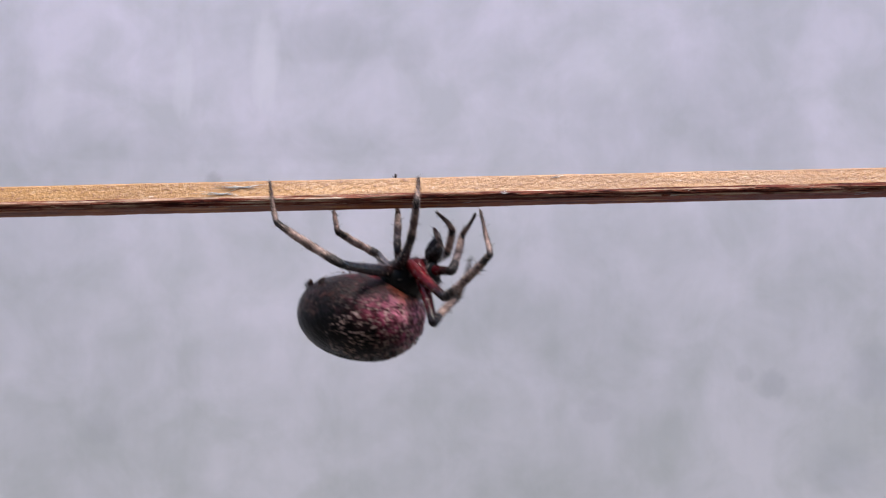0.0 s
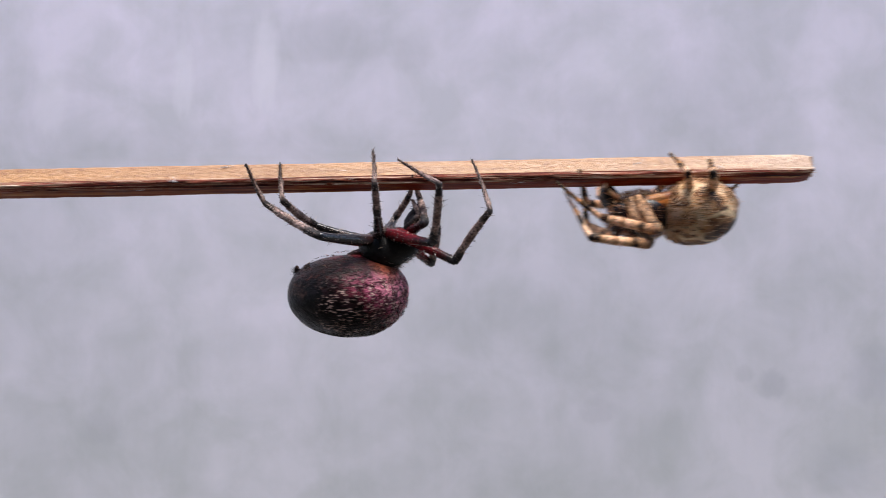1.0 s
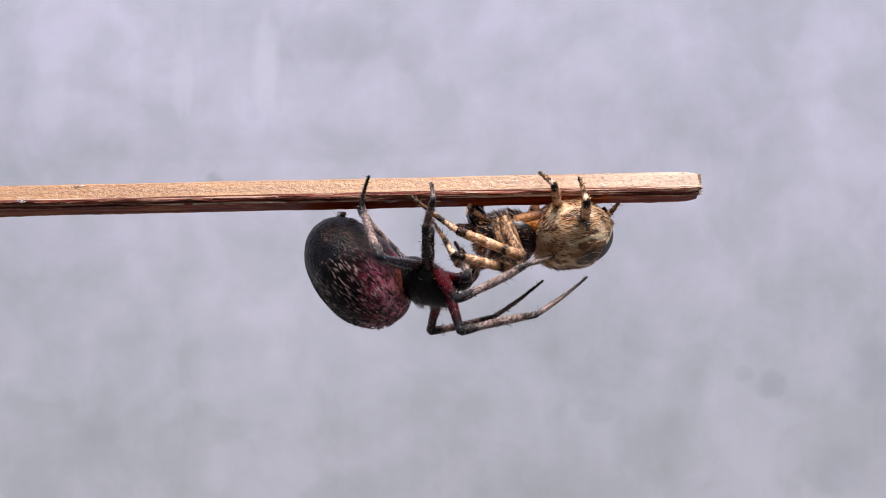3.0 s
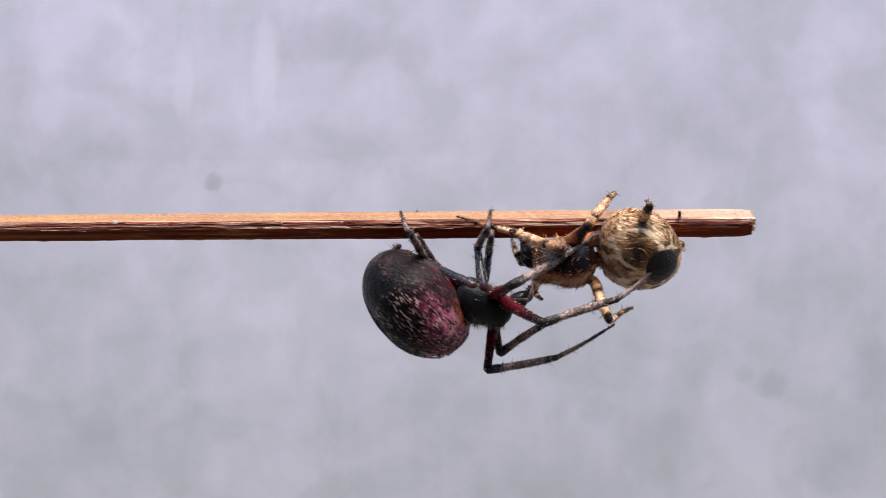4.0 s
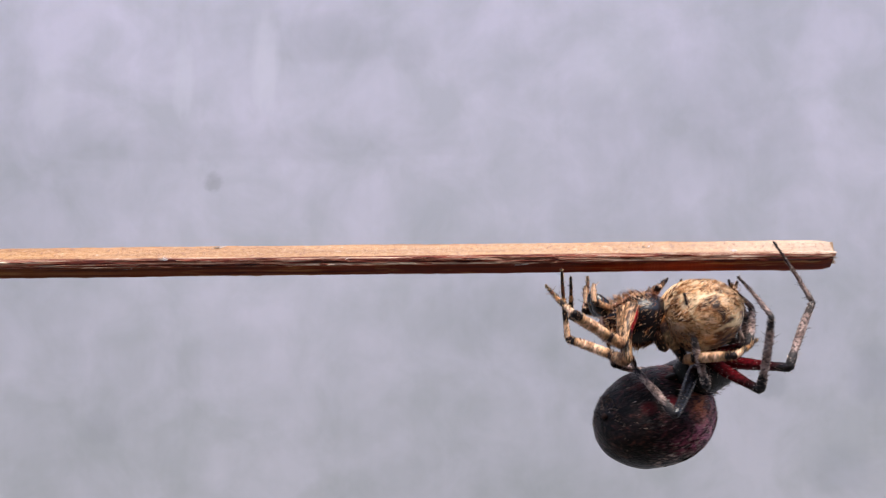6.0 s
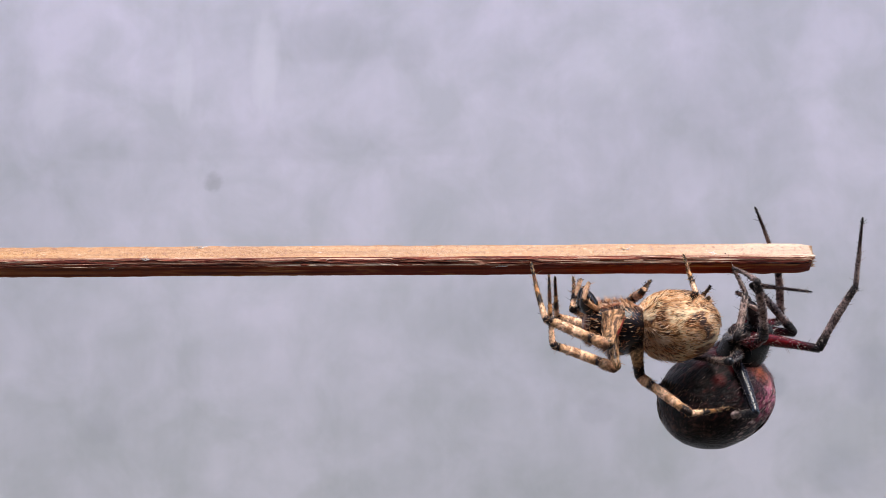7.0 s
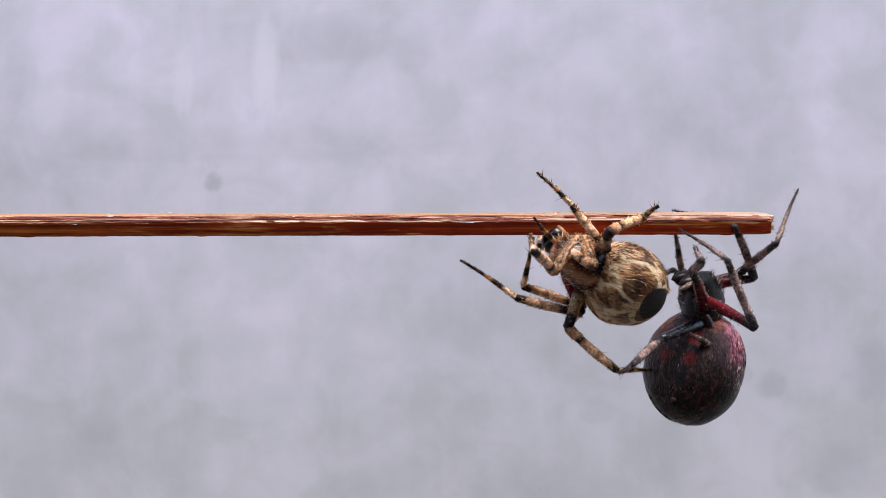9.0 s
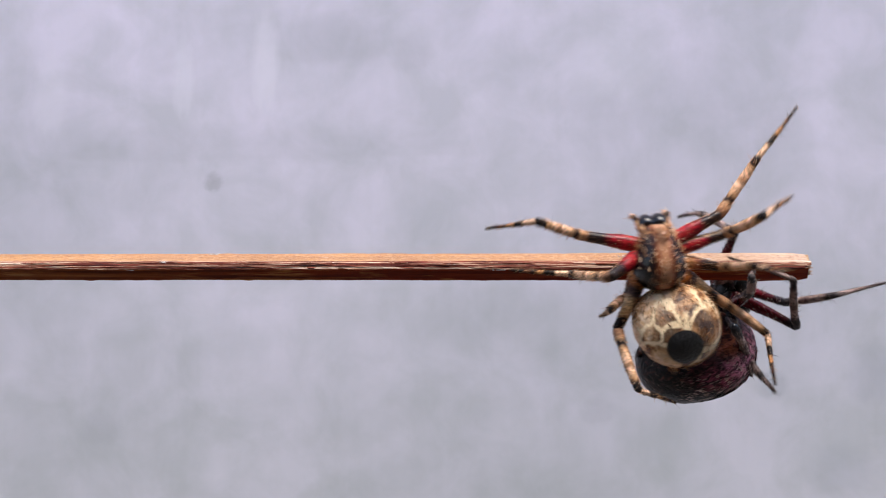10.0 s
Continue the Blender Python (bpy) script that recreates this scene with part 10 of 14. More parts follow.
        (9, pose(0.015466, 0.000625, 1.298805, -126.8, -25, -173.3)), (9.1, pose(0.014725, 0.000387, 1.296875, -129.5, -24.1, -173.2)), (9.2, pose(0.014325, 0.000093, 1.297734, -132.6, -22.4, -173.2)),
        (9.3, pose(0.014528, -0.000248, 1.297605, -135.6, -20.5, -173.4)), (9.4, pose(0.015277, -0.000628, 1.295852, -137.8, -19, -173.6)), (9.5, pose(0.01677, -0.001042, 1.293874, -138.7, -18.3, -173.7)),
        (9.6, pose(0.018828, -0.0015, 1.29436, -127.5, -20.5, -174)), (9.7, pose(0.019704, -0.001875, 1.295642, -114.7, -30.3, -173.3)), (9.8, pose(0.021415, -0.0025, 1.300061, -115.7, -57.5, -168.7)),
        (9.9, pose(0.02553, -0.003125, 1.298969, 90, -90, 0)), (10, pose(0.023246, -0.0025, 1.298963, -134.1, -81.7, -135)),
    ])
    walk(pale_abdomen, [
        (0, pose(-0.006666, -0.00011, -0.000543, 2.7, -8.6, 1.8)), (0.5, pose(-0.006411, -0.000143, -0.000703, 2.7, -8.6, 1.8)), (1, pose(-0.006785, -0.000138, -0.000679, 2.7, -8.6, 1.8)),
        (1.5, pose(-0.00668, -0.000083, -0.000407, 2.7, -8.6, 1.8)), (2, pose(-0.007009, -0.000129, -0.000638, 2.7, -8.6, 1.8)), (3.5, pose(-0.007089, -0.000019, -0.000093, 2.5, -11.5, 2.4)),
        (4, pose(-0.008023, -0.001377, 0.001016, 15.0, 40.1, 19.8)), (4.2, pose(-0.007711, -0.000171, -0.000488, -6.7, -15.5, 5.0)), (4.5, pose(-0.007758, -0.00012, -0.000589, -6.3, -17.1, 3.6)), (5, pose(-0.007642, 0.000505, 0.001135, -7.5, -16.3, 7.5)),
        (5.5, pose(-0.006998, -0.000093, 0.000304, 46.0, -11.1, -3.5)), (6, pose(-0.007168, -0.000657, 0.000813, 0, -2.3, 6.1)), (7.5, pose(-0.005835, -0.000431, -0.001579, 8.1, -21.1, -16.4)),
        (8, pose(-0.005368, -0.001078, -0.00041, 7.8, -22.6, -8.6)), (8.15, pose(-0.0067, -0.000026, 0.000814, -18, -7.4, 31.8)), (8.5, pose(-0.005932, -0.000154, 0.000591, -44, -4.1, 38.2)),
        (9, pose(-0.005554, 0.000084, 0.000769, 5.3, 13.3, 14.8)), (9.5, pose(-0.005644, -0.000836, -0.000019, -7.6, 9.1, 17.4)), (9.7, pose(-0.005852, 0.000078, 0.000667, -5.4, 17.1, 5.2)),
        (9.8, pose(-0.006142, -0.000274, 0.000598, 7.7, 18.3, 2.7)), (9.9, pose(-0.006974, -0.001031, 0, 0, 34.5, 0)), (10, pose(-0.00739, -0.00125, 0.000771, 2.2, 40.1, -10.7)),
    ])
    walk(pale_legs["4N"][0], [
        (0, pose(-0.00138, -0.001667, -0.00069, -0, 16.7, -176.5)), (0.333, pose(-0.00138, -0.001667, -0.00069, -0, 16.7, -176.5)), (0.667, pose(-0.00138, -0.001667, -0.00069, -0, 16.7, -176.5)),
        (1, pose(-0.00138, -0.001667, -0.00069, -0, 16.7, -176.5)), (1.833, pose(-0.00138, -0.001667, -0.00069, -0.2, 13.4, -177.2)), (2.667, pose(-0.00138, -0.001667, -0.00069, -0.3, 10.2, -177.9)),
        (3.5, pose(-0.00138, -0.001667, -0.00069, -0.4, 6.9, -178.6)), (3.625, pose(-0.00138, -0.001667, -0.00069, -0.2, 6.4, -176.5)), (3.75, pose(-0.00138, -0.001667, -0.00069, 0, 5.9, -174.5)),
        (3.875, pose(-0.00138, -0.001667, -0.00069, 0.3, 4.6, -171.6)), (4, pose(-0.00138, -0.001667, -0.00069, 0.5, 3.3, -168.6)), (4.125, pose(-0.001380, -0.001667, -0.000690, -5.6, -13.5, -148.3)),
        (4.25, pose(-0.001380, -0.001667, -0.000690, -12.9, -22.6, -133.5)), (4.375, pose(-0.001380, -0.001667, -0.000690, -15.4, -24.8, -129.0)), (4.5, pose(-0.00138, -0.001667, -0.00069, -15.4, -24.8, -129)),
        (4.625, pose(-0.00138, -0.001667, -0.00069, -14.1, -30, -131.7)), (4.75, pose(-0.00138, -0.001667, -0.00069, -12.5, -35.1, -134.6)), (4.875, pose(-0.00138, -0.001667, -0.00069, -10.3, -39.2, -138.3)),
        (5, pose(-0.00138, -0.001667, -0.00069, -7.6, -43.2, -142.4)), (5.125, pose(-0.00138, -0.001667, -0.00069, -12.1, -41.7, -135.8)), (5.25, pose(-0.00138, -0.001667, -0.00069, -16.2, -39.9, -129.5)),
        (5.375, pose(-0.00138, -0.001667, -0.00069, -8.7, -47.9, -140.2)), (5.5, pose(-0.00138, -0.001667, -0.00069, 2.5, -54.6, -154.5)), (5.625, pose(-0.00138, -0.001667, -0.00069, 7.5, -57.6, -160.5)),
        (5.75, pose(-0.00138, -0.001667, -0.00069, 13.5, -60.3, -167.5)), (5.875, pose(-0.00138, -0.001667, -0.00069, 20.9, -61.6, -176.1)), (6, pose(-0.00138, -0.001667, -0.00069, 29, -62.3, 174.9)),
        (6.5, pose(-0.00138, -0.001667, -0.00069, 40.9, -64.3, 161.5)), (7, pose(-0.00138, -0.001667, -0.00069, 54.2, -64.9, 146.8)), (7.5, pose(-0.00138, -0.001667, -0.00069, 67.3, -64.1, 132.3)),
        (7.75, pose(-0.00138, -0.001667, -0.00069, -44.3, -64.2, -110.6)), (8, pose(-0.00138, -0.001667, -0.00069, -63.1, -23.8, -85.5)), (8.25, pose(-0.00138, -0.001667, -0.00069, -65.7, -37.7, -80.3)),
        (8.5, pose(-0.00138, -0.001667, -0.00069, -71.1, -51.2, -72.6)), (8.75, pose(-0.00138, -0.001667, -0.00069, -71.2, -45, -72.5)), (9, pose(-0.00138, -0.001667, -0.00069, -71.3, -38.8, -72.4)),
        (9.25, pose(-0.00138, -0.001667, -0.00069, -70.9, -33.1, -73.1)), (9.5, pose(-0.00138, -0.001667, -0.00069, -70.6, -27.5, -73.6)), (9.6, pose(-0.00138, -0.001667, -0.00069, -67.7, -43.7, -78.6)),
        (9.7, pose(-0.00138, -0.001667, -0.00069, -60.8, -59.4, -87.2)), (9.75, pose(-0.00138, -0.001667, -0.00069, -35.3, -28.9, -122.1)), (9.8, pose(-0.00138, -0.001667, -0.00069, -31.7, 6.1, -139.1)),
        (9.85, pose(-0.00138, -0.001667, -0.00069, -31.4, -27.2, -140.9)), (9.9, pose(-0.00138, -0.001667, -0.00069, -28.7, -60.4, -144.5)), (9.95, pose(-0.00138, -0.001667, -0.00069, -36.1, -20.8, -133.9)),
        (10, pose(-0.00138, -0.001667, -0.00069, -36.2, 19.2, -128.4)),
    ])
    walk(pale_legs["4N"][1], [
        (0, pose(0.00675, 0, 0, 6.4, 5.2, 101.7)), (0.333, pose(0.00675, 0, 0, 6.4, 5.2, 101.7)), (0.667, pose(0.00675, 0, 0, 6.4, 5.2, 101.7)), (1, pose(0.00675, 0, 0, 6.4, 5.2, 101.7)),
        (1.833, pose(0.00675, 0, 0, 6.2, 4.3, 98.8)), (2.667, pose(0.00675, 0, 0, 6, 3.3, 96)), (3.5, pose(0.00675, 0, 0, 5.9, 2.3, 93.1)), (3.625, pose(0.00675, 0, 0, 5.9, -4.3, 91.5)),
        (3.75, pose(0.00675, 0, 0, 6.1, -11, 89.8)), (3.875, pose(0.00675, 0, 0, 6.8, -19.9, 87.2)), (4, pose(0.00675, 0, 0, 8.1, -28.8, 84.2)), (4.125, pose(0.006750, 0.000000, 0.000000, 10.6, 51.1, 115.8)),
        (4.25, pose(0.006750, 0.000000, 0.000000, 125.3, 67.0, -119.2)), (4.375, pose(0.006750, 0.000000, 0.000000, 137.5, 57.1, -104.7)), (4.5, pose(0.00675, 0, 0, 137.5, 57.1, -104.7)), (4.625, pose(0.00675, 0, 0, -131.2, 77.3, -9.7)),
        (4.75, pose(0.00675, 0, 0, -81.9, 47.5, 43.5)), (4.875, pose(0.00675, 0, 0, -77.4, 51.3, 49.4)), (5, pose(0.00675, 0, 0, -71.9, 54.8, 56.3)), (5.125, pose(0.00675, 0, 0, -70.1, 55.1, 58.5)),
        (5.25, pose(0.00675, 0, 0, -68.3, 55.4, 60.7)), (5.375, pose(0.00675, 0, 0, -45.5, 57.5, 87.9)), (5.5, pose(0.00675, 0, 0, -24, 53.7, 113.9)), (5.625, pose(0.00675, 0, 0, -31.7, 52, 104.2)),
        (5.75, pose(0.00675, 0, 0, -38.5, 49.5, 95.4)), (5.875, pose(0.00675, 0, 0, -44.9, 47.2, 86.8)), (6, pose(0.00675, 0, 0, -50.4, 44.3, 79.1)), (6.5, pose(0.00675, 0, 0, -54.9, 46.5, 72.8)),
        (7, pose(0.00675, 0, 0, -59.9, 48.4, 66)), (7.5, pose(0.00675, 0, 0, -65.4, 49.8, 58.7)), (7.75, pose(0.00675, 0, 0, 124.1, 73, -112.8)), (8, pose(0.00675, 0, 0, 119.5, 16, -118.5)),
        (8.25, pose(0.00675, 0, 0, 104.3, 39.5, -149.8)), (8.5, pose(0.00675, 0, 0, 68.5, 48.9, 160.6)), (8.75, pose(0.00675, 0, 0, 64.8, 46.4, 155.6)), (9, pose(0.00675, 0, 0, 61.6, 43.6, 151.1)),
        (9.25, pose(0.00675, 0, 0, 69, 43.2, 161.8)), (9.5, pose(0.00675, 0, 0, 76, 41.9, 172.2)), (9.6, pose(0.00675, 0, 0, 82.2, 60.8, -180)), (9.7, pose(0.00675, 0, 0, 109.4, 77.9, -151.3)),
        (9.75, pose(0.00675, 0, 0, -104.2, 75.2, -4)), (9.8, pose(0.00675, 0, 0, -95, 49.8, 6.1)), (9.85, pose(0.00675, 0, 0, -59.4, 51.7, 51.1)), (9.9, pose(0.00675, 0, 0, -33.6, 38.3, 86.8)),
        (9.95, pose(0.00675, 0, 0, -63.4, 16.7, 27.9)), (10, pose(0.00675, 0, 0, -63.2, -17, -16.7)),
    ])
    walk(pale_legs["4N"][2], [
        (0, pose(0.005291, 0.007071, -0.000663, -20.2, 26.6, -73.9)), (0.333, pose(0.005291, 0.007071, -0.000663, -20.2, 26.6, -73.9)), (0.667, pose(0.005291, 0.007071, -0.000663, -20.2, 26.6, -73.9)),
        (1, pose(0.005291, 0.007071, -0.000663, -20.2, 26.6, -73.9)), (1.833, pose(0.005643, 0.007144, -0.000542, -22.6, 32.1, -78.7)), (2.667, pose(0.005999, 0.007199, -0.00042, -25.7, 37.3, -84.2)),
        (3.5, pose(0.006356, 0.007233, -0.000296, -29.7, 42.2, -90.5)), (3.625, pose(0.006563, 0.007227, 0.000546, -26.6, 43.4, -85.9)), (3.75, pose(0.006772, 0.007118, 0.001379, -23.4, 44.3, -81.3)),
        (3.875, pose(0.007088, 0.006809, 0.002466, -20.5, 46.3, -77.2)), (4, pose(0.007396, 0.006323, 0.003488, -17.3, 48.2, -72.9)), (4.125, pose(0.004766, 0.004101, -0.005640, -90.3, 73.5, -145.2)),
        (4.25, pose(0.005370, -0.002471, -0.006675, -144.9, 58.5, 160.6)), (4.375, pose(0.005751, -0.003809, -0.006087, -150.6, 52.5, 155.0)), (4.5, pose(0.005749, -0.003806, -0.006089, -150.6, 52.5, 155)),
        (4.625, pose(0.008326, -0.000269, -0.007072, -127.7, 44.3, -174.7)), (4.75, pose(0.010299, 0.003371, -0.005348, -114.9, 30.3, -153.9)), (4.875, pose(0.009697, 0.003439, -0.005661, -112.5, 26.4, -148.9)),
        (5, pose(0.009069, 0.003476, -0.005925, -110.6, 22.3, -144.2)), (5.125, pose(0.008917, 0.003534, -0.005948, -107.8, 12.5, -134.8)), (5.25, pose(0.008764, 0.00359, -0.005968, -106.7, 2.3, -126.1)),
        (5.375, pose(0.006893, 0.003893, -0.006115, -107.1, -4.5, -103)), (5.5, pose(0.005013, 0.003928, -0.005841, -110.3, -10.6, -79.5)), (5.625, pose(0.005654, 0.004331, -0.00571, -110.2, -1.9, -79.5)),
        (5.75, pose(0.006308, 0.004686, -0.005514, -110.2, 6.7, -79.6)), (5.875, pose(0.007021, 0.004919, -0.005319, -110.2, 14.6, -79.4)), (6, pose(0.00773, 0.005096, -0.005063, -110.1, 22.4, -79.1)),
        (6.5, pose(0.008226, 0.004766, -0.00526, -108.3, 31.8, -75)), (7, pose(0.00871, 0.0044, -0.005418, -105.3, 41, -70)), (7.5, pose(0.009179, 0.004002, -0.005536, -100.5, 49.9, -63.4)),
        (7.75, pose(0.005929, -0.001957, -0.006932, -143.5, 50.8, -117.5)), (8, pose(0.003429, -0.006128, -0.001994, -169.2, 31.6, -155.2)), (8.25, pose(0.001917, -0.002811, -0.004615, -73, 57.3, -40.8)),
        (8.5, pose(0.002258, 0.001584, -0.005466, -45.5, -5.8, 10.5)), (8.75, pose(0.002192, 0.002066, -0.005246, -44.8, -2.6, 0.8)), (9, pose(0.00215, 0.002536, -0.004997, -44.6, 0.7, -8.7)),
        (9.25, pose(0.001733, 0.001647, -0.004967, -25.2, 36.6, 45.4)), (9.5, pose(0.001407, 0.000728, -0.004846, 24.4, 33.9, 122.7)), (9.6, pose(0.003212, -0, -0.006328, 55.8, 40.2, 172.7)),
        (9.7, pose(0.005419, -0.000728, -0.00709, 81.3, 25.7, -142.5)), (9.75, pose(0.008598, -0.000129, -0.007009, 84.3, -10.7, -121.1)), (9.8, pose(0.011408, 0.000495, -0.005534, 70.4, -45.2, -93.3)),
        (9.85, pose(0.009573, 0.003501, -0.005687, 72.1, 22.4, -100.2)), (9.9, pose(0.007071, 0.005679, -0.004496, -17.6, 85.1, 166.9)), (9.95, pose(0.012885, 0.003249, -0.002089, 85.8, 40.7, -87.6)),
        (10, pose(0.013389, -0.001993, 0.002126, 87.2, -9.9, -82.8)),
    ])
    walk(pale_legs["4F"][0], [
        (0, pose(-0.00138, 0.001667, -0.00069, 0, 11.7, -177.6)), (0.333, pose(-0.00138, 0.001667, -0.00069, -0, 11.7, -177.6)), (0.667, pose(-0.00138, 0.001667, -0.00069, -0, 11.7, -177.6)),
        (1, pose(-0.00138, 0.001667, -0.00069, 0, 11.7, -177.6)), (1.833, pose(-0.00138, 0.001667, -0.00069, -0.1, 9.6, -178)), (2.667, pose(-0.00138, 0.001667, -0.00069, -0.1, 7.5, -178.5)),
        (3.5, pose(-0.00138, 0.001667, -0.00069, -0.2, 5.5, -178.9)), (3.625, pose(-0.00138, 0.001667, -0.00069, -0.1, 4.4, -177.4)), (3.75, pose(-0.00138, 0.001667, -0.00069, 0, 3.2, -175.9)),
        (3.875, pose(-0.00138, 0.001667, -0.00069, 0.1, 1.8, -173.8)), (4, pose(-0.00138, 0.001667, -0.00069, 0.2, 0.3, -171.6)), (4.125, pose(-0.001380, 0.001667, -0.000690, 0.0, 3.6, -175.5)),
        (4.25, pose(-0.001380, 0.001667, -0.000690, -0.2, 5.6, -178.0)), (4.375, pose(-0.001380, 0.001667, -0.000690, -0.3, 6.2, -178.7)), (4.5, pose(-0.00138, 0.001667, -0.00069, -0.3, 6.2, -178.7)),
        (4.625, pose(-0.00138, 0.001667, -0.00069, -0.2, 6.8, -178.4)), (4.75, pose(-0.00138, 0.001667, -0.00069, -0.2, 7.5, -178)), (4.875, pose(-0.00138, 0.001667, -0.00069, -0, 8, -177.1)),
        (5, pose(-0.00138, 0.001667, -0.00069, 0.1, 8.5, -176.2)), (5.125, pose(-0.00138, 0.001667, -0.00069, -0.2, 12.1, -177.6)), (5.25, pose(-0.00138, 0.001667, -0.00069, -0.5, 15.7, -179)),
        (5.375, pose(-0.00138, 0.001667, -0.00069, -6.5, 14.9, 158.5)), (5.5, pose(-0.00138, 0.001667, -0.00069, -11.7, 12, 136.5)), (5.625, pose(-0.00138, 0.001667, -0.00069, -7.5, 8.4, 159.6)),
        (5.75, pose(-0.00138, 0.001667, -0.00069, -5.2, 3.5, -177.7)), (5.875, pose(-0.00138, 0.001667, -0.00069, -5.2, -4.5, -176.5)), (6, pose(-0.00138, 0.001667, -0.00069, -5.4, -12.4, -175.4)),
        (6.5, pose(-0.00138, 0.001667, -0.00069, -4.7, -0.6, 178.5)), (7, pose(-0.00138, 0.001667, -0.00069, -5.2, 11.3, 172.4)), (7.5, pose(-0.00138, 0.001667, -0.00069, -7.2, 23.1, 165.8)),
        (7.75, pose(-0.00138, 0.001667, -0.00069, -2.7, 16.1, 179.1)), (8, pose(-0.00138, 0.001667, -0.00069, -0.1, 8.3, -168.6)), (8.25, pose(-0.00138, 0.001667, -0.00069, -4.8, 5.5, 153.7)),
        (8.5, pose(-0.00138, 0.001667, -0.00069, -6.8, 0.3, 116.5)), (8.75, pose(-0.00138, 0.001667, -0.00069, -4.9, -24.9, 108)), (9, pose(-0.00138, 0.001667, -0.00069, 3.2, -49.3, 94.9)),
        (9.25, pose(-0.00138, 0.001667, -0.00069, -1.1, -30.7, 101.6)), (9.5, pose(-0.00138, 0.001667, -0.00069, -2.8, -11.9, 106)), (9.6, pose(-0.00138, 0.001667, -0.00069, -3.3, -40.3, 107.1)),
        (9.7, pose(-0.00138, 0.001667, -0.00069, -5.7, -68.7, 110)), (9.75, pose(-0.00138, 0.001667, -0.00069, -19.1, -59, 124.9)), (9.8, pose(-0.00138, 0.001667, -0.00069, -25.6, -48.3, 132.9)),
        (9.85, pose(-0.00138, 0.001667, -0.00069, -31.7, -24.4, 143)), (9.9, pose(-0.00138, 0.001667, -0.00069, -33.2, -0, 149.7)), (9.95, pose(-0.00138, 0.001667, -0.00069, -33.2, -2.4, 149.8)),
        (10, pose(-0.00138, 0.001667, -0.00069, -33.2, -4.8, 149.9)),
    ])
    walk(pale_legs["4F"][1], [
        (0, pose(0.00675, 0, 0, -8.3, 17.4, -50.6)), (0.333, pose(0.00675, 0, 0, -8.3, 17.4, -50.6)), (0.667, pose(0.00675, 0, 0, -8.3, 17.4, -50.6)), (1, pose(0.00675, 0, 0, -8.3, 17.4, -50.6)),
        (1.833, pose(0.00675, 0, 0, -8.1, 20.4, -49.9)), (2.667, pose(0.00675, 0, 0, -7.8, 23.3, -49.2)), (3.5, pose(0.00675, 0, 0, -7.5, 26.2, -48.5)), (3.625, pose(0.00675, 0, 0, -3.9, 28.1, -40.5)),
        (3.75, pose(0.00675, 0, 0, 0.1, 29.6, -32.3)), (3.875, pose(0.00675, 0, 0, 4.9, 27.1, -22.2)), (4, pose(0.00675, 0, 0, 9.1, 24, -12.6)), (4.125, pose(0.006750, 0.000000, 0.000000, 2.4, 24.2, -27.9)),
        (4.25, pose(0.006750, 0.000000, 0.000000, -1.7, 23.5, -37.6)), (4.375, pose(0.006750, 0.000000, 0.000000, -2.9, 23.2, -40.3)), (4.5, pose(0.00675, 0, 0, -2.9, 23.2, -40.3)), (4.625, pose(0.00675, 0, 0, -2.8, 23.3, -40.2)),
        (4.75, pose(0.00675, 0, 0, -2.8, 23.3, -40.1)), (4.875, pose(0.00675, 0, 0, -3.1, 22.9, -40.9)), (5, pose(0.00675, 0, 0, -3.4, 22.5, -41.7)), (5.125, pose(0.00675, 0, 0, -8.6, 17.2, -56.8)),
        (5.25, pose(0.00675, 0, 0, -12, 10.8, -70.9)), (5.375, pose(0.00675, 0, 0, -48.4, 60.8, -124.8)), (5.5, pose(0.00675, 0, 0, -133.6, 36.3, 134.9)), (5.625, pose(0.00675, 0, 0, -49.3, 64.6, -127.7)),
        (5.75, pose(0.00675, 0, 0, -7.1, 17, -71)), (5.875, pose(0.00675, 0, 0, -3.1, 23.4, -59.3)), (6, pose(0.00675, 0, 0, 2.6, 28.9, -46.5)), (6.5, pose(0.00675, 0, 0, 1.9, 19.5, -48.3)),
        (7, pose(0.00675, 0, 0, 1.5, 10.1, -49.8)), (7.5, pose(0.00675, 0, 0, 1.3, 0.7, -51.2)), (7.75, pose(0.00675, 0, 0, 0.7, 9.9, -57.6)), (8, pose(0.00675, 0, 0, -1, 19, -64.4)), (8.25, pose(0.00675, 0, 0, 42, 50.4, 2.9)),
        (8.5, pose(0.00675, 0, 0, 92.3, 24.7, 76.8)), (8.75, pose(0.00675, 0, 0, 91.1, 14.9, 73.1)), (9, pose(0.00675, 0, 0, 90.5, 5.1, 69.8)), (9.25, pose(0.00675, 0, 0, 91, -9.5, 57.9)),
        (9.5, pose(0.00675, 0, 0, 94.7, -23.7, 45)), (9.6, pose(0.00675, 0, 0, 94.5, 22.7, 67)), (9.7, pose(0.00675, 0, 0, 130, 62.4, 114.9)), (9.75, pose(0.00675, 0, 0, 123.3, 44.9, 106.8)),
        (9.8, pose(0.00675, 0, 0, 120.8, 27.1, 102.5)), (9.85, pose(0.00675, 0, 0, 111.6, -6, 57)), (9.9, pose(0.00675, 0, 0, 131.1, -35.1, 6)), (9.95, pose(0.00675, 0, 0, 129.2, -40.3, 9.2)),
        (10, pose(0.00675, 0, 0, 126.7, -45.5, 12.8)),
    ])
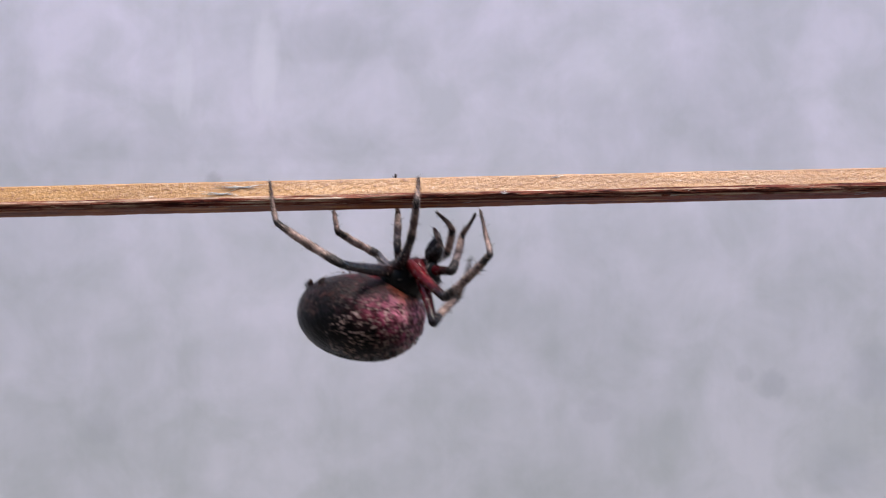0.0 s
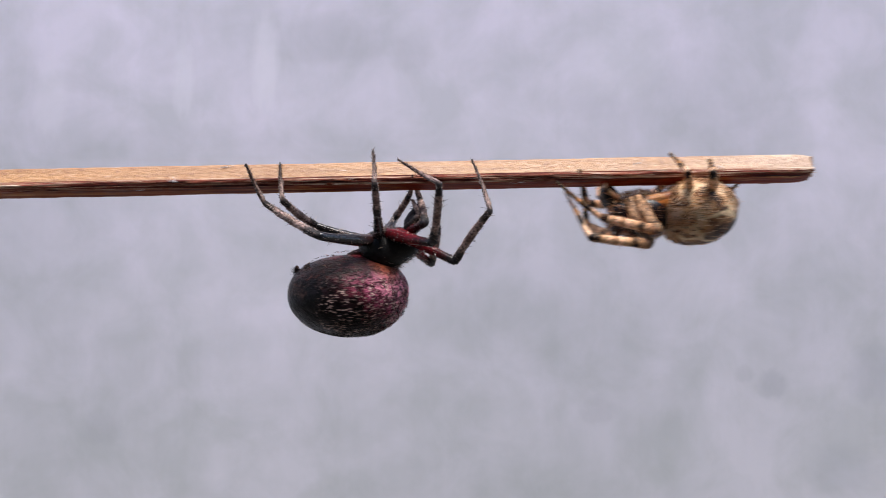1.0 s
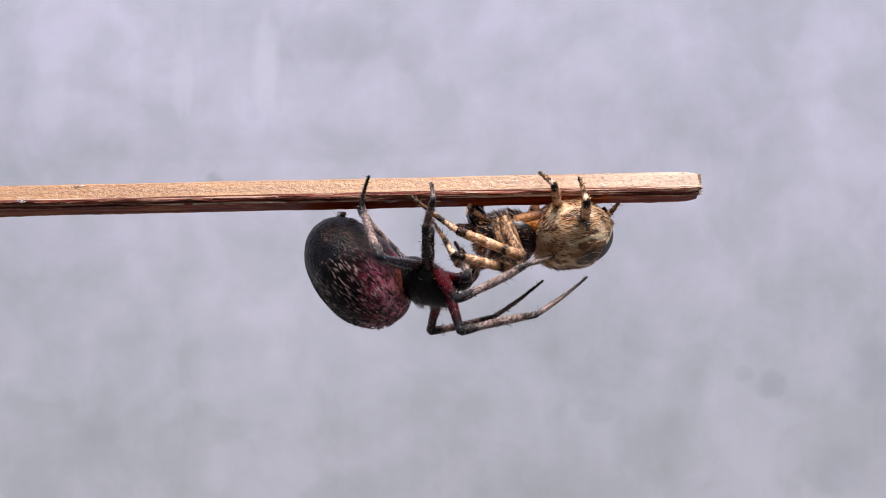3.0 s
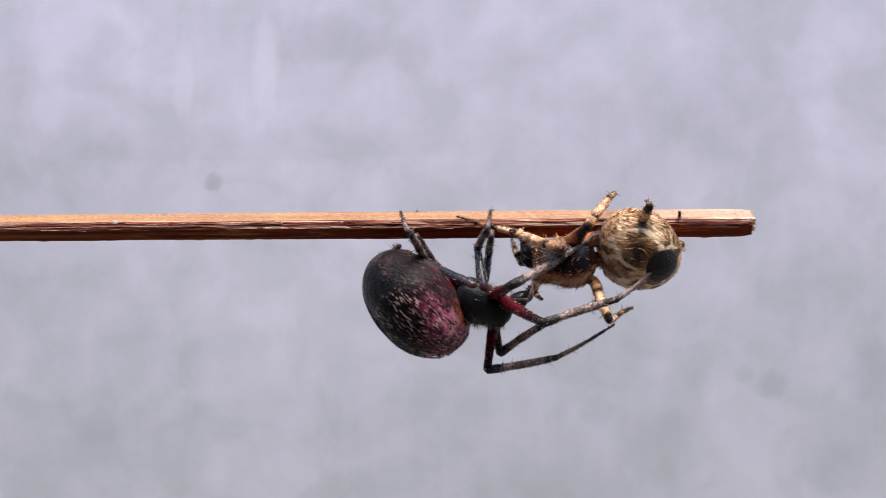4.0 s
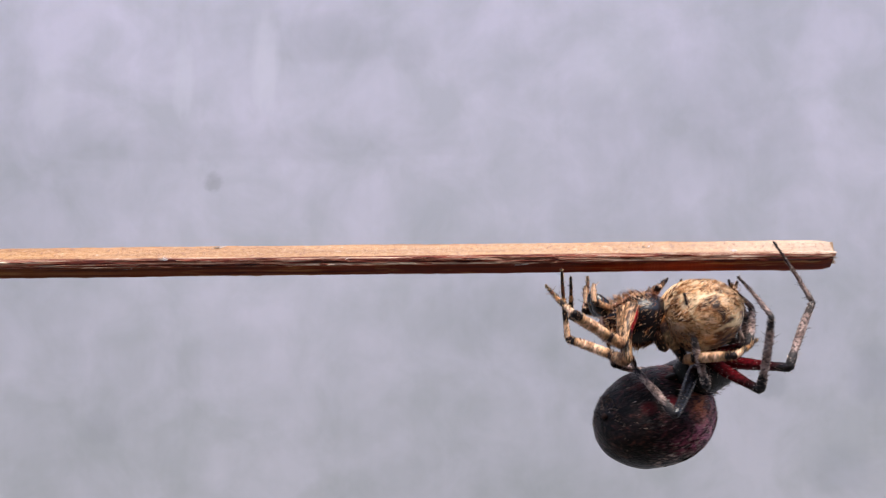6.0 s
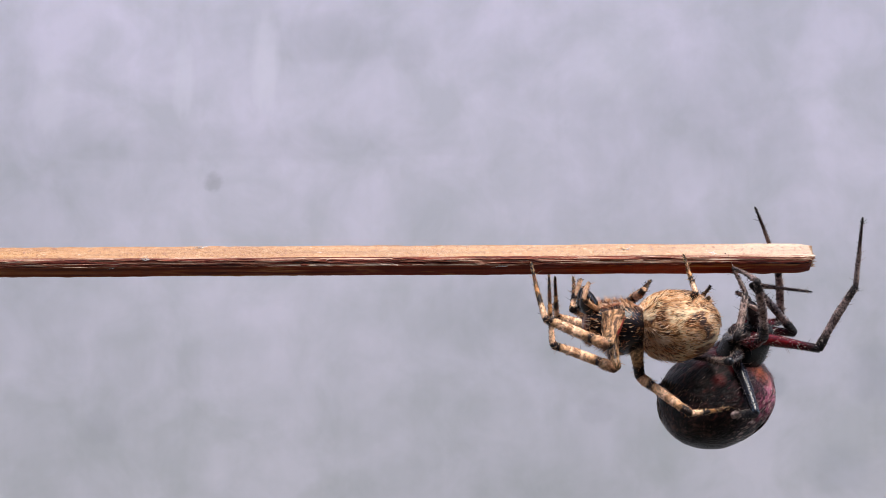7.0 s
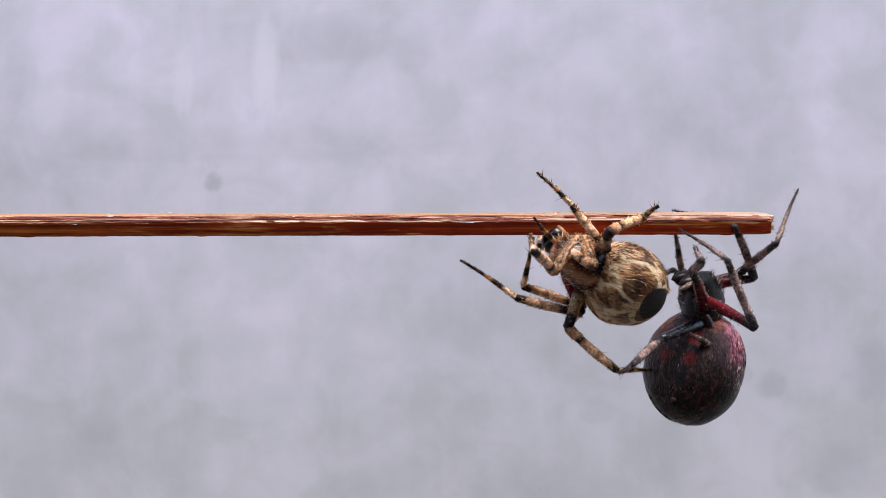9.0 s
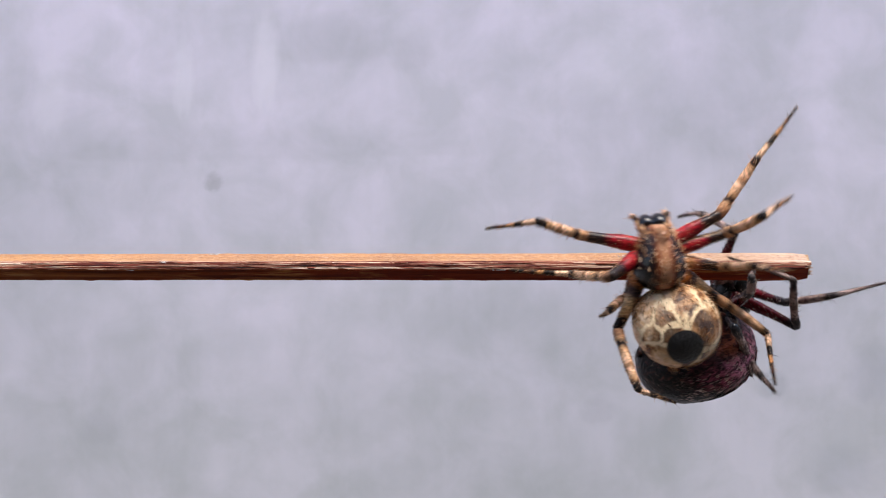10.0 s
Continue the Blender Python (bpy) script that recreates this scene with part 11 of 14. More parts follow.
    walk(pale_legs["4F"][2], [
        (0, pose(0.011137, -0.005347, -0.002174, -0.5, -0.5, 92.2)), (0.333, pose(0.011137, -0.005347, -0.002174, -0.5, -0.5, 92.2)), (0.667, pose(0.011137, -0.005347, -0.002174, -0.5, -0.5, 92.2)),
        (1, pose(0.011137, -0.005347, -0.002174, -0.5, -0.5, 92.2)), (1.833, pose(0.011124, -0.005202, -0.002524, -0.5, 0.9, 89.8)), (2.667, pose(0.011098, -0.005043, -0.002868, -0.6, 2.2, 87.4)),
        (3.5, pose(0.01106, -0.00487, -0.003204, -0.7, 3.6, 85)), (3.625, pose(0.011611, -0.004153, -0.00342, -0.6, -2.3, 88.1)), (3.75, pose(0.012081, -0.003367, -0.003579, -0.9, -8.1, 91.2)),
        (3.875, pose(0.012725, -0.002436, -0.003306, -1.7, -15, 95.1)), (4, pose(0.013215, -0.001442, -0.002947, -3, -21.9, 99.3)), (4.125, pose(0.012594, -0.003093, -0.002974, -2.0, -4.9, 94.4)),
        (4.25, pose(0.012019, -0.004054, -0.002893, -2.1, 6.0, 91.4)), (4.375, pose(0.011832, -0.004310, -0.002856, -2.2, 9.1, 90.6)), (4.5, pose(0.011834, -0.004307, -0.002858, -2.2, 9.1, 90.6)),
        (4.625, pose(0.01184, -0.004296, -0.002863, -2.1, 4.5, 91.1)), (4.75, pose(0.011846, -0.004285, -0.002869, -2.1, 0, 91.6)), (4.875, pose(0.0118, -0.004369, -0.002823, -2.1, -3.5, 91.7)),
        (5, pose(0.011753, -0.004452, -0.002777, -2.1, -7.1, 91.9)), (5.125, pose(0.010546, -0.005793, -0.002143, -2.1, 3.3, 92.6)), (5.25, pose(0.009075, -0.006731, -0.00136, -2, 13.6, 93.3)),
        (5.375, pose(0.004734, -0.0029, -0.006332, -17.9, 10.2, 25.1)), (5.5, pose(0.002627, 0.004144, -0.004288, -21, -5.4, -39.8)), (5.625, pose(0.004845, -0.002462, -0.006547, -16.4, 12.2, 28.1)),
        (5.75, pose(0.009008, -0.006555, -0.002122, 2.2, 13.9, 100.1)), (5.875, pose(0.010146, -0.005721, -0.002881, 2.1, 8, 99.9)), (6, pose(0.011119, -0.004607, -0.0035, 2.1, 2.1, 99.7)),
        (6.5, pose(0.011301, -0.005099, -0.002419, 2.3, 10.1, 101.5)), (7, pose(0.011358, -0.005451, -0.001272, 2.8, 18.1, 103.3)), (7.5, pose(0.011288, -0.005654, -0.000091, 3.5, 26.1, 105.3)),
        (7.75, pose(0.010571, -0.006033, -0.001251, 3.1, 19.1, 104.2)), (8, pose(0.009709, -0.006182, -0.002363, 2.8, 12.1, 103.2)), (8.25, pose(0.01137, 0.000234, -0.005582, 3.1, -10.7, 127.6)),
        (8.5, pose(0.008258, 0.006409, -0.003035, -7.3, -31.3, 155.8)), (8.75, pose(0.008786, 0.006702, -0.00187, -2.4, 3.1, 136.6)), (9, pose(0.009248, 0.006776, -0.000643, -9.8, 37.1, 116)),
        (9.25, pose(0.010549, 0.006058, 0.001197, -18.6, 16.4, 96.9)), (9.5, pose(0.011446, 0.004695, 0.00291, -20.1, -5.7, 81.7)), (9.6, pose(0.009362, 0.006156, -0.002799, -16.4, 26.5, 101.4)),
        (9.7, pose(0.005336, 0.003041, -0.006428, 7.1, 53.8, 136.2)), (9.75, pose(0.00527, 0.004914, -0.005121, -3.6, 24.3, 119.8)), (9.8, pose(0.005351, 0.006299, -0.003305, -5.2, -6.3, 110.1)),
        (9.85, pose(0.01068, 0.006046, 0.000753, -5.1, 5.1, 102.5)), (9.9, pose(0.01265, 0.000624, 0.004167, -6.6, 16.3, 94.6)), (9.95, pose(0.012205, 0.000881, 0.004693, -6.9, 7.3, 93.2)),
        (10, pose(0.011705, 0.001129, 0.00517, -7, -1.8, 91.9)),
    ])
    walk(pale_legs["3N"][0], [
        (0, pose(-0.00046, -0.001783, -0.000805, 0, 19.4, -175.9)), (0.333, pose(-0.00046, -0.001783, -0.000805, -0, 19.4, -175.9)), (0.667, pose(-0.00046, -0.001783, -0.000805, -0, 19.4, -175.9)),
        (1, pose(-0.00046, -0.001783, -0.000805, 0, 19.4, -175.9)), (1.833, pose(-0.00046, -0.001783, -0.000805, 0.1, 20.8, -175.6)), (2.667, pose(-0.00046, -0.001783, -0.000805, 0.2, 22.3, -175.2)),
        (3.5, pose(-0.00046, -0.001783, -0.000805, 0.4, 23.7, -174.9)), (3.625, pose(-0.00046, -0.001783, -0.000805, 8.7, 10.9, -147.5)), (3.75, pose(-0.00046, -0.001783, -0.000805, 10.2, -4.1, -122.6)),
        (3.875, pose(-0.00046, -0.001783, -0.000805, 8.8, -14.4, -113.9)), (4, pose(-0.00046, -0.001783, -0.000805, 5.7, -24.2, -104.4)), (4.125, pose(-0.000460, -0.001783, -0.000805, 9.4, 6.3, -141.0)),
        (4.25, pose(-0.000460, -0.001783, -0.000805, 1.1, 24.6, -166.0)), (4.375, pose(-0.000460, -0.001783, -0.000805, -2.7, 28.6, -173.6)), (4.5, pose(-0.00046, -0.001783, -0.000805, -2.7, 28.6, -173.6)),
        (4.625, pose(-0.00046, -0.001783, -0.000805, -2.5, 25.7, -173.2)), (4.75, pose(-0.00046, -0.001783, -0.000805, -2.3, 22.7, -172.7)), (4.875, pose(-0.00046, -0.001783, -0.000805, -2.1, 20, -172.4)),
        (5, pose(-0.00046, -0.001783, -0.000805, -2, 17.3, -172.1)), (5.125, pose(-0.00046, -0.001783, -0.000805, -3, 10.5, -176)), (5.25, pose(-0.00046, -0.001783, -0.000805, -3.5, 3.6, -179.8)),
        (5.375, pose(-0.00046, -0.001783, -0.000805, -3.4, -2.9, -178.4)), (5.5, pose(-0.00046, -0.001783, -0.000805, -3.6, -9.4, -177.1)), (5.625, pose(-0.00046, -0.001783, -0.000805, -4.2, -24.6, -175.2)),
        (5.75, pose(-0.00046, -0.001783, -0.000805, -5.5, -39.8, -172.7)), (5.875, pose(-0.00046, -0.001783, -0.000805, -1.6, -54.7, -178)), (6, pose(-0.00046, -0.001783, -0.000805, 8.5, -69.1, 170.7)),
        (6.5, pose(-0.00046, -0.001783, -0.000805, 10, -41.2, 168.9)), (7, pose(-0.00046, -0.001783, -0.000805, 10.3, -13.4, 168.2)), (7.5, pose(-0.00046, -0.001783, -0.000805, 10.3, 14.5, 167.7)),
        (7.75, pose(-0.00046, -0.001783, -0.000805, 13.6, 17.8, 179.3)), (8, pose(-0.00046, -0.001783, -0.000805, 17.5, 20.4, -168.6)), (8.1, pose(-0.00046, -0.001783, -0.000805, 17.2, -22.6, -152)),
        (8.2, pose(-0.00046, -0.001783, -0.000805, -8.3, -62, -116.9)), (8.3, pose(-0.00046, -0.001783, -0.000805, -22.1, -60, -101.1)), (8.4, pose(-0.00046, -0.001783, -0.000805, -33.5, -56.4, -87.8)),
        (8.45, pose(-0.00046, -0.001783, -0.000805, -40.9, -53.3, -78.7)), (8.5, pose(-0.00046, -0.001783, -0.000805, -46.9, -49.5, -71.1)), (8.55, pose(-0.00046, -0.001783, -0.000805, -36.2, -58, -84.3)),
        (8.6, pose(-0.00046, -0.001783, -0.000805, -18.4, -64.5, -104.5)), (8.7, pose(-0.00046, -0.001783, -0.000805, -12.5, -59.7, -111.2)), (8.8, pose(-0.00046, -0.001783, -0.000805, -8.3, -54.7, -116.2)),
        (8.9, pose(-0.00046, -0.001783, -0.000805, -17.3, -55.7, -105.1)), (9, pose(-0.00046, -0.001783, -0.000805, -26.7, -55.7, -93.8)), (9.15, pose(-0.00046, -0.001783, -0.000805, -20.3, -38.2, -102.5)),
        (9.3, pose(-0.00046, -0.001783, -0.000805, -17.7, -20.3, -107.7)), (9.4, pose(-0.00046, -0.001783, -0.000805, -26, -24, -86.1)), (9.5, pose(-0.00046, -0.001783, -0.000805, -35.3, -24.6, -63.8)),
        (9.6, pose(-0.00046, -0.001783, -0.000805, -28.5, 0.3, -94.5)), (9.7, pose(-0.00046, -0.001783, -0.000805, -35.6, 25.2, -125.4)), (9.75, pose(-0.00046, -0.001783, -0.000805, -29.2, 36, -113)),
        (9.8, pose(-0.00046, -0.001783, -0.000805, -18.7, 45.1, -96.9)), (9.85, pose(-0.00046, -0.001783, -0.000805, -16.2, -3.7, -90.4)), (9.9, pose(-0.00046, -0.001783, -0.000805, -20.1, -52.4, -83)),
        (9.95, pose(-0.00046, -0.001783, -0.000805, -11.5, -27.6, -96)), (10, pose(-0.00046, -0.001783, -0.000805, -9.4, -2, -103.9)),
    ])
    walk(pale_legs["3N"][1], [
        (0, pose(0.005, 0, 0, 10.7, 8.9, 100.5)), (0.333, pose(0.005, 0, 0, 10.7, 8.9, 100.5)), (0.667, pose(0.005, 0, 0, 10.7, 8.9, 100.5)), (1, pose(0.005, 0, 0, 10.7, 8.9, 100.5)), (1.833, pose(0.005, 0, 0, 10.1, 10.5, 97.2)),
        (2.667, pose(0.005, 0, 0, 9.4, 12.2, 93.8)), (3.5, pose(0.005, 0, 0, 8.7, 13.7, 90.3)), (3.625, pose(0.005, 0, 0, 1.3, 13.2, 59.6)), (3.75, pose(0.005, 0, 0, -4.7, 9.2, 29.5)),
        (3.875, pose(0.005, 0, 0, -31.4, 50.9, -18.4)), (4, pose(0.005, 0, 0, -102.3, 42.9, -106.9)), (4.125, pose(0.005000, 0.000000, 0.000000, 3.4, 63.5, 35.3)), (4.25, pose(0.005000, 0.000000, 0.000000, 15.1, 25.7, 73.3)),
        (4.375, pose(0.005000, 0.000000, 0.000000, 13.5, 16.8, 79.3)), (4.5, pose(0.005, 0, 0, 13.5, 16.8, 79.3)), (4.625, pose(0.005, 0, 0, 13.7, 14.1, 80.1)), (4.75, pose(0.005, 0, 0, 13.8, 11.4, 80.9)),
        (4.875, pose(0.005, 0, 0, 13.8, 9.4, 80.6)), (5, pose(0.005, 0, 0, 13.7, 7.3, 80.2)), (5.125, pose(0.005, 0, 0, 14.9, 17.2, 85.7)), (5.25, pose(0.005, 0, 0, 17.2, 26.9, 91.8)), (5.375, pose(0.005, 0, 0, 19.3, 33, 96.1)),
        (5.5, pose(0.005, 0, 0, 22.2, 38.9, 101)), (5.625, pose(0.005, 0, 0, 25.7, 33.3, 106.8)), (5.75, pose(0.005, 0, 0, 28.3, 27.4, 112)), (5.875, pose(0.005, 0, 0, 59, 68.1, 150.3)),
        (6, pose(0.005, 0, 0, 160.7, 54.5, -101.1)), (6.5, pose(0.005, 0, 0, 155.6, 78, -106.6)), (7, pose(0.005, 0, 0, -8.5, 78.1, 89)), (7.5, pose(0.005, 0, 0, -13.6, 54.6, 83.5)), (7.75, pose(0.005, 0, 0, -11.4, 51, 86.2)),
        (8, pose(0.005, 0, 0, -9.7, 47.3, 88.6)), (8.1, pose(0.005, 0, 0, 6.2, 28.7, 113.8)), (8.2, pose(0.005, 0, 0, 11.5, 6.9, 130.7)), (8.3, pose(0.005, 0, 0, 10.1, 14.5, 123)), (8.4, pose(0.005, 0, 0, 7.5, 21.9, 114.7)),
        (8.45, pose(0.005, 0, 0, 10.7, 18.1, 123.9)), (8.5, pose(0.005, 0, 0, 13.1, 14, 132.7)), (8.55, pose(0.005, 0, 0, 9.5, 10.8, 115.9)), (8.6, pose(0.005, 0, 0, 6.9, 6.8, 99.6)), (8.7, pose(0.005, 0, 0, 7.2, 8.7, 101.7)),
        (8.8, pose(0.005, 0, 0, 7.6, 10.6, 103.8)), (8.9, pose(0.005, 0, 0, 7.2, 3.3, 100.5)), (9, pose(0.005, 0, 0, 7.2, -3.9, 97.3)), (9.15, pose(0.005, 0, 0, 7.1, 5.6, 94)), (9.3, pose(0.005, 0, 0, 6.5, 15.1, 90.6)),
        (9.4, pose(0.005, 0, 0, 10.7, 13.2, 107.5)), (9.5, pose(0.005, 0, 0, 14.1, 10.3, 124)), (9.6, pose(0.005, 0, 0, 12.5, -46.2, 128.6)), (9.7, pose(0.005, 0, 0, -145.8, -76.5, -71.1)),
        (9.75, pose(0.005, 0, 0, -81.4, -75.5, -137.2)), (9.8, pose(0.005, 0, 0, -54.1, -63.7, -166)), (9.85, pose(0.005, 0, 0, -44, 13.3, 175.5)), (9.9, pose(0.005, 0, 0, -137.8, 81.8, 75.2)),
        (9.95, pose(0.005, 0, 0, 173.9, 9.2, 21.5)), (10, pose(0.005, 0, 0, -176.3, -65.8, 5.2)),
    ])
    walk(pale_legs["3N"][2], [
        (0, pose(0.003942, 0.005708, -0.000906, -47.5, 43.4, -95.8)), (0.333, pose(0.003942, 0.005708, -0.000906, -47.5, 43.4, -95.8)), (0.667, pose(0.003942, 0.005708, -0.000906, -47.5, 43.4, -95.8)),
        (1, pose(0.003942, 0.005708, -0.000906, -47.5, 43.4, -95.8)), (1.833, pose(0.004281, 0.005731, -0.001074, -48, 39.6, -96.5)), (2.667, pose(0.004623, 0.005731, -0.001238, -48.4, 35.8, -97.2)),
        (3.5, pose(0.004967, 0.005707, -0.001396, -48.7, 32, -97.8)), (3.625, pose(0.007892, 0.004934, -0.001343, -60.2, 32.2, -119.2)), (3.75, pose(0.01005, 0.002852, -0.000934, -70.8, 28.9, -139.9)),
        (3.875, pose(0.008514, -0.001172, -0.00456, -71.4, 27.2, -141.1)), (4, pose(0.003751, -0.00412, -0.003998, -71.9, 25.6, -142.4)), (4.125, pose(0.007140, 0.001513, -0.005258, -61.1, 29.6, -120.3)),
        (4.25, pose(0.006521, 0.005069, -0.002550, -53.5, 30.2, -105.6)), (4.375, pose(0.006044, 0.005526, -0.001698, -51.3, 30.0, -101.5)), (4.5, pose(0.006043, 0.005528, -0.001695, -51.3, 30, -101.5)),
        (4.625, pose(0.005979, 0.005614, -0.00143, -50.5, 30.7, -99.9)), (4.75, pose(0.005913, 0.005686, -0.001162, -49.6, 31.4, -98.2)), (4.875, pose(0.005951, 0.005718, -0.000957, -49.1, 31.6, -97.1)),
        (5, pose(0.005989, 0.005742, -0.000751, -48.5, 31.8, -96)), (5.125, pose(0.005421, 0.005596, -0.001738, -46.9, 24.8, -92.6)), (5.25, pose(0.004837, 0.005237, -0.002658, -45.8, 17.7, -89.6)),
        (5.375, pose(0.004479, 0.004899, -0.0032, -45.5, 14.5, -88.7)), (5.5, pose(0.00413, 0.004486, -0.003693, -45.3, 11.2, -87.9)), (5.625, pose(0.003577, 0.0047, -0.003226, -48.3, 21.9, -98.3)),
        (5.75, pose(0.003048, 0.004836, -0.002705, -53.9, 31.8, -110.5)), (5.875, pose(0.0031, 0.001085, -0.005452, -79.8, 28.9, -159.4)), (6, pose(0.004342, -0.003346, -0.004784, -94.5, 11.1, 159.8)),
        (6.5, pose(0.004652, -0.001166, -0.005748, -78.7, 31.2, -158.7)), (7, pose(0.005021, 0.00121, -0.005749, -49.2, 34.2, -106.9)), (7.5, pose(0.005387, 0.003383, -0.004788, -28.6, 17.6, -62)),
        (7.75, pose(0.005244, 0.00369, -0.004565, -30.5, 23, -67.5)), (8, pose(0.005101, 0.00398, -0.00432, -33.1, 28.3, -73.4)), (8.1, pose(0.002923, 0.004717, -0.00282, 161, 76.4, 118.8)),
        (8.2, pose(0.001199, 0.004424, -0.000703, 152.5, 1.6, 108)), (8.3, pose(0.001905, 0.004772, -0.001471, 151.2, 11.1, 97.1)), (8.4, pose(0.00272, 0.004953, -0.002187, 148.1, 20.1, 85.4)),
        (8.45, pose(0.001885, 0.004633, -0.00183, 144.6, -4.1, 61.1)), (8.5, pose(0.001134, 0.004188, -0.001423, 151.9, -27.6, 35.3)), (8.55, pose(0.002476, 0.005189, -0.001105, 140, -11.8, 69.4)),
        (8.6, pose(0.004031, 0.005753, -0.000694, 138.8, 7.5, 99.5)), (8.7, pose(0.003824, 0.005687, -0.000886, 138.9, 14.6, 100.2)), (8.8, pose(0.003619, 0.005608, -0.001077, 139.2, 21.6, 101)),
        (8.9, pose(0.003927, 0.005766, -0.000343, 138.8, 4.9, 99.4)), (9, pose(0.004256, 0.005814, 0.000397, 138.9, -11.8, 97.9)), (9.15, pose(0.004594, 0.005833, -0.000577, 139.2, 6.3, 91.1)),
        (9.3, pose(0.004944, 0.005671, -0.001533, 137.3, 24.3, 83.8)), (9.4, pose(0.003285, 0.005456, -0.001345, 144.3, 18.3, 102.9)), (9.5, pose(0.001766, 0.004792, -0.001048, 148.8, 10.6, 120.6)),
        (9.6, pose(0.002463, 0.003174, 0.004243, 134.8, 34.6, 86.1)), (9.7, pose(0.005444, -0.001302, 0.005712, 101.5, 43.8, 35.5)), (9.75, pose(0.003921, -0.001001, 0.005688, 78.7, 53, 5.5)),
        (9.8, pose(0.002473, -0.00063, 0.005266, 49.6, 52.3, -30.7)), (9.85, pose(-0.0007, 0.000449, -0.001352, 43.6, 73.9, -37.4)), (9.9, pose(0.005214, 0.000812, -0.005815, -98.7, 83.3, 179.7)),
        (9.95, pose(0.010394, 0.00213, -0.000941, 83.7, 66.1, 2.1)), (10, pose(0.007398, 0.000219, 0.005359, 83.4, 35.4, 1.7)),
    ])
    walk(pale_legs["3F"][0], [
        (0, pose(-0.00046, 0.001783, -0.000805, 0, 47.1, 144.7)), (0.333, pose(-0.00046, 0.001783, -0.000805, -0, 47.1, 144.7)), (0.667, pose(-0.00046, 0.001783, -0.000805, -0, 47.1, 144.7)),
        (1, pose(-0.00046, 0.001783, -0.000805, 0, 47.1, 144.7)), (1.833, pose(-0.00046, 0.001783, -0.000805, -5.6, 43.4, 136.9)), (2.667, pose(-0.00046, 0.001783, -0.000805, -10.1, 39.2, 130.1)),
        (3.5, pose(-0.00046, 0.001783, -0.000805, -13.7, 34.6, 124)), (3.625, pose(-0.00046, 0.001783, -0.000805, -13.1, 43.1, 125)), (3.75, pose(-0.00046, 0.001783, -0.000805, -12.1, 51.5, 126.4)),
        (3.875, pose(-0.00046, 0.001783, -0.000805, 1, 62.2, 141.9)), (4, pose(-0.00046, 0.001783, -0.000805, 27.2, 69.6, 170.5)), (4.125, pose(-0.000460, 0.001783, -0.000805, -18.1, 53.7, 120.4)),
        (4.25, pose(-0.000460, 0.001783, -0.000805, -27.5, 38.5, 107.6)), (4.375, pose(-0.000460, 0.001783, -0.000805, -29.1, 34.1, 105.0)), (4.5, pose(-0.00046, 0.001783, -0.000805, -29.1, 34.1, 105)),
        (4.625, pose(-0.00046, 0.001783, -0.000805, 86.9, 71.6, -130.4)), (4.75, pose(-0.00046, 0.001783, -0.000805, 120.9, 9.7, -86.6)), (4.875, pose(-0.00046, 0.001783, -0.000805, 121, 10.4, -85.8)),
        (5, pose(-0.00046, 0.001783, -0.000805, 121.2, 11, -84.9)), (5.125, pose(-0.00046, 0.001783, -0.000805, 118.7, 18.1, -94.8)), (5.25, pose(-0.00046, 0.001783, -0.000805, 114.8, 24.6, -105.5)),
        (5.375, pose(-0.00046, 0.001783, -0.000805, 107.9, 30.6, -120.1)), (5.5, pose(-0.00046, 0.001783, -0.000805, 99.1, 34.8, -136.3)), (5.625, pose(-0.00046, 0.001783, -0.000805, 73.6, 30.6, 178.3)),
        (5.75, pose(-0.00046, 0.001783, -0.000805, 59.2, 13.4, 141.4)), (5.875, pose(-0.00046, 0.001783, -0.000805, 58.3, 15.3, 137.5)), (6, pose(-0.00046, 0.001783, -0.000805, 57.2, 17.2, 133.6)),
        (6.5, pose(-0.00046, 0.001783, -0.000805, 55.5, 19.3, 128.4)), (7, pose(-0.00046, 0.001783, -0.000805, 53.7, 21.3, 123.1)), (7.5, pose(-0.00046, 0.001783, -0.000805, 51.6, 23.2, 117.7)),
        (7.75, pose(-0.00046, 0.001783, -0.000805, 70.6, 53.9, 146.7)), (8, pose(-0.00046, 0.001783, -0.000805, 135.8, 62.3, -139.4)), (8.25, pose(-0.00046, 0.001783, -0.000805, 88.3, 47.6, 164.4)),
        (8.5, pose(-0.00046, 0.001783, -0.000805, 74.3, 19.8, 140.2)), (8.75, pose(-0.00046, 0.001783, -0.000805, 72.2, 9.6, 131.8)), (9, pose(-0.00046, 0.001783, -0.000805, 71.6, -0.8, 123.9)),
        (9.25, pose(-0.00046, 0.001783, -0.000805, 71.7, -1.2, 114.7)), (9.5, pose(-0.00046, 0.001783, -0.000805, 71.9, -1.6, 105.5)), (9.6, pose(-0.00046, 0.001783, -0.000805, 77.3, -38.6, 90.9)),
        (9.7, pose(-0.00046, 0.001783, -0.000805, 116.9, -69.5, 44.5)), (9.75, pose(-0.00046, 0.001783, -0.000805, 59.1, -31.1, 112.7)), (9.8, pose(-0.00046, 0.001783, -0.000805, 56.7, 18.9, 132.7)),
        (9.85, pose(-0.00046, 0.001783, -0.000805, 56.7, 33.5, 132.5)), (9.9, pose(-0.00046, 0.001783, -0.000805, 56.5, 48.1, 132.3)), (9.95, pose(-0.00046, 0.001783, -0.000805, 68.8, 42.5, 149.5)),
        (10, pose(-0.00046, 0.001783, -0.000805, 77.5, 34.7, 163.4)),
    ])
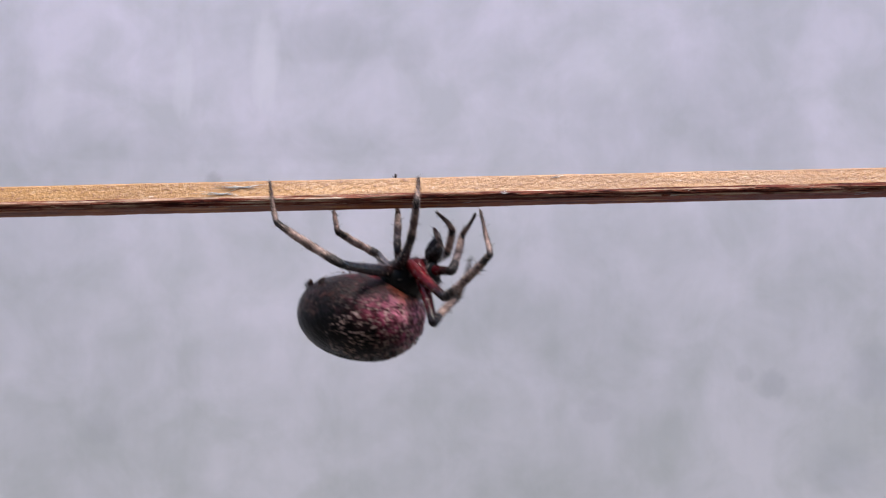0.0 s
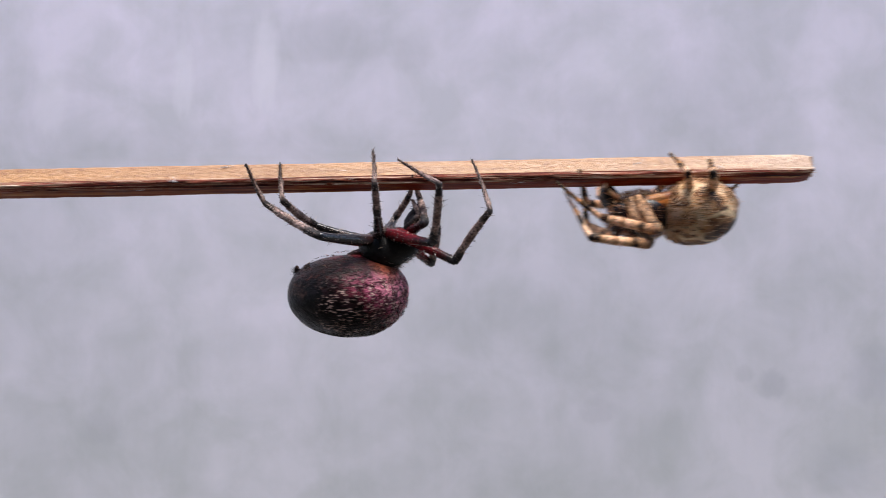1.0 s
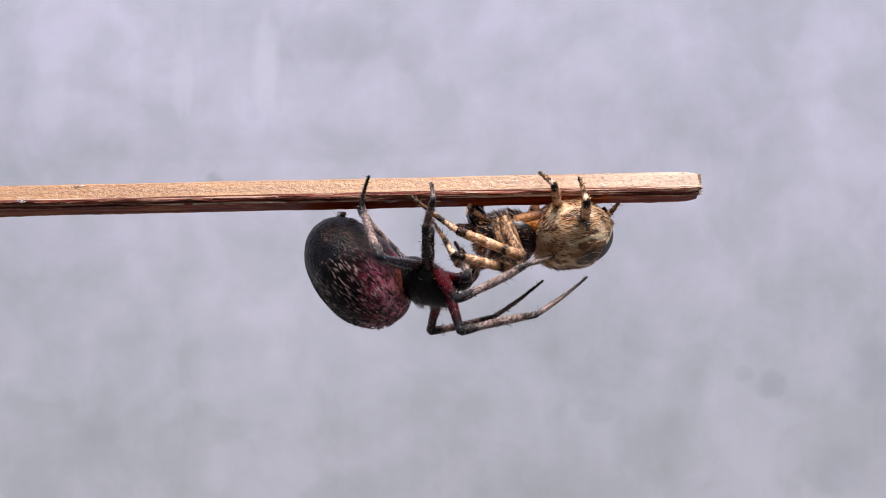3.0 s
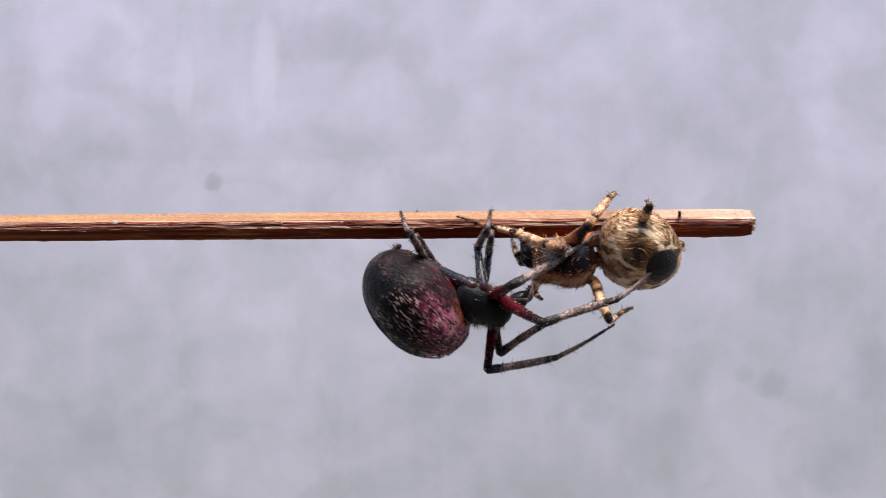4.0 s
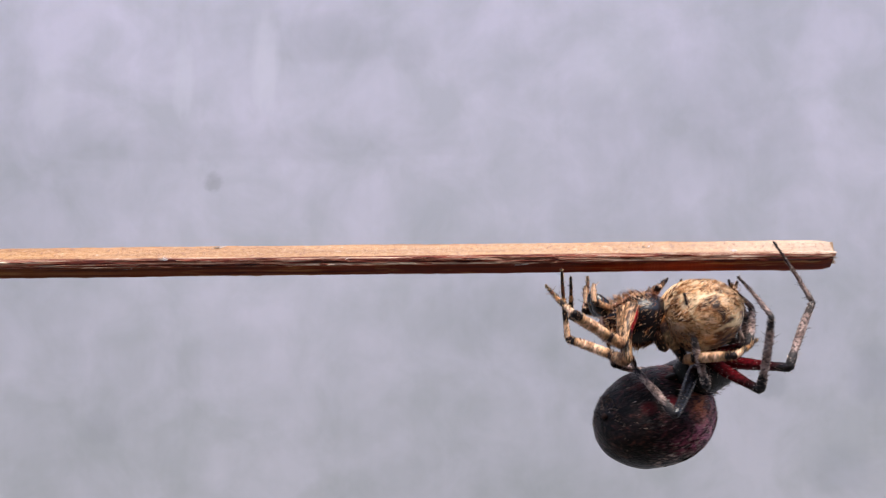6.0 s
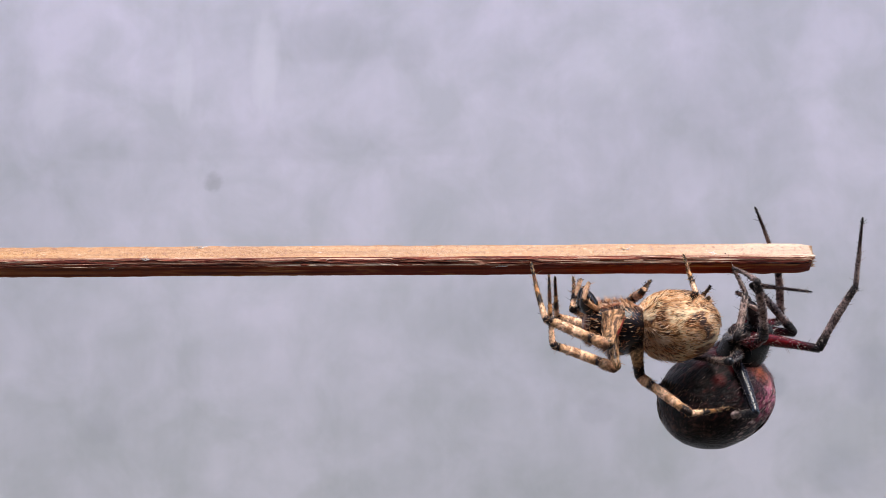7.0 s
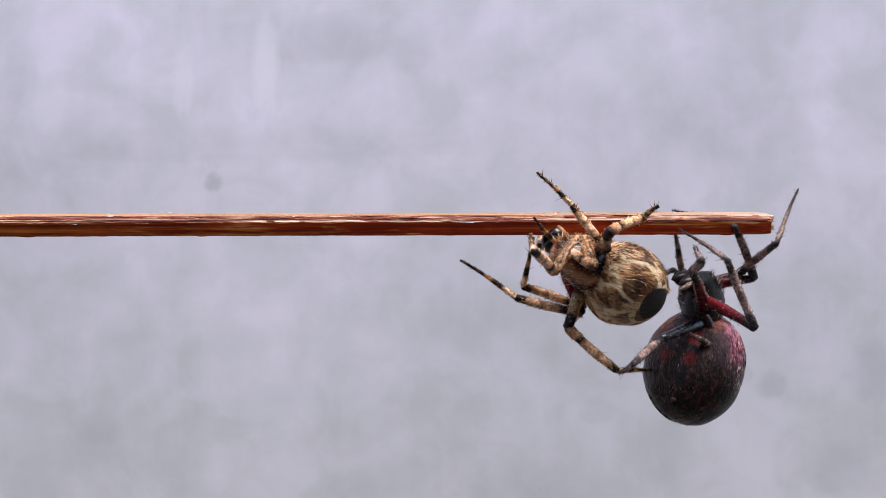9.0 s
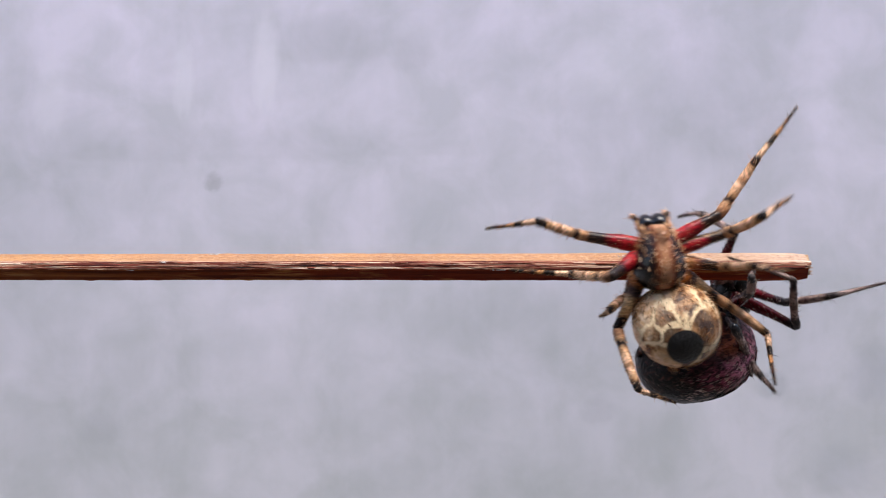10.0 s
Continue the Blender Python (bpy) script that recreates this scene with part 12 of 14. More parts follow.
    walk(pale_legs["3F"][1], [
        (0, pose(0.005, 0, 0, 49.9, 27.5, 124.5)), (0.333, pose(0.005, 0, 0, 49.9, 27.5, 124.5)), (0.667, pose(0.005, 0, 0, 49.9, 27.5, 124.5)), (1, pose(0.005, 0, 0, 49.9, 27.5, 124.5)),
        (1.833, pose(0.005, 0, 0, 50.3, 27.5, 125.3)), (2.667, pose(0.005, 0, 0, 50.6, 27.4, 126.1)), (3.5, pose(0.005, 0, 0, 51, 27.4, 126.9)), (3.625, pose(0.005, 0, 0, 50.9, 23, 126.7)),
        (3.75, pose(0.005, 0, 0, 50.8, 18.7, 126.5)), (3.875, pose(0.005, 0, 0, 50.3, 15.9, 124.7)), (4, pose(0.005, 0, 0, 49.9, 13, 122.9)), (4.125, pose(0.005000, 0.000000, 0.000000, 53.6, 16.1, 137.0)),
        (4.25, pose(0.005000, 0.000000, 0.000000, 56.4, 17.7, 146.3)), (4.375, pose(0.005000, 0.000000, 0.000000, 57.2, 18.0, 148.9)), (4.5, pose(0.005, 0, 0, 57.2, 18, 148.9)), (4.625, pose(0.005, 0, 0, 59.7, -8.2, 176.5)),
        (4.75, pose(0.005, 0, 0, 48.3, -32.3, -152.2)), (4.875, pose(0.005, 0, 0, 46.9, -34.2, -149.4)), (5, pose(0.005, 0, 0, 45.2, -36, -146.6)), (5.125, pose(0.005, 0, 0, 43.9, -38.6, -144.5)),
        (5.25, pose(0.005, 0, 0, 42.5, -41.1, -142.2)), (5.375, pose(0.005, 0, 0, 38, -46.2, -135.7)), (5.5, pose(0.005, 0, 0, 32.2, -50.8, -127.9)), (5.625, pose(0.005, 0, 0, 39.7, -0.5, -143.6)),
        (5.75, pose(0.005, 0, 0, 32.5, 50, -158.9)), (5.875, pose(0.005, 0, 0, 22, 45.8, -173)), (6, pose(0.005, 0, 0, 13.9, 40.2, 175.1)), (6.5, pose(0.005, 0, 0, 19.9, 39.8, -175.5)), (7, pose(0.005, 0, 0, 25.7, 38.6, -166.3)),
        (7.5, pose(0.005, 0, 0, 31.1, 36.7, -157.5)), (7.75, pose(0.005, 0, 0, 30.3, -41.4, -141.6)), (8, pose(0.005, 0, 0, -118.8, -57.1, 14.5)), (8.25, pose(0.005, 0, 0, -93.3, -39, -18.9)),
        (8.5, pose(0.005, 0, 0, -84.7, -15.7, -37)), (8.75, pose(0.005, 0, 0, -84.7, -11.8, -37.2)), (9, pose(0.005, 0, 0, -84.7, -7.9, -37.3)), (9.25, pose(0.005, 0, 0, -85.2, -3.8, -31.8)),
        (9.5, pose(0.005, 0, 0, -85.4, 0.3, -26.4)), (9.6, pose(0.005, 0, 0, -80, -9.4, -87.6)), (9.7, pose(0.005, 0, 0, -68.8, -9.2, -150.3)), (9.75, pose(0.005, 0, 0, -50, -34.7, 163.1)),
        (9.8, pose(0.005, 0, 0, -12.2, -35.4, 101.5)), (9.85, pose(0.005, 0, 0, -15.3, -36, 106.8)), (9.9, pose(0.005, 0, 0, -18.5, -36.4, 112.2)), (9.95, pose(0.005, 0, 0, -18.8, -38.3, 112.7)),
        (10, pose(0.005, 0, 0, -19.1, -40.2, 113.2)),
    ])
    walk(pale_legs["3F"][2], [
        (0, pose(0.002051, 0.004295, -0.002714, 0.6, -1.9, -33.2)), (0.333, pose(0.002051, 0.004295, -0.002714, 0.6, -1.9, -33.2)), (0.667, pose(0.002051, 0.004295, -0.002714, 0.6, -1.9, -33.2)),
        (1, pose(0.002051, 0.004295, -0.002714, 0.6, -1.9, -33.2)), (1.833, pose(0.00199, 0.004255, -0.002711, 0.6, 3.5, -30.6)), (2.667, pose(0.00193, 0.004215, -0.002707, 0.9, 8.8, -28)),
        (3.5, pose(0.001871, 0.004173, -0.002703, 1.4, 14.1, -25.3)), (3.625, pose(0.001772, 0.004336, -0.0023, 2.4, 7.3, -20)), (3.75, pose(0.001691, 0.004474, -0.001883, 2.8, 0.5, -14.8)),
        (3.875, pose(0.001784, 0.004647, -0.001605, 2.8, -8.7, -15.7)), (4, pose(0.001887, 0.004804, -0.001322, 3.1, -17.9, -16.7)), (4.125, pose(0.000870, 0.003845, -0.001634, 1.7, -11.1, -11.4)),
        (4.25, pose(0.000345, 0.003109, -0.001782, 1.2, -6.7, -8.2)), (4.375, pose(0.000216, 0.002886, -0.001815, 1.1, -5.5, -7.3)), (4.5, pose(0.000214, 0.002882, -0.001818, 1.1, -5.5, -7.3)),
        (4.625, pose(-0.000805, 0.000355, 0.000833, 0.7, 1.1, 2.8)), (4.75, pose(0.000607, -0.00232, 0.003136, 1.5, 7.8, 13)), (4.875, pose(0.000815, -0.002472, 0.0033, 1.9, 7.3, 16.1)),
        (5, pose(0.001034, -0.002617, 0.003455, 2.3, 6.8, 19.1)), (5.125, pose(0.001263, -0.002667, 0.003666, 0.7, 15.2, 10.9)), (5.25, pose(0.001502, -0.002709, 0.003866, -2.2, 23.2, 2.1)),
        (5.375, pose(0.002089, -0.002838, 0.004242, -6.6, 35.2, -6.8)), (5.5, pose(0.002719, -0.002925, 0.004556, -14.5, 46.4, -18.8)), (5.625, pose(0.000273, -0.003489, 0.000046, -12.3, 8.5, -14.4)),
        (5.75, pose(0.001475, -0.00136, -0.004499, -13, -29.4, -10.9)), (5.875, pose(0.000936, -0.000496, -0.004213, -15, -21.7, -6.4)), (6, pose(0.000528, 0.000384, -0.003791, -16.2, -13.8, -2.4)),
        (6.5, pose(0.000498, -0.000353, -0.003758, -16.7, -12.9, -0.4)), (7, pose(0.000538, -0.001085, -0.003665, -17.1, -12, 1.6)), (7.5, pose(0.00065, -0.001799, -0.003515, -17.5, -11.1, 3.6)),
        (7.75, pose(0.001548, -0.002738, 0.003886, -14.9, -15.5, -7.6)), (8, pose(0.008093, 0.000802, 0.00493, -11.4, -19.3, -19.2)), (8.25, pose(0.009319, -0.001478, 0.003699, -165.9, -83.1, 137.4)),
        (8.5, pose(0.009516, -0.003406, 0.001587, 174, -6.6, 159.6)), (8.75, pose(0.009583, -0.003475, 0.0012, 177.5, -12.5, 139)), (9, pose(0.009628, -0.003528, 0.000808, -177, -16.8, 117.6)),
        (9.25, pose(0.009981, -0.00309, 0.00039, 176.6, -19.4, 138)), (9.5, pose(0.010264, -0.002608, -0.000033, 169.6, -19.7, 158.8)), (9.6, pose(0.005239, -0.005791, 0.000959, 161.5, -11.4, -172)),
        (9.7, pose(-0.000038, -0.002873, 0.00094, 158.6, -0.5, -144.7)), (9.75, pose(0.00038, 0.001404, 0.003347, 172, 29.4, -96)), (9.8, pose(0.004044, 0.004694, 0.003402, -150, 34.7, -30)),
        (9.85, pose(0.003625, 0.00455, 0.003452, -150.7, 32.6, -31.3)), (9.9, pose(0.003214, 0.004381, 0.003483, -151.4, 30.4, -32.6)), (9.95, pose(0.00322, 0.004256, 0.003638, -152.6, 20.5, -35.4)),
        (10, pose(0.003229, 0.004126, 0.003789, -153.2, 10.5, -37.8)),
    ])
    walk(pale_legs["2N"][0], [
        (0, pose(0.000633, -0.001783, -0.000805, 0, -44.8, -112.4)), (0.333, pose(0.000633, -0.001783, -0.000805, 0, -44.8, -112.4)), (0.667, pose(0.000633, -0.001783, -0.000805, 0, -44.8, -112.4)),
        (1, pose(0.000633, -0.001783, -0.000805, 0, -44.8, -112.4)), (1.833, pose(0.000633, -0.001783, -0.000805, 1.1, -46.1, -114)), (2.667, pose(0.000633, -0.001783, -0.000805, 2.3, -47.4, -115.6)),
        (3.5, pose(0.000633, -0.001783, -0.000805, 3.6, -48.6, -117.3)), (3.625, pose(0.000633, -0.001783, -0.000805, -6.7, -49.2, -103.7)), (3.75, pose(0.000633, -0.001783, -0.000805, -16.9, -48.3, -90.2)),
        (3.875, pose(0.000633, -0.001783, -0.000805, -24.3, -48.2, -80.3)), (4, pose(0.000633, -0.001783, -0.000805, -31.5, -47.2, -70.6)), (4.125, pose(0.000633, -0.001783, -0.000805, -9.3, -58.6, -98.6)),
        (4.25, pose(0.000633, -0.001783, -0.000805, -7.1, -48.0, -101.9)), (4.375, pose(0.000633, -0.001783, -0.000805, 0.3, -49.4, -110.6)), (4.5, pose(0.000633, -0.001783, -0.000805, 17.1, -51.5, -127.2)),
        (4.625, pose(0.000633, -0.001783, -0.000805, 31.0, -59.5, -147.0)), (4.75, pose(0.000633, -0.001783, -0.000805, 21.6, -55.5, -135.0)), (4.875, pose(0.000633, -0.001783, -0.000805, 12.6, -51.0, -122.7)),
        (5, pose(0.000633, -0.001783, -0.000805, 17.3, -46.8, -127.0)), (5.125, pose(0.000633, -0.001783, -0.000805, 18.2, -29.3, -128.4)), (5.25, pose(0.000633, -0.001783, -0.000805, 11.2, -22.8, -124.3)),
        (5.375, pose(0.000633, -0.001783, -0.000805, -8.5, -22.5, -85.3)), (5.5, pose(0.000633, -0.001783, -0.000805, -11.7, -10.2, -74)), (5.625, pose(0.000633, -0.001783, -0.000805, -12.7, -17.6, -70)),
        (5.75, pose(0.000633, -0.001783, -0.000805, -14.2, -24.9, -65.6)), (5.875, pose(0.000633, -0.001783, -0.000805, -16.7, -31.5, -60.4)), (6, pose(0.000633, -0.001783, -0.000805, -20.1, -37.8, -54.4)),
        (6.5, pose(0.000633, -0.001783, -0.000805, -15.4, -32.6, -62.6)), (7, pose(0.000633, -0.001783, -0.000805, -11.8, -26.8, -69.8)), (7.5, pose(0.000633, -0.001783, -0.000805, -9.2, -20.8, -76.3)),
        (7.75, pose(0.000633, -0.001783, -0.000805, -11.2, -32.7, -71.8)), (8, pose(0.000633, -0.001783, -0.000805, -14.9, -44.5, -65.9)), (8.25, pose(0.000633, -0.001783, -0.000805, 3.4, -72.1, -86.7)),
        (8.5, pose(0.000633, -0.001783, -0.000805, 118.3, -73.4, 155.9)), (8.75, pose(0.000633, -0.001783, -0.000805, 81.5, -79.4, -166.3)), (9, pose(0.000633, -0.001783, -0.000805, 30.1, -77.3, -114)),
        (9.25, pose(0.000633, -0.001783, -0.000805, 45.9, -76.3, -130.3)), (9.5, pose(0.000633, -0.001783, -0.000805, 58.8, -74.4, -143.5)), (9.6, pose(0.000633, -0.001783, -0.000805, 12.7, -29, -90.4)),
        (9.7, pose(0.000633, -0.001783, -0.000805, 11.8, 22, -77)), (9.75, pose(0.000633, -0.001783, -0.000805, 9, 19.1, -85)), (9.8, pose(0.000633, -0.001783, -0.000805, 6.7, 15.9, -92.6)),
        (9.85, pose(0.000633, -0.001783, -0.000805, 6.9, -13.6, -83.8)), (9.9, pose(0.000633, -0.001783, -0.000805, 1.3, -42.6, -72.4)), (9.95, pose(0.000633, -0.001783, -0.000805, 3.1, -21, -75.8)),
        (10, pose(0.000633, -0.001783, -0.000805, 3.6, 0.6, -78.3)),
    ])
    walk(pale_legs["2N"][1], [
        (0, pose(0.006, 0, 0, -69.8, -23.5, 146.9)), (0.333, pose(0.006, 0, 0, -69.8, -23.5, 146.9)), (0.667, pose(0.006, 0, 0, -69.8, -23.5, 146.9)), (1, pose(0.006, 0, 0, -69.8, -23.5, 146.9)),
        (1.833, pose(0.006, 0, 0, -66.3, -16.8, 136.7)), (2.667, pose(0.006, 0, 0, -64.2, -9.7, 127.3)), (3.5, pose(0.006, 0, 0, -63.2, -2.4, 118.3)), (3.625, pose(0.006, 0, 0, -63.5, -4.4, 122.8)),
        (3.75, pose(0.006, 0, 0, -63.9, -6.4, 127.3)), (3.875, pose(0.006, 0, 0, -64, -1.8, 129.3)), (4, pose(0.006, 0, 0, -64, 2.7, 131.3)), (4.125, pose(0.006000, 0.000000, -0.000000, -70.6, 17.4, 74.4)),
        (4.25, pose(0.006000, 0.000000, 0.000000, -78.0, 17.6, 75.5)), (4.375, pose(0.006000, -0.000000, -0.000000, -86.1, 20.8, 82.3)), (4.5, pose(0.006000, 0.000000, -0.000000, -91.4, 27.6, 94.7)), (4.625, pose(0.006000, 0.000000, 0.000000, -79.6, 19.3, 107.4)),
        (4.75, pose(0.006000, -0.000000, 0.000000, -87.2, 19.6, 100.8)), (4.875, pose(0.006000, -0.000000, -0.000000, -85.6, 20.1, 91.1)), (5, pose(0.006000, 0.000000, 0.000000, -86.4, 22.0, 91.2)), (5.125, pose(0.006000, 0.000000, 0.000000, -99.7, 29.2, 93.5)),
        (5.25, pose(0.006000, 0.000000, 0.000000, -96.3, 34.6, 95.8)), (5.375, pose(0.006, 0, 0, -66.9, -18.2, 142.5)), (5.5, pose(0.006, 0, 0, -65.5, -26.2, 138.9)), (5.625, pose(0.006, 0, 0, -57.9, 7.7, 95.5)),
        (5.75, pose(0.006, 0, 0, -78.7, 36.8, 45.3)), (5.875, pose(0.006, 0, 0, -73.6, 41.6, 53.2)), (6, pose(0.006, 0, 0, -67.2, 45.8, 62.4)), (6.5, pose(0.006, 0, 0, -53.1, 19.3, 87.8)),
        (7, pose(0.006, 0, 0, -51.5, -9.7, 105.4)), (7.5, pose(0.006, 0, 0, -60.3, -37.5, 126.5)), (7.75, pose(0.006, 0, 0, -60.4, -39.7, 126.6)), (8, pose(0.006, 0, 0, -60.5, -41.8, 126.7)),
        (8.25, pose(0.006, 0, 0, -56.5, -18.5, 118.9)), (8.5, pose(0.006, 0, 0, -55.8, 5, 113.1)), (8.75, pose(0.006, 0, 0, -55.4, -3, 134.9)), (9, pose(0.006, 0, 0, -58.1, -10.7, 156.9)),
        (9.25, pose(0.006, 0, 0, -56.9, -17.6, 152.2)), (9.5, pose(0.006, 0, 0, -55.1, -24.4, 147)), (9.6, pose(0.006, 0, 0, -17.3, -45.6, 86.3)), (9.7, pose(0.006, 0, 0, 23.2, -27.1, 23.2)),
        (9.75, pose(0.006, 0, 0, 18.7, -47.1, 30.5)), (9.8, pose(0.006, 0, 0, 4.8, -66.2, 46.8)), (9.85, pose(0.006, 0, 0, -1.5, 4.4, 56.9)), (9.9, pose(0.006, 0, 0, 10.7, 74.8, 72.5)), (9.95, pose(0.006, 0, 0, -6.3, 6.6, 51.1)),
        (10, pose(0.006, 0, 0, 0.4, -62, 39.3)),
    ])
    walk(pale_legs["2N"][2], [
        (0, pose(0.000432, 0.003636, 0.002887, 24.9, 16.8, 112.6)), (0.333, pose(0.000432, 0.003636, 0.002887, 24.9, 16.8, 112.6)), (0.667, pose(0.000432, 0.003636, 0.002887, 24.9, 16.8, 112.6)),
        (1, pose(0.000432, 0.003636, 0.002887, 24.9, 16.8, 112.6)), (1.833, pose(0.000947, 0.004756, 0.0021, 27.4, 10.6, 123.1)), (2.667, pose(0.001667, 0.005682, 0.001227, 28.7, 4, 133.3)),
        (3.5, pose(0.002564, 0.006377, 0.000304, 28.8, -2.7, 143.2)), (3.625, pose(0.002084, 0.006076, 0.000555, 29.2, 0.3, 127.9)), (3.75, pose(0.001632, 0.00573, 0.000803, 28.7, 3.3, 112.6)),
        (3.875, pose(0.001411, 0.005608, 0.000229, 28.6, 2.7, 110.8)), (4, pose(0.001225, 0.005445, -0.000346, 28.5, 2.1, 108.9)), (4.125, pose(0.007855, 0.006666, -0.002164, 30.3, 16.1, 116.8)),
        (4.25, pose(0.007727, 0.006693, -0.002187, 20.1, 13.6, 117.7)), (4.375, pose(0.006911, 0.006716, -0.002576, 16.3, 13.5, 124.3)), (4.5, pose(0.005479, 0.006405, -0.003356, 16.8, 14.9, 136.1)),
        (4.625, pose(0.003951, 0.006529, -0.002396, 22.0, 4.9, 143.1)), (4.75, pose(0.004720, 0.006711, -0.002428, 18.0, 11.8, 137.7)), (4.875, pose(0.005872, 0.006807, -0.002491, 15.9, 19.3, 129.9)),
        (5, pose(0.005862, 0.006723, -0.002711, 16.2, 24.1, 132.9)), (5.125, pose(0.005608, 0.006318, -0.003535, 9.8, 34.9, 139.4)), (5.25, pose(0.005397, 0.005939, -0.004115, 6.7, 33.4, 143.6)),
        (5.375, pose(0.000537, 0.004191, 0.00227, -32.1, 60.9, 61.4)), (5.5, pose(0.001098, 0.004273, 0.003206, -63.8, 63.3, 25.7)), (5.625, pose(0.005306, 0.007152, -0.000968, 27.4, 44.7, 128.2)),
        (5.75, pose(0.010087, 0.004123, -0.004342, 37.1, -6.2, 154.5)), (5.875, pose(0.009244, 0.004344, -0.004814, 37.9, -9, 148.3)), (6, pose(0.00834, 0.004483, -0.005195, 39, -11.6, 142)),
        (6.5, pose(0.006267, 0.006839, -0.002392, 39, 6, 142.2)), (7, pose(0.004104, 0.006891, 0.001217, 39.1, 23.7, 142.4)), (7.5, pose(0.00258, 0.004623, 0.004416, 39.2, 41.3, 142.6)),
        (7.75, pose(0.002673, 0.00448, 0.004629, 37.7, 40.9, 140.3)), (8, pose(0.002771, 0.004331, 0.004835, 36.2, 40.4, 138)), (8.25, pose(0.002675, 0.006017, 0.002303, 47.7, 30.3, 157.7)),
        (8.5, pose(0.003164, 0.006642, -0.000636, 54.2, 17.9, 173.4)), (8.75, pose(0.000894, 0.005133, 0.000384, 22.3, 43.9, 116.5)), (9, pose(-0.000553, 0.002796, 0.001341, -22.2, 30.5, 48.8)),
        (9.25, pose(-0.000111, 0.003229, 0.002188, 23.5, 47.2, 115.9)), (9.5, pose(0.000459, 0.003594, 0.00299, 59.7, 21.8, 174.7)), (9.6, pose(0.006324, 0.005059, 0.005183, 10.2, 78.3, 118.9)),
        (9.7, pose(0.011935, 0.002542, 0.003298, -97.3, 33.2, 5.5)), (9.75, pose(0.010248, 0.002503, 0.005315, -110.8, 47, -15.1)), (9.8, pose(0.008003, 0.002134, 0.006633, -135.1, 54.9, -46)),
        (9.85, pose(0.009948, 0.006055, -0.000556, -107.7, 68.4, -15.3)), (9.9, pose(0.006573, 0.001816, -0.006995, -55.4, 69.2, 40.2)), (9.95, pose(0.010525, 0.005602, -0.00084, -81.7, 58.9, 11.2)),
        (10, pose(0.008636, 0.002157, 0.0064, -92.9, 45.2, -2.9)),
    ])
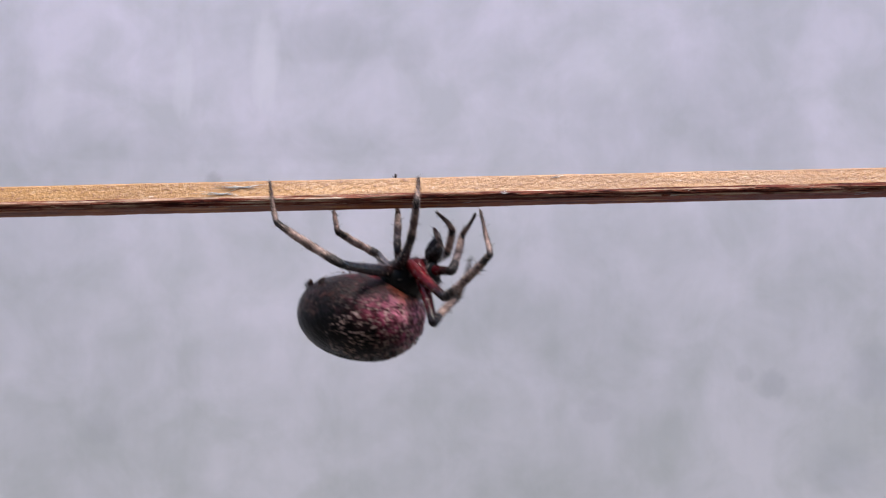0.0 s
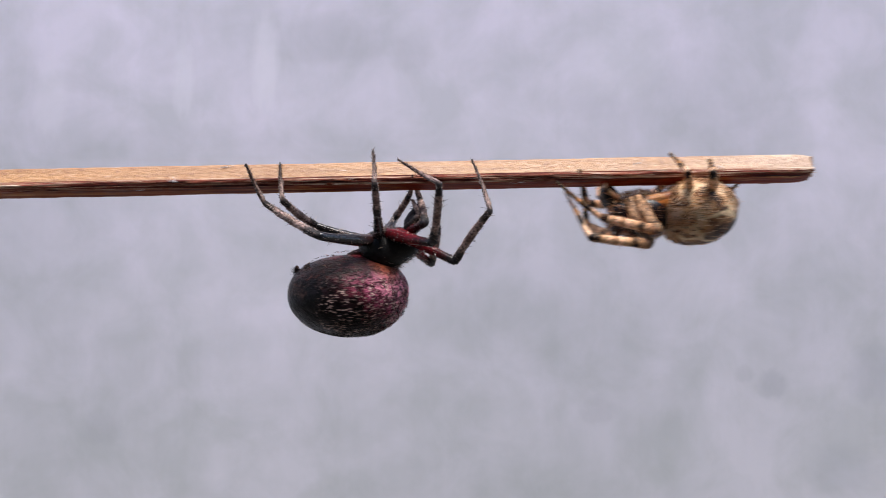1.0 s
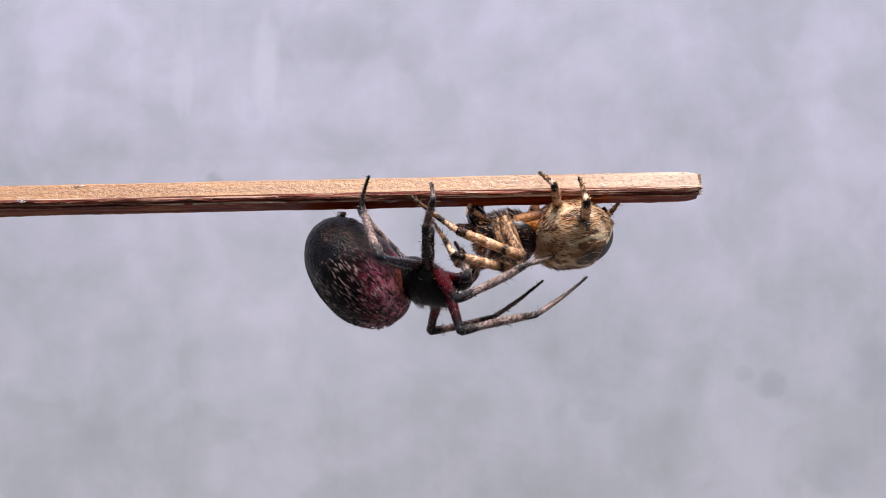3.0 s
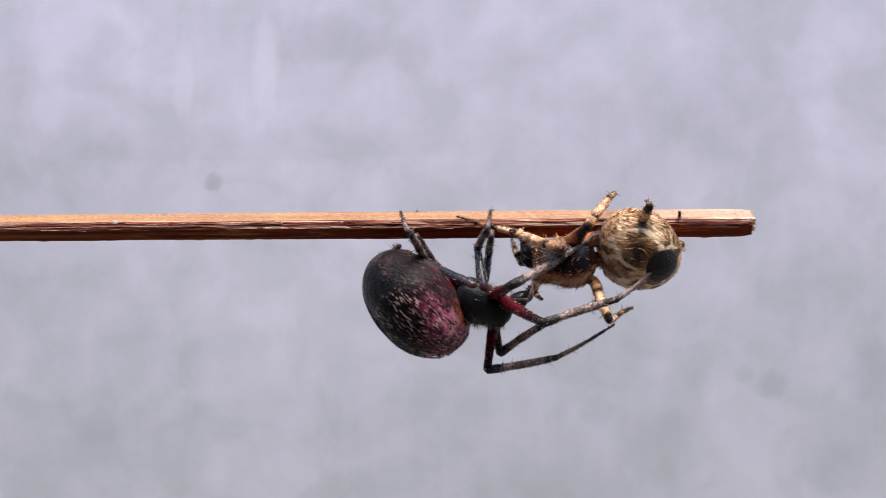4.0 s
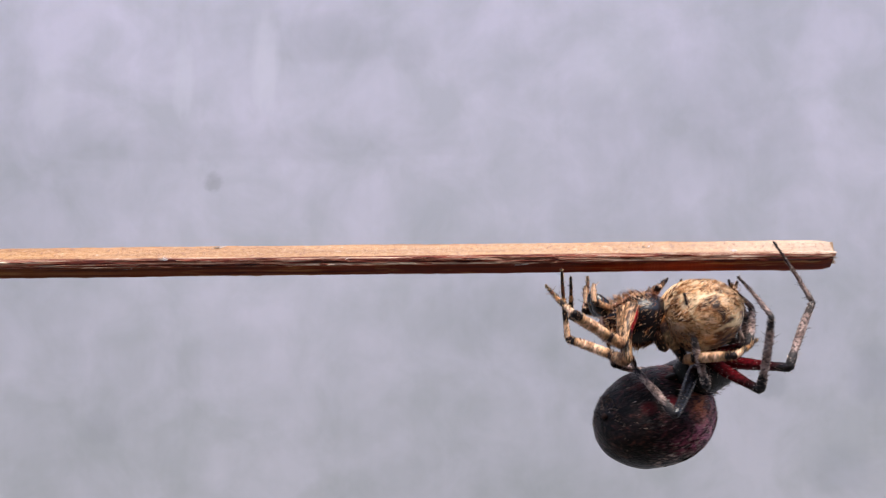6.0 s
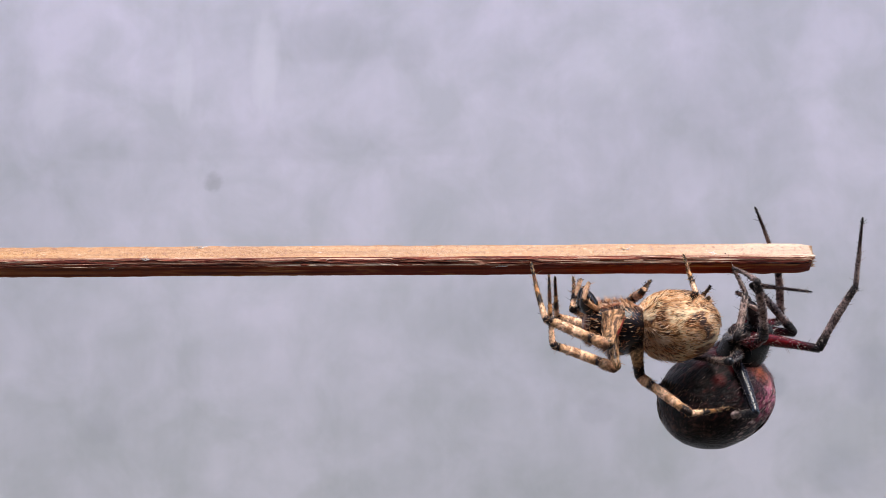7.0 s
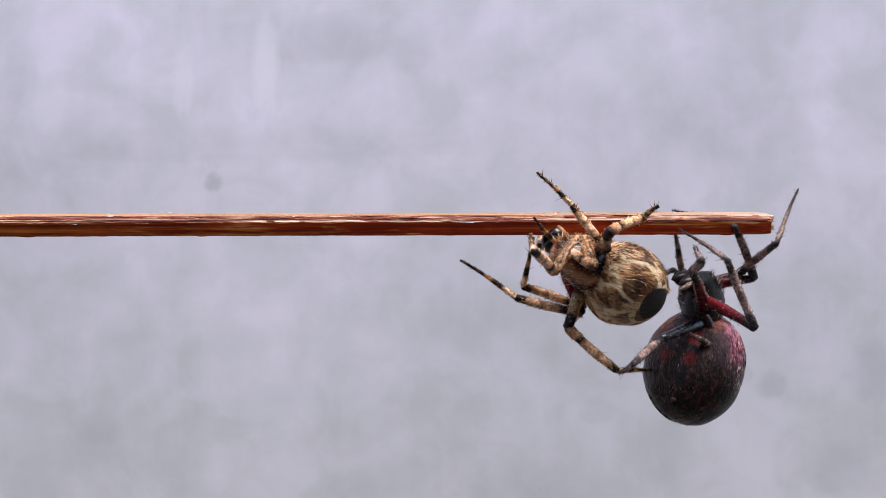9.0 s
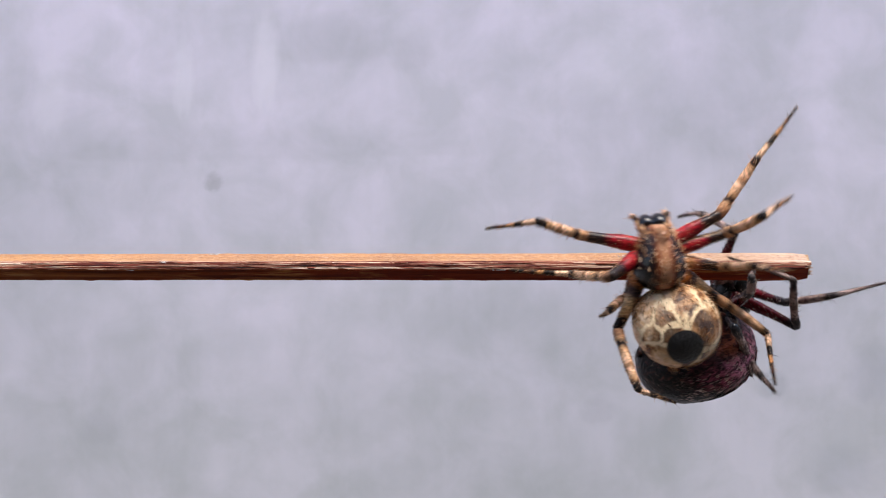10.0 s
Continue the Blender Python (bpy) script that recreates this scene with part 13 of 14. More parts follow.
    walk(pale_legs["2F"][0], [
        (0, pose(0.000633, 0.001783, -0.000805, 0, 19.8, 88.5)), (0.333, pose(0.000633, 0.001783, -0.000805, 0, 19.8, 88.5)), (0.667, pose(0.000633, 0.001783, -0.000805, 0, 19.8, 88.5)),
        (1, pose(0.000633, 0.001783, -0.000805, 0, 19.8, 88.5)), (1.833, pose(0.000633, 0.001783, -0.000805, -14.6, 12, 38.2)), (2.667, pose(0.000633, 0.001783, -0.000805, -18.2, -3.7, -8.3)),
        (3.5, pose(0.000633, 0.001783, -0.000805, -9, -17, -56.2)), (3.625, pose(0.000633, 0.001783, -0.000805, -15.6, 5.9, 4.6)), (3.75, pose(0.000633, 0.001783, -0.000805, 2.2, 22.5, 69.2)),
        (3.875, pose(0.000633, 0.001783, -0.000805, 5.4, 34.2, 76)), (4, pose(0.000633, 0.001783, -0.000805, 11.2, 45.5, 84.9)), (4.125, pose(0.000633, 0.001783, -0.000805, -59.8, 42.4, -14.8)),
        (4.25, pose(0.000633, 0.001783, -0.000805, -72.0, 11.7, -49.7)), (4.375, pose(0.000633, 0.001783, -0.000805, -71.8, 3.8, -56.5)), (4.5, pose(0.000633, 0.001783, -0.000805, -71.8, 3.8, -56.5)),
        (4.625, pose(0.000633, 0.001783, -0.000805, -71.8, -4.3, -57)), (4.75, pose(0.000633, 0.001783, -0.000805, -71.7, -12.4, -57.6)), (4.875, pose(0.000633, 0.001783, -0.000805, -72.1, -19.7, -56.2)),
        (5, pose(0.000633, 0.001783, -0.000805, -72.7, -27, -54.6)), (5.125, pose(0.000633, 0.001783, -0.000805, -71.1, -19.6, -58.7)), (5.25, pose(0.000633, 0.001783, -0.000805, -70.1, -12.1, -62.5)),
        (5.375, pose(0.000633, 0.001783, -0.000805, -69.8, -3.8, -64.4)), (5.5, pose(0.000633, 0.001783, -0.000805, -69.8, 4.5, -66.2)), (5.625, pose(0.000633, 0.001783, -0.000805, -85.7, -26.5, 4.2)),
        (5.75, pose(0.000633, 0.001783, -0.000805, -122.2, -18.3, 85.8)), (5.875, pose(0.000633, 0.001783, -0.000805, -122.4, -11.6, 86.9)), (6, pose(0.000633, 0.001783, -0.000805, -122.6, -5, 88)),
        (6.5, pose(0.000633, 0.001783, -0.000805, -122.1, -9.3, 84)), (7, pose(0.000633, 0.001783, -0.000805, -121.3, -13.6, 79.8)), (7.5, pose(0.000633, 0.001783, -0.000805, -120.1, -17.9, 75.6)),
        (7.75, pose(0.000633, 0.001783, -0.000805, -122, -13.6, 82.6)), (8, pose(0.000633, 0.001783, -0.000805, -123.4, -9.2, 89.4)), (8.25, pose(0.000633, 0.001783, -0.000805, -125.5, -3.5, 108.8)),
        (8.5, pose(0.000633, 0.001783, -0.000805, -125.7, 2.7, 128)), (8.75, pose(0.000633, 0.001783, -0.000805, -125.6, 0.5, 130.2)), (9, pose(0.000633, 0.001783, -0.000805, -125.6, -1.7, 132.4)),
        (9.25, pose(0.000633, 0.001783, -0.000805, -125.7, 4.2, 130.5)), (9.5, pose(0.000633, 0.001783, -0.000805, -125.9, 10.1, 128.6)), (9.6, pose(0.000633, 0.001783, -0.000805, -124.1, -23.6, 114)),
        (9.7, pose(0.000633, 0.001783, -0.000805, -107.1, -54.9, 88.3)), (9.75, pose(0.000633, 0.001783, -0.000805, -104.6, -58.9, 85.4)), (9.8, pose(0.000633, 0.001783, -0.000805, -101.4, -62.8, 81.7)),
        (9.85, pose(0.000633, 0.001783, -0.000805, -113.9, -47, 96.8)), (9.9, pose(0.000633, 0.001783, -0.000805, -118.9, -30.1, 104.7)), (9.95, pose(0.000633, 0.001783, -0.000805, -120.4, -36.2, 107.4)),
        (10, pose(0.000633, 0.001783, -0.000805, -122.4, -42.2, 110.6)),
    ])
    walk(pale_legs["2F"][1], [
        (0, pose(0.006, 0, 0, 1, -0.4, -135)), (0.333, pose(0.006, 0, 0, 1, -0.4, -135)), (0.667, pose(0.006, 0, 0, 1, -0.4, -135)), (1, pose(0.006, 0, 0, 1, -0.4, -135)), (1.833, pose(0.006, 0, 0, 2.8, -6.6, -165.2)),
        (2.667, pose(0.006, 0, 0, 7.6, -10.9, 163.9)), (3.5, pose(0.006, 0, 0, 14.1, -12.2, 132.6)), (3.625, pose(0.006, 0, 0, 3.4, -13.3, 178.6)), (3.75, pose(0.006, 0, 0, -4.9, -6.6, -136.2)),
        (3.875, pose(0.006, 0, 0, -4.8, -0.7, -138)), (4, pose(0.006, 0, 0, -4.8, 5.2, -139.8)), (4.125, pose(0.006000, 0.000000, 0.000000, 0.3, -20.0, -171.8)), (4.25, pose(0.006000, 0.000000, 0.000000, 12.1, -32.7, 163.1)),
        (4.375, pose(0.006000, 0.000000, 0.000000, 16.6, -35.2, 155.3)), (4.5, pose(0.006, 0, 0, 16.6, -35.2, 155.3)), (4.625, pose(0.006, 0, 0, 17.8, -32.4, 153.1)), (4.75, pose(0.006, 0, 0, 18.9, -29.6, 151.1)),
        (4.875, pose(0.006, 0, 0, 19.6, -27.1, 149.6)), (5, pose(0.006, 0, 0, 20.2, -24.5, 148.3)), (5.125, pose(0.006, 0, 0, 16.7, -26.4, 156.5)), (5.25, pose(0.006, 0, 0, 12.8, -27.8, 164.9)),
        (5.375, pose(0.006, 0, 0, 10.3, -26.1, 170.4)), (5.5, pose(0.006, 0, 0, 8, -24.1, 175.8)), (5.625, pose(0.006, 0, 0, 9.3, -0.1, 169.5)), (5.75, pose(0.006, 0, 0, 8, 23.9, 163.2)),
        (5.875, pose(0.006, 0, 0, 6.6, 26.1, 159.8)), (6, pose(0.006, 0, 0, 5, 28.1, 156.4)), (6.5, pose(0.006, 0, 0, 6.4, 30.4, 159.2)), (7, pose(0.006, 0, 0, 8, 32.5, 162.2)), (7.5, pose(0.006, 0, 0, 9.7, 34.6, 165.4)),
        (7.75, pose(0.006, 0, 0, 7.8, 30.4, 161.9)), (8, pose(0.006, 0, 0, 6.3, 26.1, 158.7)), (8.25, pose(0.006, 0, 0, 1.2, 30.8, 148)), (8.5, pose(0.006, 0, 0, -5.1, 34.5, 136.3)), (8.75, pose(0.006, 0, 0, -4.4, 37.9, 137.5)),
        (9, pose(0.006, 0, 0, -3.5, 41.2, 138.9)), (9.25, pose(0.006, 0, 0, -6.1, 38, 134.8)), (9.5, pose(0.006, 0, 0, -8.4, 34.6, 131)), (9.6, pose(0.006, 0, 0, -17.4, 4.4, 105.2)), (9.7, pose(0.006, 0, 0, -12.7, -26.6, 81.6)),
        (9.75, pose(0.006, 0, 0, -17.3, -18.9, 93.6)), (9.8, pose(0.006, 0, 0, -20.1, -10.6, 104.5)), (9.85, pose(0.006, 0, 0, -17.5, -15.7, 93.2)), (9.9, pose(0.006, 0, 0, -13.9, -20.2, 81.4)),
        (9.95, pose(0.006, 0, 0, -18.8, -22.5, 94.9)), (10, pose(0.006, 0, 0, -24.2, -23.6, 108.7)),
    ])
    walk(pale_legs["2F"][2], [
        (0, pose(0.000871, -0.005124, 0.000051, -112.8, 37.1, -154.9)), (0.333, pose(0.000871, -0.005124, 0.000051, -112.8, 37.1, -154.9)), (0.667, pose(0.000871, -0.005124, 0.000051, -112.8, 37.1, -154.9)),
        (1, pose(0.000871, -0.005124, 0.000051, -112.8, 37.1, -154.9)), (1.833, pose(-0.000965, -0.001835, 0.000828, -84.4, 55.2, -116.7)), (2.667, pose(-0.000841, 0.001969, 0.001373, -38.7, 53, -61.7)),
        (3.5, pose(0.001207, 0.00522, 0.001531, -15, 32.7, -28)), (3.625, pose(-0.001053, 0.000167, 0.00167, -3.3, 32.5, -6.4)), (3.75, pose(0.0008, -0.004982, 0.000835, 7.3, 28.6, 14.2)),
        (3.875, pose(0.000612, -0.00485, 0.000087, 5.2, 23.4, 9.5)), (4, pose(0.000486, -0.00466, -0.000663, 3.6, 18, 5.1)), (4.125, pose(-0.000743, -0.000977, 0.002477, 3.5, 25.5, 6.0)),
        (4.25, pose(0.000163, 0.001771, 0.003919, 3.5, 30.2, 6.6)), (4.375, pose(0.000618, 0.002476, 0.004179, 3.5, 31.6, 6.8)), (4.5, pose(0.000617, 0.002477, 0.004177, 3.5, 31.6, 6.8)),
        (4.625, pose(0.000542, 0.002767, 0.003887, 6.9, 33.4, 13.1)), (4.75, pose(0.000485, 0.003049, 0.003585, 10.5, 34.8, 19.7)), (4.875, pose(0.000431, 0.003263, 0.003302, 14.5, 38.3, 26.3)),
        (5, pose(0.000391, 0.003469, 0.003012, 19.1, 41.3, 33.5)), (5.125, pose(0.000048, 0.002594, 0.003226, 17.6, 35.5, 31.1)), (5.25, pose(-0.000191, 0.001673, 0.003382, 16.5, 29.7, 29)),
        (5.375, pose(-0.000421, 0.001081, 0.003187, 14.2, 24.1, 24.1)), (5.5, pose(-0.000598, 0.00048, 0.002965, 12.6, 18.3, 19.5)), (5.625, pose(-0.001129, 0.001319, 0.000013, 12.7, -6, 20.3)),
        (5.75, pose(-0.000344, 0.001914, -0.002942, 12.4, -30.4, 21.1)), (5.875, pose(-0.000114, 0.002244, -0.003186, 10.8, -34.6, 24.1)), (6, pose(0.000142, 0.002565, -0.003416, 8.8, -38.8, 27.4)),
        (6.5, pose(0.00015, 0.002219, -0.003663, 8, -36.4, 28.7)), (7, pose(0.000179, 0.001866, -0.003898, 7.3, -34, 30)), (7.5, pose(0.000227, 0.001506, -0.00412, 6.7, -31.5, 31.2)),
        (7.75, pose(0.000057, 0.001945, -0.003669, 9.3, -29.6, 26)), (8, pose(-0.000066, 0.002368, -0.003188, 11.6, -27.5, 21.1)), (8.25, pose(0.000718, 0.003304, -0.003707, -56.3, -67.7, 102.2)),
        (8.5, pose(0.001679, 0.004131, -0.004102, -118.3, -25.1, 177.7)), (8.75, pose(0.001778, 0.003866, -0.004449, -122.2, -22.9, -173)), (9, pose(0.001893, 0.003586, -0.004779, -125.5, -20, -164)),
        (9.25, pose(0.001976, 0.004056, -0.004463, -104.1, -42.7, 157)), (9.5, pose(0.002085, 0.004501, -0.00412, -63.9, -44.5, 101.1)), (9.6, pose(0.004101, 0.006974, -0.000559, -45, -44.1, 74.4)),
        (9.7, pose(0.006943, 0.006415, 0.003244, -29.1, -38, 50.4)), (9.75, pose(0.00557, 0.006845, 0.002351, -38.7, -16, 71)), (9.8, pose(0.004221, 0.006901, 0.001329, -40, 7.6, 87.3)),
        (9.85, pose(0.005608, 0.006969, 0.001959, -40.9, -2.8, 64.7)), (9.9, pose(0.007012, 0.006729, 0.002502, -37.7, -12.9, 41.8)), (9.95, pose(0.005427, 0.006676, 0.00277, -39, -5.5, 49.9)),
        (10, pose(0.00387, 0.006294, 0.002901, -39.3, 2.1, 57.8)),
    ])
    walk(pale_legs["1N"][0], [
        (0, pose(0.001495, -0.001437, -0.00069, -0, -58.7, -128.5)), (0.333, pose(0.001495, -0.001437, -0.00069, 0, -58.7, -128.5)), (0.667, pose(0.001495, -0.001437, -0.00069, 0, -58.7, -128.5)),
        (1, pose(0.001495, -0.001437, -0.00069, -0, -58.7, -128.5)), (1.833, pose(0.001495, -0.001437, -0.00069, 5.5, -59.9, -134.9)), (2.667, pose(0.001495, -0.001437, -0.00069, 11.4, -60.7, -141.7)),
        (3.5, pose(0.001495, -0.001437, -0.00069, 17.5, -61.2, -148.7)), (3.625, pose(0.001495, -0.001437, -0.00069, 49.7, -57, 174.2)), (3.75, pose(0.001495, -0.001437, -0.00069, 68.7, -45, 149.9)),
        (3.875, pose(0.001495, -0.001437, -0.00069, 69.4, -39.2, 148.9)), (4, pose(0.001495, -0.001437, -0.00069, 70, -33.3, 148)), (4.125, pose(0.001495, -0.001437, -0.000690, -25.2, -77.1, -108.9)),
        (4.25, pose(0.001495, -0.001437, -0.000690, -16.8, -65.1, -118.3)), (4.375, pose(0.001495, -0.001437, -0.000690, 8.2, -61.0, -137.9)), (4.5, pose(0.001495, -0.001437, -0.000690, 49.7, -51.2, 177.4)),
        (4.625, pose(0.001495, -0.001437, -0.000690, 54.4, -58.4, 170.5)), (4.75, pose(0.001495, -0.001437, -0.000690, 59.1, -59.5, 164.4)), (4.875, pose(0.001495, -0.001437, -0.000690, 12.8, -65.2, -144.0)),
        (5, pose(0.001495, -0.001437, -0.000690, 8.7, -60.6, -138.6)), (5.125, pose(0.001495, -0.001437, -0.000690, 1.6, -44.5, -132.9)), (5.25, pose(0.001495, -0.001437, -0.000690, -4.3, -42.4, -130.6)),
        (5.375, pose(0.001495, -0.001437, -0.00069, -36.5, -17.1, -76.2)), (5.5, pose(0.001495, -0.001437, -0.00069, -38.2, -1, -66)), (5.625, pose(0.001495, -0.001437, -0.00069, -38, -14, -67.6)),
        (5.75, pose(0.001495, -0.001437, -0.00069, -37.3, -27, -69.3)), (5.875, pose(0.001495, -0.001437, -0.00069, -37.6, -43.3, -68.9)), (6, pose(0.001495, -0.001437, -0.00069, -38.1, -59.6, -68.2)),
        (6.5, pose(0.001495, -0.001437, -0.00069, -21.9, -57.4, -87.2)), (7, pose(0.001495, -0.001437, -0.00069, -8.9, -52.9, -103)), (7.5, pose(0.001495, -0.001437, -0.00069, 0.6, -46.7, -115.4)),
        (7.75, pose(0.001495, -0.001437, -0.00069, -9.1, -42.1, -101.5)), (8, pose(0.001495, -0.001437, -0.00069, -16.5, -36, -89.8)), (8.25, pose(0.001495, -0.001437, -0.00069, -26.5, -62, -76.9)),
        (8.5, pose(0.001495, -0.001437, -0.00069, -99.3, -79.2, -1.6)), (8.75, pose(0.001495, -0.001437, -0.00069, -119.9, -75, 19.5)), (9, pose(0.001495, -0.001437, -0.00069, -130.6, -69.7, 30.8)),
        (9.25, pose(0.001495, -0.001437, -0.00069, -94.8, -65.3, -7.8)), (9.5, pose(0.001495, -0.001437, -0.00069, -75.7, -54.6, -29.7)), (9.6, pose(0.001495, -0.001437, -0.00069, -68.7, -44.6, -38.9)),
        (9.7, pose(0.001495, -0.001437, -0.00069, -64.6, -34.1, -45.3)), (9.75, pose(0.001495, -0.001437, -0.00069, -65.5, -9.5, -42.8)), (9.8, pose(0.001495, -0.001437, -0.00069, -65.4, 15.2, -40.7)),
        (9.85, pose(0.001495, -0.001437, -0.00069, -57, 9.5, -3)), (9.9, pose(0.001495, -0.001437, -0.00069, -53.9, -0, 33.2)), (9.95, pose(0.001495, -0.001437, -0.00069, -54.6, 1.4, -16.9)),
        (10, pose(0.001495, -0.001437, -0.00069, -56, 1.7, -67.1)),
    ])
    walk(pale_legs["1N"][1], [
        (0, pose(0.00625, 0, 0, -21.7, -19.1, 97.6)), (0.333, pose(0.00625, 0, 0, -21.7, -19.1, 97.6)), (0.667, pose(0.00625, 0, 0, -21.7, -19.1, 97.6)), (1, pose(0.00625, 0, 0, -21.7, -19.1, 97.6)),
        (1.833, pose(0.00625, 0, 0, -22.6, -15, 100.7)), (2.667, pose(0.00625, 0, 0, -23.3, -10.8, 103.6)), (3.5, pose(0.00625, 0, 0, -23.7, -6.7, 106.5)), (3.625, pose(0.00625, 0, 0, -23.6, -2.2, 105.2)),
        (3.75, pose(0.00625, 0, 0, -23.6, 2.2, 103.9)), (3.875, pose(0.00625, 0, 0, -23.5, -3.1, 86.3)), (4, pose(0.00625, 0, 0, -21.7, -8.1, 68.5)), (4.125, pose(0.006250, -0.000000, -0.000000, -21.2, -6.1, 81.4)),
        (4.25, pose(0.006250, -0.000000, -0.000000, -30.1, -6.1, 83.9)), (4.375, pose(0.006250, -0.000000, 0.000000, -48.3, 1.5, 91.1)), (4.5, pose(0.006250, 0.000000, 0.000000, -57.6, 3.7, 114.8)), (4.625, pose(0.006250, 0.000000, 0.000000, -57.4, 2.5, 107.9)),
        (4.75, pose(0.006250, 0.000000, 0.000000, -67.1, 0.7, 112.7)), (4.875, pose(0.006250, 0.000000, 0.000000, -77.5, 4.8, 90.3)), (5, pose(0.006250, 0.000000, 0.000000, -77.9, 7.2, 87.7)), (5.125, pose(0.006250, 0.000000, 0.000000, -86.8, 10.5, 89.8)),
        (5.25, pose(0.006250, 0.000000, 0.000000, -75.2, 15.3, 100.0)), (5.375, pose(0.00625, 0, 0, -88.5, -31.1, 158)), (5.5, pose(0.00625, 0, 0, -85.9, -32, 153.1)), (5.625, pose(0.00625, 0, 0, -84.2, -34.4, 150)),
        (5.75, pose(0.00625, 0, 0, -82.3, -36.7, 146.7)), (5.875, pose(0.00625, 0, 0, -78, -37.6, 139.6)), (6, pose(0.00625, 0, 0, -73.6, -38, 132.4)), (6.5, pose(0.00625, 0, 0, -74, -39.4, 133)),
        (7, pose(0.00625, 0, 0, -74.4, -40.8, 133.6)), (7.5, pose(0.00625, 0, 0, -74.8, -42.2, 134.2)), (7.75, pose(0.00625, 0, 0, -75.2, -43.3, 134.9)), (8, pose(0.00625, 0, 0, -75.6, -44.5, 135.5)),
        (8.25, pose(0.00625, 0, 0, -87.3, -32.5, 154)), (8.5, pose(0.00625, 0, 0, -93.3, -18.6, 167.9)), (8.75, pose(0.00625, 0, 0, -95.1, 21.8, 112.2)), (9, pose(0.00625, 0, 0, -138.6, 36.8, 34.3)),
        (9.25, pose(0.00625, 0, 0, -143.6, 36.3, 25.9)), (9.5, pose(0.00625, 0, 0, -148.4, 35.1, 17.6)), (9.6, pose(0.00625, 0, 0, -120, 32.7, 66.5)), (9.7, pose(0.00625, 0, 0, -103.4, 14.5, 105.9)),
        (9.75, pose(0.00625, 0, 0, -115.8, 19.4, 65.1)), (9.8, pose(0.00625, 0, 0, -128.6, 15.3, 24.1)), (9.85, pose(0.00625, 0, 0, -132.2, 12.1, 8.9)), (9.9, pose(0.00625, 0, 0, -134.9, 8.1, -5.9)),
        (9.95, pose(0.00625, 0, 0, -134.7, -6.5, 5.8)), (10, pose(0.00625, 0, 0, -137.6, -20.7, 18.3)),
    ])
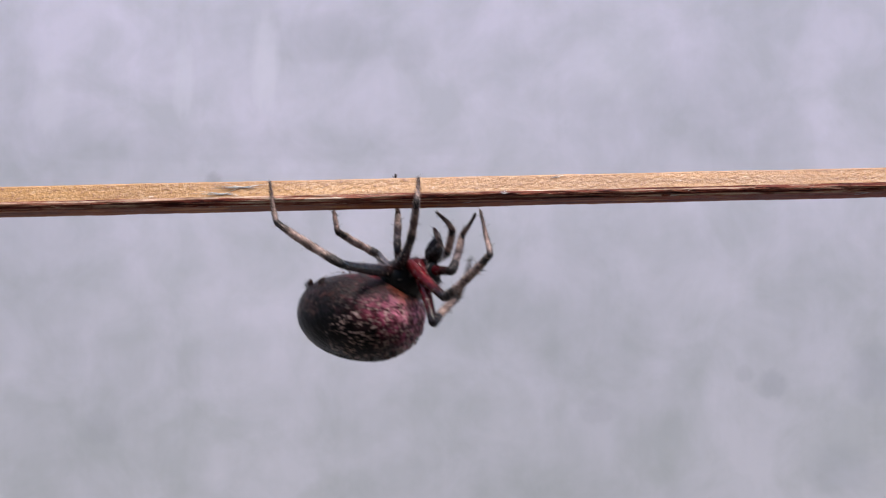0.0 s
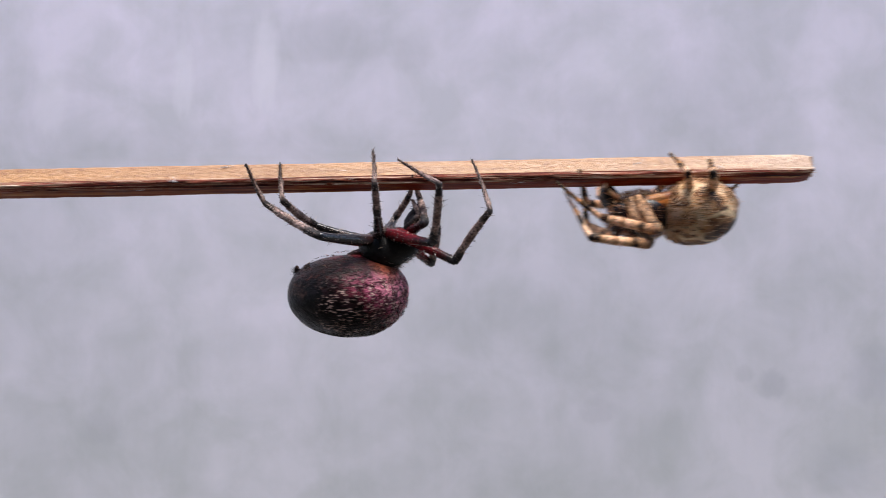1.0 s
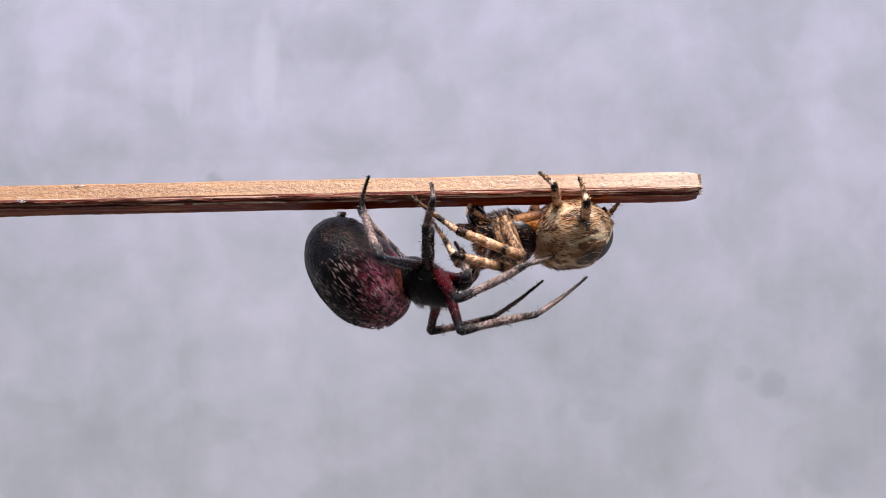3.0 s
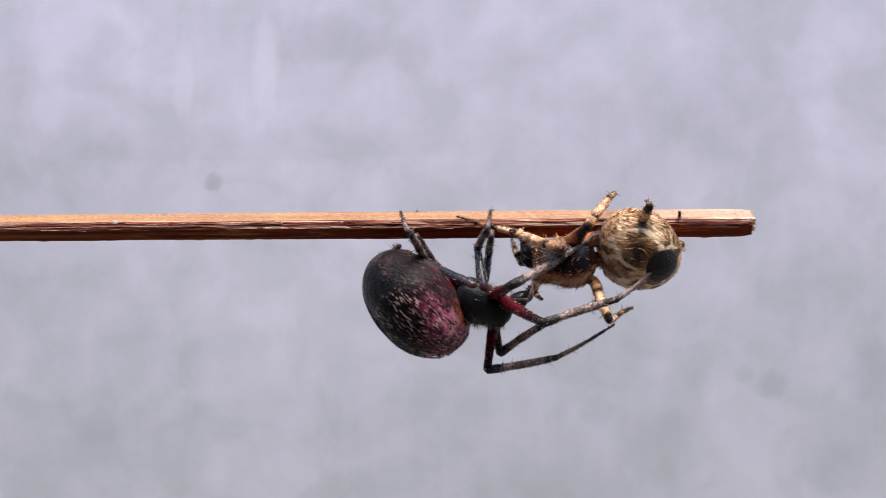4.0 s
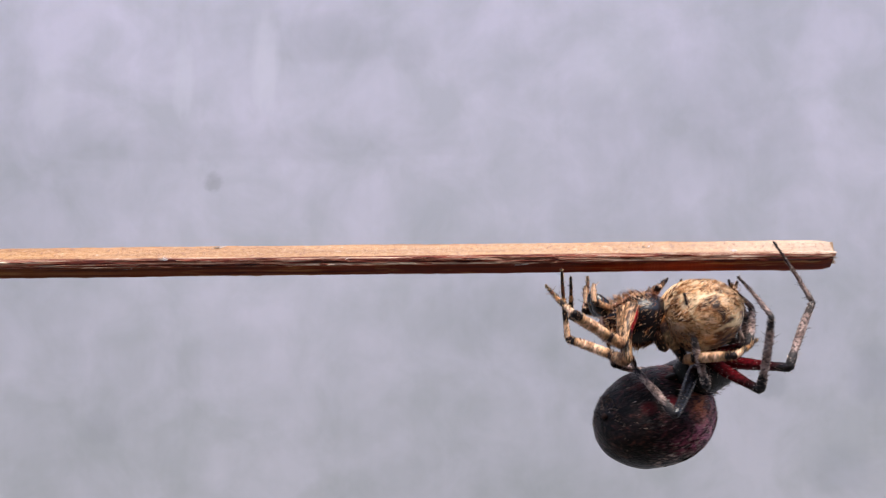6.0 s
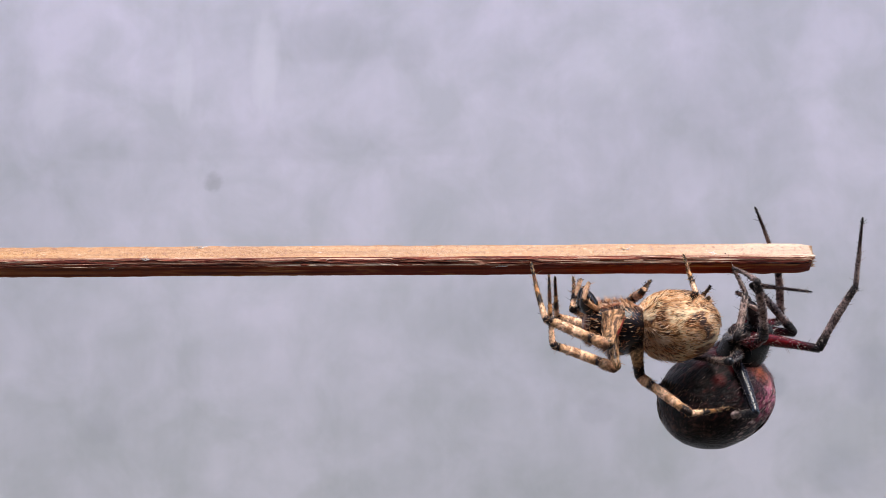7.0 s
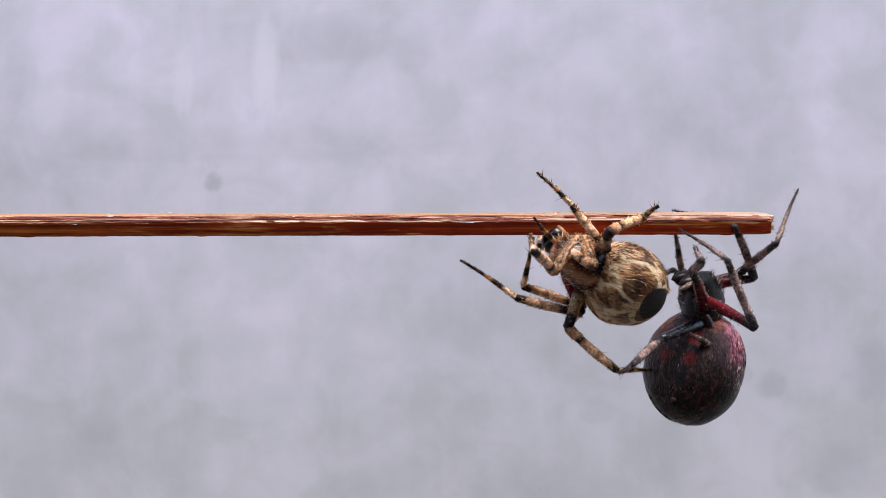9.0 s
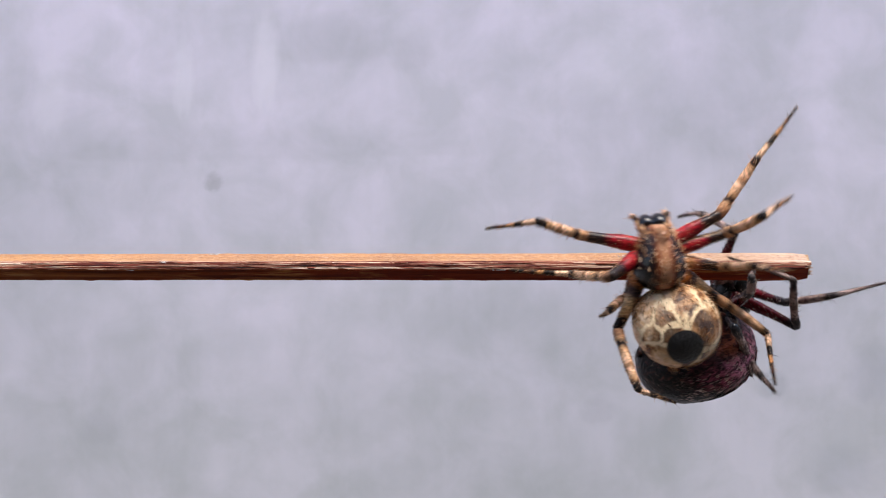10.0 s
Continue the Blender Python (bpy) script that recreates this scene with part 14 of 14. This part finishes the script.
    walk(pale_legs["1N"][2], [
        (0, pose(0.005314, 0.007027, 0.00245, 130.6, -7.4, -176.6)), (0.333, pose(0.005314, 0.007027, 0.00245, 130.6, -7.4, -176.6)), (0.667, pose(0.005314, 0.007027, 0.00245, 130.6, -7.4, -176.6)),
        (1, pose(0.005314, 0.007027, 0.00245, 130.6, -7.4, -176.6)), (1.833, pose(0.004909, 0.00712, 0.001937, 129.1, -15.2, -169.4)), (2.667, pose(0.004514, 0.007159, 0.001409, 126.6, -22.7, -161.7)),
        (3.5, pose(0.004132, 0.007142, 0.00087, 122.8, -29.8, -153.1)), (3.625, pose(0.004286, 0.007233, 0.000289, 108.6, -24.9, -122.8)), (3.75, pose(0.004453, 0.007276, -0.000294, 99.3, -14.6, -95.9)),
        (3.875, pose(0.006738, 0.007473, 0.000401, 97.6, -1.8, -84)), (4, pose(0.008973, 0.006908, 0.001054, 98.6, 11.1, -72.3)), (4.125, pose(0.007365, 0.007374, 0.000797, 82.6, 15.8, 143.8)),
        (4.25, pose(0.007044, 0.007415, 0.000803, 88.1, 15.8, 147.8)), (4.375, pose(0.006110, 0.007496, -0.000194, 99.5, 22.6, 159.0)), (4.5, pose(0.003109, 0.006793, -0.000482, 104.5, 19.5, -172.8)),
        (4.625, pose(0.003946, 0.007130, -0.000332, 103.2, 15.1, -176.6)), (4.75, pose(0.003357, 0.006919, -0.000097, 103.2, 10.3, -168.9)), (4.875, pose(0.006211, 0.007473, -0.000633, 107.0, 16.7, 178.7)),
        (5, pose(0.006551, 0.007435, -0.000941, 109.2, 20.1, -179.4)), (5.125, pose(0.006272, 0.007374, -0.001367, 102.9, 33.8, 179.9)), (5.25, pose(0.004992, 0.007123, -0.001982, 92.2, 30.4, -179.7)),
        (5.375, pose(0.000293, 0.002407, 0.00387, 31.6, 31.4, 45)), (5.5, pose(0.000575, 0.002875, 0.003973, 25.2, 27, 31.8)), (5.625, pose(0.00089, 0.003093, 0.004236, 33.3, 38.6, 46.8)),
        (5.75, pose(0.001224, 0.0033, 0.004483, 47.1, 47.6, 66.8)), (5.875, pose(0.001721, 0.00385, 0.004573, 89.1, 47.8, 121.6)), (6, pose(0.002262, 0.004362, 0.004618, 113.4, 27.3, 159.9)),
        (6.5, pose(0.002296, 0.004238, 0.00476, 114.7, 24.1, 162.9)), (7, pose(0.002333, 0.004111, 0.004899, 115.8, 20.8, 165.7)), (7.5, pose(0.002372, 0.003982, 0.005035, 116.7, 17.5, 168.4)),
        (7.75, pose(0.002401, 0.003867, 0.005146, 113.6, 22.4, 159.5)), (8, pose(0.002433, 0.00375, 0.005255, 109.7, 26.7, 150)), (8.25, pose(0.000566, 0.002768, 0.004034, 85.2, 48.7, 111.7)),
        (8.5, pose(-0.000701, 0.001494, 0.002387, 40.6, 48.8, 54.4)), (8.75, pose(0.003618, 0.006449, -0.002781, 82.5, 14.9, 124)), (9, pose(0.01121, 0.003387, -0.004492, 74.2, -32.6, 171.1)),
        (9.25, pose(0.01169, 0.002642, -0.004436, 76.3, -26.5, 166.7)), (9.5, pose(0.012094, 0.001859, -0.004318, 77.9, -20.2, 162.8)), (9.6, pose(0.008769, 0.005783, -0.004057, 83.7, -5.3, 137)),
        (9.7, pose(0.004257, 0.006981, -0.001884, 82.6, 10.6, 112.4)), (9.75, pose(0.009224, 0.006416, -0.002497, 69.8, 17.3, 62.6)), (9.8, pose(0.01285, 0.002959, -0.001985, 56.3, 12, 12.4)),
        (9.85, pose(0.013495, 0.001135, -0.001574, 57.6, 27.3, 16.3)), (9.9, pose(0.013636, -0.000768, -0.001054, 60.6, 42.4, 21.5)), (9.95, pose(0.013664, 0.000754, 0.000844, 60.7, 16.6, 21.7)),
        (10, pose(0.012912, 0.002198, 0.002654, 60.7, -9.2, 21.8)),
    ])
    walk(pale_legs["1F"][0], [
        (0, pose(0.001495, 0.001437, -0.00069, 0, -47.6, -64.1)), (0.333, pose(0.001495, 0.001437, -0.00069, 0, -47.6, -64.1)), (0.667, pose(0.001495, 0.001437, -0.00069, 0, -47.6, -64.1)),
        (1, pose(0.001495, 0.001437, -0.00069, 0, -47.6, -64.1)), (1.833, pose(0.001495, 0.001437, -0.00069, 3.3, -49.8, -68.4)), (2.667, pose(0.001495, 0.001437, -0.00069, 7, -52, -73.1)),
        (3.5, pose(0.001495, 0.001437, -0.00069, 11.1, -53.9, -78.3)), (3.625, pose(0.001495, 0.001437, -0.00069, -118.2, -58.5, 58.7)), (3.75, pose(0.001495, 0.001437, -0.00069, -131.5, 1, 82.4)),
        (3.875, pose(0.001495, 0.001437, -0.00069, -131.2, 19.8, 84.2)), (4, pose(0.001495, 0.001437, -0.00069, -130, 38.5, 86.6)), (4.125, pose(0.001495, 0.001437, -0.000690, -135.8, 0.4, 68.1)),
        (4.25, pose(0.001495, 0.001437, -0.000690, -133.0, -24.1, 57.2)), (4.375, pose(0.001495, 0.001437, -0.000690, -131.3, -30.5, 53.7)), (4.5, pose(0.001495, 0.001437, -0.00069, -131.3, -30.5, 53.7)),
        (4.625, pose(0.001495, 0.001437, -0.00069, -112.8, -45.7, 24.4)), (4.75, pose(0.001495, 0.001437, -0.00069, -81.9, -49.8, -16.5)), (4.875, pose(0.001495, 0.001437, -0.00069, -99.1, -49.5, 6)),
        (5, pose(0.001495, 0.001437, -0.00069, -114.3, -45.1, 26.5)), (5.125, pose(0.001495, 0.001437, -0.00069, -83.7, -51.2, -13.8)), (5.25, pose(0.001495, 0.001437, -0.00069, -55, -42.7, -52.1)),
        (5.375, pose(0.001495, 0.001437, -0.00069, -47.2, -30.1, -65.1)), (5.5, pose(0.001495, 0.001437, -0.00069, -43.3, -16.6, -75.1)), (5.625, pose(0.001495, 0.001437, -0.00069, -70.4, -73.4, -41.7)),
        (5.75, pose(0.001495, 0.001437, -0.00069, 160.8, -42.5, 92.6)), (5.875, pose(0.001495, 0.001437, -0.00069, 160.3, -35.8, 93.5)), (6, pose(0.001495, 0.001437, -0.00069, 159.9, -29.1, 94.3)),
        (6.5, pose(0.001495, 0.001437, -0.00069, 156.6, -27.4, 101.2)), (7, pose(0.001495, 0.001437, -0.00069, 153.6, -25.3, 107.8)), (7.5, pose(0.001495, 0.001437, -0.00069, 151, -23, 114.3)),
        (7.75, pose(0.001495, 0.001437, -0.00069, 152.7, -17.4, 109.4)), (8, pose(0.001495, 0.001437, -0.00069, 153.9, -11.8, 104.7)), (8.25, pose(0.001495, 0.001437, -0.00069, 148.7, -29.1, 119.4)),
        (8.5, pose(0.001495, 0.001437, -0.00069, 136.4, -44.1, 139.6)), (8.75, pose(0.001495, 0.001437, -0.00069, 136.3, -36.1, 139.7)), (9, pose(0.001495, 0.001437, -0.00069, 136.3, -28, 139.8)),
        (9.25, pose(0.001495, 0.001437, -0.00069, 139.1, -22.8, 133.2)), (9.5, pose(0.001495, 0.001437, -0.00069, 141.2, -17.3, 127.1)), (9.6, pose(0.001495, 0.001437, -0.00069, 144.6, -39.4, 120.1)),
        (9.7, pose(0.001495, 0.001437, -0.00069, 155.3, -60.7, 106.4)), (9.75, pose(0.001495, 0.001437, -0.00069, -175.4, -71.7, 74.6)), (9.8, pose(0.001495, 0.001437, -0.00069, -123.4, -71.5, 20.3)),
        (9.85, pose(0.001495, 0.001437, -0.00069, -177, -61.1, 77.8)), (9.9, pose(0.001495, 0.001437, -0.00069, 166.7, -40.6, 98.5)), (9.95, pose(0.001495, 0.001437, -0.00069, 173.5, -19.6, 85)),
        (10, pose(0.001495, 0.001437, -0.00069, 175.1, 2.1, 74.8)),
    ])
    walk(pale_legs["1F"][1], [
        (0, pose(0.00625, 0, 0, -41.1, -15.8, 139.4)), (0.333, pose(0.00625, 0, 0, -41.1, -15.8, 139.4)), (0.667, pose(0.00625, 0, 0, -41.1, -15.8, 139.4)), (1, pose(0.00625, 0, 0, -41.1, -15.8, 139.4)),
        (1.833, pose(0.00625, 0, 0, -40, -21, 135.8)), (2.667, pose(0.00625, 0, 0, -38.4, -26.2, 132)), (3.5, pose(0.00625, 0, 0, -36.5, -31.2, 127.9)), (3.625, pose(0.00625, 0, 0, 1.3, -32.5, 61.9)),
        (3.75, pose(0.00625, 0, 0, 19.8, -5.5, 10.2)), (3.875, pose(0.00625, 0, 0, 20.6, -1.6, -3.5)), (4, pose(0.00625, 0, 0, 20.5, 2.5, -17.1)), (4.125, pose(0.006250, 0.000000, 0.000000, 11.2, -31.6, 16.7)),
        (4.25, pose(0.006250, 0.000000, 0.000000, -11.0, -46.8, 50.6)), (4.375, pose(0.006250, 0.000000, 0.000000, -19.5, -48.7, 62.0)), (4.5, pose(0.00625, 0, 0, -19.5, -48.7, 62)), (4.625, pose(0.00625, 0, 0, -49.6, -46.9, 102)),
        (4.75, pose(0.00625, 0, 0, -69.9, -33.7, 132.6)), (4.875, pose(0.00625, 0, 0, -66.4, -37.3, 126.6)), (5, pose(0.00625, 0, 0, -62.2, -40.7, 120)), (5.125, pose(0.00625, 0, 0, -77, -40.3, 142.7)),
        (5.25, pose(0.00625, 0, 0, -90.1, -35.7, 163.8)), (5.375, pose(0.00625, 0, 0, -96.4, -30.6, 175.3)), (5.5, pose(0.00625, 0, 0, -101.2, -24.5, -174.4)), (5.625, pose(0.00625, 0, 0, -118.5, -73.9, -153.8)),
        (5.75, pose(0.00625, 0, 0, 97.2, -53.6, -6.5)), (5.875, pose(0.00625, 0, 0, 88.1, -57.1, 4.7)), (6, pose(0.00625, 0, 0, 77, -59.4, 17.6)), (6.5, pose(0.00625, 0, 0, 64.2, -48.4, 33.5)),
        (7, pose(0.00625, 0, 0, 57.5, -36, 43.3)), (7.5, pose(0.00625, 0, 0, 53.9, -23, 50.4)), (7.75, pose(0.00625, 0, 0, 37.7, -9, 104.7)), (8, pose(0.00625, 0, 0, 39, 11.8, 154.5)),
        (8.25, pose(0.00625, 0, 0, 37.3, 0.2, 138.2)), (8.5, pose(0.00625, 0, 0, 38.9, -11.5, 121.9)), (8.75, pose(0.00625, 0, 0, 38.8, -15.5, 122.4)), (9, pose(0.00625, 0, 0, 38.7, -19.5, 122.9)),
        (9.25, pose(0.00625, 0, 0, 39, -38.2, 122.2)), (9.5, pose(0.00625, 0, 0, 39.9, -56.9, 121)), (9.6, pose(0.00625, 0, 0, 36, -56.9, 125.6)), (9.7, pose(0.00625, 0, 0, 32.2, -56.7, 130.2)),
        (9.75, pose(0.00625, 0, 0, 22, -56.4, 142.4)), (9.8, pose(0.00625, 0, 0, 12.4, -54.8, 154)), (9.85, pose(0.00625, 0, 0, 3, -69.1, 164.6)), (9.9, pose(0.00625, 0, 0, -36.6, -80.6, -154.7)),
        (9.95, pose(0.00625, 0, 0, 160.4, -31.6, 9.8)), (10, pose(0.00625, 0, 0, 160.5, 35.9, 12.9)),
    ])
    walk(pale_legs["1F"][2], [
        (0, pose(0.000773, 0.0047, 0.002042, -16.9, 68.8, -24.5)), (0.333, pose(0.000773, 0.0047, 0.002042, -16.9, 68.8, -24.5)), (0.667, pose(0.000773, 0.0047, 0.002042, -16.9, 68.8, -24.5)),
        (1, pose(0.000773, 0.0047, 0.002042, -16.9, 68.8, -24.5)), (1.833, pose(0.001228, 0.004878, 0.00269, -13.2, 65.8, -20.5)), (2.667, pose(0.001742, 0.004999, 0.003307, -10.3, 62.9, -17.3)),
        (3.5, pose(0.002309, 0.005062, 0.003885, -8.1, 59.8, -14.7)), (3.625, pose(0.009226, 0.005584, 0.004027, -147.4, 69, -157.6)), (3.75, pose(0.013596, 0.001327, 0.000723, -162.3, 22, -176.7)),
        (3.875, pose(0.013733, -0.000454, 0.000205, -162, 17.2, -175.9)), (4, pose(0.013411, -0.002207, -0.000325, -161.8, 12.4, -175.1)), (4.125, pose(0.012369, 0.001831, 0.003931, -168.7, 25.8, 164.4)),
        (4.25, pose(0.009512, 0.003966, 0.005467, -176.2, 32.6, 149.2)), (4.375, pose(0.008574, 0.004371, 0.005634, -178.8, 34.2, 144.5)), (4.5, pose(0.008577, 0.004374, 0.00563, -178.8, 34.2, 144.5)),
        (4.625, pose(0.005187, 0.005016, 0.005474, 162.5, 58, 119.2)), (4.75, pose(0.002022, 0.004593, 0.004157, 105.2, 66.7, 56)), (4.875, pose(0.002694, 0.004787, 0.004548, 131, 73.2, 83.4)),
        (5, pose(0.003406, 0.004927, 0.004888, 169.7, 73.7, 123.6)), (5.125, pose(0.0017, 0.003471, 0.004848, 120.2, 67.4, 71.5)), (5.25, pose(0.000401, 0.001704, 0.004374, 101.2, 53, 49.9)),
        (5.375, pose(-0.000187, 0.000527, 0.003813, 98.9, 43.9, 46.8)), (5.5, pose(-0.00054, -0.00067, 0.003113, 97.4, 34.7, 44.5)), (5.625, pose(0.004383, -0.00092, 0.007205, 143.4, 34.6, 117.9)),
        (5.75, pose(0.010668, -0.0005, 0.00604, 161.1, 1, 169.9)), (5.875, pose(0.010309, 0.00033, 0.006298, 161, -3.1, 174.7)), (6, pose(0.009887, 0.001155, 0.006457, 160.5, -7.2, 179.6)),
        (6.5, pose(0.010405, 0.002745, 0.005608, 160.3, -11.9, -178.7)), (7, pose(0.010663, 0.004164, 0.004408, 159.9, -16.6, -177.1)), (7.5, pose(0.010646, 0.005322, 0.002933, 159.3, -21.3, -175.3)),
        (7.75, pose(0.004367, 0.007164, 0.001178, 173.6, -69.2, 166.4)), (8, pose(-0.000375, 0.003161, -0.001538, -44.7, -59.1, 21.2)), (8.25, pose(0.00066, 0.005, -0.000026, -111.1, -45, 100.1)),
        (8.5, pose(0.002364, 0.006239, 0.00149, -125.1, -5.6, 130.5)), (8.75, pose(0.002378, 0.006103, 0.002002, -126.4, -13.7, 138.3)), (9, pose(0.002411, 0.005937, 0.002504, -129, -21.6, 146.6)),
        (9.25, pose(0.003109, 0.004989, 0.004637, -131.4, -25, 152.8)), (9.5, pose(0.004138, 0.003514, 0.00628, -134.4, -28.3, 159.4)), (9.6, pose(0.003866, 0.003332, 0.006282, -125.9, -23.6, 140.1)),
        (9.7, pose(0.003598, 0.003143, 0.006272, -119.7, -16.8, 122.5)), (9.75, pose(0.00296, 0.002537, 0.006244, -118.3, -52.8, 120.2)), (9.8, pose(0.002367, 0.001896, 0.00613, -58.9, -87.4, 60)),
        (9.85, pose(0.003667, 0.000711, 0.007005, 11.5, -72, -10.8)), (9.9, pose(0.005143, -0.000524, 0.007399, 15.4, -54.7, -15)), (9.95, pose(0.012548, 0.001086, 0.003924, 20.5, -49.8, -21.5)),
        (10, pose(0.012171, 0.001354, -0.0044, 24.4, -44.6, -26.8)),
    ])


motions()
